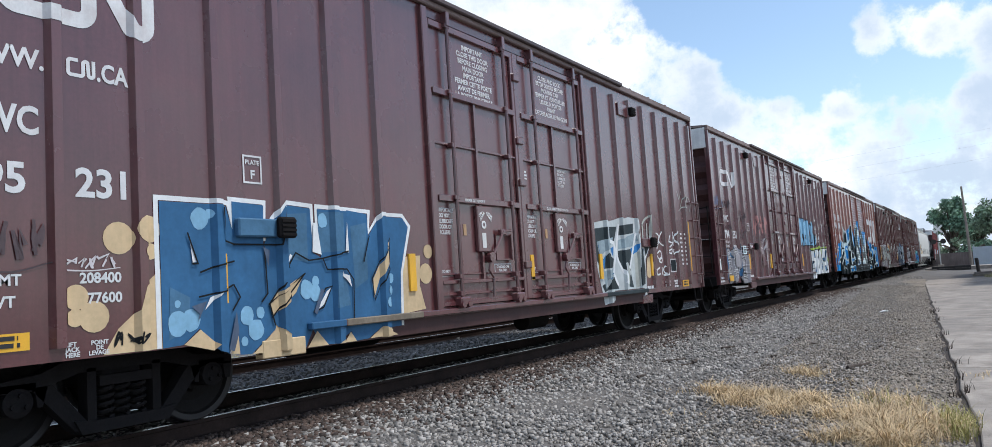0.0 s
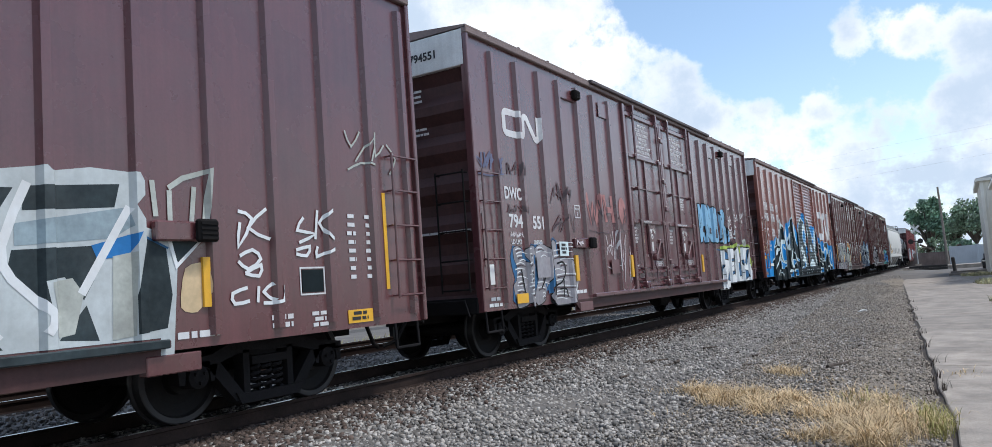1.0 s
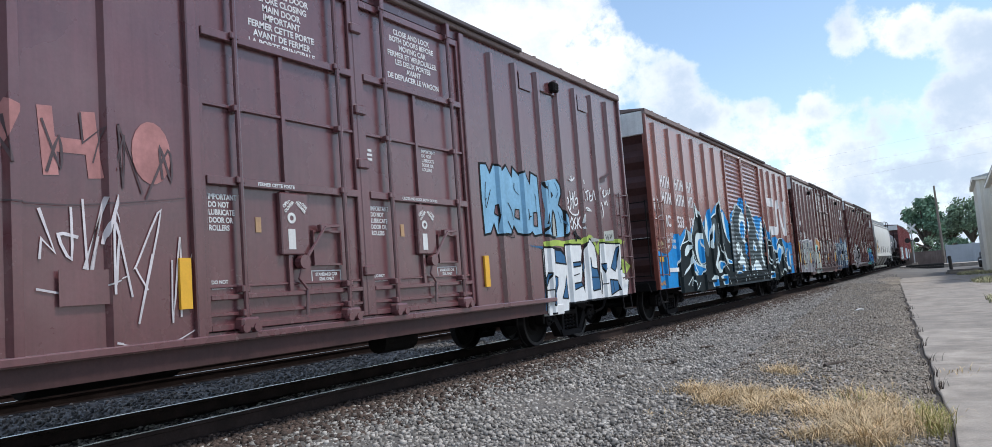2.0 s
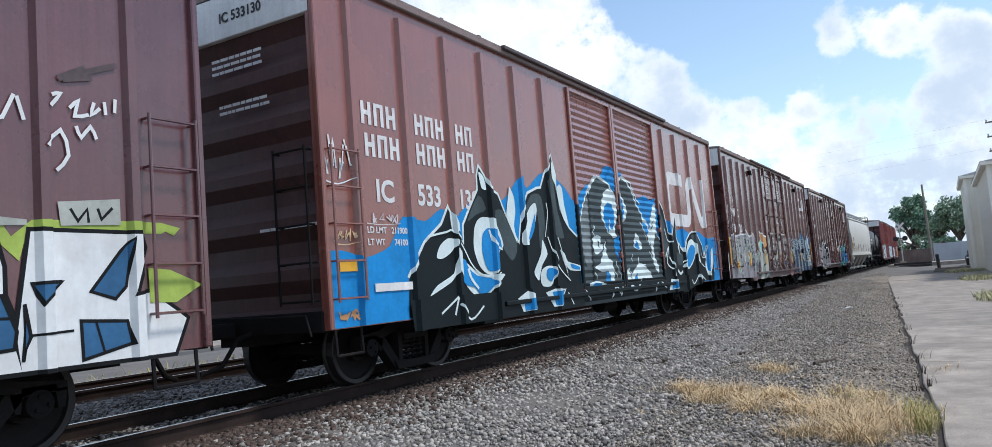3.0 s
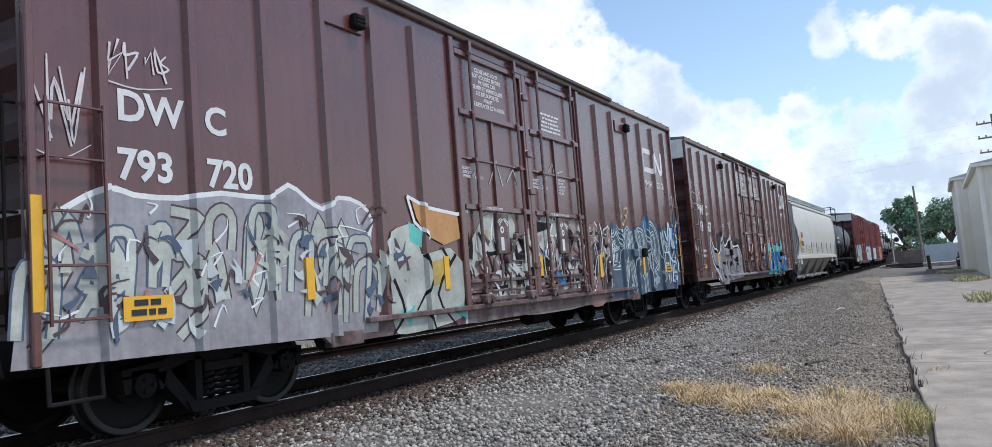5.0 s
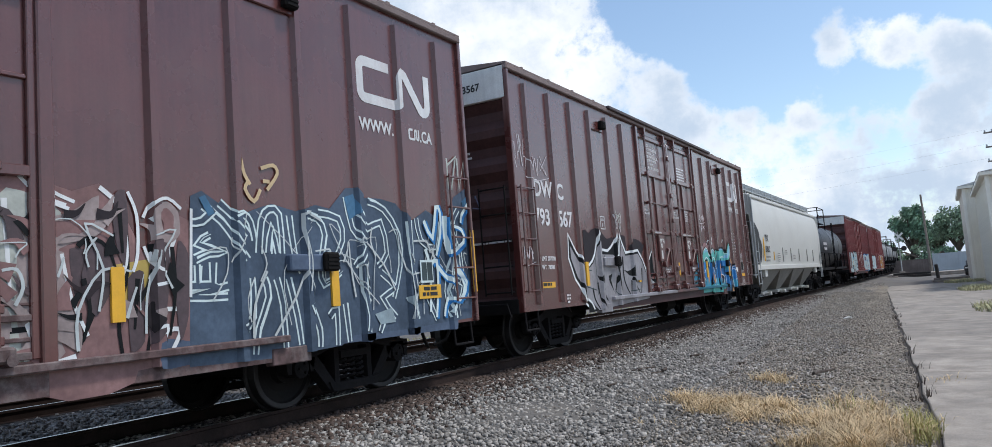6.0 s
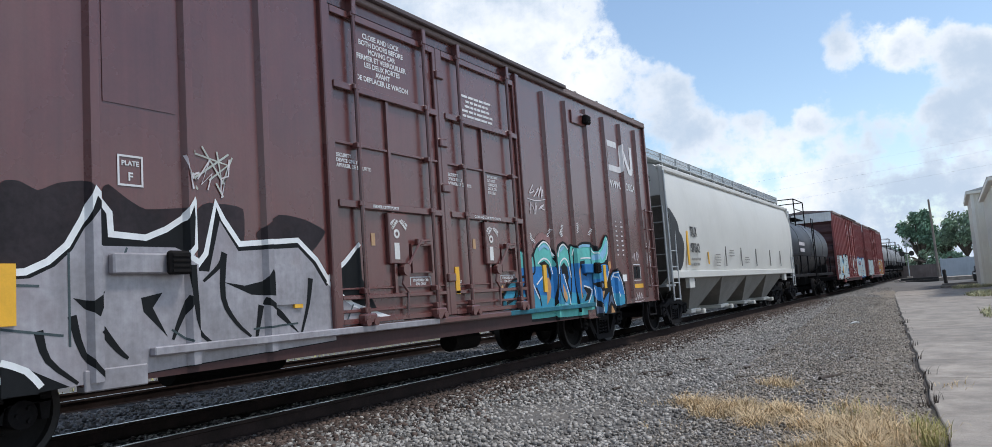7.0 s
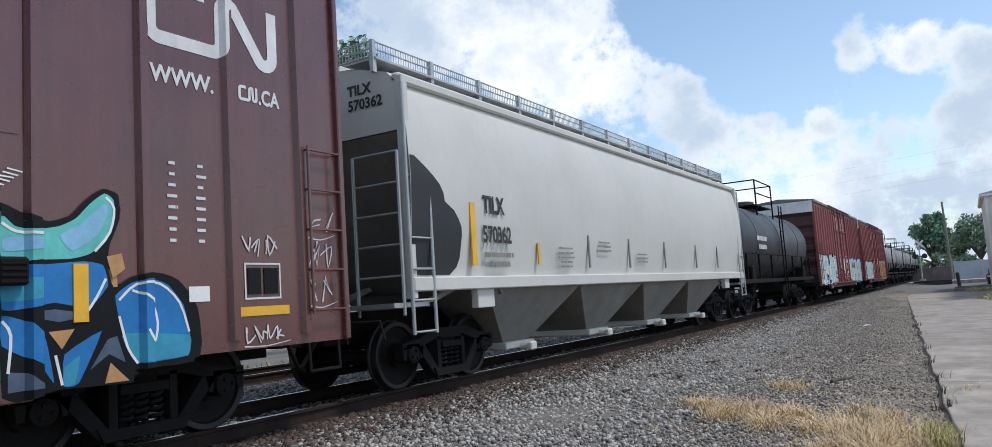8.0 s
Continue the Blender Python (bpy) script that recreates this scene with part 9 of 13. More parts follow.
lay("graffiti_shine", car_d, side_d, [flow([(8.34, 1.76), (8.52, 1.88), (8.82, 1.95), (8.83, 1.85), (8.62, 1.77), (8.43, 1.62), (8.34, 1.6)], 3, 0.3),
    flow([(8.92, 1.84), (9.19, 1.93), (9.38, 1.76), (9.37, 1.54), (9.23, 1.42), (9.01, 1.43), (8.9, 1.54), (9.07, 1.5), (9.28, 1.56), (9.27, 1.72), (9.07, 1.78)], 3, 0.3),
    flow([(9.73, 1.7), (9.99, 1.84), (10.4, 1.78), (10.46, 1.52), (10.3, 1.46), (10.2, 1.67), (9.96, 1.7), (9.84, 1.53)], 3, 0.3),
    flow([(10.63, 1.88), (11.01, 2.04), (11.25, 2.19), (11.18, 1.85), (10.91, 1.74), (10.72, 1.39), (10.94, 0.93), (10.68, 0.8), (10.59, 1.21)], 3, 0.3)], P_HAZE, 0.00644, step=0.00008)
lay("graffiti_shine", car_d, side_d, [flow([(8.33, 0.95), (8.51, 1), (8.84, 0.9), (9.32, 0.77), (9.09, 0.67), (8.32, 0.68)], 3, 0.3),
    flow([(8.6, 1.21), (8.75, 1.3), (8.84, 1.1), (8.65, 1.06)], 3, 0.3),
    flow([(9.11, 1.33), (9.34, 1.35), (9.36, 1.16), (9.14, 1.15)], 3, 0.3),
    flow([(10.01, 2.24), (10.38, 2.29), (10.46, 2.08), (10.21, 2)], 3, 0.3)], P_HAZE, 0.00706, step=0.00008)
lay("graffiti_core", car_d, side_d, [flow([(8.91, 1.7), (9.07, 1.8), (9.3, 1.73), (9.32, 1.56), (9.15, 1.49), (8.96, 1.54)], 3, 0.3),
    flow([(9.82, 1.64), (10.06, 1.75), (10.35, 1.69), (10.35, 1.52), (10.11, 1.42), (9.88, 1.47)], 3, 0.3)], P_DUSTPINK, 0.00768, step=0.00008)
lay("graffiti_core", car_d, side_d, [flow([(9.02, 1.72), (9.18, 1.74), (9.27, 1.62), (9.15, 1.53), (9.01, 1.57)], 3, 0.3),
    flow([(10.01, 1.53), (10.19, 1.55), (10.27, 1.4), (10.11, 1.32), (10.01, 1.38)], 3, 0.3),
    flow([(10.99, 1.74), (11.17, 1.71), (11.13, 1.44), (11.02, 1.38)], 3, 0.3)], P_FAINT, 0.00814, step=0.00008)
lay("graffiti_line", car_d, side_d, [stroke([(8.96, 1.65), (9.05, 1.75), (9.18, 1.74), (9.21, 1.62), (9.12, 1.53), (9, 1.55), (8.96, 1.65)], 0.03, 1, 3),
    stroke([(9.07, 1.7), (9.07, 1.59)], 0.03, 1, 3),
    stroke([(10.05, 1.53), (10.23, 1.52), (10.24, 1.37), (10.07, 1.35), (10.05, 1.53)], 0.03, 1, 3),
    stroke([(8.43, 2.05), (8.58, 2.14)], 0.03, 1, 3),
    stroke([(8.45, 1.96), (8.58, 2.09)], 0.03, 1, 3),
    stroke([(8.43, 1.86), (8.55, 1.95)], 0.03, 1, 3),
    stroke([(10.61, 2.31), (10.77, 2.16), (10.97, 2.09)], 0.03, 1, 3),
    stroke([(10.71, 2.34), (10.85, 2.2), (11.04, 2.12)], 0.03, 1, 3),
    stroke([(10.17, 1.08), (10.31, 1.01), (10.27, 0.92), (10.5, 0.97)], 0.03, 1, 3)], P_WHITE, 0.00868, step=0.00008)
lay("graffiti_line", car_d, side_d, [stroke([(8.67, 0.99), (8.76, 0.9), (8.92, 0.96)], 0.03, 1, 3),
    stroke([(9.19, 1.96), (9.39, 1.94), (9.54, 2.01)], 0.03, 1, 3),
    stroke([(9.32, 2.32), (9.33, 2.24), (9.41, 2.33), (9.5, 2.19)], 0.03, 1, 3),
    stroke([(9.25, 2.13), (9.22, 2.02)], 0.03, 1, 3)], P_WHITE, 0.00970, step=0.00008)
lay("graffiti_core", car_d, side_d, [flow([(9.67, 2.01), (9.87, 2.06), (9.89, 1.92), (9.74, 1.87)], 3, 0.2),
    flow([(9.31, 1.3), (9.61, 1.32), (9.7, 1.08), (9.54, 0.99), (9.33, 1.06)], 3, 0.2),
    flow([(8.81, 1.65), (8.94, 1.67), (8.93, 1.54), (8.83, 1.53)], 3, 0.2),
    flow([(9.5, 1.64), (9.59, 1.7), (9.56, 1.48), (9.5, 1.5)], 3, 0.2),
    flow([(8.44, 1.46), (8.55, 1.47), (8.54, 1.36), (8.45, 1.34)], 3, 0.2)], P_MIDBLUE, 0.01032, step=0.00008)
lay("graffiti_core", car_d, side_d, [[(8.9, 1.19), (9.28, 1.17), (9.25, 1.09), (8.92, 1.1)]], P_STICKER, 0.01102, step=0.00008)
lay("graffiti_crease", car_d, side_d, [stroke([(8.33, 1.37), (8.61, 1.38), (8.85, 1.32)], 0.05, 0.6, 3),
    stroke([(9.4, 1.48), (9.52, 1.32), (9.48, 1.15)], 0.05, 0.6, 3),
    stroke([(9.63, 1.81), (9.59, 1.59)], 0.05, 0.6, 3),
    stroke([(10.42, 1.58), (10.49, 1.27), (10.38, 0.97)], 0.05, 0.6, 3),
    stroke([(8.8, 1.5), (8.86, 1.34)], 0.05, 0.6, 3),
    stroke([(11.47, 1.99), (11.48, 1.57), (11.39, 1.17), (11.42, 0.83)], 0.05, 0.6, 3),
    stroke([(11.09, 1.84), (11.27, 1.58), (11.21, 1.31), (11.03, 0.92)], 0.05, 0.6, 3),
    stroke([(11.7, 1.79), (11.73, 1.29), (11.65, 0.87)], 0.05, 0.6, 3)], P_BLACK, 0.01140, step=0.00008)
lay("graffiti_line", car_d, side_d, [stroke([(11.25, 2.26), (11.43, 2.09), (11.48, 1.71), (11.43, 1.51)], 0.04, 1, 3),
    stroke([(10.7, 1.71), (10.83, 1.26), (11.03, 1.05)], 0.04, 1, 3),
    stroke([(10.63, 1.27), (10.77, 0.82)], 0.04, 1, 3),
    stroke([(11.7, 2), (11.87, 2.08), (11.97, 1.92), (11.88, 1.68)], 0.04, 1, 3),
    stroke([(11.68, 1.71), (11.83, 1.57), (11.92, 1.43)], 0.04, 1, 3),
    stroke([(11.72, 1.22), (12.01, 1.21)], 0.04, 1, 3),
    stroke([(11.75, 1.01), (11.98, 1.03), (11.9, 0.86)], 0.04, 1, 3),
    stroke([(10.78, 1.07), (10.64, 0.83), (11.02, 0.89)], 0.04, 1, 3)], P_WHITE, 0.01234, step=0.00008)
lay("graffiti_field", car_d, side_d, [[(12.14, 2.25), (12.27, 2.31), (12.47, 2.2), (12.67, 2.08), (12.91, 2.17), (13.14, 2.24), (13.48, 2.18), (13.79, 2.27), (14.01, 2.24), (14.3, 2.5), (14.47, 2.52), (14.6, 2.41), (14.94, 2.42), (15.24, 2.38), (15.54, 2.16), (15.9, 2.33), (16.31, 2.19), (16.61, 2.56), (17.04, 2.76), (16.88, 0.82), (15.18, 0.77), (14.32, 0.78), (14.09, 0.68), (13.05, 0.65), (12.07, 0.68)]], P_SLATEBLUE, 0.00600, step=0.00008)
lay("graffiti_line", car_d, side_d, [stroke([(12.17, 1.66), (12.33, 1.72), (12.49, 1.73), (12.21, 1.8), (12.34, 1.89)], 0.1, 0.8, 2),
    stroke([(12.11, 1.41), (12.54, 1.4), (12.1, 1.31), (12.53, 1.3)], 0.1, 0.8, 2),
    stroke([(12.2, 1.6), (12.19, 1.42)], 0.1, 0.8, 2),
    stroke([(12.37, 1.63), (12.36, 1.42)], 0.1, 0.8, 2),
    stroke([(12.28, 2.17), (12.49, 2.03), (12.65, 1.84), (12.8, 1.66)], 0.1, 0.8, 2),
    stroke([(12.47, 2.21), (12.67, 2.06), (12.82, 1.91)], 0.1, 0.8, 2),
    stroke([(12.62, 2.06), (12.76, 2.11), (12.85, 2.03), (12.89, 1.85)], 0.1, 0.8, 2),
    stroke([(12.94, 1.72), (12.99, 2.05), (13.1, 2.18), (13.24, 2.13), (13.26, 1.72)], 0.1, 0.8, 2)], P_ICE, 0.00638, step=0.00008)
lay("graffiti_line", car_d, side_d, [stroke([(12.17, 1.66), (12.33, 1.72), (12.49, 1.73), (12.21, 1.8), (12.34, 1.89)], 0.06, 0.6, 2),
    stroke([(12.11, 1.41), (12.54, 1.4), (12.1, 1.31), (12.53, 1.3)], 0.06, 0.6, 2),
    stroke([(12.2, 1.6), (12.19, 1.42)], 0.06, 0.6, 2),
    stroke([(12.37, 1.63), (12.36, 1.42)], 0.06, 0.6, 2),
    stroke([(12.28, 2.17), (12.49, 2.03), (12.65, 1.84), (12.8, 1.66)], 0.06, 0.6, 2),
    stroke([(12.47, 2.21), (12.67, 2.06), (12.82, 1.91)], 0.06, 0.6, 2),
    stroke([(12.62, 2.06), (12.76, 2.11), (12.85, 2.03), (12.89, 1.85)], 0.06, 0.6, 2),
    stroke([(12.94, 1.72), (12.99, 2.05), (13.1, 2.18), (13.24, 2.13), (13.26, 1.72)], 0.06, 0.6, 2)], P_SLATEBLUE, 0.00732, step=0.00008)
lay("graffiti_shine", car_d, side_d, [stroke([(12.19, 1.67), (12.35, 1.73), (12.52, 1.74), (12.23, 1.82), (12.36, 1.9)], 0.026, 0.2, 2),
    stroke([(12.22, 1.61), (12.21, 1.43)], 0.026, 0.2, 2),
    stroke([(12.3, 2.18), (12.52, 2.04), (12.68, 1.86), (12.83, 1.67)], 0.026, 0.2, 2),
    stroke([(12.64, 2.08), (12.79, 2.13), (12.88, 2.04), (12.92, 1.86)], 0.026, 0.2, 2)], P_ICE, 0.00826, step=0.00008)
lay("graffiti_line", car_d, side_d, [stroke([(13.07, 1.72), (13.12, 1.99), (13.19, 1.72)], 0.1, 0.8, 2),
    stroke([(13.38, 2.13), (13.43, 1.73), (13.52, 1.52)], 0.1, 0.8, 2),
    stroke([(13, 1.46), (13.04, 1.27), (12.89, 0.96), (12.84, 0.71)], 0.1, 0.8, 2),
    stroke([(13.16, 1.46), (13.23, 1.19), (13.25, 0.7)], 0.1, 0.8, 2),
    stroke([(13.33, 1.46), (13.43, 1.05), (13.47, 0.75)], 0.1, 0.8, 2),
    stroke([(12.7, 0.97), (12.83, 1.09), (12.84, 1.47)], 0.1, 0.8, 2),
    stroke([(13.59, 2.14), (13.8, 2.12), (13.91, 1.93), (13.81, 1.59), (13.86, 1.38), (14.14, 1.51)], 0.1, 0.8, 2),
    stroke([(13.82, 2.18), (14.15, 2.13), (14.2, 1.88), (14.05, 1.66)], 0.1, 0.8, 2)], P_ICE, 0.00888, step=0.00008)
lay("graffiti_line", car_d, side_d, [stroke([(13.07, 1.72), (13.12, 1.99), (13.19, 1.72)], 0.06, 0.6, 2),
    stroke([(13.38, 2.13), (13.43, 1.73), (13.52, 1.52)], 0.06, 0.6, 2),
    stroke([(13, 1.46), (13.04, 1.27), (12.89, 0.96), (12.84, 0.71)], 0.06, 0.6, 2),
    stroke([(13.16, 1.46), (13.23, 1.19), (13.25, 0.7)], 0.06, 0.6, 2),
    stroke([(13.33, 1.46), (13.43, 1.05), (13.47, 0.75)], 0.06, 0.6, 2),
    stroke([(12.7, 0.97), (12.83, 1.09), (12.84, 1.47)], 0.06, 0.6, 2),
    stroke([(13.59, 2.14), (13.8, 2.12), (13.91, 1.93), (13.81, 1.59), (13.86, 1.38), (14.14, 1.51)], 0.06, 0.6, 2),
    stroke([(13.82, 2.18), (14.15, 2.13), (14.2, 1.88), (14.05, 1.66)], 0.06, 0.6, 2)], P_SLATEBLUE, 0.00982, step=0.00008)
lay("graffiti_shine", car_d, side_d, [stroke([(13.1, 1.74), (13.15, 2), (13.22, 1.74)], 0.026, 0.2, 2),
    stroke([(13.03, 1.48), (13.07, 1.28), (12.91, 0.97), (12.87, 0.72)], 0.026, 0.2, 2),
    stroke([(13.36, 1.47), (13.46, 1.06), (13.5, 0.76)], 0.026, 0.2, 2),
    stroke([(13.62, 2.16), (13.83, 2.13), (13.94, 1.95), (13.84, 1.6), (13.89, 1.39), (14.18, 1.53)], 0.026, 0.2, 2)], P_ICE, 0.01076, step=0.00008)
lay("graffiti_line", car_d, side_d, [stroke([(13.63, 1.18), (13.75, 0.89), (13.75, 0.7)], 0.1, 0.8, 2),
    stroke([(13.92, 1.02), (14.04, 1.08), (14.03, 0.69)], 0.1, 0.8, 2),
    stroke([(14.19, 1.15), (14.23, 0.71)], 0.1, 0.8, 2),
    stroke([(14.45, 2.26), (14.66, 2.04), (14.91, 2.12), (15, 1.74), (14.81, 1.58)], 0.1, 0.8, 2),
    stroke([(14.69, 2.37), (14.98, 2.29), (15.25, 1.98), (15.26, 1.58), (15.09, 1.18)], 0.1, 0.8, 2),
    stroke([(14.29, 2.4), (14.38, 2.03), (14.58, 1.81), (14.39, 1.58)], 0.1, 0.8, 2),
    stroke([(14.5, 1.58), (14.5, 1.28), (14.56, 0.98), (14.52, 0.8)], 0.1, 0.8, 2),
    stroke([(14.87, 1.5), (15.13, 1.3), (14.87, 1.19), (15.12, 0.94)], 0.1, 0.8, 2)], P_ICE, 0.01138, step=0.00008)
lay("graffiti_line", car_d, side_d, [stroke([(13.63, 1.18), (13.75, 0.89), (13.75, 0.7)], 0.06, 0.6, 2),
    stroke([(13.92, 1.02), (14.04, 1.08), (14.03, 0.69)], 0.06, 0.6, 2),
    stroke([(14.19, 1.15), (14.23, 0.71)], 0.06, 0.6, 2),
    stroke([(14.45, 2.26), (14.66, 2.04), (14.91, 2.12), (15, 1.74), (14.81, 1.58)], 0.06, 0.6, 2),
    stroke([(14.69, 2.37), (14.98, 2.29), (15.25, 1.98), (15.26, 1.58), (15.09, 1.18)], 0.06, 0.6, 2),
    stroke([(14.29, 2.4), (14.38, 2.03), (14.58, 1.81), (14.39, 1.58)], 0.06, 0.6, 2),
    stroke([(14.5, 1.58), (14.5, 1.28), (14.56, 0.98), (14.52, 0.8)], 0.06, 0.6, 2),
    stroke([(14.87, 1.5), (15.13, 1.3), (14.87, 1.19), (15.12, 0.94)], 0.06, 0.6, 2)], P_SLATEBLUE, 0.01232, step=0.00008)
lay("graffiti_shine", car_d, side_d, [stroke([(13.66, 1.19), (13.79, 0.9), (13.78, 0.71)], 0.026, 0.2, 2),
    stroke([(14.22, 1.16), (14.26, 0.72)], 0.026, 0.2, 2),
    stroke([(14.73, 2.39), (15.02, 2.31), (15.29, 2), (15.3, 1.59), (15.13, 1.2)], 0.026, 0.2, 2),
    stroke([(14.54, 1.6), (14.53, 1.3), (14.6, 0.99), (14.56, 0.81)], 0.026, 0.2, 2)], P_ICE, 0.01326, step=0.00008)
lay("graffiti_line", car_d, side_d, [stroke([(15.43, 2.15), (15.44, 1.74), (15.48, 1.33), (15.56, 0.88)], 0.1, 0.8, 2),
    stroke([(15.66, 2.21), (15.74, 1.91), (16.05, 1.83), (16.15, 2.19)], 0.1, 0.8, 2),
    stroke([(16.3, 2.1), (16.38, 1.75), (16.25, 1.22), (16.33, 0.87)], 0.1, 0.8, 2),
    stroke([(16.69, 2.39), (16.49, 2.11), (16.67, 1.75), (16.69, 1.39)], 0.1, 0.8, 2),
    stroke([(16.46, 1.39), (16.71, 1.3), (16.54, 1.03)], 0.1, 0.8, 2),
    stroke([(15.82, 1.15), (15.99, 0.85)], 0.1, 0.8, 2),
    stroke([(14.87, 0.92), (14.78, 0.78)], 0.1, 0.8, 2),
    stroke([(12.4, 2.14), (12.26, 2.02), (12.13, 2)], 0.1, 0.8, 2)], P_ICE, 0.01388, step=0.00008)
lay("graffiti_line", car_d, side_d, [stroke([(15.43, 2.15), (15.44, 1.74), (15.48, 1.33), (15.56, 0.88)], 0.06, 0.6, 2),
    stroke([(15.66, 2.21), (15.74, 1.91), (16.05, 1.83), (16.15, 2.19)], 0.06, 0.6, 2),
    stroke([(16.3, 2.1), (16.38, 1.75), (16.25, 1.22), (16.33, 0.87)], 0.06, 0.6, 2),
    stroke([(16.69, 2.39), (16.49, 2.11), (16.67, 1.75), (16.69, 1.39)], 0.06, 0.6, 2),
    stroke([(16.46, 1.39), (16.71, 1.3), (16.54, 1.03)], 0.06, 0.6, 2),
    stroke([(15.82, 1.15), (15.99, 0.85)], 0.06, 0.6, 2),
    stroke([(14.87, 0.92), (14.78, 0.78)], 0.06, 0.6, 2),
    stroke([(12.4, 2.14), (12.26, 2.02), (12.13, 2)], 0.06, 0.6, 2)], P_SLATEBLUE, 0.01482, step=0.00008)
lay("graffiti_shine", car_d, side_d, [stroke([(15.47, 2.17), (15.48, 1.76), (15.52, 1.35), (15.61, 0.89)], 0.026, 0.2, 2),
    stroke([(16.35, 2.12), (16.43, 1.77), (16.3, 1.24), (16.38, 0.88)], 0.026, 0.2, 2),
    stroke([(16.51, 1.41), (16.76, 1.31), (16.6, 1.05)], 0.026, 0.2, 2),
    stroke([(14.9, 0.94), (14.82, 0.79)], 0.026, 0.2, 2)], P_ICE, 0.01576, step=0.00008)
lay("graffiti_core", car_d, side_d, [[(12.23, 2.24), (12.3, 2.27), (12.41, 2.1), (12.33, 2.07)],
    [(14.26, 2.39), (14.42, 2.44), (14.52, 2.23), (14.33, 2.12)],
    [(16.8, 2.51), (17.03, 2.64), (17.06, 2.4), (16.85, 2.33)]], P_STEELBLUE, 0.01638, step=0.00008)
lay("graffiti_shine", car_d, side_d, [[(14.7, 1), (15.03, 1.06), (15.09, 0.88), (14.79, 0.87)],
    [(15.32, 1.17), (15.46, 1.2), (15.47, 0.99)]], P_PALEBLUE, 0.01692, step=0.00008)
lay("graffiti_tag", car_d, side_d, [stroke([(12.75, 2.68), (12.79, 2.52), (12.86, 2.42)], 0.04, 1, 3),
    stroke([(12.85, 2.46), (12.79, 2.37), (12.9, 2.25), (12.99, 2.38)], 0.04, 1, 3),
    stroke([(13.01, 2.6), (13.18, 2.65), (13.23, 2.56), (13.08, 2.38)], 0.04, 1, 3),
    stroke([(13.03, 2.47), (13.12, 2.47)], 0.04, 1, 3)], P_CREAM, 0.01738, step=0.00008)
lay("graffiti_tag", car_d, side_d, [stroke([(16.48, 3.11), (16.49, 2.66)], 0.035, 1, 1),
    stroke([(16.47, 3), (16.72, 3.16), (16.56, 2.66)], 0.035, 1, 1),
    stroke([(16.75, 3.14), (16.76, 2.68), (16.92, 3.11), (16.94, 2.73)], 0.035, 1, 1)], P_PALE, 0.01800, step=0.00008)
lay("graffiti_shade", car_d, side_d, [flow([(11.15, 1.73), (11.21, 1.8), (11.35, 1.72), (11.38, 1.5), (11.3, 1.34), (11.19, 1.19), (11.09, 1.35), (11.08, 1.55)], 3, 0.25),
    flow([(11.48, 2.25), (11.39, 2.22), (11.36, 1.98), (11.4, 1.71), (11.46, 1.6), (11.5, 1.98)], 3, 0.25),
    flow([(11.74, 1.94), (11.87, 1.88), (11.9, 1.54), (11.81, 1.04), (11.67, 0.92), (11.67, 1.44)], 3, 0.25),
    flow([(11.99, 1.83), (12.09, 1.71), (12.07, 1.14), (11.98, 0.92), (11.94, 1.37)], 3, 0.25),
    flow([(11.48, 1.49), (11.63, 1.55), (11.62, 0.95), (11.49, 0.88)], 3, 0.25)], P_FAINT, 0.01500, step=0.00008)
lay("graffiti_shine", car_d, side_d, [flow([(10.68, 2.03), (11, 1.96), (11.27, 2.08), (11.38, 2.21), (11.32, 1.97), (11.21, 1.85), (10.94, 1.78), (10.69, 1.8)], 3, 0.3),
    flow([(10.75, 1.7), (10.94, 1.71), (10.95, 1.36), (11.07, 1.1), (11.05, 0.92), (10.88, 1.02), (10.75, 0.93), (10.81, 1.36)], 3, 0.3),
    flow([(11.72, 2.1), (11.89, 2.18), (12, 2.09), (12.01, 1.89), (11.9, 1.8), (11.73, 1.87)], 3, 0.3),
    flow([(11.7, 1.21), (11.85, 1.23), (11.84, 1.15), (11.7, 1.13)], 3, 0.3)], P_HAZE, 0.01570, step=0.00008)
lay("graffiti_core", car_d, side_d, [flow([(11.78, 2.07), (11.88, 2.12), (11.95, 2.05), (11.93, 1.91), (11.8, 1.9)], 3, 0.3),
    flow([(10.78, 1.94), (11.21, 1.98), (11.05, 1.85), (10.78, 1.83)], 3, 0.3)], P_DUSTPINK, 0.01632, step=0.00008)
lay("graffiti_line", car_d, side_d, [stroke([(10.68, 2.23), (10.85, 2.11), (10.99, 2.06)], 0.03, 1, 3),
    stroke([(10.72, 2.14), (10.87, 2.05)], 0.03, 1, 3),
    stroke([(11.5, 2.24), (11.58, 2.04), (11.58, 1.71), (11.53, 1.55)], 0.03, 1, 3),
    stroke([(11.64, 2.02), (11.72, 2.15), (11.89, 2.21), (12.03, 2.12)], 0.03, 1, 3),
    stroke([(11.64, 1.77), (11.72, 1.6), (11.86, 1.54)], 0.03, 1, 3),
    stroke([(10.92, 1.7), (10.99, 1.35), (11.12, 1.04)], 0.03, 1, 3),
    stroke([(10.73, 0.93), (10.85, 1.21), (10.81, 1.51)], 0.03, 1, 3),
    stroke([(11.72, 1.43), (11.87, 1.45)], 0.03, 1, 3),
    stroke([(11.7, 1.05), (11.85, 1.07), (11.81, 0.93)], 0.03, 1, 3),
    stroke([(12.14, 2.13), (12.1, 1.31)], 0.03, 1, 3)], P_WHITE, 0.01678, step=0.00008)
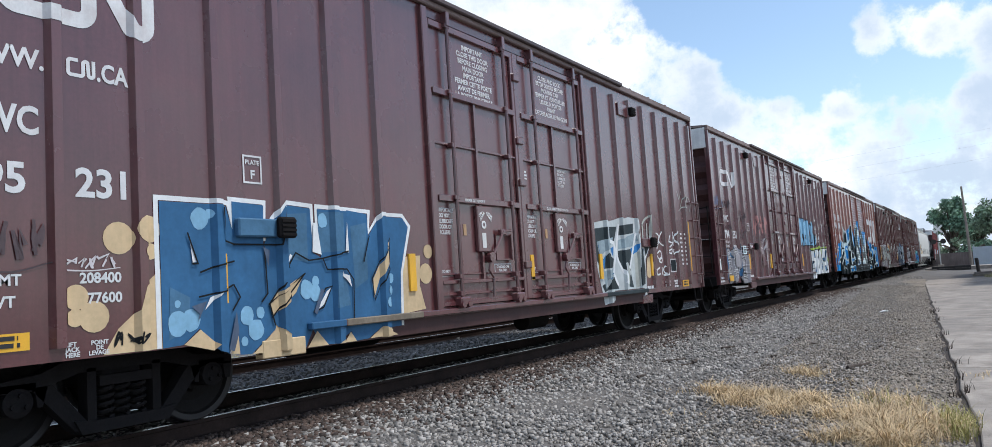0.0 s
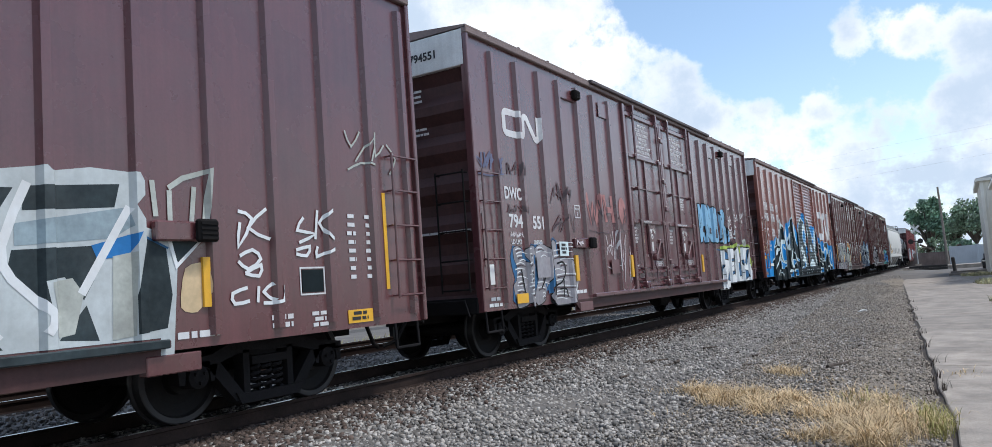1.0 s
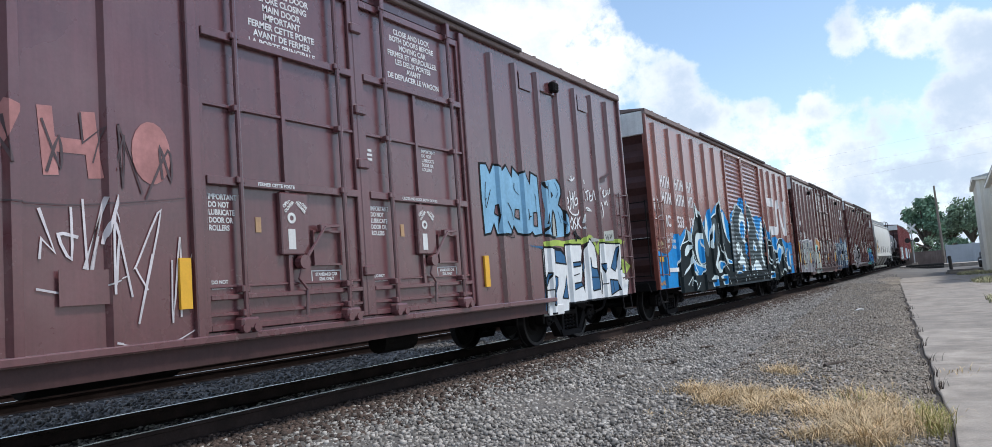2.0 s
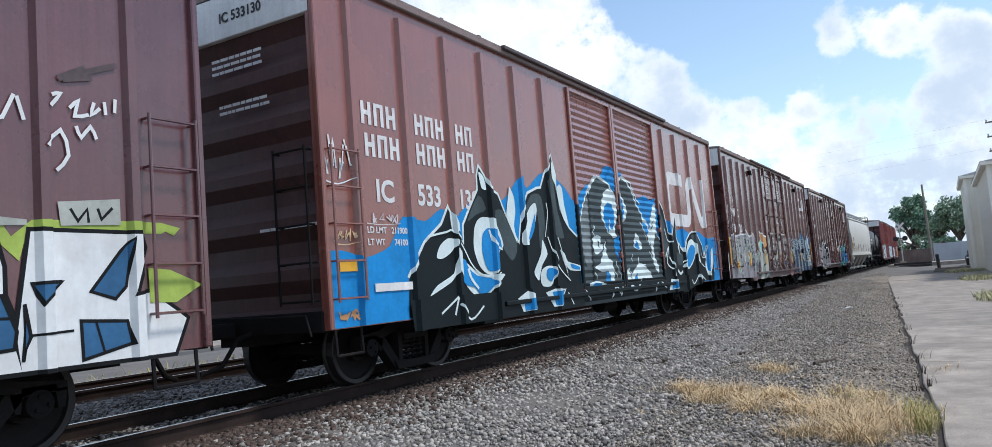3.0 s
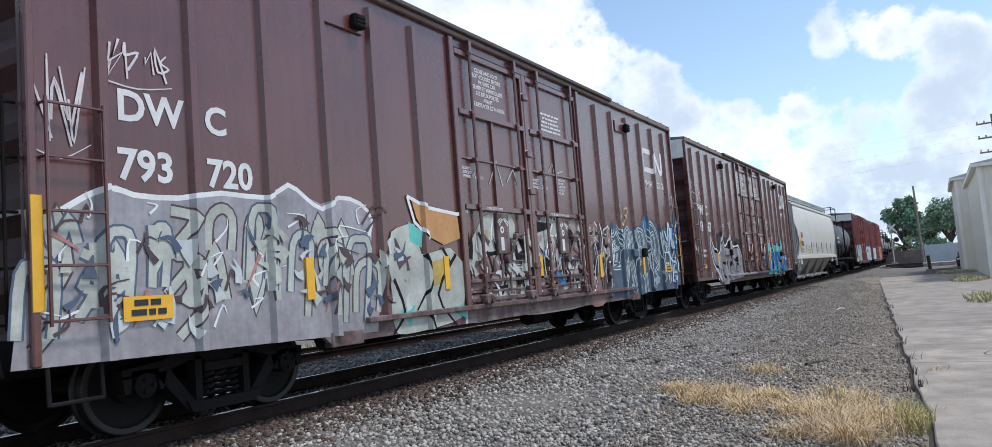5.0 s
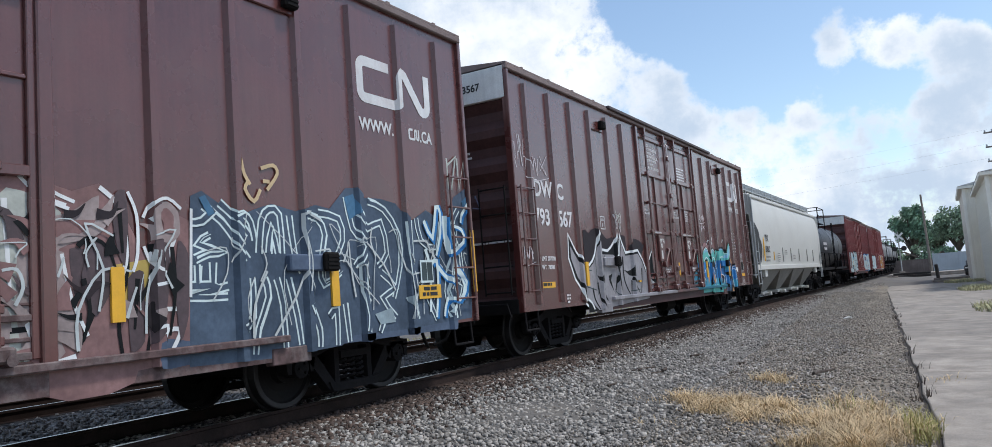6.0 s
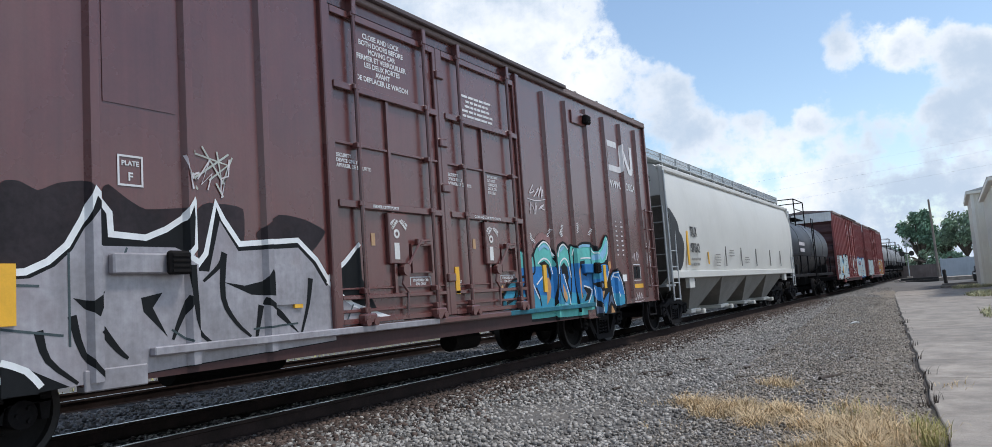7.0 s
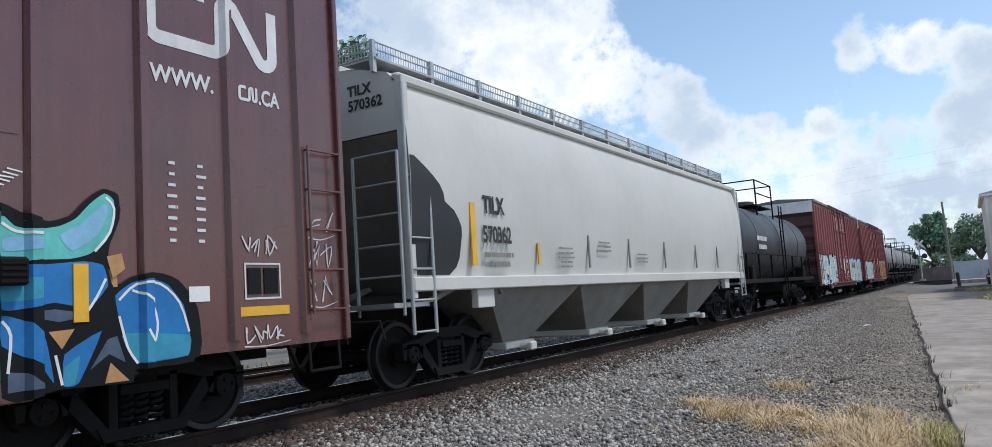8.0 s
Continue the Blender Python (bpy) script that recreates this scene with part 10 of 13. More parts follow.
lay("graffiti_crease", car_d, side_d, [stroke([(11.05, 1.76), (11.15, 1.83), (11.3, 1.76), (11.38, 1.55)], 0.045, 0.5, 3),
    stroke([(11.09, 1.5), (11.14, 1.25), (11.08, 1)], 0.045, 0.5, 3),
    stroke([(11.57, 1.49), (11.53, 1.06)], 0.045, 0.5, 3),
    stroke([(11.92, 1.77), (11.94, 1.37), (11.87, 0.98)], 0.045, 0.5, 3),
    stroke([(11.42, 2.09), (11.44, 1.71)], 0.045, 0.5, 3)], P_BLACK, 0.01788, step=0.00008)

tag(car_d, side_d, 0.08, 0.5, 2.5, 3.4, 60, P_LINE, 0.02, 3)
ribbon_mark(car_d, side_d, 14.62, 3.62, 1.55, 0.60, 0.13)
web_address(car_d, side_d, 14.63, 15.63, 3.27, 0.22)
for y_ in (0.005, 16.90):
    part("reflector_strip", box(B(), PLATE + 0.055, PLATE + 0.066, y_, y_ + 0.09, 1.19, 2.09), YELLOW, car_d, "yellow reflective strip")
plate(car_d, 15.65, 1.35, 0.28, 0.30, P_ICE, x=PLATE + 0.034)
for y_ in (15.675, 15.80):
    plate(car_d, y_, 1.38, 0.11, 0.24, P_SLATE, x=PLATE + 0.038)
plate(car_d, 15.59, 1.14, 0.50, 0.18, YELLOW, x=PLATE + 0.034, lines=2)
plate(car_d, 0.76, 1.06, 0.48, 0.21, YELLOW, x=PLATE + 0.034, lines=2)
vent_box(car_d, 3.50, 4.52, BROWN_E)
vent_box(car_d, 12.95, 4.52, BROWN_E)
door_zone = [(8.6, 0.82), (8.6, 2.0), (10.8, 2.2), (12.1, 2.1), (12.1, 0.8)]
facets(car_d, side_d, door_zone, 64, 310, (P_FAINT, P_HAZE, P_BLACK, P_DUSTPINK, P_SMOKE), 0.0205, 0.34)
scribble(car_d, side_d, 12.2, 16.85, 0.85, 2.15, 44, 330, P_CHALK, 0.0255, (0.012, 0.032))
scribble(car_d, side_d, 8.7, 12.0, 0.9, 2.05, 22, 331, P_CHALK, 0.0262, (0.012, 0.035))
facets(car_d, side_d, [(6.25, 0.85), (6.25, 1.95), (8.45, 2.0), (8.45, 0.85)], 44, 311, (P_FAINT, P_PALE, P_BLACK, P_CHALK), 0.0200, 0.32)
facets(car_d, side_d, [(0.2, 0.85), (0.2, 1.8), (2.6, 2.1), (4.9, 1.9), (4.9, 0.85)], 70, 312, (P_FAINT, P_CHALK, P_GREYBLUE, P_PALE), 0.0215, 0.26)
for k in range(5):
    lay("graffiti_fade", car_d, side_d, [flow(blob(11.75 + k * 0.9, 12.9 + k * 0.9, 0.70, 0.95 + 0.10 * (k % 3), 320 + k, 8, 0.10, True), 2)], P_GREYBLUE, 0.0058)
lay("graffiti_line", car_d, side_d, [stroke([(15.83, 2.16), (16.01, 1.93), (16.14, 2.36), (16.24, 2.29), (16.21, 1.99), (16.08, 1.69)], 0.11, 0.6, 2),
    stroke([(16.31, 2.25), (16.35, 1.74), (16.79, 1.88), (16.77, 2.07), (16.57, 2.11)], 0.11, 0.6, 2),
    stroke([(17, 2.47), (16.79, 2.29), (16.75, 2.17)], 0.11, 0.6, 2),
    stroke([(15.96, 1.59), (16.08, 1.62), (16.07, 1.3), (16, 0.86)], 0.11, 0.6, 2),
    stroke([(16.1, 1.54), (16.39, 1.34), (16.56, 1.49), (16.75, 1.27), (16.6, 1.07), (16.29, 1.1), (16.19, 0.86)], 0.11, 0.6, 2),
    stroke([(16.56, 1.54), (16.8, 1.32), (16.68, 1.09)], 0.11, 0.6, 2)], P_MIDBLUE, 0.02680, step=0.00008)
lay("graffiti_line", car_d, side_d, [stroke([(15.81, 2.18), (15.99, 1.95), (16.11, 2.38), (16.21, 2.31), (16.18, 2.01), (16.05, 1.71)], 0.062, 0.7, 2),
    stroke([(16.28, 2.27), (16.32, 1.76), (16.76, 1.91), (16.73, 2.09), (16.54, 2.13)], 0.062, 0.7, 2),
    stroke([(16.97, 2.49), (16.76, 2.31), (16.72, 2.19)], 0.062, 0.7, 2),
    stroke([(15.93, 1.61), (16.05, 1.64), (16.05, 1.32), (15.97, 0.88)], 0.062, 0.7, 2),
    stroke([(16.07, 1.56), (16.36, 1.36), (16.53, 1.51), (16.71, 1.29), (16.57, 1.09), (16.26, 1.12), (16.16, 0.88)], 0.062, 0.7, 2),
    stroke([(16.53, 1.56), (16.77, 1.34), (16.65, 1.11)], 0.062, 0.7, 2),
    stroke([(16.31, 0.92), (16.41, 1.03), (16.47, 0.84)], 0.062, 0.7, 2),
    stroke([(15.8, 1.8), (15.89, 1.52), (15.84, 0.96)], 0.062, 0.7, 2)], P_ICE, 0.02758, step=0.00008)
brake_box(car_d, 13.3, 1.62, 0.7, P_GREYBLUE)
words(car_f, "DW", 0.74, 2.78, 0.41)
words(car_f, "C", 1.66, 2.78, 0.41)
stencils(car_f, 0.71, "793", "567", 2.28, 0.40, 0.93)
words(car_f, "LD LMT 207700", 0.70, 1.645, 0.105)
words(car_f, "LT WT  78300", 0.70, 1.495, 0.105)
plate(car_f, 0.70, 1.17, 0.60, 0.10, YELLOW, lines=1)
bars(car_f, 1.72, 1.03, 0.22, 3, 0.035, 0.06, 63)
box_mark(car_f, 3.62, 2.29, 0.24, 0.27)
words(car_f, "PLATE", 3.74, 2.47, 0.06, align="CENTER")
words(car_f, "F", 3.74, 2.34, 0.10, align="CENTER")
tag(car_f, side_f, 0.08, 0.55, 3.2, 3.9, 64, P_LINE, 0.02, 4)
tag(car_f, side_f, 0.5, 1.3, 3.1, 3.6, 65, P_LINE, 0.02, 3)
tag(car_f, side_f, 0.15, 0.55, 1.6, 1.95, 66, P_LINE, 0.028, 4)
tag(car_f, side_f, 4.25, 4.85, 2.25, 2.75, 67, P_LINE, 0.022, 3)
lay("graffiti_fill", car_f, side_f, [[(2.02, 2.10), (1.98, 1.69), (2.2, 1.32), (2.45, 1.12), (2.5, 0.95), (2.66, 0.82), (2.9, 0.72), (2.9, 1.5), (2.63, 1.53), (2.3, 1.8)]], P_BLACK, 0.0040)
lay("graffiti_fill", car_f, side_f, [[(2.06, 1.92), (2.06, 1.68), (2.28, 1.34), (2.53, 1.14), (2.58, 0.97), (2.72, 0.85), (2.9, 0.76), (2.9, 1.46), (2.6, 1.48), (2.3, 1.7)]], P_SILVER, 0.0046)
lay("graffiti_outline", car_f, side_f, [stroke([(2.69, 1.55), (2.3, 1.82), (2.0, 2.14), (1.95, 1.69), (2.17, 1.30), (2.42, 1.10), (2.47, 0.93), (2.63, 0.79), (2.9, 0.68)], 0.05)], P_WHITE, 0.0052)
lay("graffiti_cloud", car_f, side_f, [flow([(2.69, 2.22), (2.82, 2.25), (2.96, 2.19), (3.11, 2.26), (3.32, 2.3), (3.4, 2.23), (3.31, 1.99), (3.18, 1.77), (3.01, 1.64), (2.69, 1.57)], 3, 0.25),
    flow([(3.48, 2.24), (3.54, 2.29), (3.69, 2.19), (3.88, 2.1), (4.33, 2.14), (4.28, 2.04), (4.07, 1.93), (3.87, 1.85), (3.56, 1.88)], 3, 0.25),
    flow([(5.11, 1.94), (5.42, 2.14), (5.78, 2.11), (6.1, 1.99), (5.87, 1.76), (5.67, 1.89), (5.16, 1.85)], 3, 0.25),
    flow([(4.42, 2.14), (4.6, 2.2), (4.5, 1.75), (4.37, 1.68)], 3, 0.25),
    flow([(4.66, 2.2), (4.95, 2.17), (4.94, 1.83), (4.73, 2.03)], 3, 0.25)], P_SMOKE, 0.00560, step=0.00008)
lay("graffiti_fill", car_f, side_f, [[(2.69, 1.55), (2.86, 1.56), (3.03, 1.64), (3.18, 1.77), (3.31, 1.99), (3.4, 2.22), (3.54, 2.05), (3.55, 1.87), (3.87, 1.85), (4.07, 1.93), (4.25, 2.04), (4.34, 2.2), (4.37, 2.05), (4.35, 1.78), (4.26, 1.69), (4.4, 1.62), (4.49, 1.72), (4.62, 2.21), (4.7, 2.06), (4.89, 1.82), (5.67, 1.88), (5.94, 1.67), (6.1, 1.46), (6.4, 1.64), (6.69, 1.87), (6.7, 1.46), (6.97, 1.05), (7.45, 0.9), (6.6, 0.78), (4.28, 0.7), (3.14, 0.66), (2.68, 0.64)]], P_BLACK, 0.00630, step=0.00008)
lay("graffiti_fill", car_f, side_f, [[(2.69, 1.5), (2.89, 1.51), (3.08, 1.6), (3.22, 1.73), (3.37, 1.99), (3.43, 2.07), (3.43, 1.77), (4.16, 1.77), (4.32, 1.71), (4.39, 1.56), (4.52, 1.55), (4.66, 2.04), (4.68, 2.01), (4.87, 1.75), (5.67, 1.8), (5.88, 1.63), (6.07, 1.38), (6.21, 1.45), (6.38, 1.23), (6.59, 1.15), (6.97, 1.02), (7.4, 0.91), (6.61, 0.79), (4.28, 0.71), (3.19, 0.66), (3.06, 0.73), (2.86, 0.84), (2.68, 0.91)]], P_SILVER, 0.00668, step=0.00008)
lay("graffiti_outline", car_f, side_f, [stroke([(2.69, 1.55), (2.86, 1.56), (3.03, 1.64), (3.18, 1.77), (3.31, 1.99), (3.4, 2.22), (3.54, 2.05), (3.55, 1.87), (3.87, 1.85), (4.07, 1.93), (4.25, 2.04), (4.34, 2.2), (4.37, 2.05), (4.35, 1.78), (4.26, 1.69), (4.4, 1.62), (4.49, 1.72), (4.62, 2.21), (4.7, 2.06), (4.89, 1.82), (5.67, 1.88), (5.94, 1.67), (6.1, 1.46), (6.4, 1.64), (6.69, 1.87)], 0.055, 1, 1)], P_WHITE, 0.00706, step=0.00008)
lay("graffiti_outline", car_f, side_f, [stroke([(2.68, 0.9), (2.86, 0.82), (2.97, 0.69)], 0.05, 1, 2),
    stroke([(6.09, 1.44), (6.52, 1.16), (7.45, 0.9)], 0.05, 1, 2)], P_WHITE, 0.00744, step=0.00008)
lay("graffiti_crease", car_f, side_f, [[(3.22, 1.35), (3.36, 1.32), (3.49, 1.4), (3.41, 1.19), (3.3, 1.27)],
    [(3.81, 1.33), (4.02, 1.37), (3.92, 1.24), (4.06, 0.98), (3.83, 1.21)],
    [(4.68, 1.45), (4.93, 1.41), (5.16, 1.45), (5.26, 1.57), (5.34, 1.4), (5.43, 1.42), (5.37, 1.29), (5.01, 1.32)],
    [(5.15, 1.22), (5.23, 1.19), (5.36, 1.08), (5.66, 0.87), (5.41, 1.13), (5.18, 1.29)],
    [(2.68, 0.81), (2.86, 0.76), (2.95, 0.64), (2.68, 0.65)],
    [(6.41, 1.6), (6.66, 1.83), (6.69, 1.49), (6.53, 1.25), (6.41, 1.3)]], P_BLACK, 0.00790, step=0.00008)
lay("graffiti_crease", car_f, side_f, [stroke([(2.95, 1.11), (3.02, 0.88), (3.25, 0.68)], 0.075, 0.35, 3),
    stroke([(3.21, 1.21), (3.3, 0.9), (3.53, 0.63)], 0.075, 0.35, 3),
    stroke([(3.45, 1.09), (3.59, 0.91), (3.68, 0.83)], 0.075, 0.35, 3),
    stroke([(4.3, 1.61), (4.32, 1.32), (4.37, 1.03), (4.56, 0.86)], 0.075, 0.35, 3),
    stroke([(4.7, 1.73), (4.64, 1.61), (4.45, 1.46)], 0.075, 0.35, 3),
    stroke([(4.69, 1.7), (4.67, 1.3), (4.81, 1.06), (4.99, 0.91)], 0.075, 0.35, 3),
    stroke([(5.13, 1.21), (5.04, 0.82)], 0.075, 0.35, 3),
    stroke([(5.83, 1.47), (5.78, 1.2), (5.66, 0.88)], 0.075, 0.35, 3),
    stroke([(4.3, 1.32), (4.18, 1.1), (4.11, 0.95)], 0.075, 0.35, 3)], P_BLACK, 0.00868, step=0.00008)
lay("graffiti_shade", car_f, side_f, [stroke([(3.19, 1.71), (3.19, 0.97)], 0.02, 1, 1),
    stroke([(2.68, 1.14), (3.14, 1.06)], 0.02, 1, 1),
    stroke([(3.69, 1.76), (3.63, 1.61)], 0.02, 1, 1),
    stroke([(4.1, 1.04), (4.29, 0.92)], 0.02, 1, 1),
    stroke([(5.31, 1.74), (5.31, 1.54)], 0.02, 1, 1),
    stroke([(6.2, 1.39), (6.24, 1.03)], 0.02, 1, 1),
    stroke([(5.02, 0.98), (5.62, 1)], 0.02, 1, 1),
    stroke([(6.52, 1.16), (6.38, 0.94)], 0.02, 1, 1),
    stroke([(2.77, 1.46), (2.96, 1.45)], 0.02, 1, 1)], P_SLATE, 0.00970, step=0.00008)
lay("graffiti_tag", car_f, side_f, [stroke([(4.35, 2.67), (4.78, 2.59), (4.55, 2.42)], 0.02, 1, 1),
    stroke([(4.48, 2.74), (4.72, 2.4)], 0.02, 1, 1),
    stroke([(4.39, 2.43), (4.79, 2.7)], 0.02, 1, 1),
    stroke([(4.65, 2.71), (4.7, 2.4), (4.83, 2.67)], 0.02, 1, 1),
    stroke([(4.42, 2.32), (4.32, 2.46)], 0.02, 1, 1),
    stroke([(4.63, 2.4), (4.71, 2.27)], 0.02, 1, 1)], P_PALE, 0.01072, step=0.00008)
part("painted_sill", box(B(), PLATE + 0.004, PLATE + 0.089, 3.88, 8.1, 0.827, 0.904, 0, 0.01), P_SILVER, car_f)
part("painted_pad", box(B(), PLATE - 0.10, PLATE + 0.024, 3.297, 3.853, 0.597, 0.773, 0, 0.01), P_SILVER, car_f)
brake_box(car_f, 3.52, 1.62, 0.72, P_SILVER)
plate(car_f, 5.2, 1.2, 0.5, 0.42, P_SILVER, "cover_plate", x=PLATE + 0.03)
# turquoise piece and what stands beyond it
lay("graffiti_halo", car_f, side_f, [stroke([(11.07, 1.88), (11.21, 2.05), (11.41, 2.11), (11.69, 2.03)], 0.13, 1, 2),
    stroke([(11.86, 1.91), (12, 2.06), (12.23, 2.11), (12.41, 2.04)], 0.13, 1, 2)], P_DUSTPINK, 0.00560, step=0.00008)
lay("graffiti_outline", car_f, side_f, [flow([(10.51, 1.71), (10.54, 1.85), (10.66, 1.89), (10.73, 1.8), (10.83, 1.77), (10.99, 1.8), (11.14, 1.96), (11.41, 2.06), (11.64, 1.98), (11.78, 1.77), (11.85, 1.83), (11.96, 1.98), (12.19, 2.05), (12.39, 1.97), (12.49, 2.01), (12.71, 1.97), (13.03, 2.06), (13.37, 2.07), (13.51, 2.01), (13.78, 1.94), (14.05, 2.07), (14.21, 2.22), (14.31, 2.08), (14.23, 1.83), (14.05, 1.66), (14.15, 1.55), (14.3, 1.45), (14.62, 1.55), (14.85, 1.48), (15.04, 1.23), (15.05, 0.79), (14.55, 0.79), (13.86, 0.67), (13.26, 0.64), (12.72, 0.66), (11.71, 0.66), (10.69, 0.69), (10.37, 0.67), (10.37, 0.94), (10.53, 1.31)], 3, 0.3)], P_BLACK, 0.00606, step=0.00008)
lay("graffiti_fill", car_f, side_f, [flow([(10.56, 1.7), (10.59, 1.82), (10.64, 1.84), (10.72, 1.76), (10.83, 1.72), (11.01, 1.76), (11.16, 1.91), (11.41, 2.01), (11.61, 1.94), (11.71, 1.75), (11.71, 1.59), (10.56, 1.56)], 3, 0.25),
    flow([(11.89, 1.59), (11.9, 1.78), (12.02, 1.94), (12.18, 2), (12.35, 1.91), (12.39, 1.73), (12.38, 1.59)], 3, 0.25),
    flow([(12.46, 1.91), (12.52, 1.97), (12.7, 1.92), (13.03, 2.01), (13.36, 2.01), (13.48, 1.96), (13.78, 1.88), (14.06, 2), (14.19, 2.14), (14.22, 2.04), (14.15, 1.84), (13.95, 1.69), (13.69, 1.63), (12.45, 1.65)], 3, 0.25),
    flow([(10.52, 0.93), (11.67, 0.89), (11.66, 0.73), (10.69, 0.73), (10.4, 0.71), (10.4, 0.88)], 3, 0.25)], P_TURQ, 0.00644, step=0.00008)
lay("graffiti_fill", car_f, side_f, [flow([(11.72, 0.95), (13.28, 0.95), (13.88, 0.84), (14.56, 0.93), (14.97, 0.86), (14.93, 0.82), (14.55, 0.83), (13.86, 0.71), (13.26, 0.69), (11.71, 0.71)], 3, 0.25)], P_TURQ, 0.00706, step=0.00008)
lay("graffiti_fill", car_f, side_f, [flow([(10.55, 1.57), (11.71, 1.59), (11.72, 1.27), (11.64, 0.9), (10.51, 0.92), (10.44, 1.04), (10.55, 1.31)], 3, 0.2),
    flow([(11.89, 1.59), (12.38, 1.59), (12.45, 1.65), (13.67, 1.64), (13.95, 1.66), (14.07, 1.51), (14.24, 1.38), (14.61, 1.48), (14.78, 1.42), (14.94, 1.21), (14.97, 0.85), (14.56, 0.91), (13.87, 0.82), (13.28, 0.94), (11.74, 0.94), (11.81, 1.27)], 3, 0.2)], P_MIDBLUE, 0.00744, step=0.00008)
lay("graffiti_shade", car_f, side_f, [[(10.52, 1.15), (10.97, 1.13), (11.49, 1.09), (11.68, 1.02), (11.67, 0.87), (10.51, 0.89), (10.42, 0.94)],
    [(11.82, 1.14), (12.36, 1.13), (13.29, 1.04), (14.72, 1.09), (14.91, 0.91), (13.87, 0.81), (13.28, 0.91), (11.76, 0.93)]], P_TEALBLUE, 0.00790, step=0.00008)
lay("graffiti_core", car_f, side_f, [[(11.3, 1.41), (11.53, 1.4), (11.59, 1.24), (11.53, 1.05), (11.39, 0.94), (11.41, 1.1), (11.36, 1.28)],
    [(12.05, 1.3), (12.14, 1.19), (12.22, 1.04), (12.16, 0.95), (12.06, 1.06)],
    [(12.65, 1.51), (12.71, 1.59), (12.75, 1.01), (12.68, 0.99)],
    [(13.03, 1.15), (13.14, 1.22), (13.18, 1.1), (13.04, 1.01)],
    [(14.15, 1.56), (14.26, 1.6), (14.27, 1.43), (14.16, 1.43)]], P_ORANGE, 0.00836, step=0.00008)
lay("graffiti_core", car_f, side_f, [[(11.18, 1.65), (11.4, 1.69), (11.56, 1.62), (11.63, 1.43), (11.56, 1.34), (11.48, 1.57), (11.29, 1.6)],
    [(12.03, 1.59), (12.16, 1.67), (12.29, 1.57), (12.32, 1.39), (12.21, 1.26), (12.17, 1.46), (12.04, 1.46)],
    [(10.76, 1.11), (10.86, 1.42), (10.91, 0.95), (10.69, 0.88)],
    [(12.79, 1.68), (13.07, 1.71), (13.06, 1.56), (12.78, 1.57)],
    [(12.93, 1.45), (13.14, 1.48), (13.09, 1.4)],
    [(12.92, 1.19), (13.14, 1.22), (13.27, 1.12), (13.13, 0.97), (12.91, 0.93), (13.07, 1.08)],
    [(13.53, 0.83), (13.63, 0.93), (13.76, 0.71), (13.51, 0.65)],
    [(14.02, 0.68), (14.21, 1.03), (14.45, 0.7)]], P_BLACK, 0.00906, step=0.00008)
lay("graffiti_crease", car_f, side_f, [stroke([(11.01, 1.78), (11.04, 1.59), (10.98, 1.47), (10.78, 1.49)], 0.05, 0.6, 3),
    stroke([(11.03, 1.24), (11.13, 1.11), (11.18, 0.93)], 0.05, 0.6, 3),
    stroke([(11.71, 1.75), (11.77, 1.46), (11.67, 0.89)], 0.05, 0.6, 3),
    stroke([(11.85, 1.83), (11.85, 1.46), (11.79, 0.89)], 0.05, 0.6, 3),
    stroke([(12.4, 1.93), (12.43, 1.45), (12.35, 1.05), (12.25, 0.85)], 0.05, 0.6, 3),
    stroke([(12.58, 1.93), (12.57, 1.45), (12.63, 0.75)], 0.05, 0.6, 3),
    stroke([(11.98, 1.59), (11.96, 1.2), (12.12, 0.93)], 0.05, 0.6, 3),
    stroke([(12.18, 1.39), (12.35, 1.05), (12.23, 0.87)], 0.05, 0.6, 3),
    stroke([(12.84, 1.57), (12.8, 1.24), (12.87, 1.02)], 0.05, 0.6, 3),
    stroke([(13.5, 2), (13.52, 1.59), (13.65, 1.44)], 0.05, 0.6, 3)], P_BLACK, 0.01000, step=0.00008)
lay("graffiti_crease", car_f, side_f, [stroke([(13.72, 1.91), (13.93, 1.44), (13.64, 1.05)], 0.05, 0.6, 3),
    stroke([(14.05, 1.66), (13.83, 1.2), (13.92, 0.8)], 0.05, 0.6, 3),
    stroke([(14.24, 1.38), (14.39, 1.18), (14.15, 0.95)], 0.05, 0.6, 3),
    stroke([(14.62, 1.51), (14.66, 1.09), (14.69, 0.83)], 0.05, 0.6, 3),
    stroke([(10.52, 1.42), (10.78, 1.44)], 0.05, 0.6, 3),
    stroke([(10.45, 1.15), (10.71, 1.31)], 0.05, 0.6, 3)], P_BLACK, 0.01110, step=0.00008)
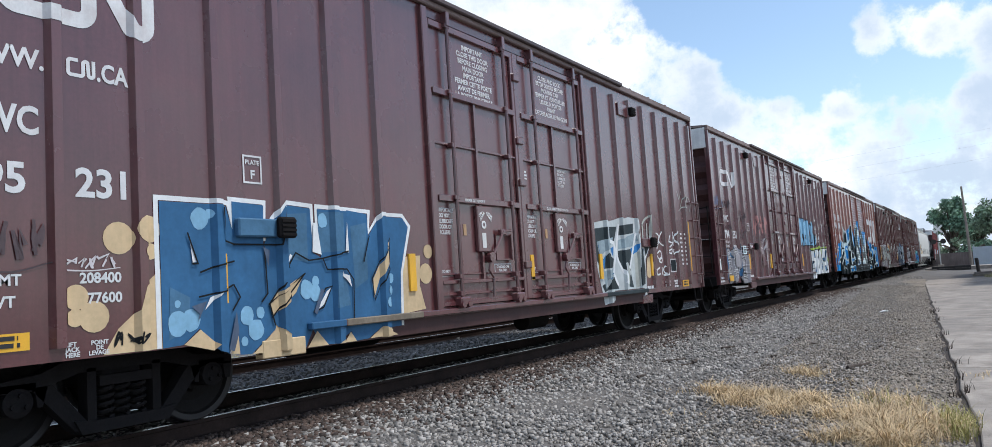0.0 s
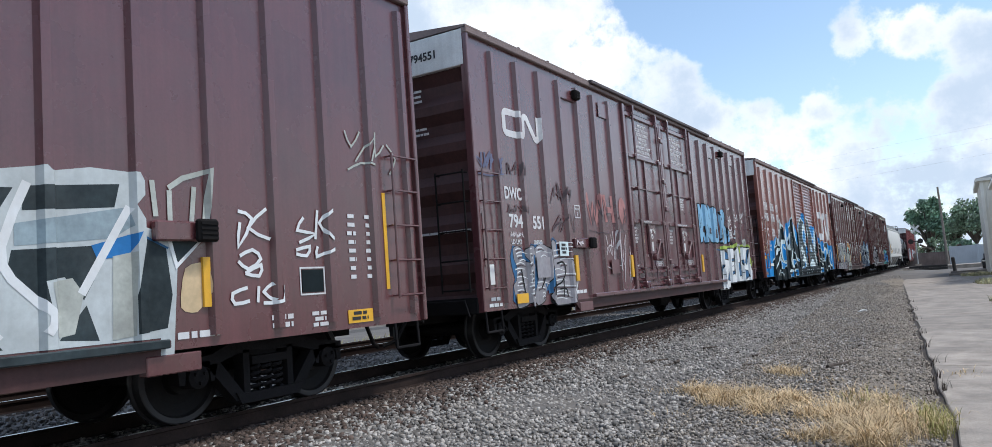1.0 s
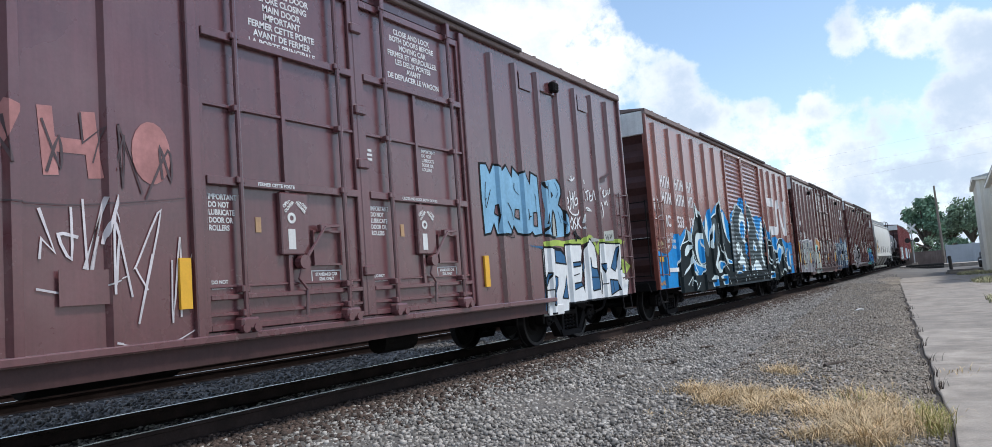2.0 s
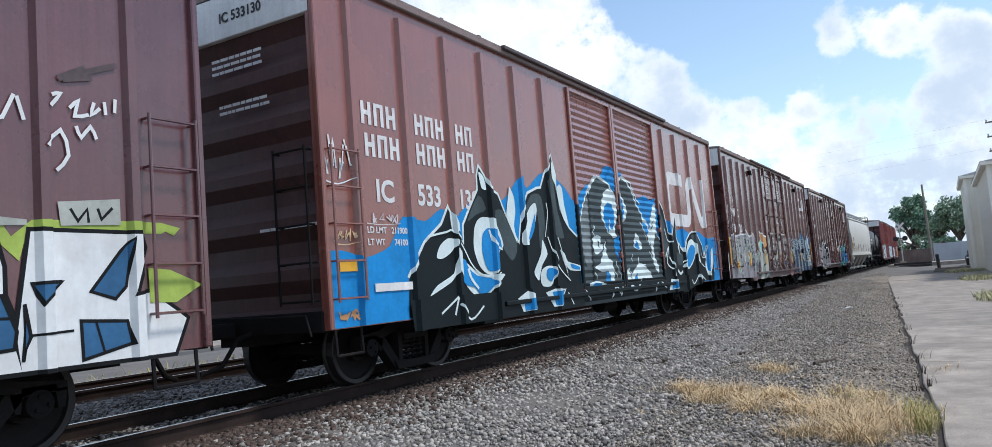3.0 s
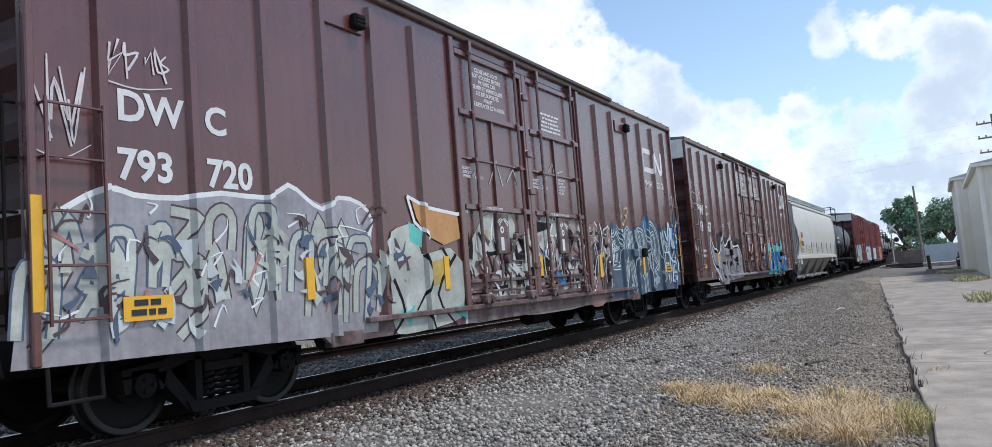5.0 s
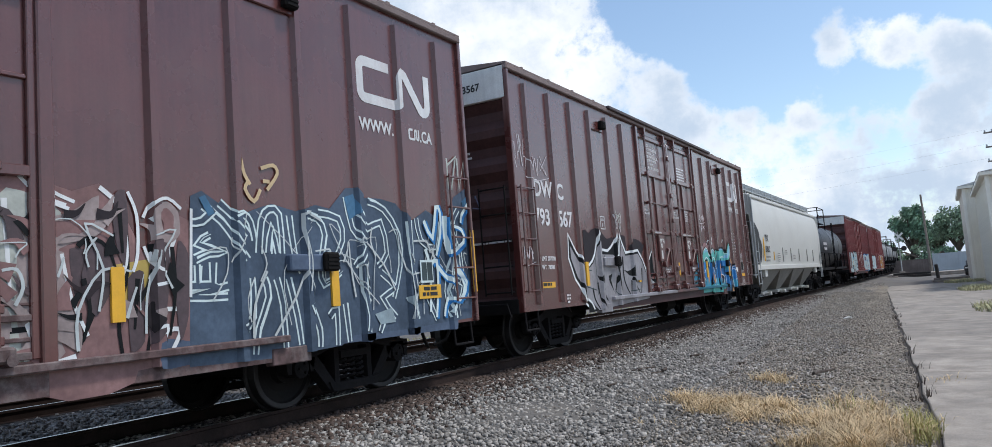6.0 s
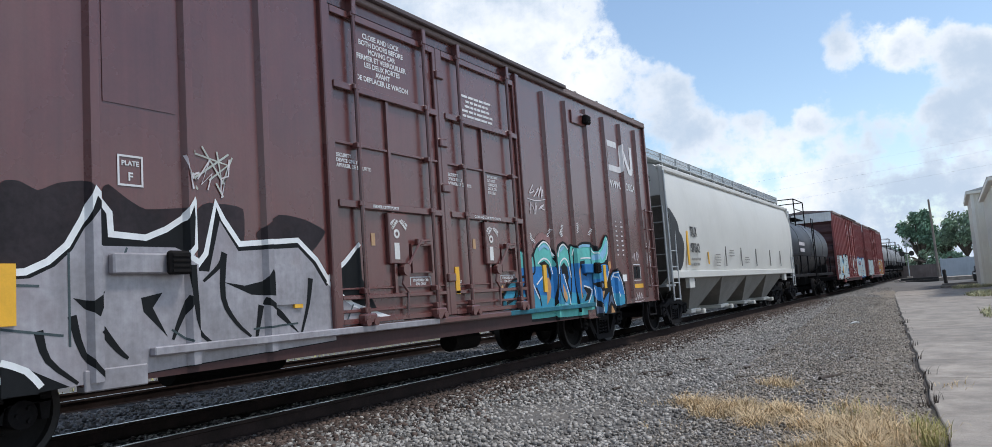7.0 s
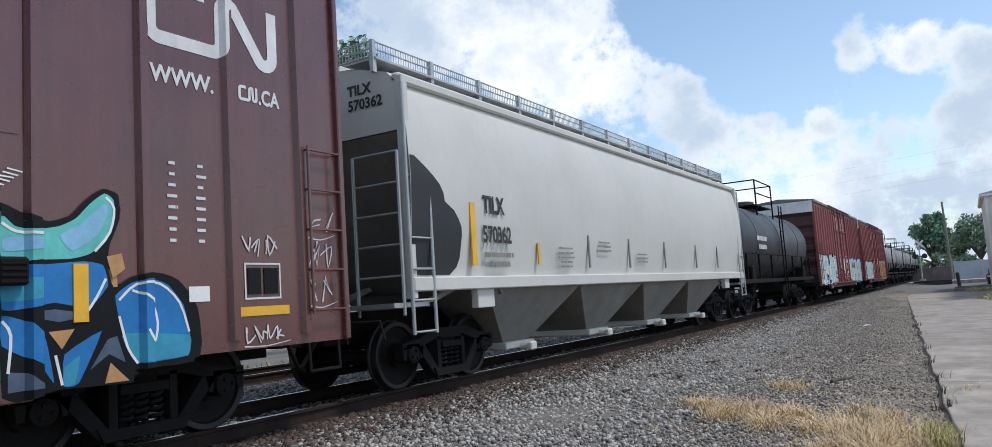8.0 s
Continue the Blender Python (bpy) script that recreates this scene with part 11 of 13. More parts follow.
lay("graffiti_shine", car_f, side_f, [stroke([(10.67, 1.82), (10.73, 1.75), (10.85, 1.73)], 0.028, 1, 3),
    stroke([(11.19, 1.92), (11.42, 2.02), (11.62, 1.94), (11.7, 1.77)], 0.028, 1, 3),
    stroke([(11.15, 1.64), (11.36, 1.73), (11.58, 1.67), (11.67, 1.46)], 0.028, 1, 3),
    stroke([(11.94, 1.76), (12.03, 1.93), (12.2, 1.99), (12.36, 1.9)], 0.028, 1, 3),
    stroke([(11.94, 1.46), (12, 1.65), (12.19, 1.74), (12.33, 1.65), (12.41, 1.39)], 0.028, 1, 3),
    stroke([(12.1, 1.46), (12.26, 1.12), (12.31, 0.91)], 0.028, 1, 3),
    stroke([(12.6, 1.91), (12.51, 1.79)], 0.028, 1, 3),
    stroke([(12.88, 1.74), (13.23, 1.76), (13.51, 1.73)], 0.028, 1, 3),
    stroke([(13.96, 1.76), (14.18, 1.92), (14.23, 2.12)], 0.028, 1, 3)], P_WHITE, 0.01188, step=0.00008)
lay("graffiti_shine", car_f, side_f, [stroke([(14.3, 1.4), (14.62, 1.49), (14.84, 1.39), (14.97, 1.16)], 0.028, 1, 3),
    stroke([(10.86, 1.41), (10.97, 1.24), (11.12, 1.05)], 0.028, 1, 3),
    stroke([(13.44, 1.52), (13.56, 1.21), (13.39, 0.91)], 0.028, 1, 3),
    stroke([(12.93, 1.23), (13.3, 1.14), (13.08, 0.89)], 0.028, 1, 3),
    stroke([(14.21, 1.01), (13.99, 0.66)], 0.028, 1, 3),
    stroke([(13.37, 0.63), (13.56, 0.89)], 0.028, 1, 3),
    stroke([(11.05, 1.29), (11.29, 1.42)], 0.028, 1, 3)], P_WHITE, 0.01290, step=0.00008)
lay("graffiti_shine", car_f, side_f, [stroke([(12.81, 1.94), (13.02, 1.99), (13.36, 1.99)], 0.05, 1, 2),
    stroke([(12.03, 1.87), (12.2, 1.95)], 0.05, 1, 2),
    stroke([(11.21, 1.87), (11.42, 1.95), (11.59, 1.89)], 0.05, 1, 2),
    stroke([(12.07, 0.93), (12.19, 0.9)], 0.05, 1, 2)], P_LIGHTBLUE, 0.01376, step=0.00008)
lay("graffiti_ticks", car_f, side_f, [stroke([(10.9, 2.12), (10.96, 2.15)], 0.012, 1, 1),
    stroke([(10.91, 2.1), (10.98, 2.13)], 0.012, 1, 1),
    stroke([(10.93, 2.08), (10.99, 2.11)], 0.012, 1, 1),
    stroke([(10.94, 2.06), (11, 2.09)], 0.012, 1, 1),
    stroke([(10.95, 2.04), (11.02, 2.07)], 0.012, 1, 1),
    stroke([(10.97, 2.02), (11.03, 2.04)], 0.012, 1, 1),
    stroke([(11, 2.02), (11.07, 2.05)], 0.012, 1, 1),
    stroke([(11.02, 2), (11.09, 2.03)], 0.012, 1, 1),
    stroke([(11.05, 1.98), (11.11, 2.01)], 0.012, 1, 1),
    stroke([(11.64, 2.25), (11.71, 2.23)], 0.012, 1, 1),
    stroke([(11.62, 2.22), (11.69, 2.21)], 0.012, 1, 1),
    stroke([(11.6, 2.2), (11.67, 2.18)], 0.012, 1, 1),
    stroke([(11.58, 2.17), (11.65, 2.16)], 0.012, 1, 1),
    stroke([(11.56, 2.15), (11.63, 2.13)], 0.012, 1, 1)], P_WHITE, 0.01438, step=0.00008)
lay("graffiti_ticks", car_f, side_f, [stroke([(11.54, 2.12), (11.61, 2.11)], 0.012, 1, 1),
    stroke([(12.05, 2.2), (12.13, 2.23)], 0.012, 1, 1),
    stroke([(12.06, 2.18), (12.14, 2.21)], 0.012, 1, 1),
    stroke([(12.07, 2.16), (12.16, 2.19)], 0.012, 1, 1),
    stroke([(12.09, 2.14), (12.17, 2.18)], 0.012, 1, 1),
    stroke([(12.1, 2.12), (12.19, 2.16)], 0.012, 1, 1),
    stroke([(12.15, 2.34), (12.23, 2.33)], 0.012, 1, 1),
    stroke([(12.13, 2.32), (12.22, 2.3)], 0.012, 1, 1),
    stroke([(12.12, 2.29), (12.2, 2.28)], 0.012, 1, 1),
    stroke([(12.11, 2.26), (12.19, 2.25)], 0.012, 1, 1),
    stroke([(12.1, 2.24), (12.18, 2.22)], 0.012, 1, 1),
    stroke([(12.79, 2.38), (12.89, 2.42)], 0.012, 1, 1),
    stroke([(12.79, 2.35), (12.89, 2.38)], 0.012, 1, 1),
    stroke([(12.79, 2.31), (12.89, 2.35)], 0.012, 1, 1)], P_WHITE, 0.01580, step=0.00008)
lay("graffiti_ticks", car_f, side_f, [stroke([(12.79, 2.28), (12.89, 2.32)], 0.012, 1, 1),
    stroke([(12.79, 2.25), (12.88, 2.29)], 0.012, 1, 1),
    stroke([(12.78, 2.22), (12.88, 2.25)], 0.012, 1, 1),
    stroke([(13.41, 2.33), (13.52, 2.31)], 0.012, 1, 1),
    stroke([(13.38, 2.3), (13.49, 2.28)], 0.012, 1, 1),
    stroke([(13.35, 2.27), (13.46, 2.26)], 0.012, 1, 1),
    stroke([(13.32, 2.25), (13.43, 2.23)], 0.012, 1, 1),
    stroke([(13.29, 2.22), (13.39, 2.2)], 0.012, 1, 1)], P_WHITE, 0.01722, step=0.00008)
lay("graffiti_field", car_f, side_f, [[(9.96, 1.15), (10.16, 1.33), (10.42, 1.4), (10.4, 0.66), (9.87, 0.67)]], P_DULLTEAL, 0.01816, step=0.00008)
lay("graffiti_fill", car_f, side_f, [flow([(9.98, 1.12), (10.18, 1.27), (10.36, 1.29), (10.3, 1.11), (10.04, 1.02)], 3, 0.2),
    flow([(9.95, 0.95), (10.32, 1), (10.35, 0.83), (9.93, 0.77)], 3, 0.2)], P_TEALBLUE, 0.01854, step=0.00008)
lay("graffiti_core", car_f, side_f, [[(9.88, 1.28), (9.96, 1.31), (9.98, 1.2), (9.89, 1.18)],
    [(10.02, 1.05), (10.09, 1.07), (10.08, 0.99)]], P_ORANGE, 0.01900, step=0.00008)
lay("graffiti_crease", car_f, side_f, [stroke([(9.96, 1.15), (10.16, 1.33), (10.42, 1.4)], 0.05, 0.6, 3),
    stroke([(10.04, 1.02), (10.3, 1.1), (10.39, 1.32)], 0.05, 0.6, 3),
    stroke([(9.95, 0.85), (10.15, 0.91), (10.38, 0.83)], 0.05, 0.6, 3)], P_BLACK, 0.01946, step=0.00008)
lay("graffiti_outline", car_f, side_f, [flow([(13.37, 2.06), (13.47, 1.96), (13.59, 1.93), (13.77, 1.96), (13.89, 2.01), (14.01, 2.14), (14.15, 2.24), (14.28, 2.2), (14.29, 2), (14.2, 1.78), (14.18, 1.61), (14.23, 1.42), (14.38, 1.51), (14.57, 1.55), (14.76, 1.5), (14.94, 1.3), (15.01, 1.01), (14.97, 0.75), (14.41, 0.74), (14.38, 0.64), (13.77, 0.66), (13.37, 0.65)], 3, 0.25)], P_BLACK, 0.02050, step=0.00008)
lay("graffiti_fill", car_f, side_f, [flow([(13.37, 1.97), (13.46, 1.9), (13.59, 1.88), (13.78, 1.91), (13.92, 1.98), (14.04, 2.11), (14.16, 2.2), (14.24, 2.15), (14.24, 2), (14.17, 1.81), (14.03, 1.7), (13.88, 1.66), (13.64, 1.65), (13.37, 1.64)], 3, 0.3)], P_TURQ, 0.02088, step=0.00008)
lay("graffiti_fill", car_f, side_f, [flow([(13.37, 1.6), (13.64, 1.61), (13.98, 1.64), (14.14, 1.61), (14.18, 1.44), (13.97, 1.2), (13.96, 1.27), (13.75, 1.32), (13.57, 1.29), (13.37, 1.28)], 3, 0.2),
    flow([(14.24, 1.36), (14.38, 1.46), (14.56, 1.5), (14.73, 1.44), (14.88, 1.26), (14.94, 1.01), (14.92, 0.81), (14.43, 0.79), (14.32, 0.95), (14.27, 1.16)], 3, 0.2),
    flow([(13.82, 0.92), (14.12, 1.08), (13.93, 0.69), (13.81, 0.68)], 3, 0.2),
    flow([(13.37, 1.24), (13.56, 1.18), (13.68, 1.05), (13.74, 0.71), (13.63, 0.87), (13.37, 1.02)], 3, 0.2)], P_MIDBLUE, 0.02126, step=0.00008)
lay("graffiti_shade", car_f, side_f, [flow([(14.3, 1.05), (14.94, 0.99), (14.91, 0.81), (14.43, 0.8), (14.33, 0.93)], 3, 0.15),
    flow([(13.37, 1.51), (13.64, 1.51), (13.64, 1.36), (13.37, 1.34)], 3, 0.15),
    flow([(13.82, 0.82), (13.94, 0.9), (13.9, 0.69), (13.81, 0.68)], 3, 0.15)], P_TEALBLUE, 0.02188, step=0.00008)
lay("graffiti_shade", car_f, side_f, [[(13.64, 1.26), (13.75, 1.27), (13.92, 1.24), (13.91, 1.19), (13.78, 1.17), (13.65, 1.2)],
    [(14.02, 0.78), (14.17, 1.01), (14.25, 1.03), (14.32, 0.81), (14.18, 0.89)],
    [(13.41, 0.83), (13.54, 0.81), (13.68, 0.69), (13.41, 0.68)]], P_GREYBLUE, 0.02242, step=0.00008)
lay("graffiti_core", car_f, side_f, [[(13.7, 1.1), (13.9, 1.11), (13.8, 0.96)],
    [(14.14, 0.66), (14.19, 0.82), (14.35, 0.66)],
    [(14.17, 1.68), (14.3, 1.71), (14.33, 1.58), (14.22, 1.5)]], P_ORANGE, 0.02296, step=0.00008)
lay("graffiti_shine", car_f, side_f, [flow([(13.79, 1.84), (13.95, 1.93), (14.08, 2.05), (14.17, 2.12), (14.18, 2.02), (14.09, 1.85), (13.89, 1.72)], 3, 0.3),
    flow([(13.39, 1.81), (13.64, 1.82), (13.67, 1.74), (13.39, 1.71)], 3, 0.3)], P_LIGHTBLUE, 0.02350, step=0.00008)
lay("graffiti_shine", car_f, side_f, [stroke([(14.27, 1.32), (14.43, 1.45), (14.65, 1.45), (14.84, 1.28), (14.93, 1.02)], 0.022, 1, 3),
    stroke([(14.39, 1.4), (14.55, 1.32), (14.62, 1.12), (14.58, 0.95), (14.5, 1.07)], 0.022, 1, 3),
    stroke([(14.17, 2.17), (14.24, 2.08), (14.2, 1.88), (14.07, 1.72)], 0.022, 1, 3),
    stroke([(13.37, 1.2), (13.43, 1.09), (13.41, 0.82)], 0.022, 1, 3),
    stroke([(13.75, 0.92), (13.8, 0.69)], 0.022, 1, 3),
    stroke([(13.98, 1.21), (14.08, 1.35), (14.16, 1.5)], 0.022, 1, 3),
    stroke([(13.37, 1.92), (13.47, 1.86), (13.64, 1.85)], 0.022, 1, 3),
    stroke([(14.27, 1.19), (14.34, 0.93), (14.43, 0.79)], 0.022, 1, 3)], P_WHITE, 0.02396, step=0.00008)
part("painted_sill", box(B(), PLATE + 0.004, PLATE + 0.089, 10.0, 13.26, 0.827, 0.904, 0, 0.01), P_DULLTEAL, car_f)
brake_box(car_f, 12.9, 1.55, 0.62, P_MIDBLUE)
tag(car_f, side_f, 10.95, 11.55, 2.45, 3.05, 72, P_LINE, 0.028, 3, 0.008, 2)

ribbon_mark(car_f, side_f, 14.55, 3.62, 1.55, 0.66, 0.13)
web_address(car_f, side_f, 14.61, 15.58, 3.27, 0.22)
for k in range(8):
    for j, y in enumerate((14.75, 15.05)):
        bars(car_f, y, 2.55 - k * 0.10, 0.13, 1, 0.028, 0.1, 90 + k + 10 * j)
box_mark(car_f, 15.58, 1.28, 0.46, 0.36)
plate(car_f, 15.62, 1.33, 0.16, 0.26, P_BLACK)
plate(car_f, 15.82, 1.33, 0.18, 0.26, P_BLACK)
plate(car_f, 15.52, 1.12, 0.62, 0.09, YELLOW)
tag(car_f, side_f, 15.55, 16.0, 1.7, 1.95, 75, P_LINE, 0.022, 4)
tag(car_f, side_f, 15.55, 16.1, 0.84, 1.06, 76, P_LINE, 0.022, 4)
tag(car_f, side_f, 16.45, 16.8, 1.2, 2.3, 77, P_LINE, 0.022, 2, 0.008, 3)
plate(car_f, 14.95, 1.28, 0.22, 0.14, BAND)
vent_box(car_f, 3.45, 4.50, BROWN_D)
vent_box(car_f, 13.0, 4.50, BROWN_D)
plate(car_f, 12.75, 2.6, 0.75, 1.72, BROWN_D, "cover_plate", x=PLATE + 0.002)
plate(car_f, 3.5, 3.0, 0.70, 1.34, BROWN_D, "cover_plate", x=PLATE + 0.002)
end_lettering(car_b, "DWC 794551", 5.04)
end_lettering(car_c, "IC 533130", 5.03)
end_lettering(car_d, "DWC 793720", 5.04)
end_lettering(car_f, "DWC 793567", 4.98)
for c_, h_ in ((car_b, 5.04), (car_c, 5.03), (car_d, 5.04), (car_f, 4.98)):
    end_bars(c_, h_, 0.77)


def end_tag(car, x, z, w, h, seed, material):
    """A scrawl on the leading end; it spells nothing."""
    rnd = random.Random(seed)
    b = B()

    for k in range(5):
        q = [Vector((x + w * (k + rnd.uniform(-0.1, 0.9)) / 5, 0.074, z + h * rnd.random())) for _ in range(4)]
        for u, v in zip(q[:-1], q[1:]):
            rod(b, u, v, 0.012, 4)
    part("graffiti_tag", b, material, car)


end_tag(car_d, -0.3, 2.50, 0.9, 0.30, 1, P_PALE)
end_tag(car_d, -0.2, 1.85, 1.2, 0.32, 2, P_PALE)
end_tag(car_f, -0.1, 2.55, 1.0, 0.28, 3, P_FAINTBLUE)
# the red cars
block_letters(car_i, side_i, 0.5, 5.6, 0.8, 2.3, 5, 101, P_ICE, P_BLACK, P_LIGHTBLUE, 0.05, 0.004, 0.7, P_WHITE)
block_letters(car_i, side_i, 9.0, 16.5, 0.8, 2.2, 6, 102, P_ICE, P_MIDBLUE, P_PINK, 0.05, 0.004, 0.7, P_WHITE)
block_letters(car_j, side_j, 1.0, 7.5, 0.8, 2.1, 6, 103, P_ICE, P_BLACK, P_ORANGE, 0.05, 0.004, 0.7, P_WHITE)
block_letters(car_j, side_j, 9.5, 16.0, 0.8, 2.2, 5, 104, P_ORANGE, P_ICE, P_LIGHTBLUE, 0.05, 0.004, 0.7)
tank_side = bars(tank, 3.0, 2.75, 1.6, 2, 0.16, 0.3, 105, P_LINE, 1.435)


# ---- the ground and the place round it ----
def ground_z(x, y):
    """Height of the ground: the ballast bed under the track, falling away to the yard."""
    d = x - way(max(y, 0))[0].x
    d = d if d > 0 else max(-d - 5.12, 0.0)      # a second track lies level with the first, beyond it
    near = -0.19 if d < 1.5 else -0.19 - min((d - 1.5) / 3.2, 1) ** 1.2 * 0.25
    return near


GRAVEL = mat("ballast_ground", (0.115, 0.105, 0.095), 0.9, 0, 0.35, 0.5, 0.8, 26, 0, (0.22, 0.185, 0.145), 0.55)
DIRT = mat("dry_earth", (0.205, 0.168, 0.125), 0.95, 0, 0.3, 0.8, 0.6, 20, 0, (0.15, 0.13, 0.11), 0.6)
STONE = mat("crushed_stone", (0.280, 0.260, 0.236), 0.9, 0, 0.25, 3.0, 0.3, 60, 0, (0.36, 0.31, 0.26), 0.4, island=0.62)
STONE_EARTHY = mat("earthy_stone", (0.27, 0.235, 0.195), 0.9, 0, 0.25, 3.0, 0.3, 60, 0, (0.34, 0.28, 0.22), 0.4, island=0.6)
# Ballast beyond the train: stone colour darkened for the train's shadow.
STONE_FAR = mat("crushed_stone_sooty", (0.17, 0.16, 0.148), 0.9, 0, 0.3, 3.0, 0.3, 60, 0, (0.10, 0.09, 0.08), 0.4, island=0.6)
# Dark stone: rust along the rail, plus the shade under the train.
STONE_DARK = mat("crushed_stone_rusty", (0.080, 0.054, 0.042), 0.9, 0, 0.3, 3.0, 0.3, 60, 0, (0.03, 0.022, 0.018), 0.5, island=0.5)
CONCRETE = mat("old_concrete", (0.300, 0.262, 0.222), 0.9, 0, 0.32, 1.7, 0.8, 55, 0, (0.165, 0.140, 0.115), 0.8, random_=0.10)
ASPHALT = mat("asphalt", (0.055, 0.055, 0.058), 0.9, 0, 0.3, 0.6, 0.3, 30, 0, (0.10, 0.095, 0.09), 0.5)
STRAW = mat("dry_grass", (0.56, 0.42, 0.245), 0.8, 0, 0.2, 2.0, 0, 40, island=0.38)
WEED = mat("green_weed", (0.33, 0.30, 0.11), 0.8, 0, 0.2, 2.0, 0, 40, island=0.4)
PALEWEED = mat("dry_green_weed", (0.36, 0.34, 0.19), 0.8, 0, 0.25, 2.0, 0, 40, island=0.4)
DEADWOOD = mat("dead_weed", (0.07, 0.052, 0.04), 0.9, 0, 0.3, 6.0, 0.1)
LEAF = mat("tree_leaf", (0.18, 0.295, 0.195), 0.7, 0, 0.25, 0.4, 0, 40, island=0.5)
LEAF_B = mat("tree_leaf_pale", (0.225, 0.31, 0.205), 0.7, 0, 0.25, 0.4, 0, 40, island=0.5)
BARK = mat("bark", (0.10, 0.08, 0.06), 0.9, 0, 0.3, 4.0, 0.5)
POLEWOOD = mat("pole_wood", (0.22, 0.19, 0.16), 0.85, 0, 0.25, 2.0, 0.3, 40, 0.2)
SIDING = mat("cream_metal_siding", (0.74, 0.70, 0.60), 0.55, 0, 0.08, 0.5, 0.05, 30, 0.08, (0.60, 0.54, 0.45), 0.4)
TRIMM = mat("cream_trim", (0.80, 0.77, 0.69), 0.5, 0, 0.08, 1.0, 0.05)
GREYWALL = mat("grey_block_wall", (0.46, 0.50, 0.53), 0.85, 0, 0.12, 0.4, 0.2, 20, 0.1)
RUBBER = mat("dark_timber", (0.035, 0.032, 0.030), 0.9, 0, 0.3, 1.5, 0.3)
PAPER = mat("white_litter", (0.7, 0.7, 0.68), 0.7, 0, 0.1, 4.0)


def make_ground():
    b = B()
    xs = [-600, -200, -80, -40, -25, -16, -13, -11.5, -10.5, -9.6, -9.0] + [-8.6 + 0.35 * k for k in range(26)] + [1.2, 2.5, 5, 9, 15, 30, 80, 200, 600]
    ys = [-200, -60, -20, -8, -3] + [0.5 * k for k in range(0, 60)] + [30 + 2.5 * k for k in range(29)] + [110, 125, 150, 180, 220, 300, 500, 900, 2000]
    rnd = random.Random(2)
    grid = [[b.verts.new((x, y, ground_z(x, y) + (noise.noise((x * 0.8, y * 0.8, 0)) * 0.02 if abs(x) < 12 and y < 60 else 0))) for x in xs] for y in ys]
    for j in range(len(ys) - 1):
        for i in range(len(xs) - 1):
            f = b.faces.new((grid[j][i], grid[j][i + 1], grid[j + 1][i + 1], grid[j + 1][i]))
            f.smooth = True
    g = part("ground", b, GRAVEL)
    tagged(g, "bed of loose grey crushed stone with bare earth", "ground", kind="structure")


make_ground()


def make_track(name, dx, s0, s1):
    tr = empty(name)
    tagged(tr, "worn steel railway track bedded in grey ballast", "railway track", kind="structure")
    prof = [(-0.07, -0.185), (-0.07, -0.172), (-0.012, -0.155), (-0.010, -0.045), (-0.036, -0.035), (-0.036, -0.004), (-0.030, 0.0), (0.030, 0.0), (0.036, -0.004), (0.036, -0.035),
            (0.010, -0.045), (0.012, -0.155), (0.07, -0.172), (0.07, -0.185)]
    for off in (0.755, -0.755):
        sweep("rail", prof, dx + off, s0, s1, 4.0, [RAIL_SIDE, RAIL_TOP], tr, top=(6,))
    b = B()
    box(b, -1.3, 1.3, -0.11, 0.11, -0.36, -0.172, 0, 0.012)
    tie = part("wooden_tie", b, RUBBER, tr)
    tie.matrix_basis = pose(TRACK_X + dx, 0.3, 0)
    for k in range(1, 150):
        same(tie, tr, pose(TRACK_X + dx, 0.3 + k * 0.52, 0, 0, 0, math.sin(k * 7.3) * 1.2))


make_track("railway_track", 0.0, -30, 340)
make_track("railway_track", -5.12, -30, 300)


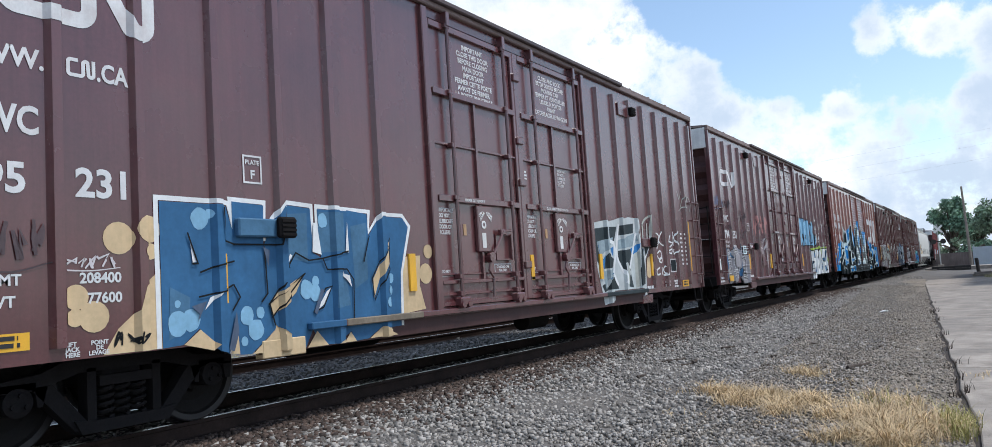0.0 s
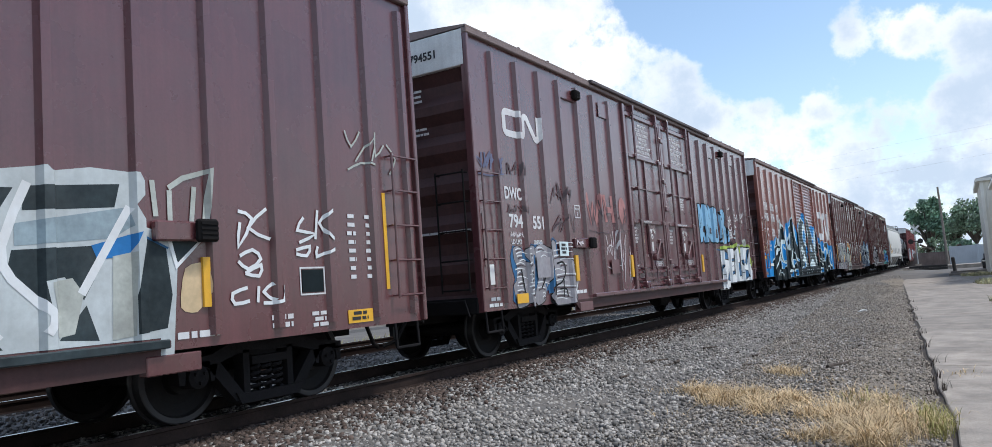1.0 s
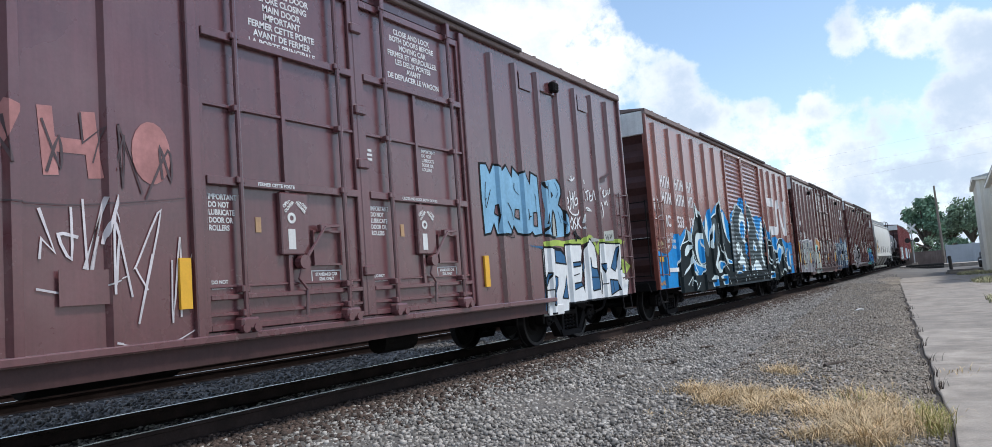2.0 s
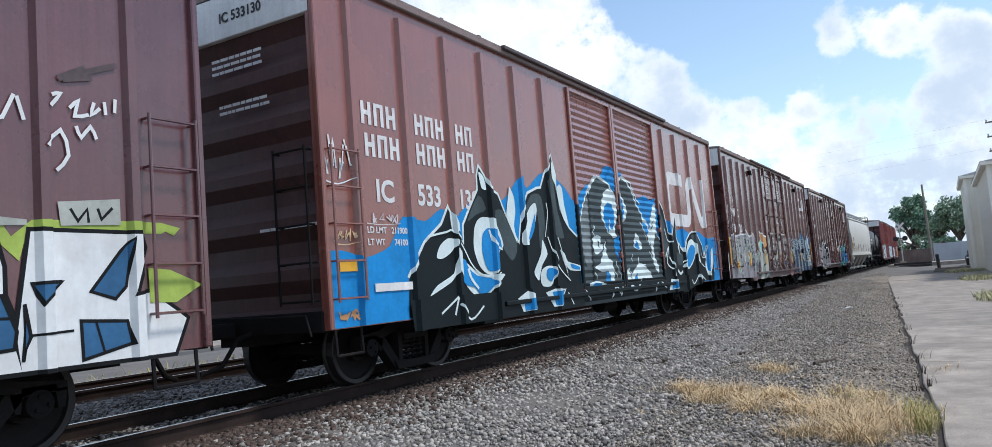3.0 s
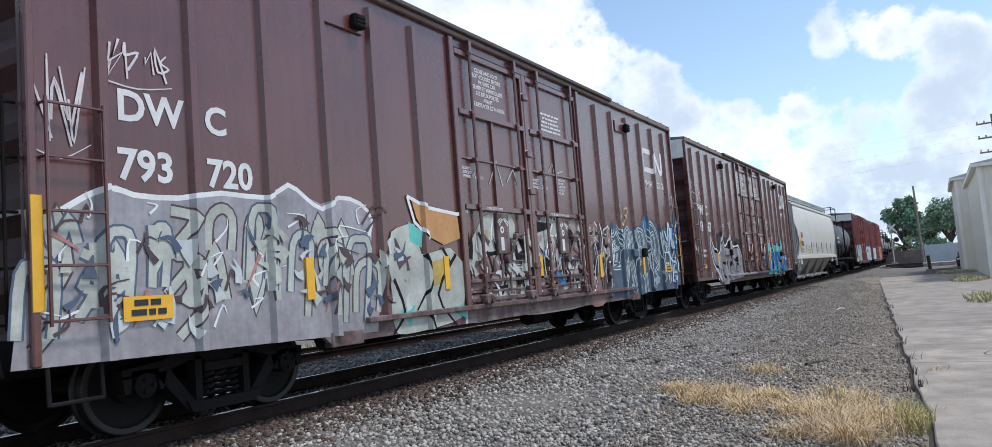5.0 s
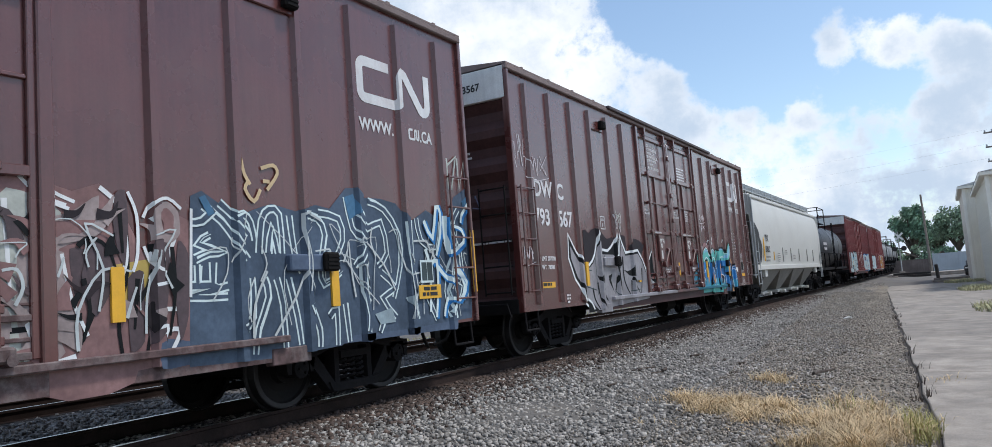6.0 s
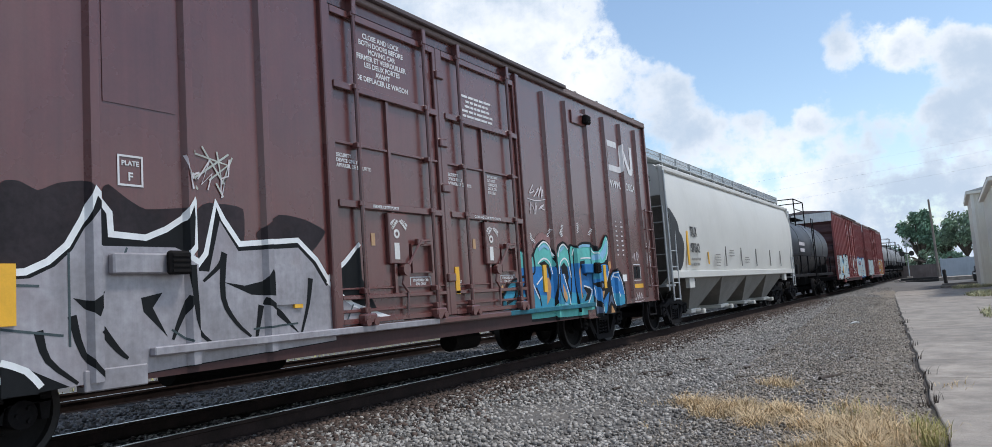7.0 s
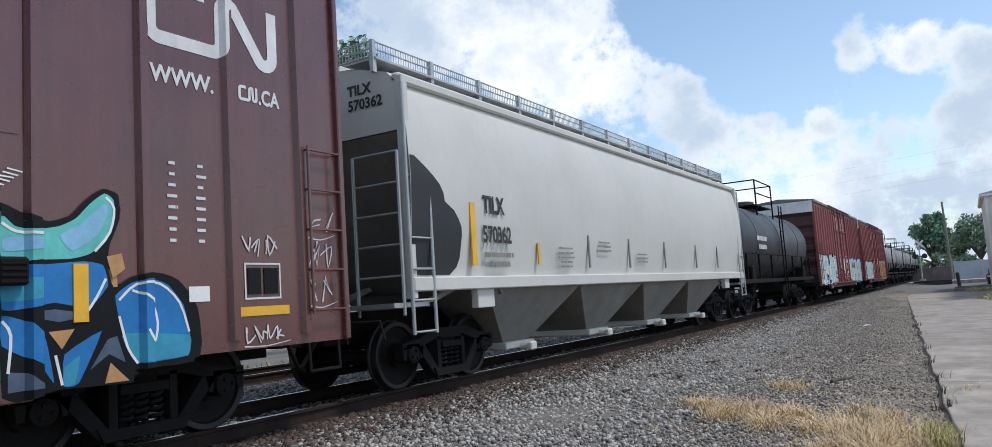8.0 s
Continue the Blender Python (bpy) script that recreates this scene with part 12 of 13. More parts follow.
def pebbles(name, count, place, size, material, seed, label, lift=0.0):
    """Broken stones, each a squashed eight-cornered lump, laid on the ground."""
    rng = np.random.default_rng(seed)
    xy = place(rng, count)
    n = len(xy)
    base = np.array([(-1, -1, -1), (1, -1, -1), (1, 1, -1), (-1, 1, -1), (-1, -1, 1), (1, -1, 1), (1, 1, 1), (-1, 1, 1)], float) * 0.5
    faces = np.array([(0, 3, 2, 1), (4, 5, 6, 7), (0, 1, 5, 4), (1, 2, 6, 5), (2, 3, 7, 6), (3, 0, 4, 7)])
    sz = size[0] + (size[1] - size[0]) * rng.random(n) ** 1.6
    v = base[None] * (sz[:, None, None] * rng.uniform(0.6, 1.15, (n, 1, 3))) * (1 + rng.uniform(-0.38, 0.38, (n, 8, 3)))
    a, t = rng.uniform(0, 6.283, n), rng.uniform(-0.6, 0.6, n)
    ca, sa, ct, st = np.cos(a), np.sin(a), np.cos(t), np.sin(t)
    x, y, z = v[..., 0], v[..., 1], v[..., 2]
    y, z = y * ct[:, None] - z * st[:, None], y * st[:, None] + z * ct[:, None]
    x, y = x * ca[:, None] - y * sa[:, None], x * sa[:, None] + y * ca[:, None]
    gz = np.array([ground_z(p, q) for p, q in xy])
    out = np.stack([x + xy[:, None, 0], y + xy[:, None, 1], z + (gz + lift + sz * rng.uniform(0.0, 0.32, n))[:, None]], -1)
    me = bpy.data.meshes.new(name)
    me.vertices.add(n * 8)
    me.vertices.foreach_set("co", out.reshape(-1))
    idx = (faces[None] + (np.arange(n) * 8)[:, None, None]).reshape(-1)
    me.loops.add(n * 24)
    me.loops.foreach_set("vertex_index", idx.astype(np.int32))
    me.polygons.add(n * 6)
    me.polygons.foreach_set("loop_start", np.arange(0, n * 24, 4, dtype=np.int32))
    me.polygons.foreach_set("loop_total", np.full(n * 6, 4, dtype=np.int32))
    me.update(calc_edges=True)
    me.validate()
    me.materials.append(material)
    return tagged(new(name, me), label, "gravel", kind="stuff")


def pave_edge(y):
    return -0.27 - 0.068 * (y - 8.7) + 0.02 * math.sin(y * 1.7) + 0.012 * math.sin(y * 4.1)


def bed(rng, n):
    """Thick on the track side, thinning out towards the pavement; denser near the viewer."""
    y = 3.5 + 66 * rng.random(n) ** 2.0
    x = -9.2 + 9.3 * rng.random(n)
    edge = np.array([pave_edge(q) for q in y])
    keep = rng.random(n) < np.clip((edge - x) / 1.6, 0.42, 1.0)
    keep &= (x < edge - 0.05) & ~((x > TRACK_X - 0.20) & (x < TRACK_X + 1.22) & (rng.random(n) < 0.96)) & (np.abs(np.abs(x - TRACK_X) - 0.755) > 0.085)
    keep &= ~((x > TRACK_X + 1.2) & (x < TRACK_X + 2.1) & (rng.random(n) < 0.35))
    return np.stack([x, y], -1)[keep]


def bed_near(rng, n):
    """The same ballast round and behind the viewer."""
    y = -6 + 9.5 * rng.random(n)
    x = -6.4 + 6.6 * rng.random(n)
    edge = np.array([pave_edge(q) for q in y])
    return np.stack([x, y], -1)[x < edge - 0.05]


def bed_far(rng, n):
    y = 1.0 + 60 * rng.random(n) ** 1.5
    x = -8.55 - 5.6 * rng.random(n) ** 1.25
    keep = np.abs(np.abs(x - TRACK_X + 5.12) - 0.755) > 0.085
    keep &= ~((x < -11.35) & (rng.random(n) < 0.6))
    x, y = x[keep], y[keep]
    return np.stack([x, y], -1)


# Rusty stones outside the near rail; inside it, the train's shade as dark stone.
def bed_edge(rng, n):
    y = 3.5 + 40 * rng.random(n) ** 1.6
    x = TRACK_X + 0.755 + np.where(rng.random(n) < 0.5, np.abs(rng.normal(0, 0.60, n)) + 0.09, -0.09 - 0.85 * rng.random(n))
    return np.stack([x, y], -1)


def bed_dirt(rng, n):
    """Small stones trodden into the earth beside the pavement."""
    y = 4.0 + 44 * rng.random(n) ** 1.7
    edge = np.array([pave_edge(q) for q in y])
    x = edge - 0.06 - 2.6 * rng.random(n) ** 1.1
    return np.stack([x, y], -1)[rng.random(n) < 0.75 + 0.25 * np.sin(y * 1.3 + x * 2.0)]


# Black strips along the rails: oily ballast and the train's shade in one colour.
SHADED_BED = mat("oil_stained_bed", (0.022, 0.018, 0.016), 0.9, 0, 0.4, 1.5, 0.6, 26, 0, (0.05, 0.04, 0.035), 0.5)
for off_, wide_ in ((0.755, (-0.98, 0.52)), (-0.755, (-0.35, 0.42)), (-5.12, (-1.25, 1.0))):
    sweep("ground_strip", [(wide_[0], -0.20), (wide_[0] + 0.05, -0.172), (wide_[1] - 0.05, -0.172), (wide_[1], -0.20)], off_, -20, 330, 4.0, SHADED_BED, None)
for o_ in [o for o in scene.objects if o.name.startswith("ground_strip") and o.data.materials[0] == SHADED_BED]:
    tagged(o_, "black strip of ballast along the rail, oil stains and painted shade", "ground", kind="structure")
pebbles("gravel", 150000, bed, (0.014, 0.046), STONE, 1, "loose grey crushed stone ballast beside the track")
pebbles("gravel", 16000, bed_near, (0.018, 0.05), STONE, 4, "loose grey crushed stone ballast beside the track")
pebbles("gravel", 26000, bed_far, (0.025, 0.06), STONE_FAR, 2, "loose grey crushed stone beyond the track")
pebbles("gravel", 60000, bed_dirt, (0.009, 0.030), STONE_EARTHY, 5, "small grey brown stones trodden into dry earth", 0.021)
pebbles("gravel", 52000, bed_edge, (0.02, 0.055), STONE_DARK, 3, "dark stones along the rail, rust-stained outside, shade-dark under the train")


def dirt_strip():
    b = B()
    ys = [4 + 0.8 * k for k in range(72)]
    rows = []
    for y in ys:
        e = pave_edge(y)
        w = 1.5 + 0.5 * math.sin(y * 0.6) + 0.3 * math.sin(y * 1.9)
        rows.append([b.verts.new((x, y, ground_z(x, y) + d)) for x, d in ((e - w, -0.03), (e - w * 0.7, 0.008), (e - w * 0.35, 0.02), (e + 0.1, 0.02))])
    for p, q in zip(rows[:-1], rows[1:]):
        for i in range(3):
            b.faces.new((p[i], p[i + 1], q[i + 1], q[i])).smooth = True
    tagged(part("ground_strip", b, DIRT), "strip of bare dry earth along the broken concrete edge", "ground", kind="structure")


dirt_strip()


def edge_soil():
    """Dark soil and roots in the gap beside the broken edge."""
    b = B()
    rows = []
    for k in range(150):
        y = 4 + 0.3 * k
        e = pave_edge(y)
        w = 0.05 + 0.05 * (1 + math.sin(y * 2.3)) * (0.5 + 0.5 * math.sin(y * 0.9 + 1)) + 0.03 * math.sin(y * 7.7)
        rows.append([b.verts.new((x, y, ground_z(x, y) + d)) for x, d in ((e - max(w, 0.03), 0.012), (e - 0.02, 0.034), (e + 0.06, 0.034))])
    for p, q in zip(rows[:-1], rows[1:]):
        for i in range(2):
            b.faces.new((p[i], p[i + 1], q[i + 1], q[i])).smooth = True
    tagged(part("ground_strip", b, SOIL), "dark soil and roots in the gap along the pavement edge", "ground", kind="structure")


SOIL = mat("dark_soil", (0.045, 0.035, 0.028), 0.95, 0, 0.4, 3.0, 0.8, 30, 0, (0.09, 0.07, 0.055), 0.5)
edge_soil()


def pavement():
    """Old concrete apron in slabs with open joints and a ragged edge towards the ballast."""
    top = empty("pavement")
    tagged(top, "old cracked concrete pavement slabs with open joints", "pavement", kind="structure")
    y, k = -10.0, 0
    rnd = random.Random(5)
    while y < 56:
        ln = 5.5 if y < 0.9 else 5.3 + rnd.uniform(-0.5, 0.5)
        y1 = y + ln
        m = 9
        left = [(pave_edge(y + ln * i / m), y + 0.012 + (ln - 0.024) * i / m) for i in range(m + 1)]
        tilt = 0.004 if y < 0.9 else rnd.uniform(-0.008, 0.008)
        for a, c in (((None, 2.6)), ((2.62, 7.0))):
            b = B()
            pts = (left if a is None else [(a, y + 0.012), (a, y1 - 0.012)]) + [(c, y1 - 0.012), (c, y + 0.012)]
            prism(b, [(p, q) for p, q in pts], -0.55, -0.375 + tilt, "z")
            bmesh.ops.bevel(b, geom=[e for e in b.edges if all(v.co.z > -0.45 for v in e.verts)], offset=0.012, segments=1, affect="EDGES")
            part("slab", b, CONCRETE, top)
        y = y1
        k += 1


pavement()


def cracks():
    rnd = random.Random(9)
    for k, (x, y, ln, a) in enumerate(((0.4, 10.5, 1.6, 0.3), (0.9, 14.2, 2.2, 1.9), (0.2, 18.0, 1.8, 0.2), (1.0, 22.0, 2.6, 1.2), (-0.6, 27.0, 2.2, 0.1), (0.8, 12.3, 1.4, 2.4))):
        p = [(x, y)]
        for i in range(9):
            a += rnd.uniform(-0.5, 0.5)
            p.append((p[-1][0] + math.cos(a) * ln / 9, p[-1][1] + math.sin(a) * ln / 9))
        b = B()
        for q in stroke(p, 0.022, 0.4):
            b.faces.new([b.verts.new((u, v, -0.364)) for u, v in q])
        bmesh.ops.remove_doubles(b, verts=b.verts, dist=1e-4)
        bmesh.ops.recalc_face_normals(b, faces=b.faces)
        tagged(part("crack", b, RUBBER), "dark dirt-filled crack in the old concrete", "crack", kind="structure")


cracks()


def blades(name, spots, material, seed, length, label, lean=0.9, width=0.006, category="dry grass", tufts=False):
    """Drooping grass blades, three segments each."""
    rnd = random.Random(seed)
    verts, faces = [], []
    if tufts:
        whole, spots = spots, []
        for cx, cy, rx, ry, count in whole:
            k = max(2, round(count / 85))
            for _ in range(k):
                r, a, w = math.sqrt(rnd.random()), rnd.uniform(0, 6.283), rnd.uniform(0.07, 0.17)
                spots.append((cx + rx * r * math.cos(a), cy + ry * r * math.sin(a), w, w * 1.2, round(count / k * rnd.uniform(0.5, 1.5))))
    for cx, cy, rx, ry, count in spots:
        for _ in range(count):
            r, a = math.sqrt(rnd.random()), rnd.uniform(0, 6.283)
            x, y = cx + rx * r * math.cos(a) + rnd.gauss(0, 0.05), cy + ry * r * math.sin(a) + rnd.gauss(0, 0.05)
            z = max(ground_z(x, y), -0.375 if x > pave_edge(y) else -9) + 0.0
            d = a + rnd.gauss(0, 0.8) if tufts else rnd.uniform(0, 6.283)
            ln = length * rnd.uniform(0.5, 1.25) * (1.0 - 0.35 * r)
            px, py = -math.sin(d) * width, math.cos(d) * width
            tip = lean * rnd.uniform(0.5, 1.3)
            base = len(verts)
            for k, f in enumerate((0.0, 0.4, 0.75, 1.0)):
                out = ln * math.sin(tip * f) * f
                up = ln * f * math.cos(tip * f)
                w = 1.0 - f * 0.95
                verts.append((x + math.cos(d) * out + px * w, y + math.sin(d) * out + py * w, z + up))
                verts.append((x + math.cos(d) * out - px * w, y + math.sin(d) * out - py * w, z + up))
            for k in range(3):
                i = base + 2 * k
                faces.append((i, i + 1, i + 3, i + 2))
    me = bpy.data.meshes.new(name)
    me.from_pydata(verts, [], faces)
    me.materials.append(material)
    return tagged(new(name, me), label, category, kind="stuff")


blades("dry_grass", ((-2.98, 9.75, 0.22, 0.40, 520), (-2.45, 9.35, 0.40, 0.40, 1150), (-2.1, 9.7, 0.40, 0.55, 700), (-2.05, 8.75, 0.30, 0.25, 420), (-2.30, 11.75, 0.30, 0.35, 420), (-1.62, 9.25, 0.30, 0.35, 330)), STRAW, 1, 0.30, "clump of straw-coloured dry grass on the gravel", 1.5, tufts=True)
blades("dry_grass", ((-1.30, 8.55, 0.30, 0.55, 700), (-0.95, 8.35, 0.35, 0.60, 1100), (-0.62, 8.05, 0.25, 0.60, 900), (-1.15, 7.65, 0.40, 0.40, 750), (-0.75, 7.4, 0.35, 0.35, 500), (-0.95, 9.4, 0.35, 0.45, 240)), STRAW, 11, 0.33, "clump of straw-coloured dry grass beside the pavement", 1.4, tufts=True)
blades("dry_grass", tuple((-3.4 + 0.31 * k + 0.25 * math.sin(k * 5.1), 9.6 + 1.7 * math.sin(k * 2.7), 0.25, 0.3, 26) for k in range(11)), STRAW, 12, 0.16, "stray blades of dry grass between the stones", 1.6)
blades("weed", ((-0.40, 8.15, 0.14, 0.3, 170), (-1.05, 9.2, 0.3, 0.3, 60)), WEED, 2, 0.28, "yellow-green weeds growing through the dry grass", 0.7, 0.007, "weed")
blades("weed", ((-0.33, 7.7, 0.10, 0.30, 110), (-0.45, 8.6, 0.08, 0.25, 30)), WEED, 13, 0.32, "yellow-green weeds at the broken pavement edge", 0.7, 0.007, "weed")
blades("weed", ((1.2, 44.5, 0.8, 3.0, 900), (0.9, 60, 1.2, 2.5, 700), (1.0, 27, 0.45, 2.2, 260)), PALEWEED, 3, 0.32, "low dry green weeds along the foot of the shed", 0.8, 0.02, "weed")
blades("dead_weed", tuple((pave_edge(y) - 0.03, y, 0.06, 0.12, n) for y, n in ((9.9, 30), (11.0, 14), (12.4, 18), (14.5, 12), (17.0, 16), (21, 20), (24.5, 24), (29, 24))), DEADWOOD, 4, 0.20, "dead dark weed stalks in the crack by the pavement", 0.6, 0.008, "weed")


def sticks():
    chip = random.Random(31)
    for x, y, ln, rz, r in ((-4.3, 10.4, 0.26, 80, 0.02), (-1.75, 12.6, 0.7, 70, 0.03), (-1.2, 13.4, 0.5, 75, 0.02), (-3.0, 16.0, 0.3, 60, 0.02), (-2.4, 19.0, 0.35, 85, 0.025), (-3.6, 14.0, 0.22, 95, 0.018)) + tuple((-4.6 + 3.6 * chip.random(), 10.5 + 26 * chip.random() ** 1.3, chip.uniform(0.14, 0.42), chip.uniform(55, 110), chip.uniform(0.012, 0.028)) for _ in range(34)):
        b = B()
        pts = [Vector((-ln / 2 + ln * k / 4, 0.02 * math.sin(k * 2.1), 0.01 * math.sin(k * 3.3))) for k in range(5)]
        for k in range(4):
            rod(b, pts[k], pts[k + 1], r * (1 - 0.12 * k), 7)
        o = part("stick", b, DEADWOOD)
        o.matrix_basis = pose(x, y, ground_z(x, y) + r + 0.005, 0, 0, rz)
        tagged(o, "broken dark piece of wood lying on the ballast", "stick", "wood scraps on the ballast")
    b = B()
    prism(b, [(-0.16, -0.07), (0.05, -0.09), (0.17, 0.0), (0.06, 0.08), (-0.12, 0.06)], 0, 0.02, "z")
    for v in b.verts:
        v.co.z += 0.03 * math.sin(v.co.x * 18)
    o = part("paper_scrap", b, PAPER)
    o.matrix_basis = pose(-2.75, 25.5, ground_z(-2.75, 25.5) + 0.05, 0, 0, 40)
    tagged(o, "crumpled white scrap of litter on the ballast", "litter")


sticks()


def shed(name, x0, x1, y0, y1, z0, h, label):
    """Metal-sided shed: standing ribs, corner trim and an overhanging eave."""
    top = empty(name)
    tagged(top, label, "building", "cream metal sheds")
    b = B()
    box(b, x0, x1, y0, y1, z0, h)
    part("wall", b, SIDING, top)
    r = B()
    box(r, -0.035, 0.035, -0.03, 0.0, z0, h - 0.02, 0, 0.01)
    first = part("siding_rib", r, SIDING, top)
    first.matrix_basis = pose(x0 + 0.3, y0, 0)
    k = x0 + 0.6
    while k < x1 - 0.1:
        same(first, top, pose(k, y0, 0))
        k += 0.30
    k = y0 + 0.3
    while k < y1 - 0.1:
        same(first, top, pose(x0, k, 0, 0, 0, -90))
        k += 0.30
    c = B()
    box(c, x0 - 0.05, x0 + 0.14, y0 - 0.05, y0 + 0.14, z0, h, 0, 0.01)
    part("corner_trim", c, TRIMM, top)
    e = B()
    box(e, x0 - 0.28, x1 + 0.28, y0 - 0.28, y1 + 0.28, h, h + 0.20, 0, 0.02)
    part("eave", e, TRIMM, top)
    e = B()
    prism(e, [(x0 - 0.30, h + 0.20), (x1 + 0.3, h + 0.20), ((x0 + x1) / 2, h + 0.9)], y0 - 0.3, y1 + 0.3, "y")
    part("roof", e, GALV, top)


shed("metal_shed", 2.22, 12.0, 46.0, 61.0, -0.5, 5.25, "cream corrugated metal shed with a pale eave trim")
shed("metal_shed", 1.60, 8.0, 64.0, 76.0, -0.5, 6.1, "cream corrugated metal annexe behind a taller shed")


def utility_pole(x, y, z0, z1, lean, arms, label):
    top = empty("utility_pole")
    b = B()
    n = 10
    rings = [(z0, 0.17), ((z0 + z1) / 2, 0.14), (z1, 0.11)]
    lathe(b, rings, n, "z", True)
    part("shaft", b, POLEWOOD, top)
    for z in arms:
        a = B()
        box(a, -1.2, 1.2, -0.06, 0.06, z - 0.06, z + 0.06)
        arm = part("crossarm", a, POLEWOOD, top)
        for k in (-1.1, -0.6, 0.6, 1.1):
            q = B()
            lathe(q, [(z + 0.06, 0.03), (z + 0.12, 0.07), (z + 0.22, 0.06), (z + 0.26, 0.02)], 8, "z", True)
            bmesh.ops.translate(q, verts=q.verts, vec=(k, 0, 0))
            part("insulator", q, GREYWALL, arm)
    top.matrix_basis = pose(x, y, 0, 0, lean, 0)
    tagged(top, label, "utility pole", "utility poles")


utility_pole(-1.62, 110, -0.4, 9.6, -1.0, (), "bare grey wooden utility pole by the road")
utility_pole(5.3, 75, -0.4, 12.1, -1.0, (11.4, 10.2, 9.0), "wooden pole with three crossarms and insulators")


def wires():
    for k, (z, y) in enumerate(((11.66, 75.0), (10.46, 75.0), (9.26, 75.0))):
        b = B()
        pts = []
        for i in range(25):
            f = i / 24
            pts.append(Vector((4.2 - 110 * f, y + 30 * f, z + 1.5 * f - 6.0 * f * (1 - f))))
        tube(b, pts, 0.003, 4)
        tagged(part("overhead_wire", b, RUBBER), "thin dark overhead wire slung across the line", "wire", "overhead wires")


wires()


def crossbuck():
    top = empty("crossing_sign")
    b = B()
    rod(b, (0, 0, -0.3), (0, 0, 5.0), 0.07, 10)
    part("post", b, GALV, top)
    for a in (45, -45):
        q = B()
        box(q, -0.6, 0.6, -0.10 - (0.01 if a > 0 else 0.03), -0.085 - (0.01 if a > 0 else 0.03), -0.11, 0.11)
        o = part("board", q, PAPER, top, "white crossing board")
        o.matrix_basis = pose(0.1, 0, 4.4, 0, a, 0)
    q = B()
    box(q, -0.5, 0.5, -0.16, -0.10, 2.9, 3.0)
    arm = part("lamp_arm", q, RUBBER, top)
    for s in (-0.5, 0.5):
        q = B()
        lathe(q, [(-0.20, 0.30), (-0.16, 0.30), (-0.12, 0.12), (-0.05, 0.10)], 16, "y", True)
        bmesh.ops.translate(q, verts=q.verts, vec=(s, 0, 2.95))
        part("signal_lamp", q, RUBBER, arm)
    b = B()
    box(b, -0.3, 0.3, -0.3, 0.3, -0.3, 0.25, 0, 0.02)
    part("base_block", b, CONCRETE, top)
    top.matrix_basis = pose(-4.6, 104, 0)
    tagged(top, "railway crossing sign with crossed white boards on a post", "crossing sign")


crossbuck()


def crossing():
    b = B()
    prism(b, [(-60, 97.2), (-9.2, 97.2), (-9.2, 105.2), (-60, 105.2)], -0.5, -0.02, "z")
    part_road = part("road", b, ASPHALT)
    tagged(part_road, "worn dark asphalt road crossing the track", "road", kind="structure")
    b = B()
    prism(b, [(-5.9, 97.0), (60, 99.5), (60, 106), (-5.9, 105.2)], -0.5, -0.06, "z")
    tagged(part("road", b, CONCRETE), "pale worn road beside the railway crossing", "road", kind="structure")
    for k, (x, y, ln, rz) in enumerate(((-3.5, 96.4, 3.7, 2), (-3.2, 96.8, 3.4, -3), (-3.6, 96.7, 3.2, 4), (-3.3, 97.2, 3.6, 0))):
        b = B()
        box(b, -ln / 2, ln / 2, -0.13, 0.13, 0, 0.22, 0, 0.02)
        o = part("timber_tie", b, RUBBER)
        o.matrix_basis = pose(x, y, ground_z(x, y) + (0.0 if k < 2 else 0.24), 0, 0, rz)
        tagged(o, "dark creosoted timber in a low stack by the crossing", "timber", "stacked timbers")
    b = B()
    box(b, -0.9, 0.9, -0.4, 0.4, 0, 0.25, 0, 0.03)
    o = part("concrete_slab", b, CONCRETE)
    o.matrix_basis = pose(-5.4, 92, -0.42, 0, 0, 5)
    tagged(o, "loose pale concrete slab beside the track", "slab")
    b = B()
    lathe(b, [(-0.45, 0.15), (0.78, 0.15), (0.85, 0.11), (0.85, 0.01)], 14, "z")
    o = part("bollard", b, RUBBER)
    o.matrix_basis = pose(-0.74, 80, 0, 0, -3, 0)
    tagged(o, "short dark steel bollard standing on the concrete", "bollard")
    for k, (x, y, ln) in enumerate(((0.3, 74, 2.6), (0.0, 66, 2.0))):
        b = B()
        box(b, -ln / 2, ln / 2, -0.12, 0.12, 0, 0.16, 0, 0.02)
        o = part("kerb_block", b, CONCRETE)
        o.matrix_basis = pose(x, y, -0.44, 0, 0, 4)
        tagged(o, "low concrete parking kerb block", "kerb", "kerb blocks")


crossing()


FENCE = mat("weathered_boards", (0.17, 0.135, 0.12), 0.9, 0, 0.3, 0.8, 0.3, 20, 0.4)


def block_wall():
    b = B()
    box(b, -1.5, 30, 125, 125.25, -0.5, 2.2)
    w = part("wall_far", b, GREYWALL)
    tagged(w, "long low grey wall across the road", "wall", kind="structure")
    k = -1.5
    q = B()
    box(q, -0.15, 0.15, -0.08, 0.0, -0.5, 2.3, 0, 0.01)
    first = part("pier", q, GREYWALL, w)
    first.matrix_basis = pose(-1.4, 125, 0)
    for i in range(1, 10):
        same(first, w, pose(-1.4 + 3.2 * i, 125, 0))
    b = B()
    box(b, -12, -1.6, 128, 128.2, -0.5, 1.6)
    tagged(part("wall_far", b, FENCE), "weathered brown board fence under the trees", "fence", kind="structure")


block_wall()


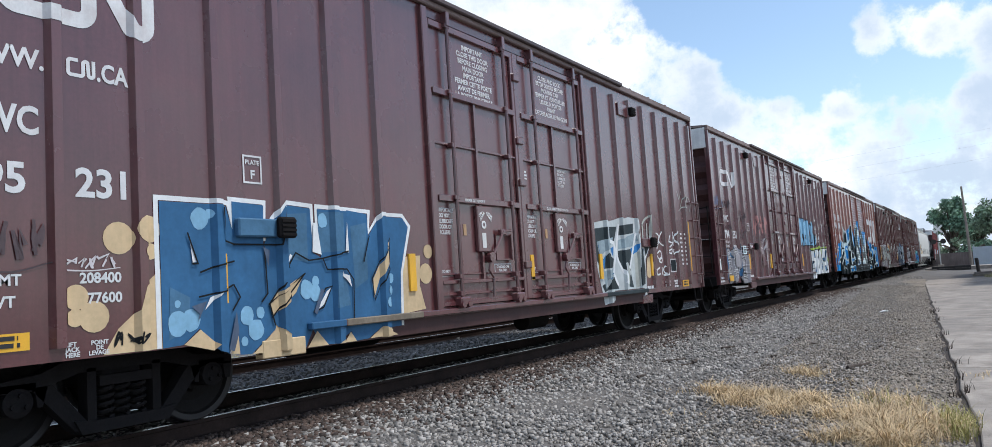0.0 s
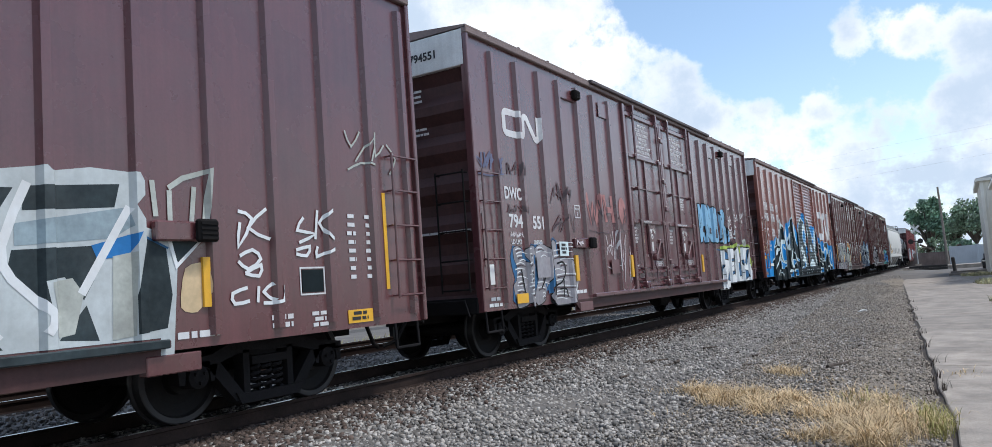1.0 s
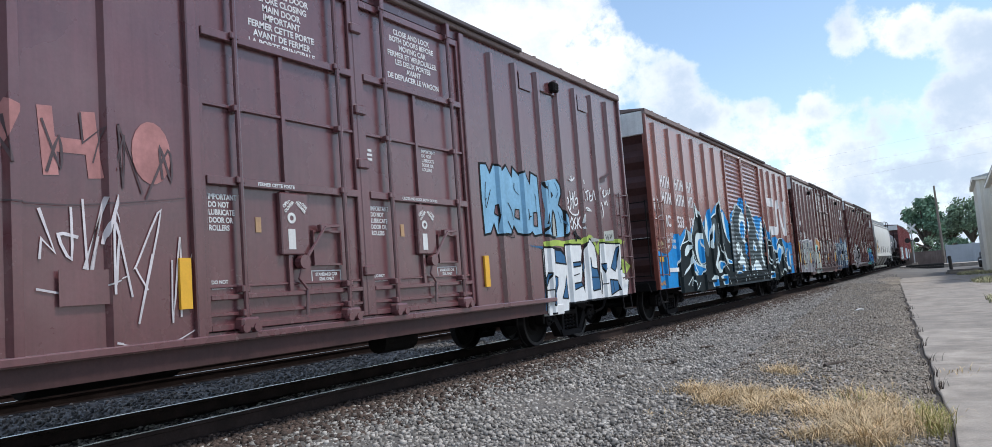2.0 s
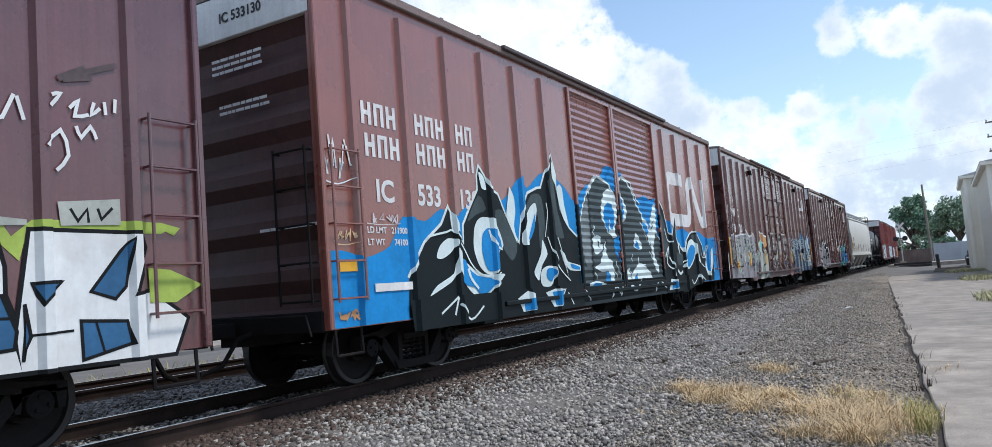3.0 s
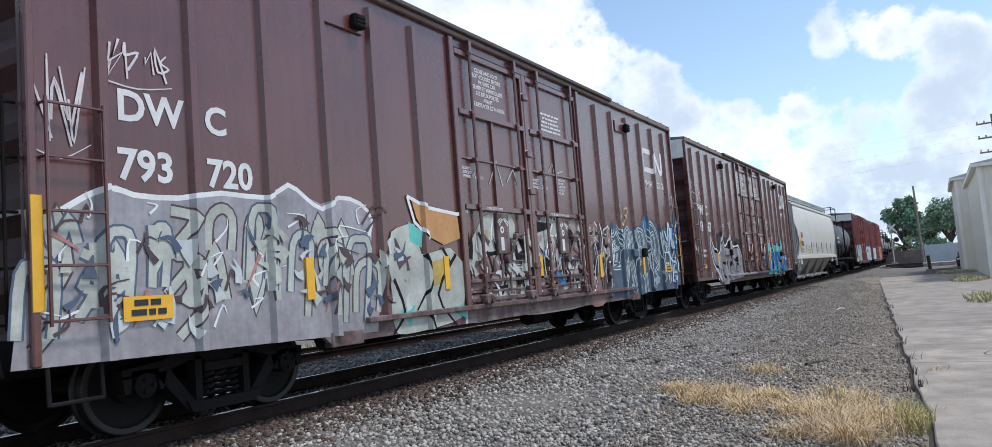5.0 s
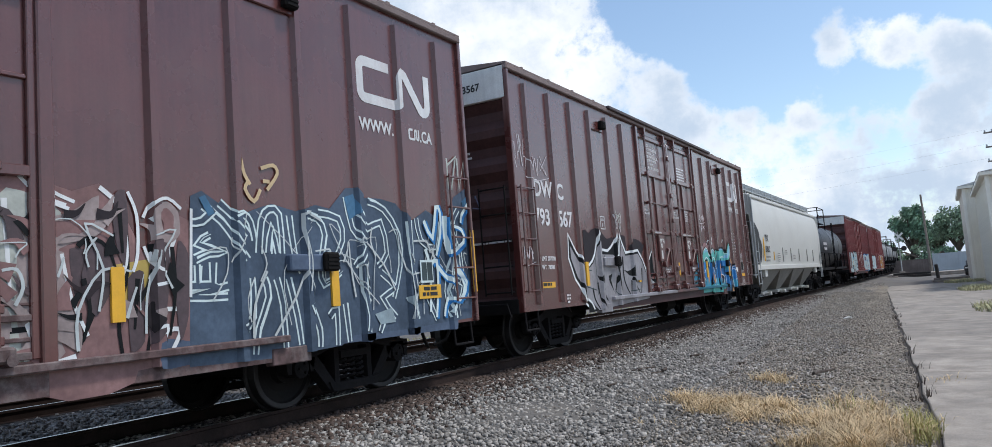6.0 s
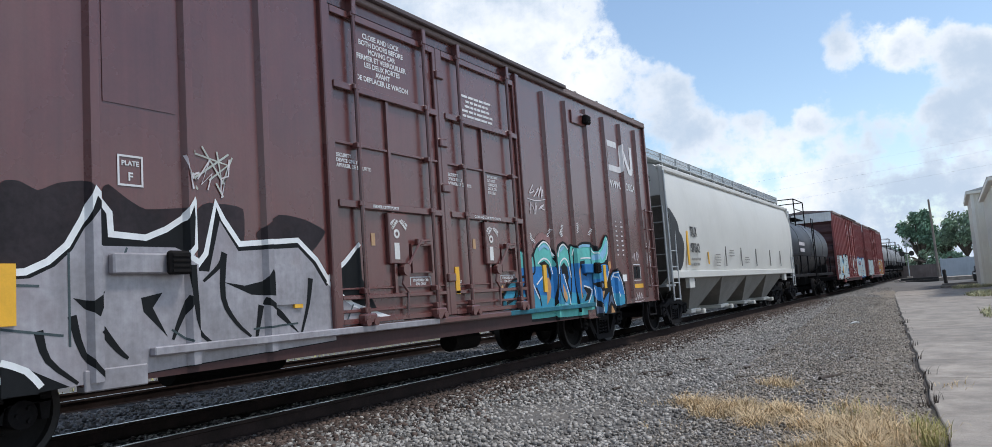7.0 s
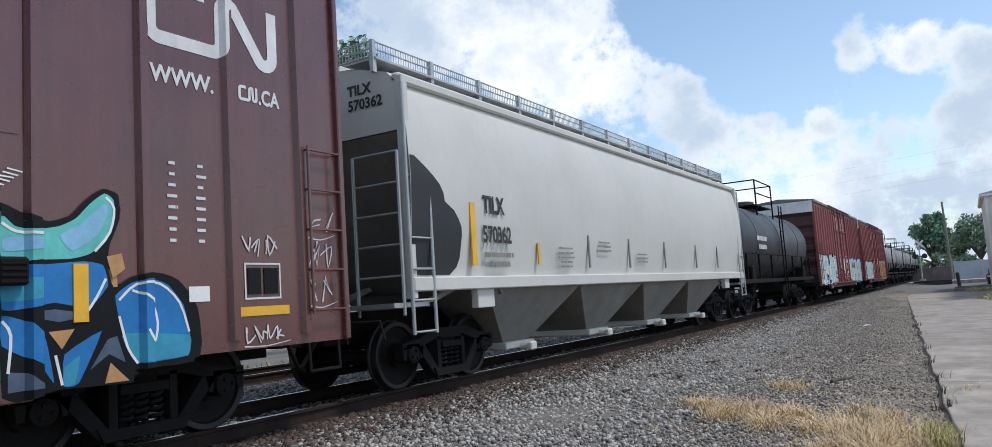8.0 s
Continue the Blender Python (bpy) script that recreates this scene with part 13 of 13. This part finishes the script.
def tree(x, y, z0, lumps, seed, leaf, size, count, label):
    """Trunk with limbs, and a crown of separate leaf clumps round them."""
    top = empty("tree")
    rnd = random.Random(seed)
    b = B()
    heads = [Vector(l[:3]) for l in lumps]
    rod_pts = [Vector((0, 0, z0)), Vector((0.1, 0, z0 + 1.5)), Vector((0.0, 0.1, z0 + 3.0))]
    for i in range(2):
        rod(b, rod_pts[i], rod_pts[i + 1], 0.38 - 0.08 * i, 9)
    for h in heads:
        mid = (rod_pts[-1] + h) / 2 + Vector((0, 0, 0.3))
        rod(b, rod_pts[-1], mid, 0.16, 7)
        rod(b, mid, h, 0.09, 6)
    part("trunk", b, BARK, top)
    verts, faces = [], []
    for lx, ly, lz, r in lumps:
        for _ in range(int(count * r * r)):
            d = Vector((rnd.gauss(0, 1), rnd.gauss(0, 1), rnd.gauss(0, 1))).normalized()
            q = Vector((lx, ly, lz)) + d * r * (rnd.random() ** 0.35) * rnd.uniform(0.75, 1.15)
            n = Vector((rnd.gauss(0, 1), rnd.gauss(0, 1), rnd.gauss(0, 1) + 0.6)).normalized()
            u = n.orthogonal().normalized()
            w = n.cross(u)
            s = size * rnd.uniform(0.5, 1.3)
            i = len(verts)
            verts += [tuple(q + u * s), tuple(q + w * s * 0.6), tuple(q - u * s), tuple(q - w * s * 0.6)]
            faces.append((i, i + 1, i + 2, i + 3))
    me = bpy.data.meshes.new("crown")
    me.from_pydata(verts, [], faces)
    me.materials.append(leaf)
    c = new("crown", me)
    c.parent = top
    top.matrix_basis = pose(x, y, 0)
    tagged(top, label, "tree", "trees beyond the crossing")


def crown(rx, rz, zc, n, seed, r=1.4):
    rnd = random.Random(seed)
    out = []
    for _ in range(n):
        a, f = rnd.uniform(0, 6.283), math.sqrt(rnd.random())
        zz = rnd.uniform(-1, 1)
        k = math.sqrt(max(0.05, 1 - zz * zz * 0.8))
        out.append((rx * f * k * math.cos(a), rx * f * k * math.sin(a), zc + rz * zz, r * rnd.uniform(0.6, 1.15)))
    return out


tree(-4.9, 160, -0.5, crown(3.3, 3.0, 7.6, 20, 1), 1, LEAF, 0.30, 230, "round dark green broadleaf tree beyond the crossing")
tree(2.2, 150, -0.5, crown(2.6, 3.2, 7.2, 16, 2), 2, LEAF_B, 0.26, 170, "loose pale green tree with an airy crown")
tree(-0.9, 168, -0.5, crown(2.8, 2.3, 5.0, 14, 3), 3, LEAF_B, 0.28, 190, "low pale green tree behind the grey wall")
tree(7.0, 165, -0.5, crown(4.0, 3.0, 6.0, 18, 4), 4, LEAF, 0.3, 180, "broad green tree behind the grey wall")
tree(-53.5, 60, -0.5, crown(4.5, 8.0, 20.0, 26, 6, 2.0), 6, LEAF, 0.34, 90, "tall tree whose top shows above the train")
tree(0.5, 140, -0.5, crown(3.0, 1.2, 1.6, 14, 7, 1.0), 7, LEAF, 0.22, 200, "low green bushes growing along the grey wall")
tree(-5.0, 150, -0.5, crown(3.6, 1.4, 2.0, 16, 8, 1.2), 8, LEAF_B, 0.24, 180, "low scrub under the round tree")
tree(-10.5, 175, -0.5, crown(3.0, 1.6, 3.0, 12, 5), 5, LEAF, 0.3, 160, "low bushy tree at the bend of the line")


def parked_car():
    """Back of a dark car beside the shed."""
    top = empty("parked_car")
    b = B()
    prism(b, [(-0.85, 0.30), (0.85, 0.30), (0.88, 0.75), (0.80, 0.95), (-0.80, 0.95), (-0.88, 0.75)], 0, 4.2, "y")
    bmesh.ops.bevel(b, geom=b.edges[:], offset=0.05, segments=2, affect="EDGES")
    part("body", b, BLACKP, top)
    b = B()
    prism(b, [(0.35, 0.95), (0.75, 1.42), (2.4, 1.42), (3.1, 0.95)], -0.70, 0.70, "x")
    bmesh.ops.bevel(b, geom=b.edges[:], offset=0.04, segments=1, affect="EDGES")
    part("cabin", b, TANKBLACK, top)
    for s in (-0.72, 0.72):
        b = B()
        box(b, s - 0.12, s + 0.12, -0.02, 0.03, 0.68, 0.80, 0, 0.01)
        part("headlight", b, PAPER, top, "pale lamp glass")
        for y in (0.8, 3.3):
            w = B()
            lathe(w, [(s - 0.1, 0.02), (s - 0.1, 0.30), (s + 0.1, 0.30), (s + 0.1, 0.02)], 18, "x")
            bmesh.ops.translate(w, verts=w.verts, vec=(0, y, 0.31))
            part("wheel", w, RUBBER, top)
    top.matrix_basis = pose(2.35, 84, -0.44)
    tagged(top, "dark parked car standing behind the cream shed", "car")


parked_car()


def far_side():
    """Beyond the train: dark cinders, then a pale road."""
    b = B()
    xs = [-13.9, -14.5, -16, -18, -20, -22, -25]
    ys = [-40, -10] + [4 * k for k in range(25)]
    rows = [[b.verts.new((x, y, ground_z(x, y) + (0.03 if -25 < x else 0.02))) for x in xs] for y in ys]
    for p, q in zip(rows[:-1], rows[1:]):
        for i in range(len(xs) - 1):
            b.faces.new((p[i], p[i + 1], q[i + 1], q[i]))
    bmesh.ops.recalc_face_normals(b, faces=b.faces)
    tagged(part("ground_cinders", b, CINDER), "dark cinder ground on the far side of the track", "ground", kind="structure")
    b = B()
    prism(b, [(-34, -40), (-26, -40), (-26, 95), (-34, 95)], -0.6, -0.40, "z")
    tagged(part("road_far", b, CONCRETE), "pale road running along the far side of the line", "road", kind="structure")


CINDER = mat("dark_cinders", (0.055, 0.050, 0.046), 0.95, 0, 0.4, 0.8, 0.6, 22, 0, (0.10, 0.09, 0.075), 0.5)
far_side()
blades("rough_grass", tuple((-16.6, 2 + 3.2 * k, 1.6, 1.8, 90) for k in range(14)), WEED, 8, 0.35, "rough green grass beyond the far rail", 0.8, 0.02, "grass")


def motions():
    n = frame(8.0)
    for car, s0, trucks, axles in TRAIN:
        rows = []
        for k in range(0, 33):
            t = k * 0.25
            s = s0 - gone(t)
            (p, _), (q, _) = way(s + trucks[0]), way(s + trucks[1])
            d = (q - p).normalized()
            o = p - d * trucks[0]
            rows.append((t, pose(o.x, o.y, 0, 0, 0, math.degrees(math.atan2(-d.x, d.y)))))
        walk(car, rows)
        for i, ax in enumerate(axles):
            y = ax.location.y
            walk(ax, [((k - 1) / FPS, pose(0, y, WHEEL_R, math.degrees(gone((k - 1) / FPS) / WHEEL_R) + 17 * i)) for k in range(1, n + 1)])


motions()
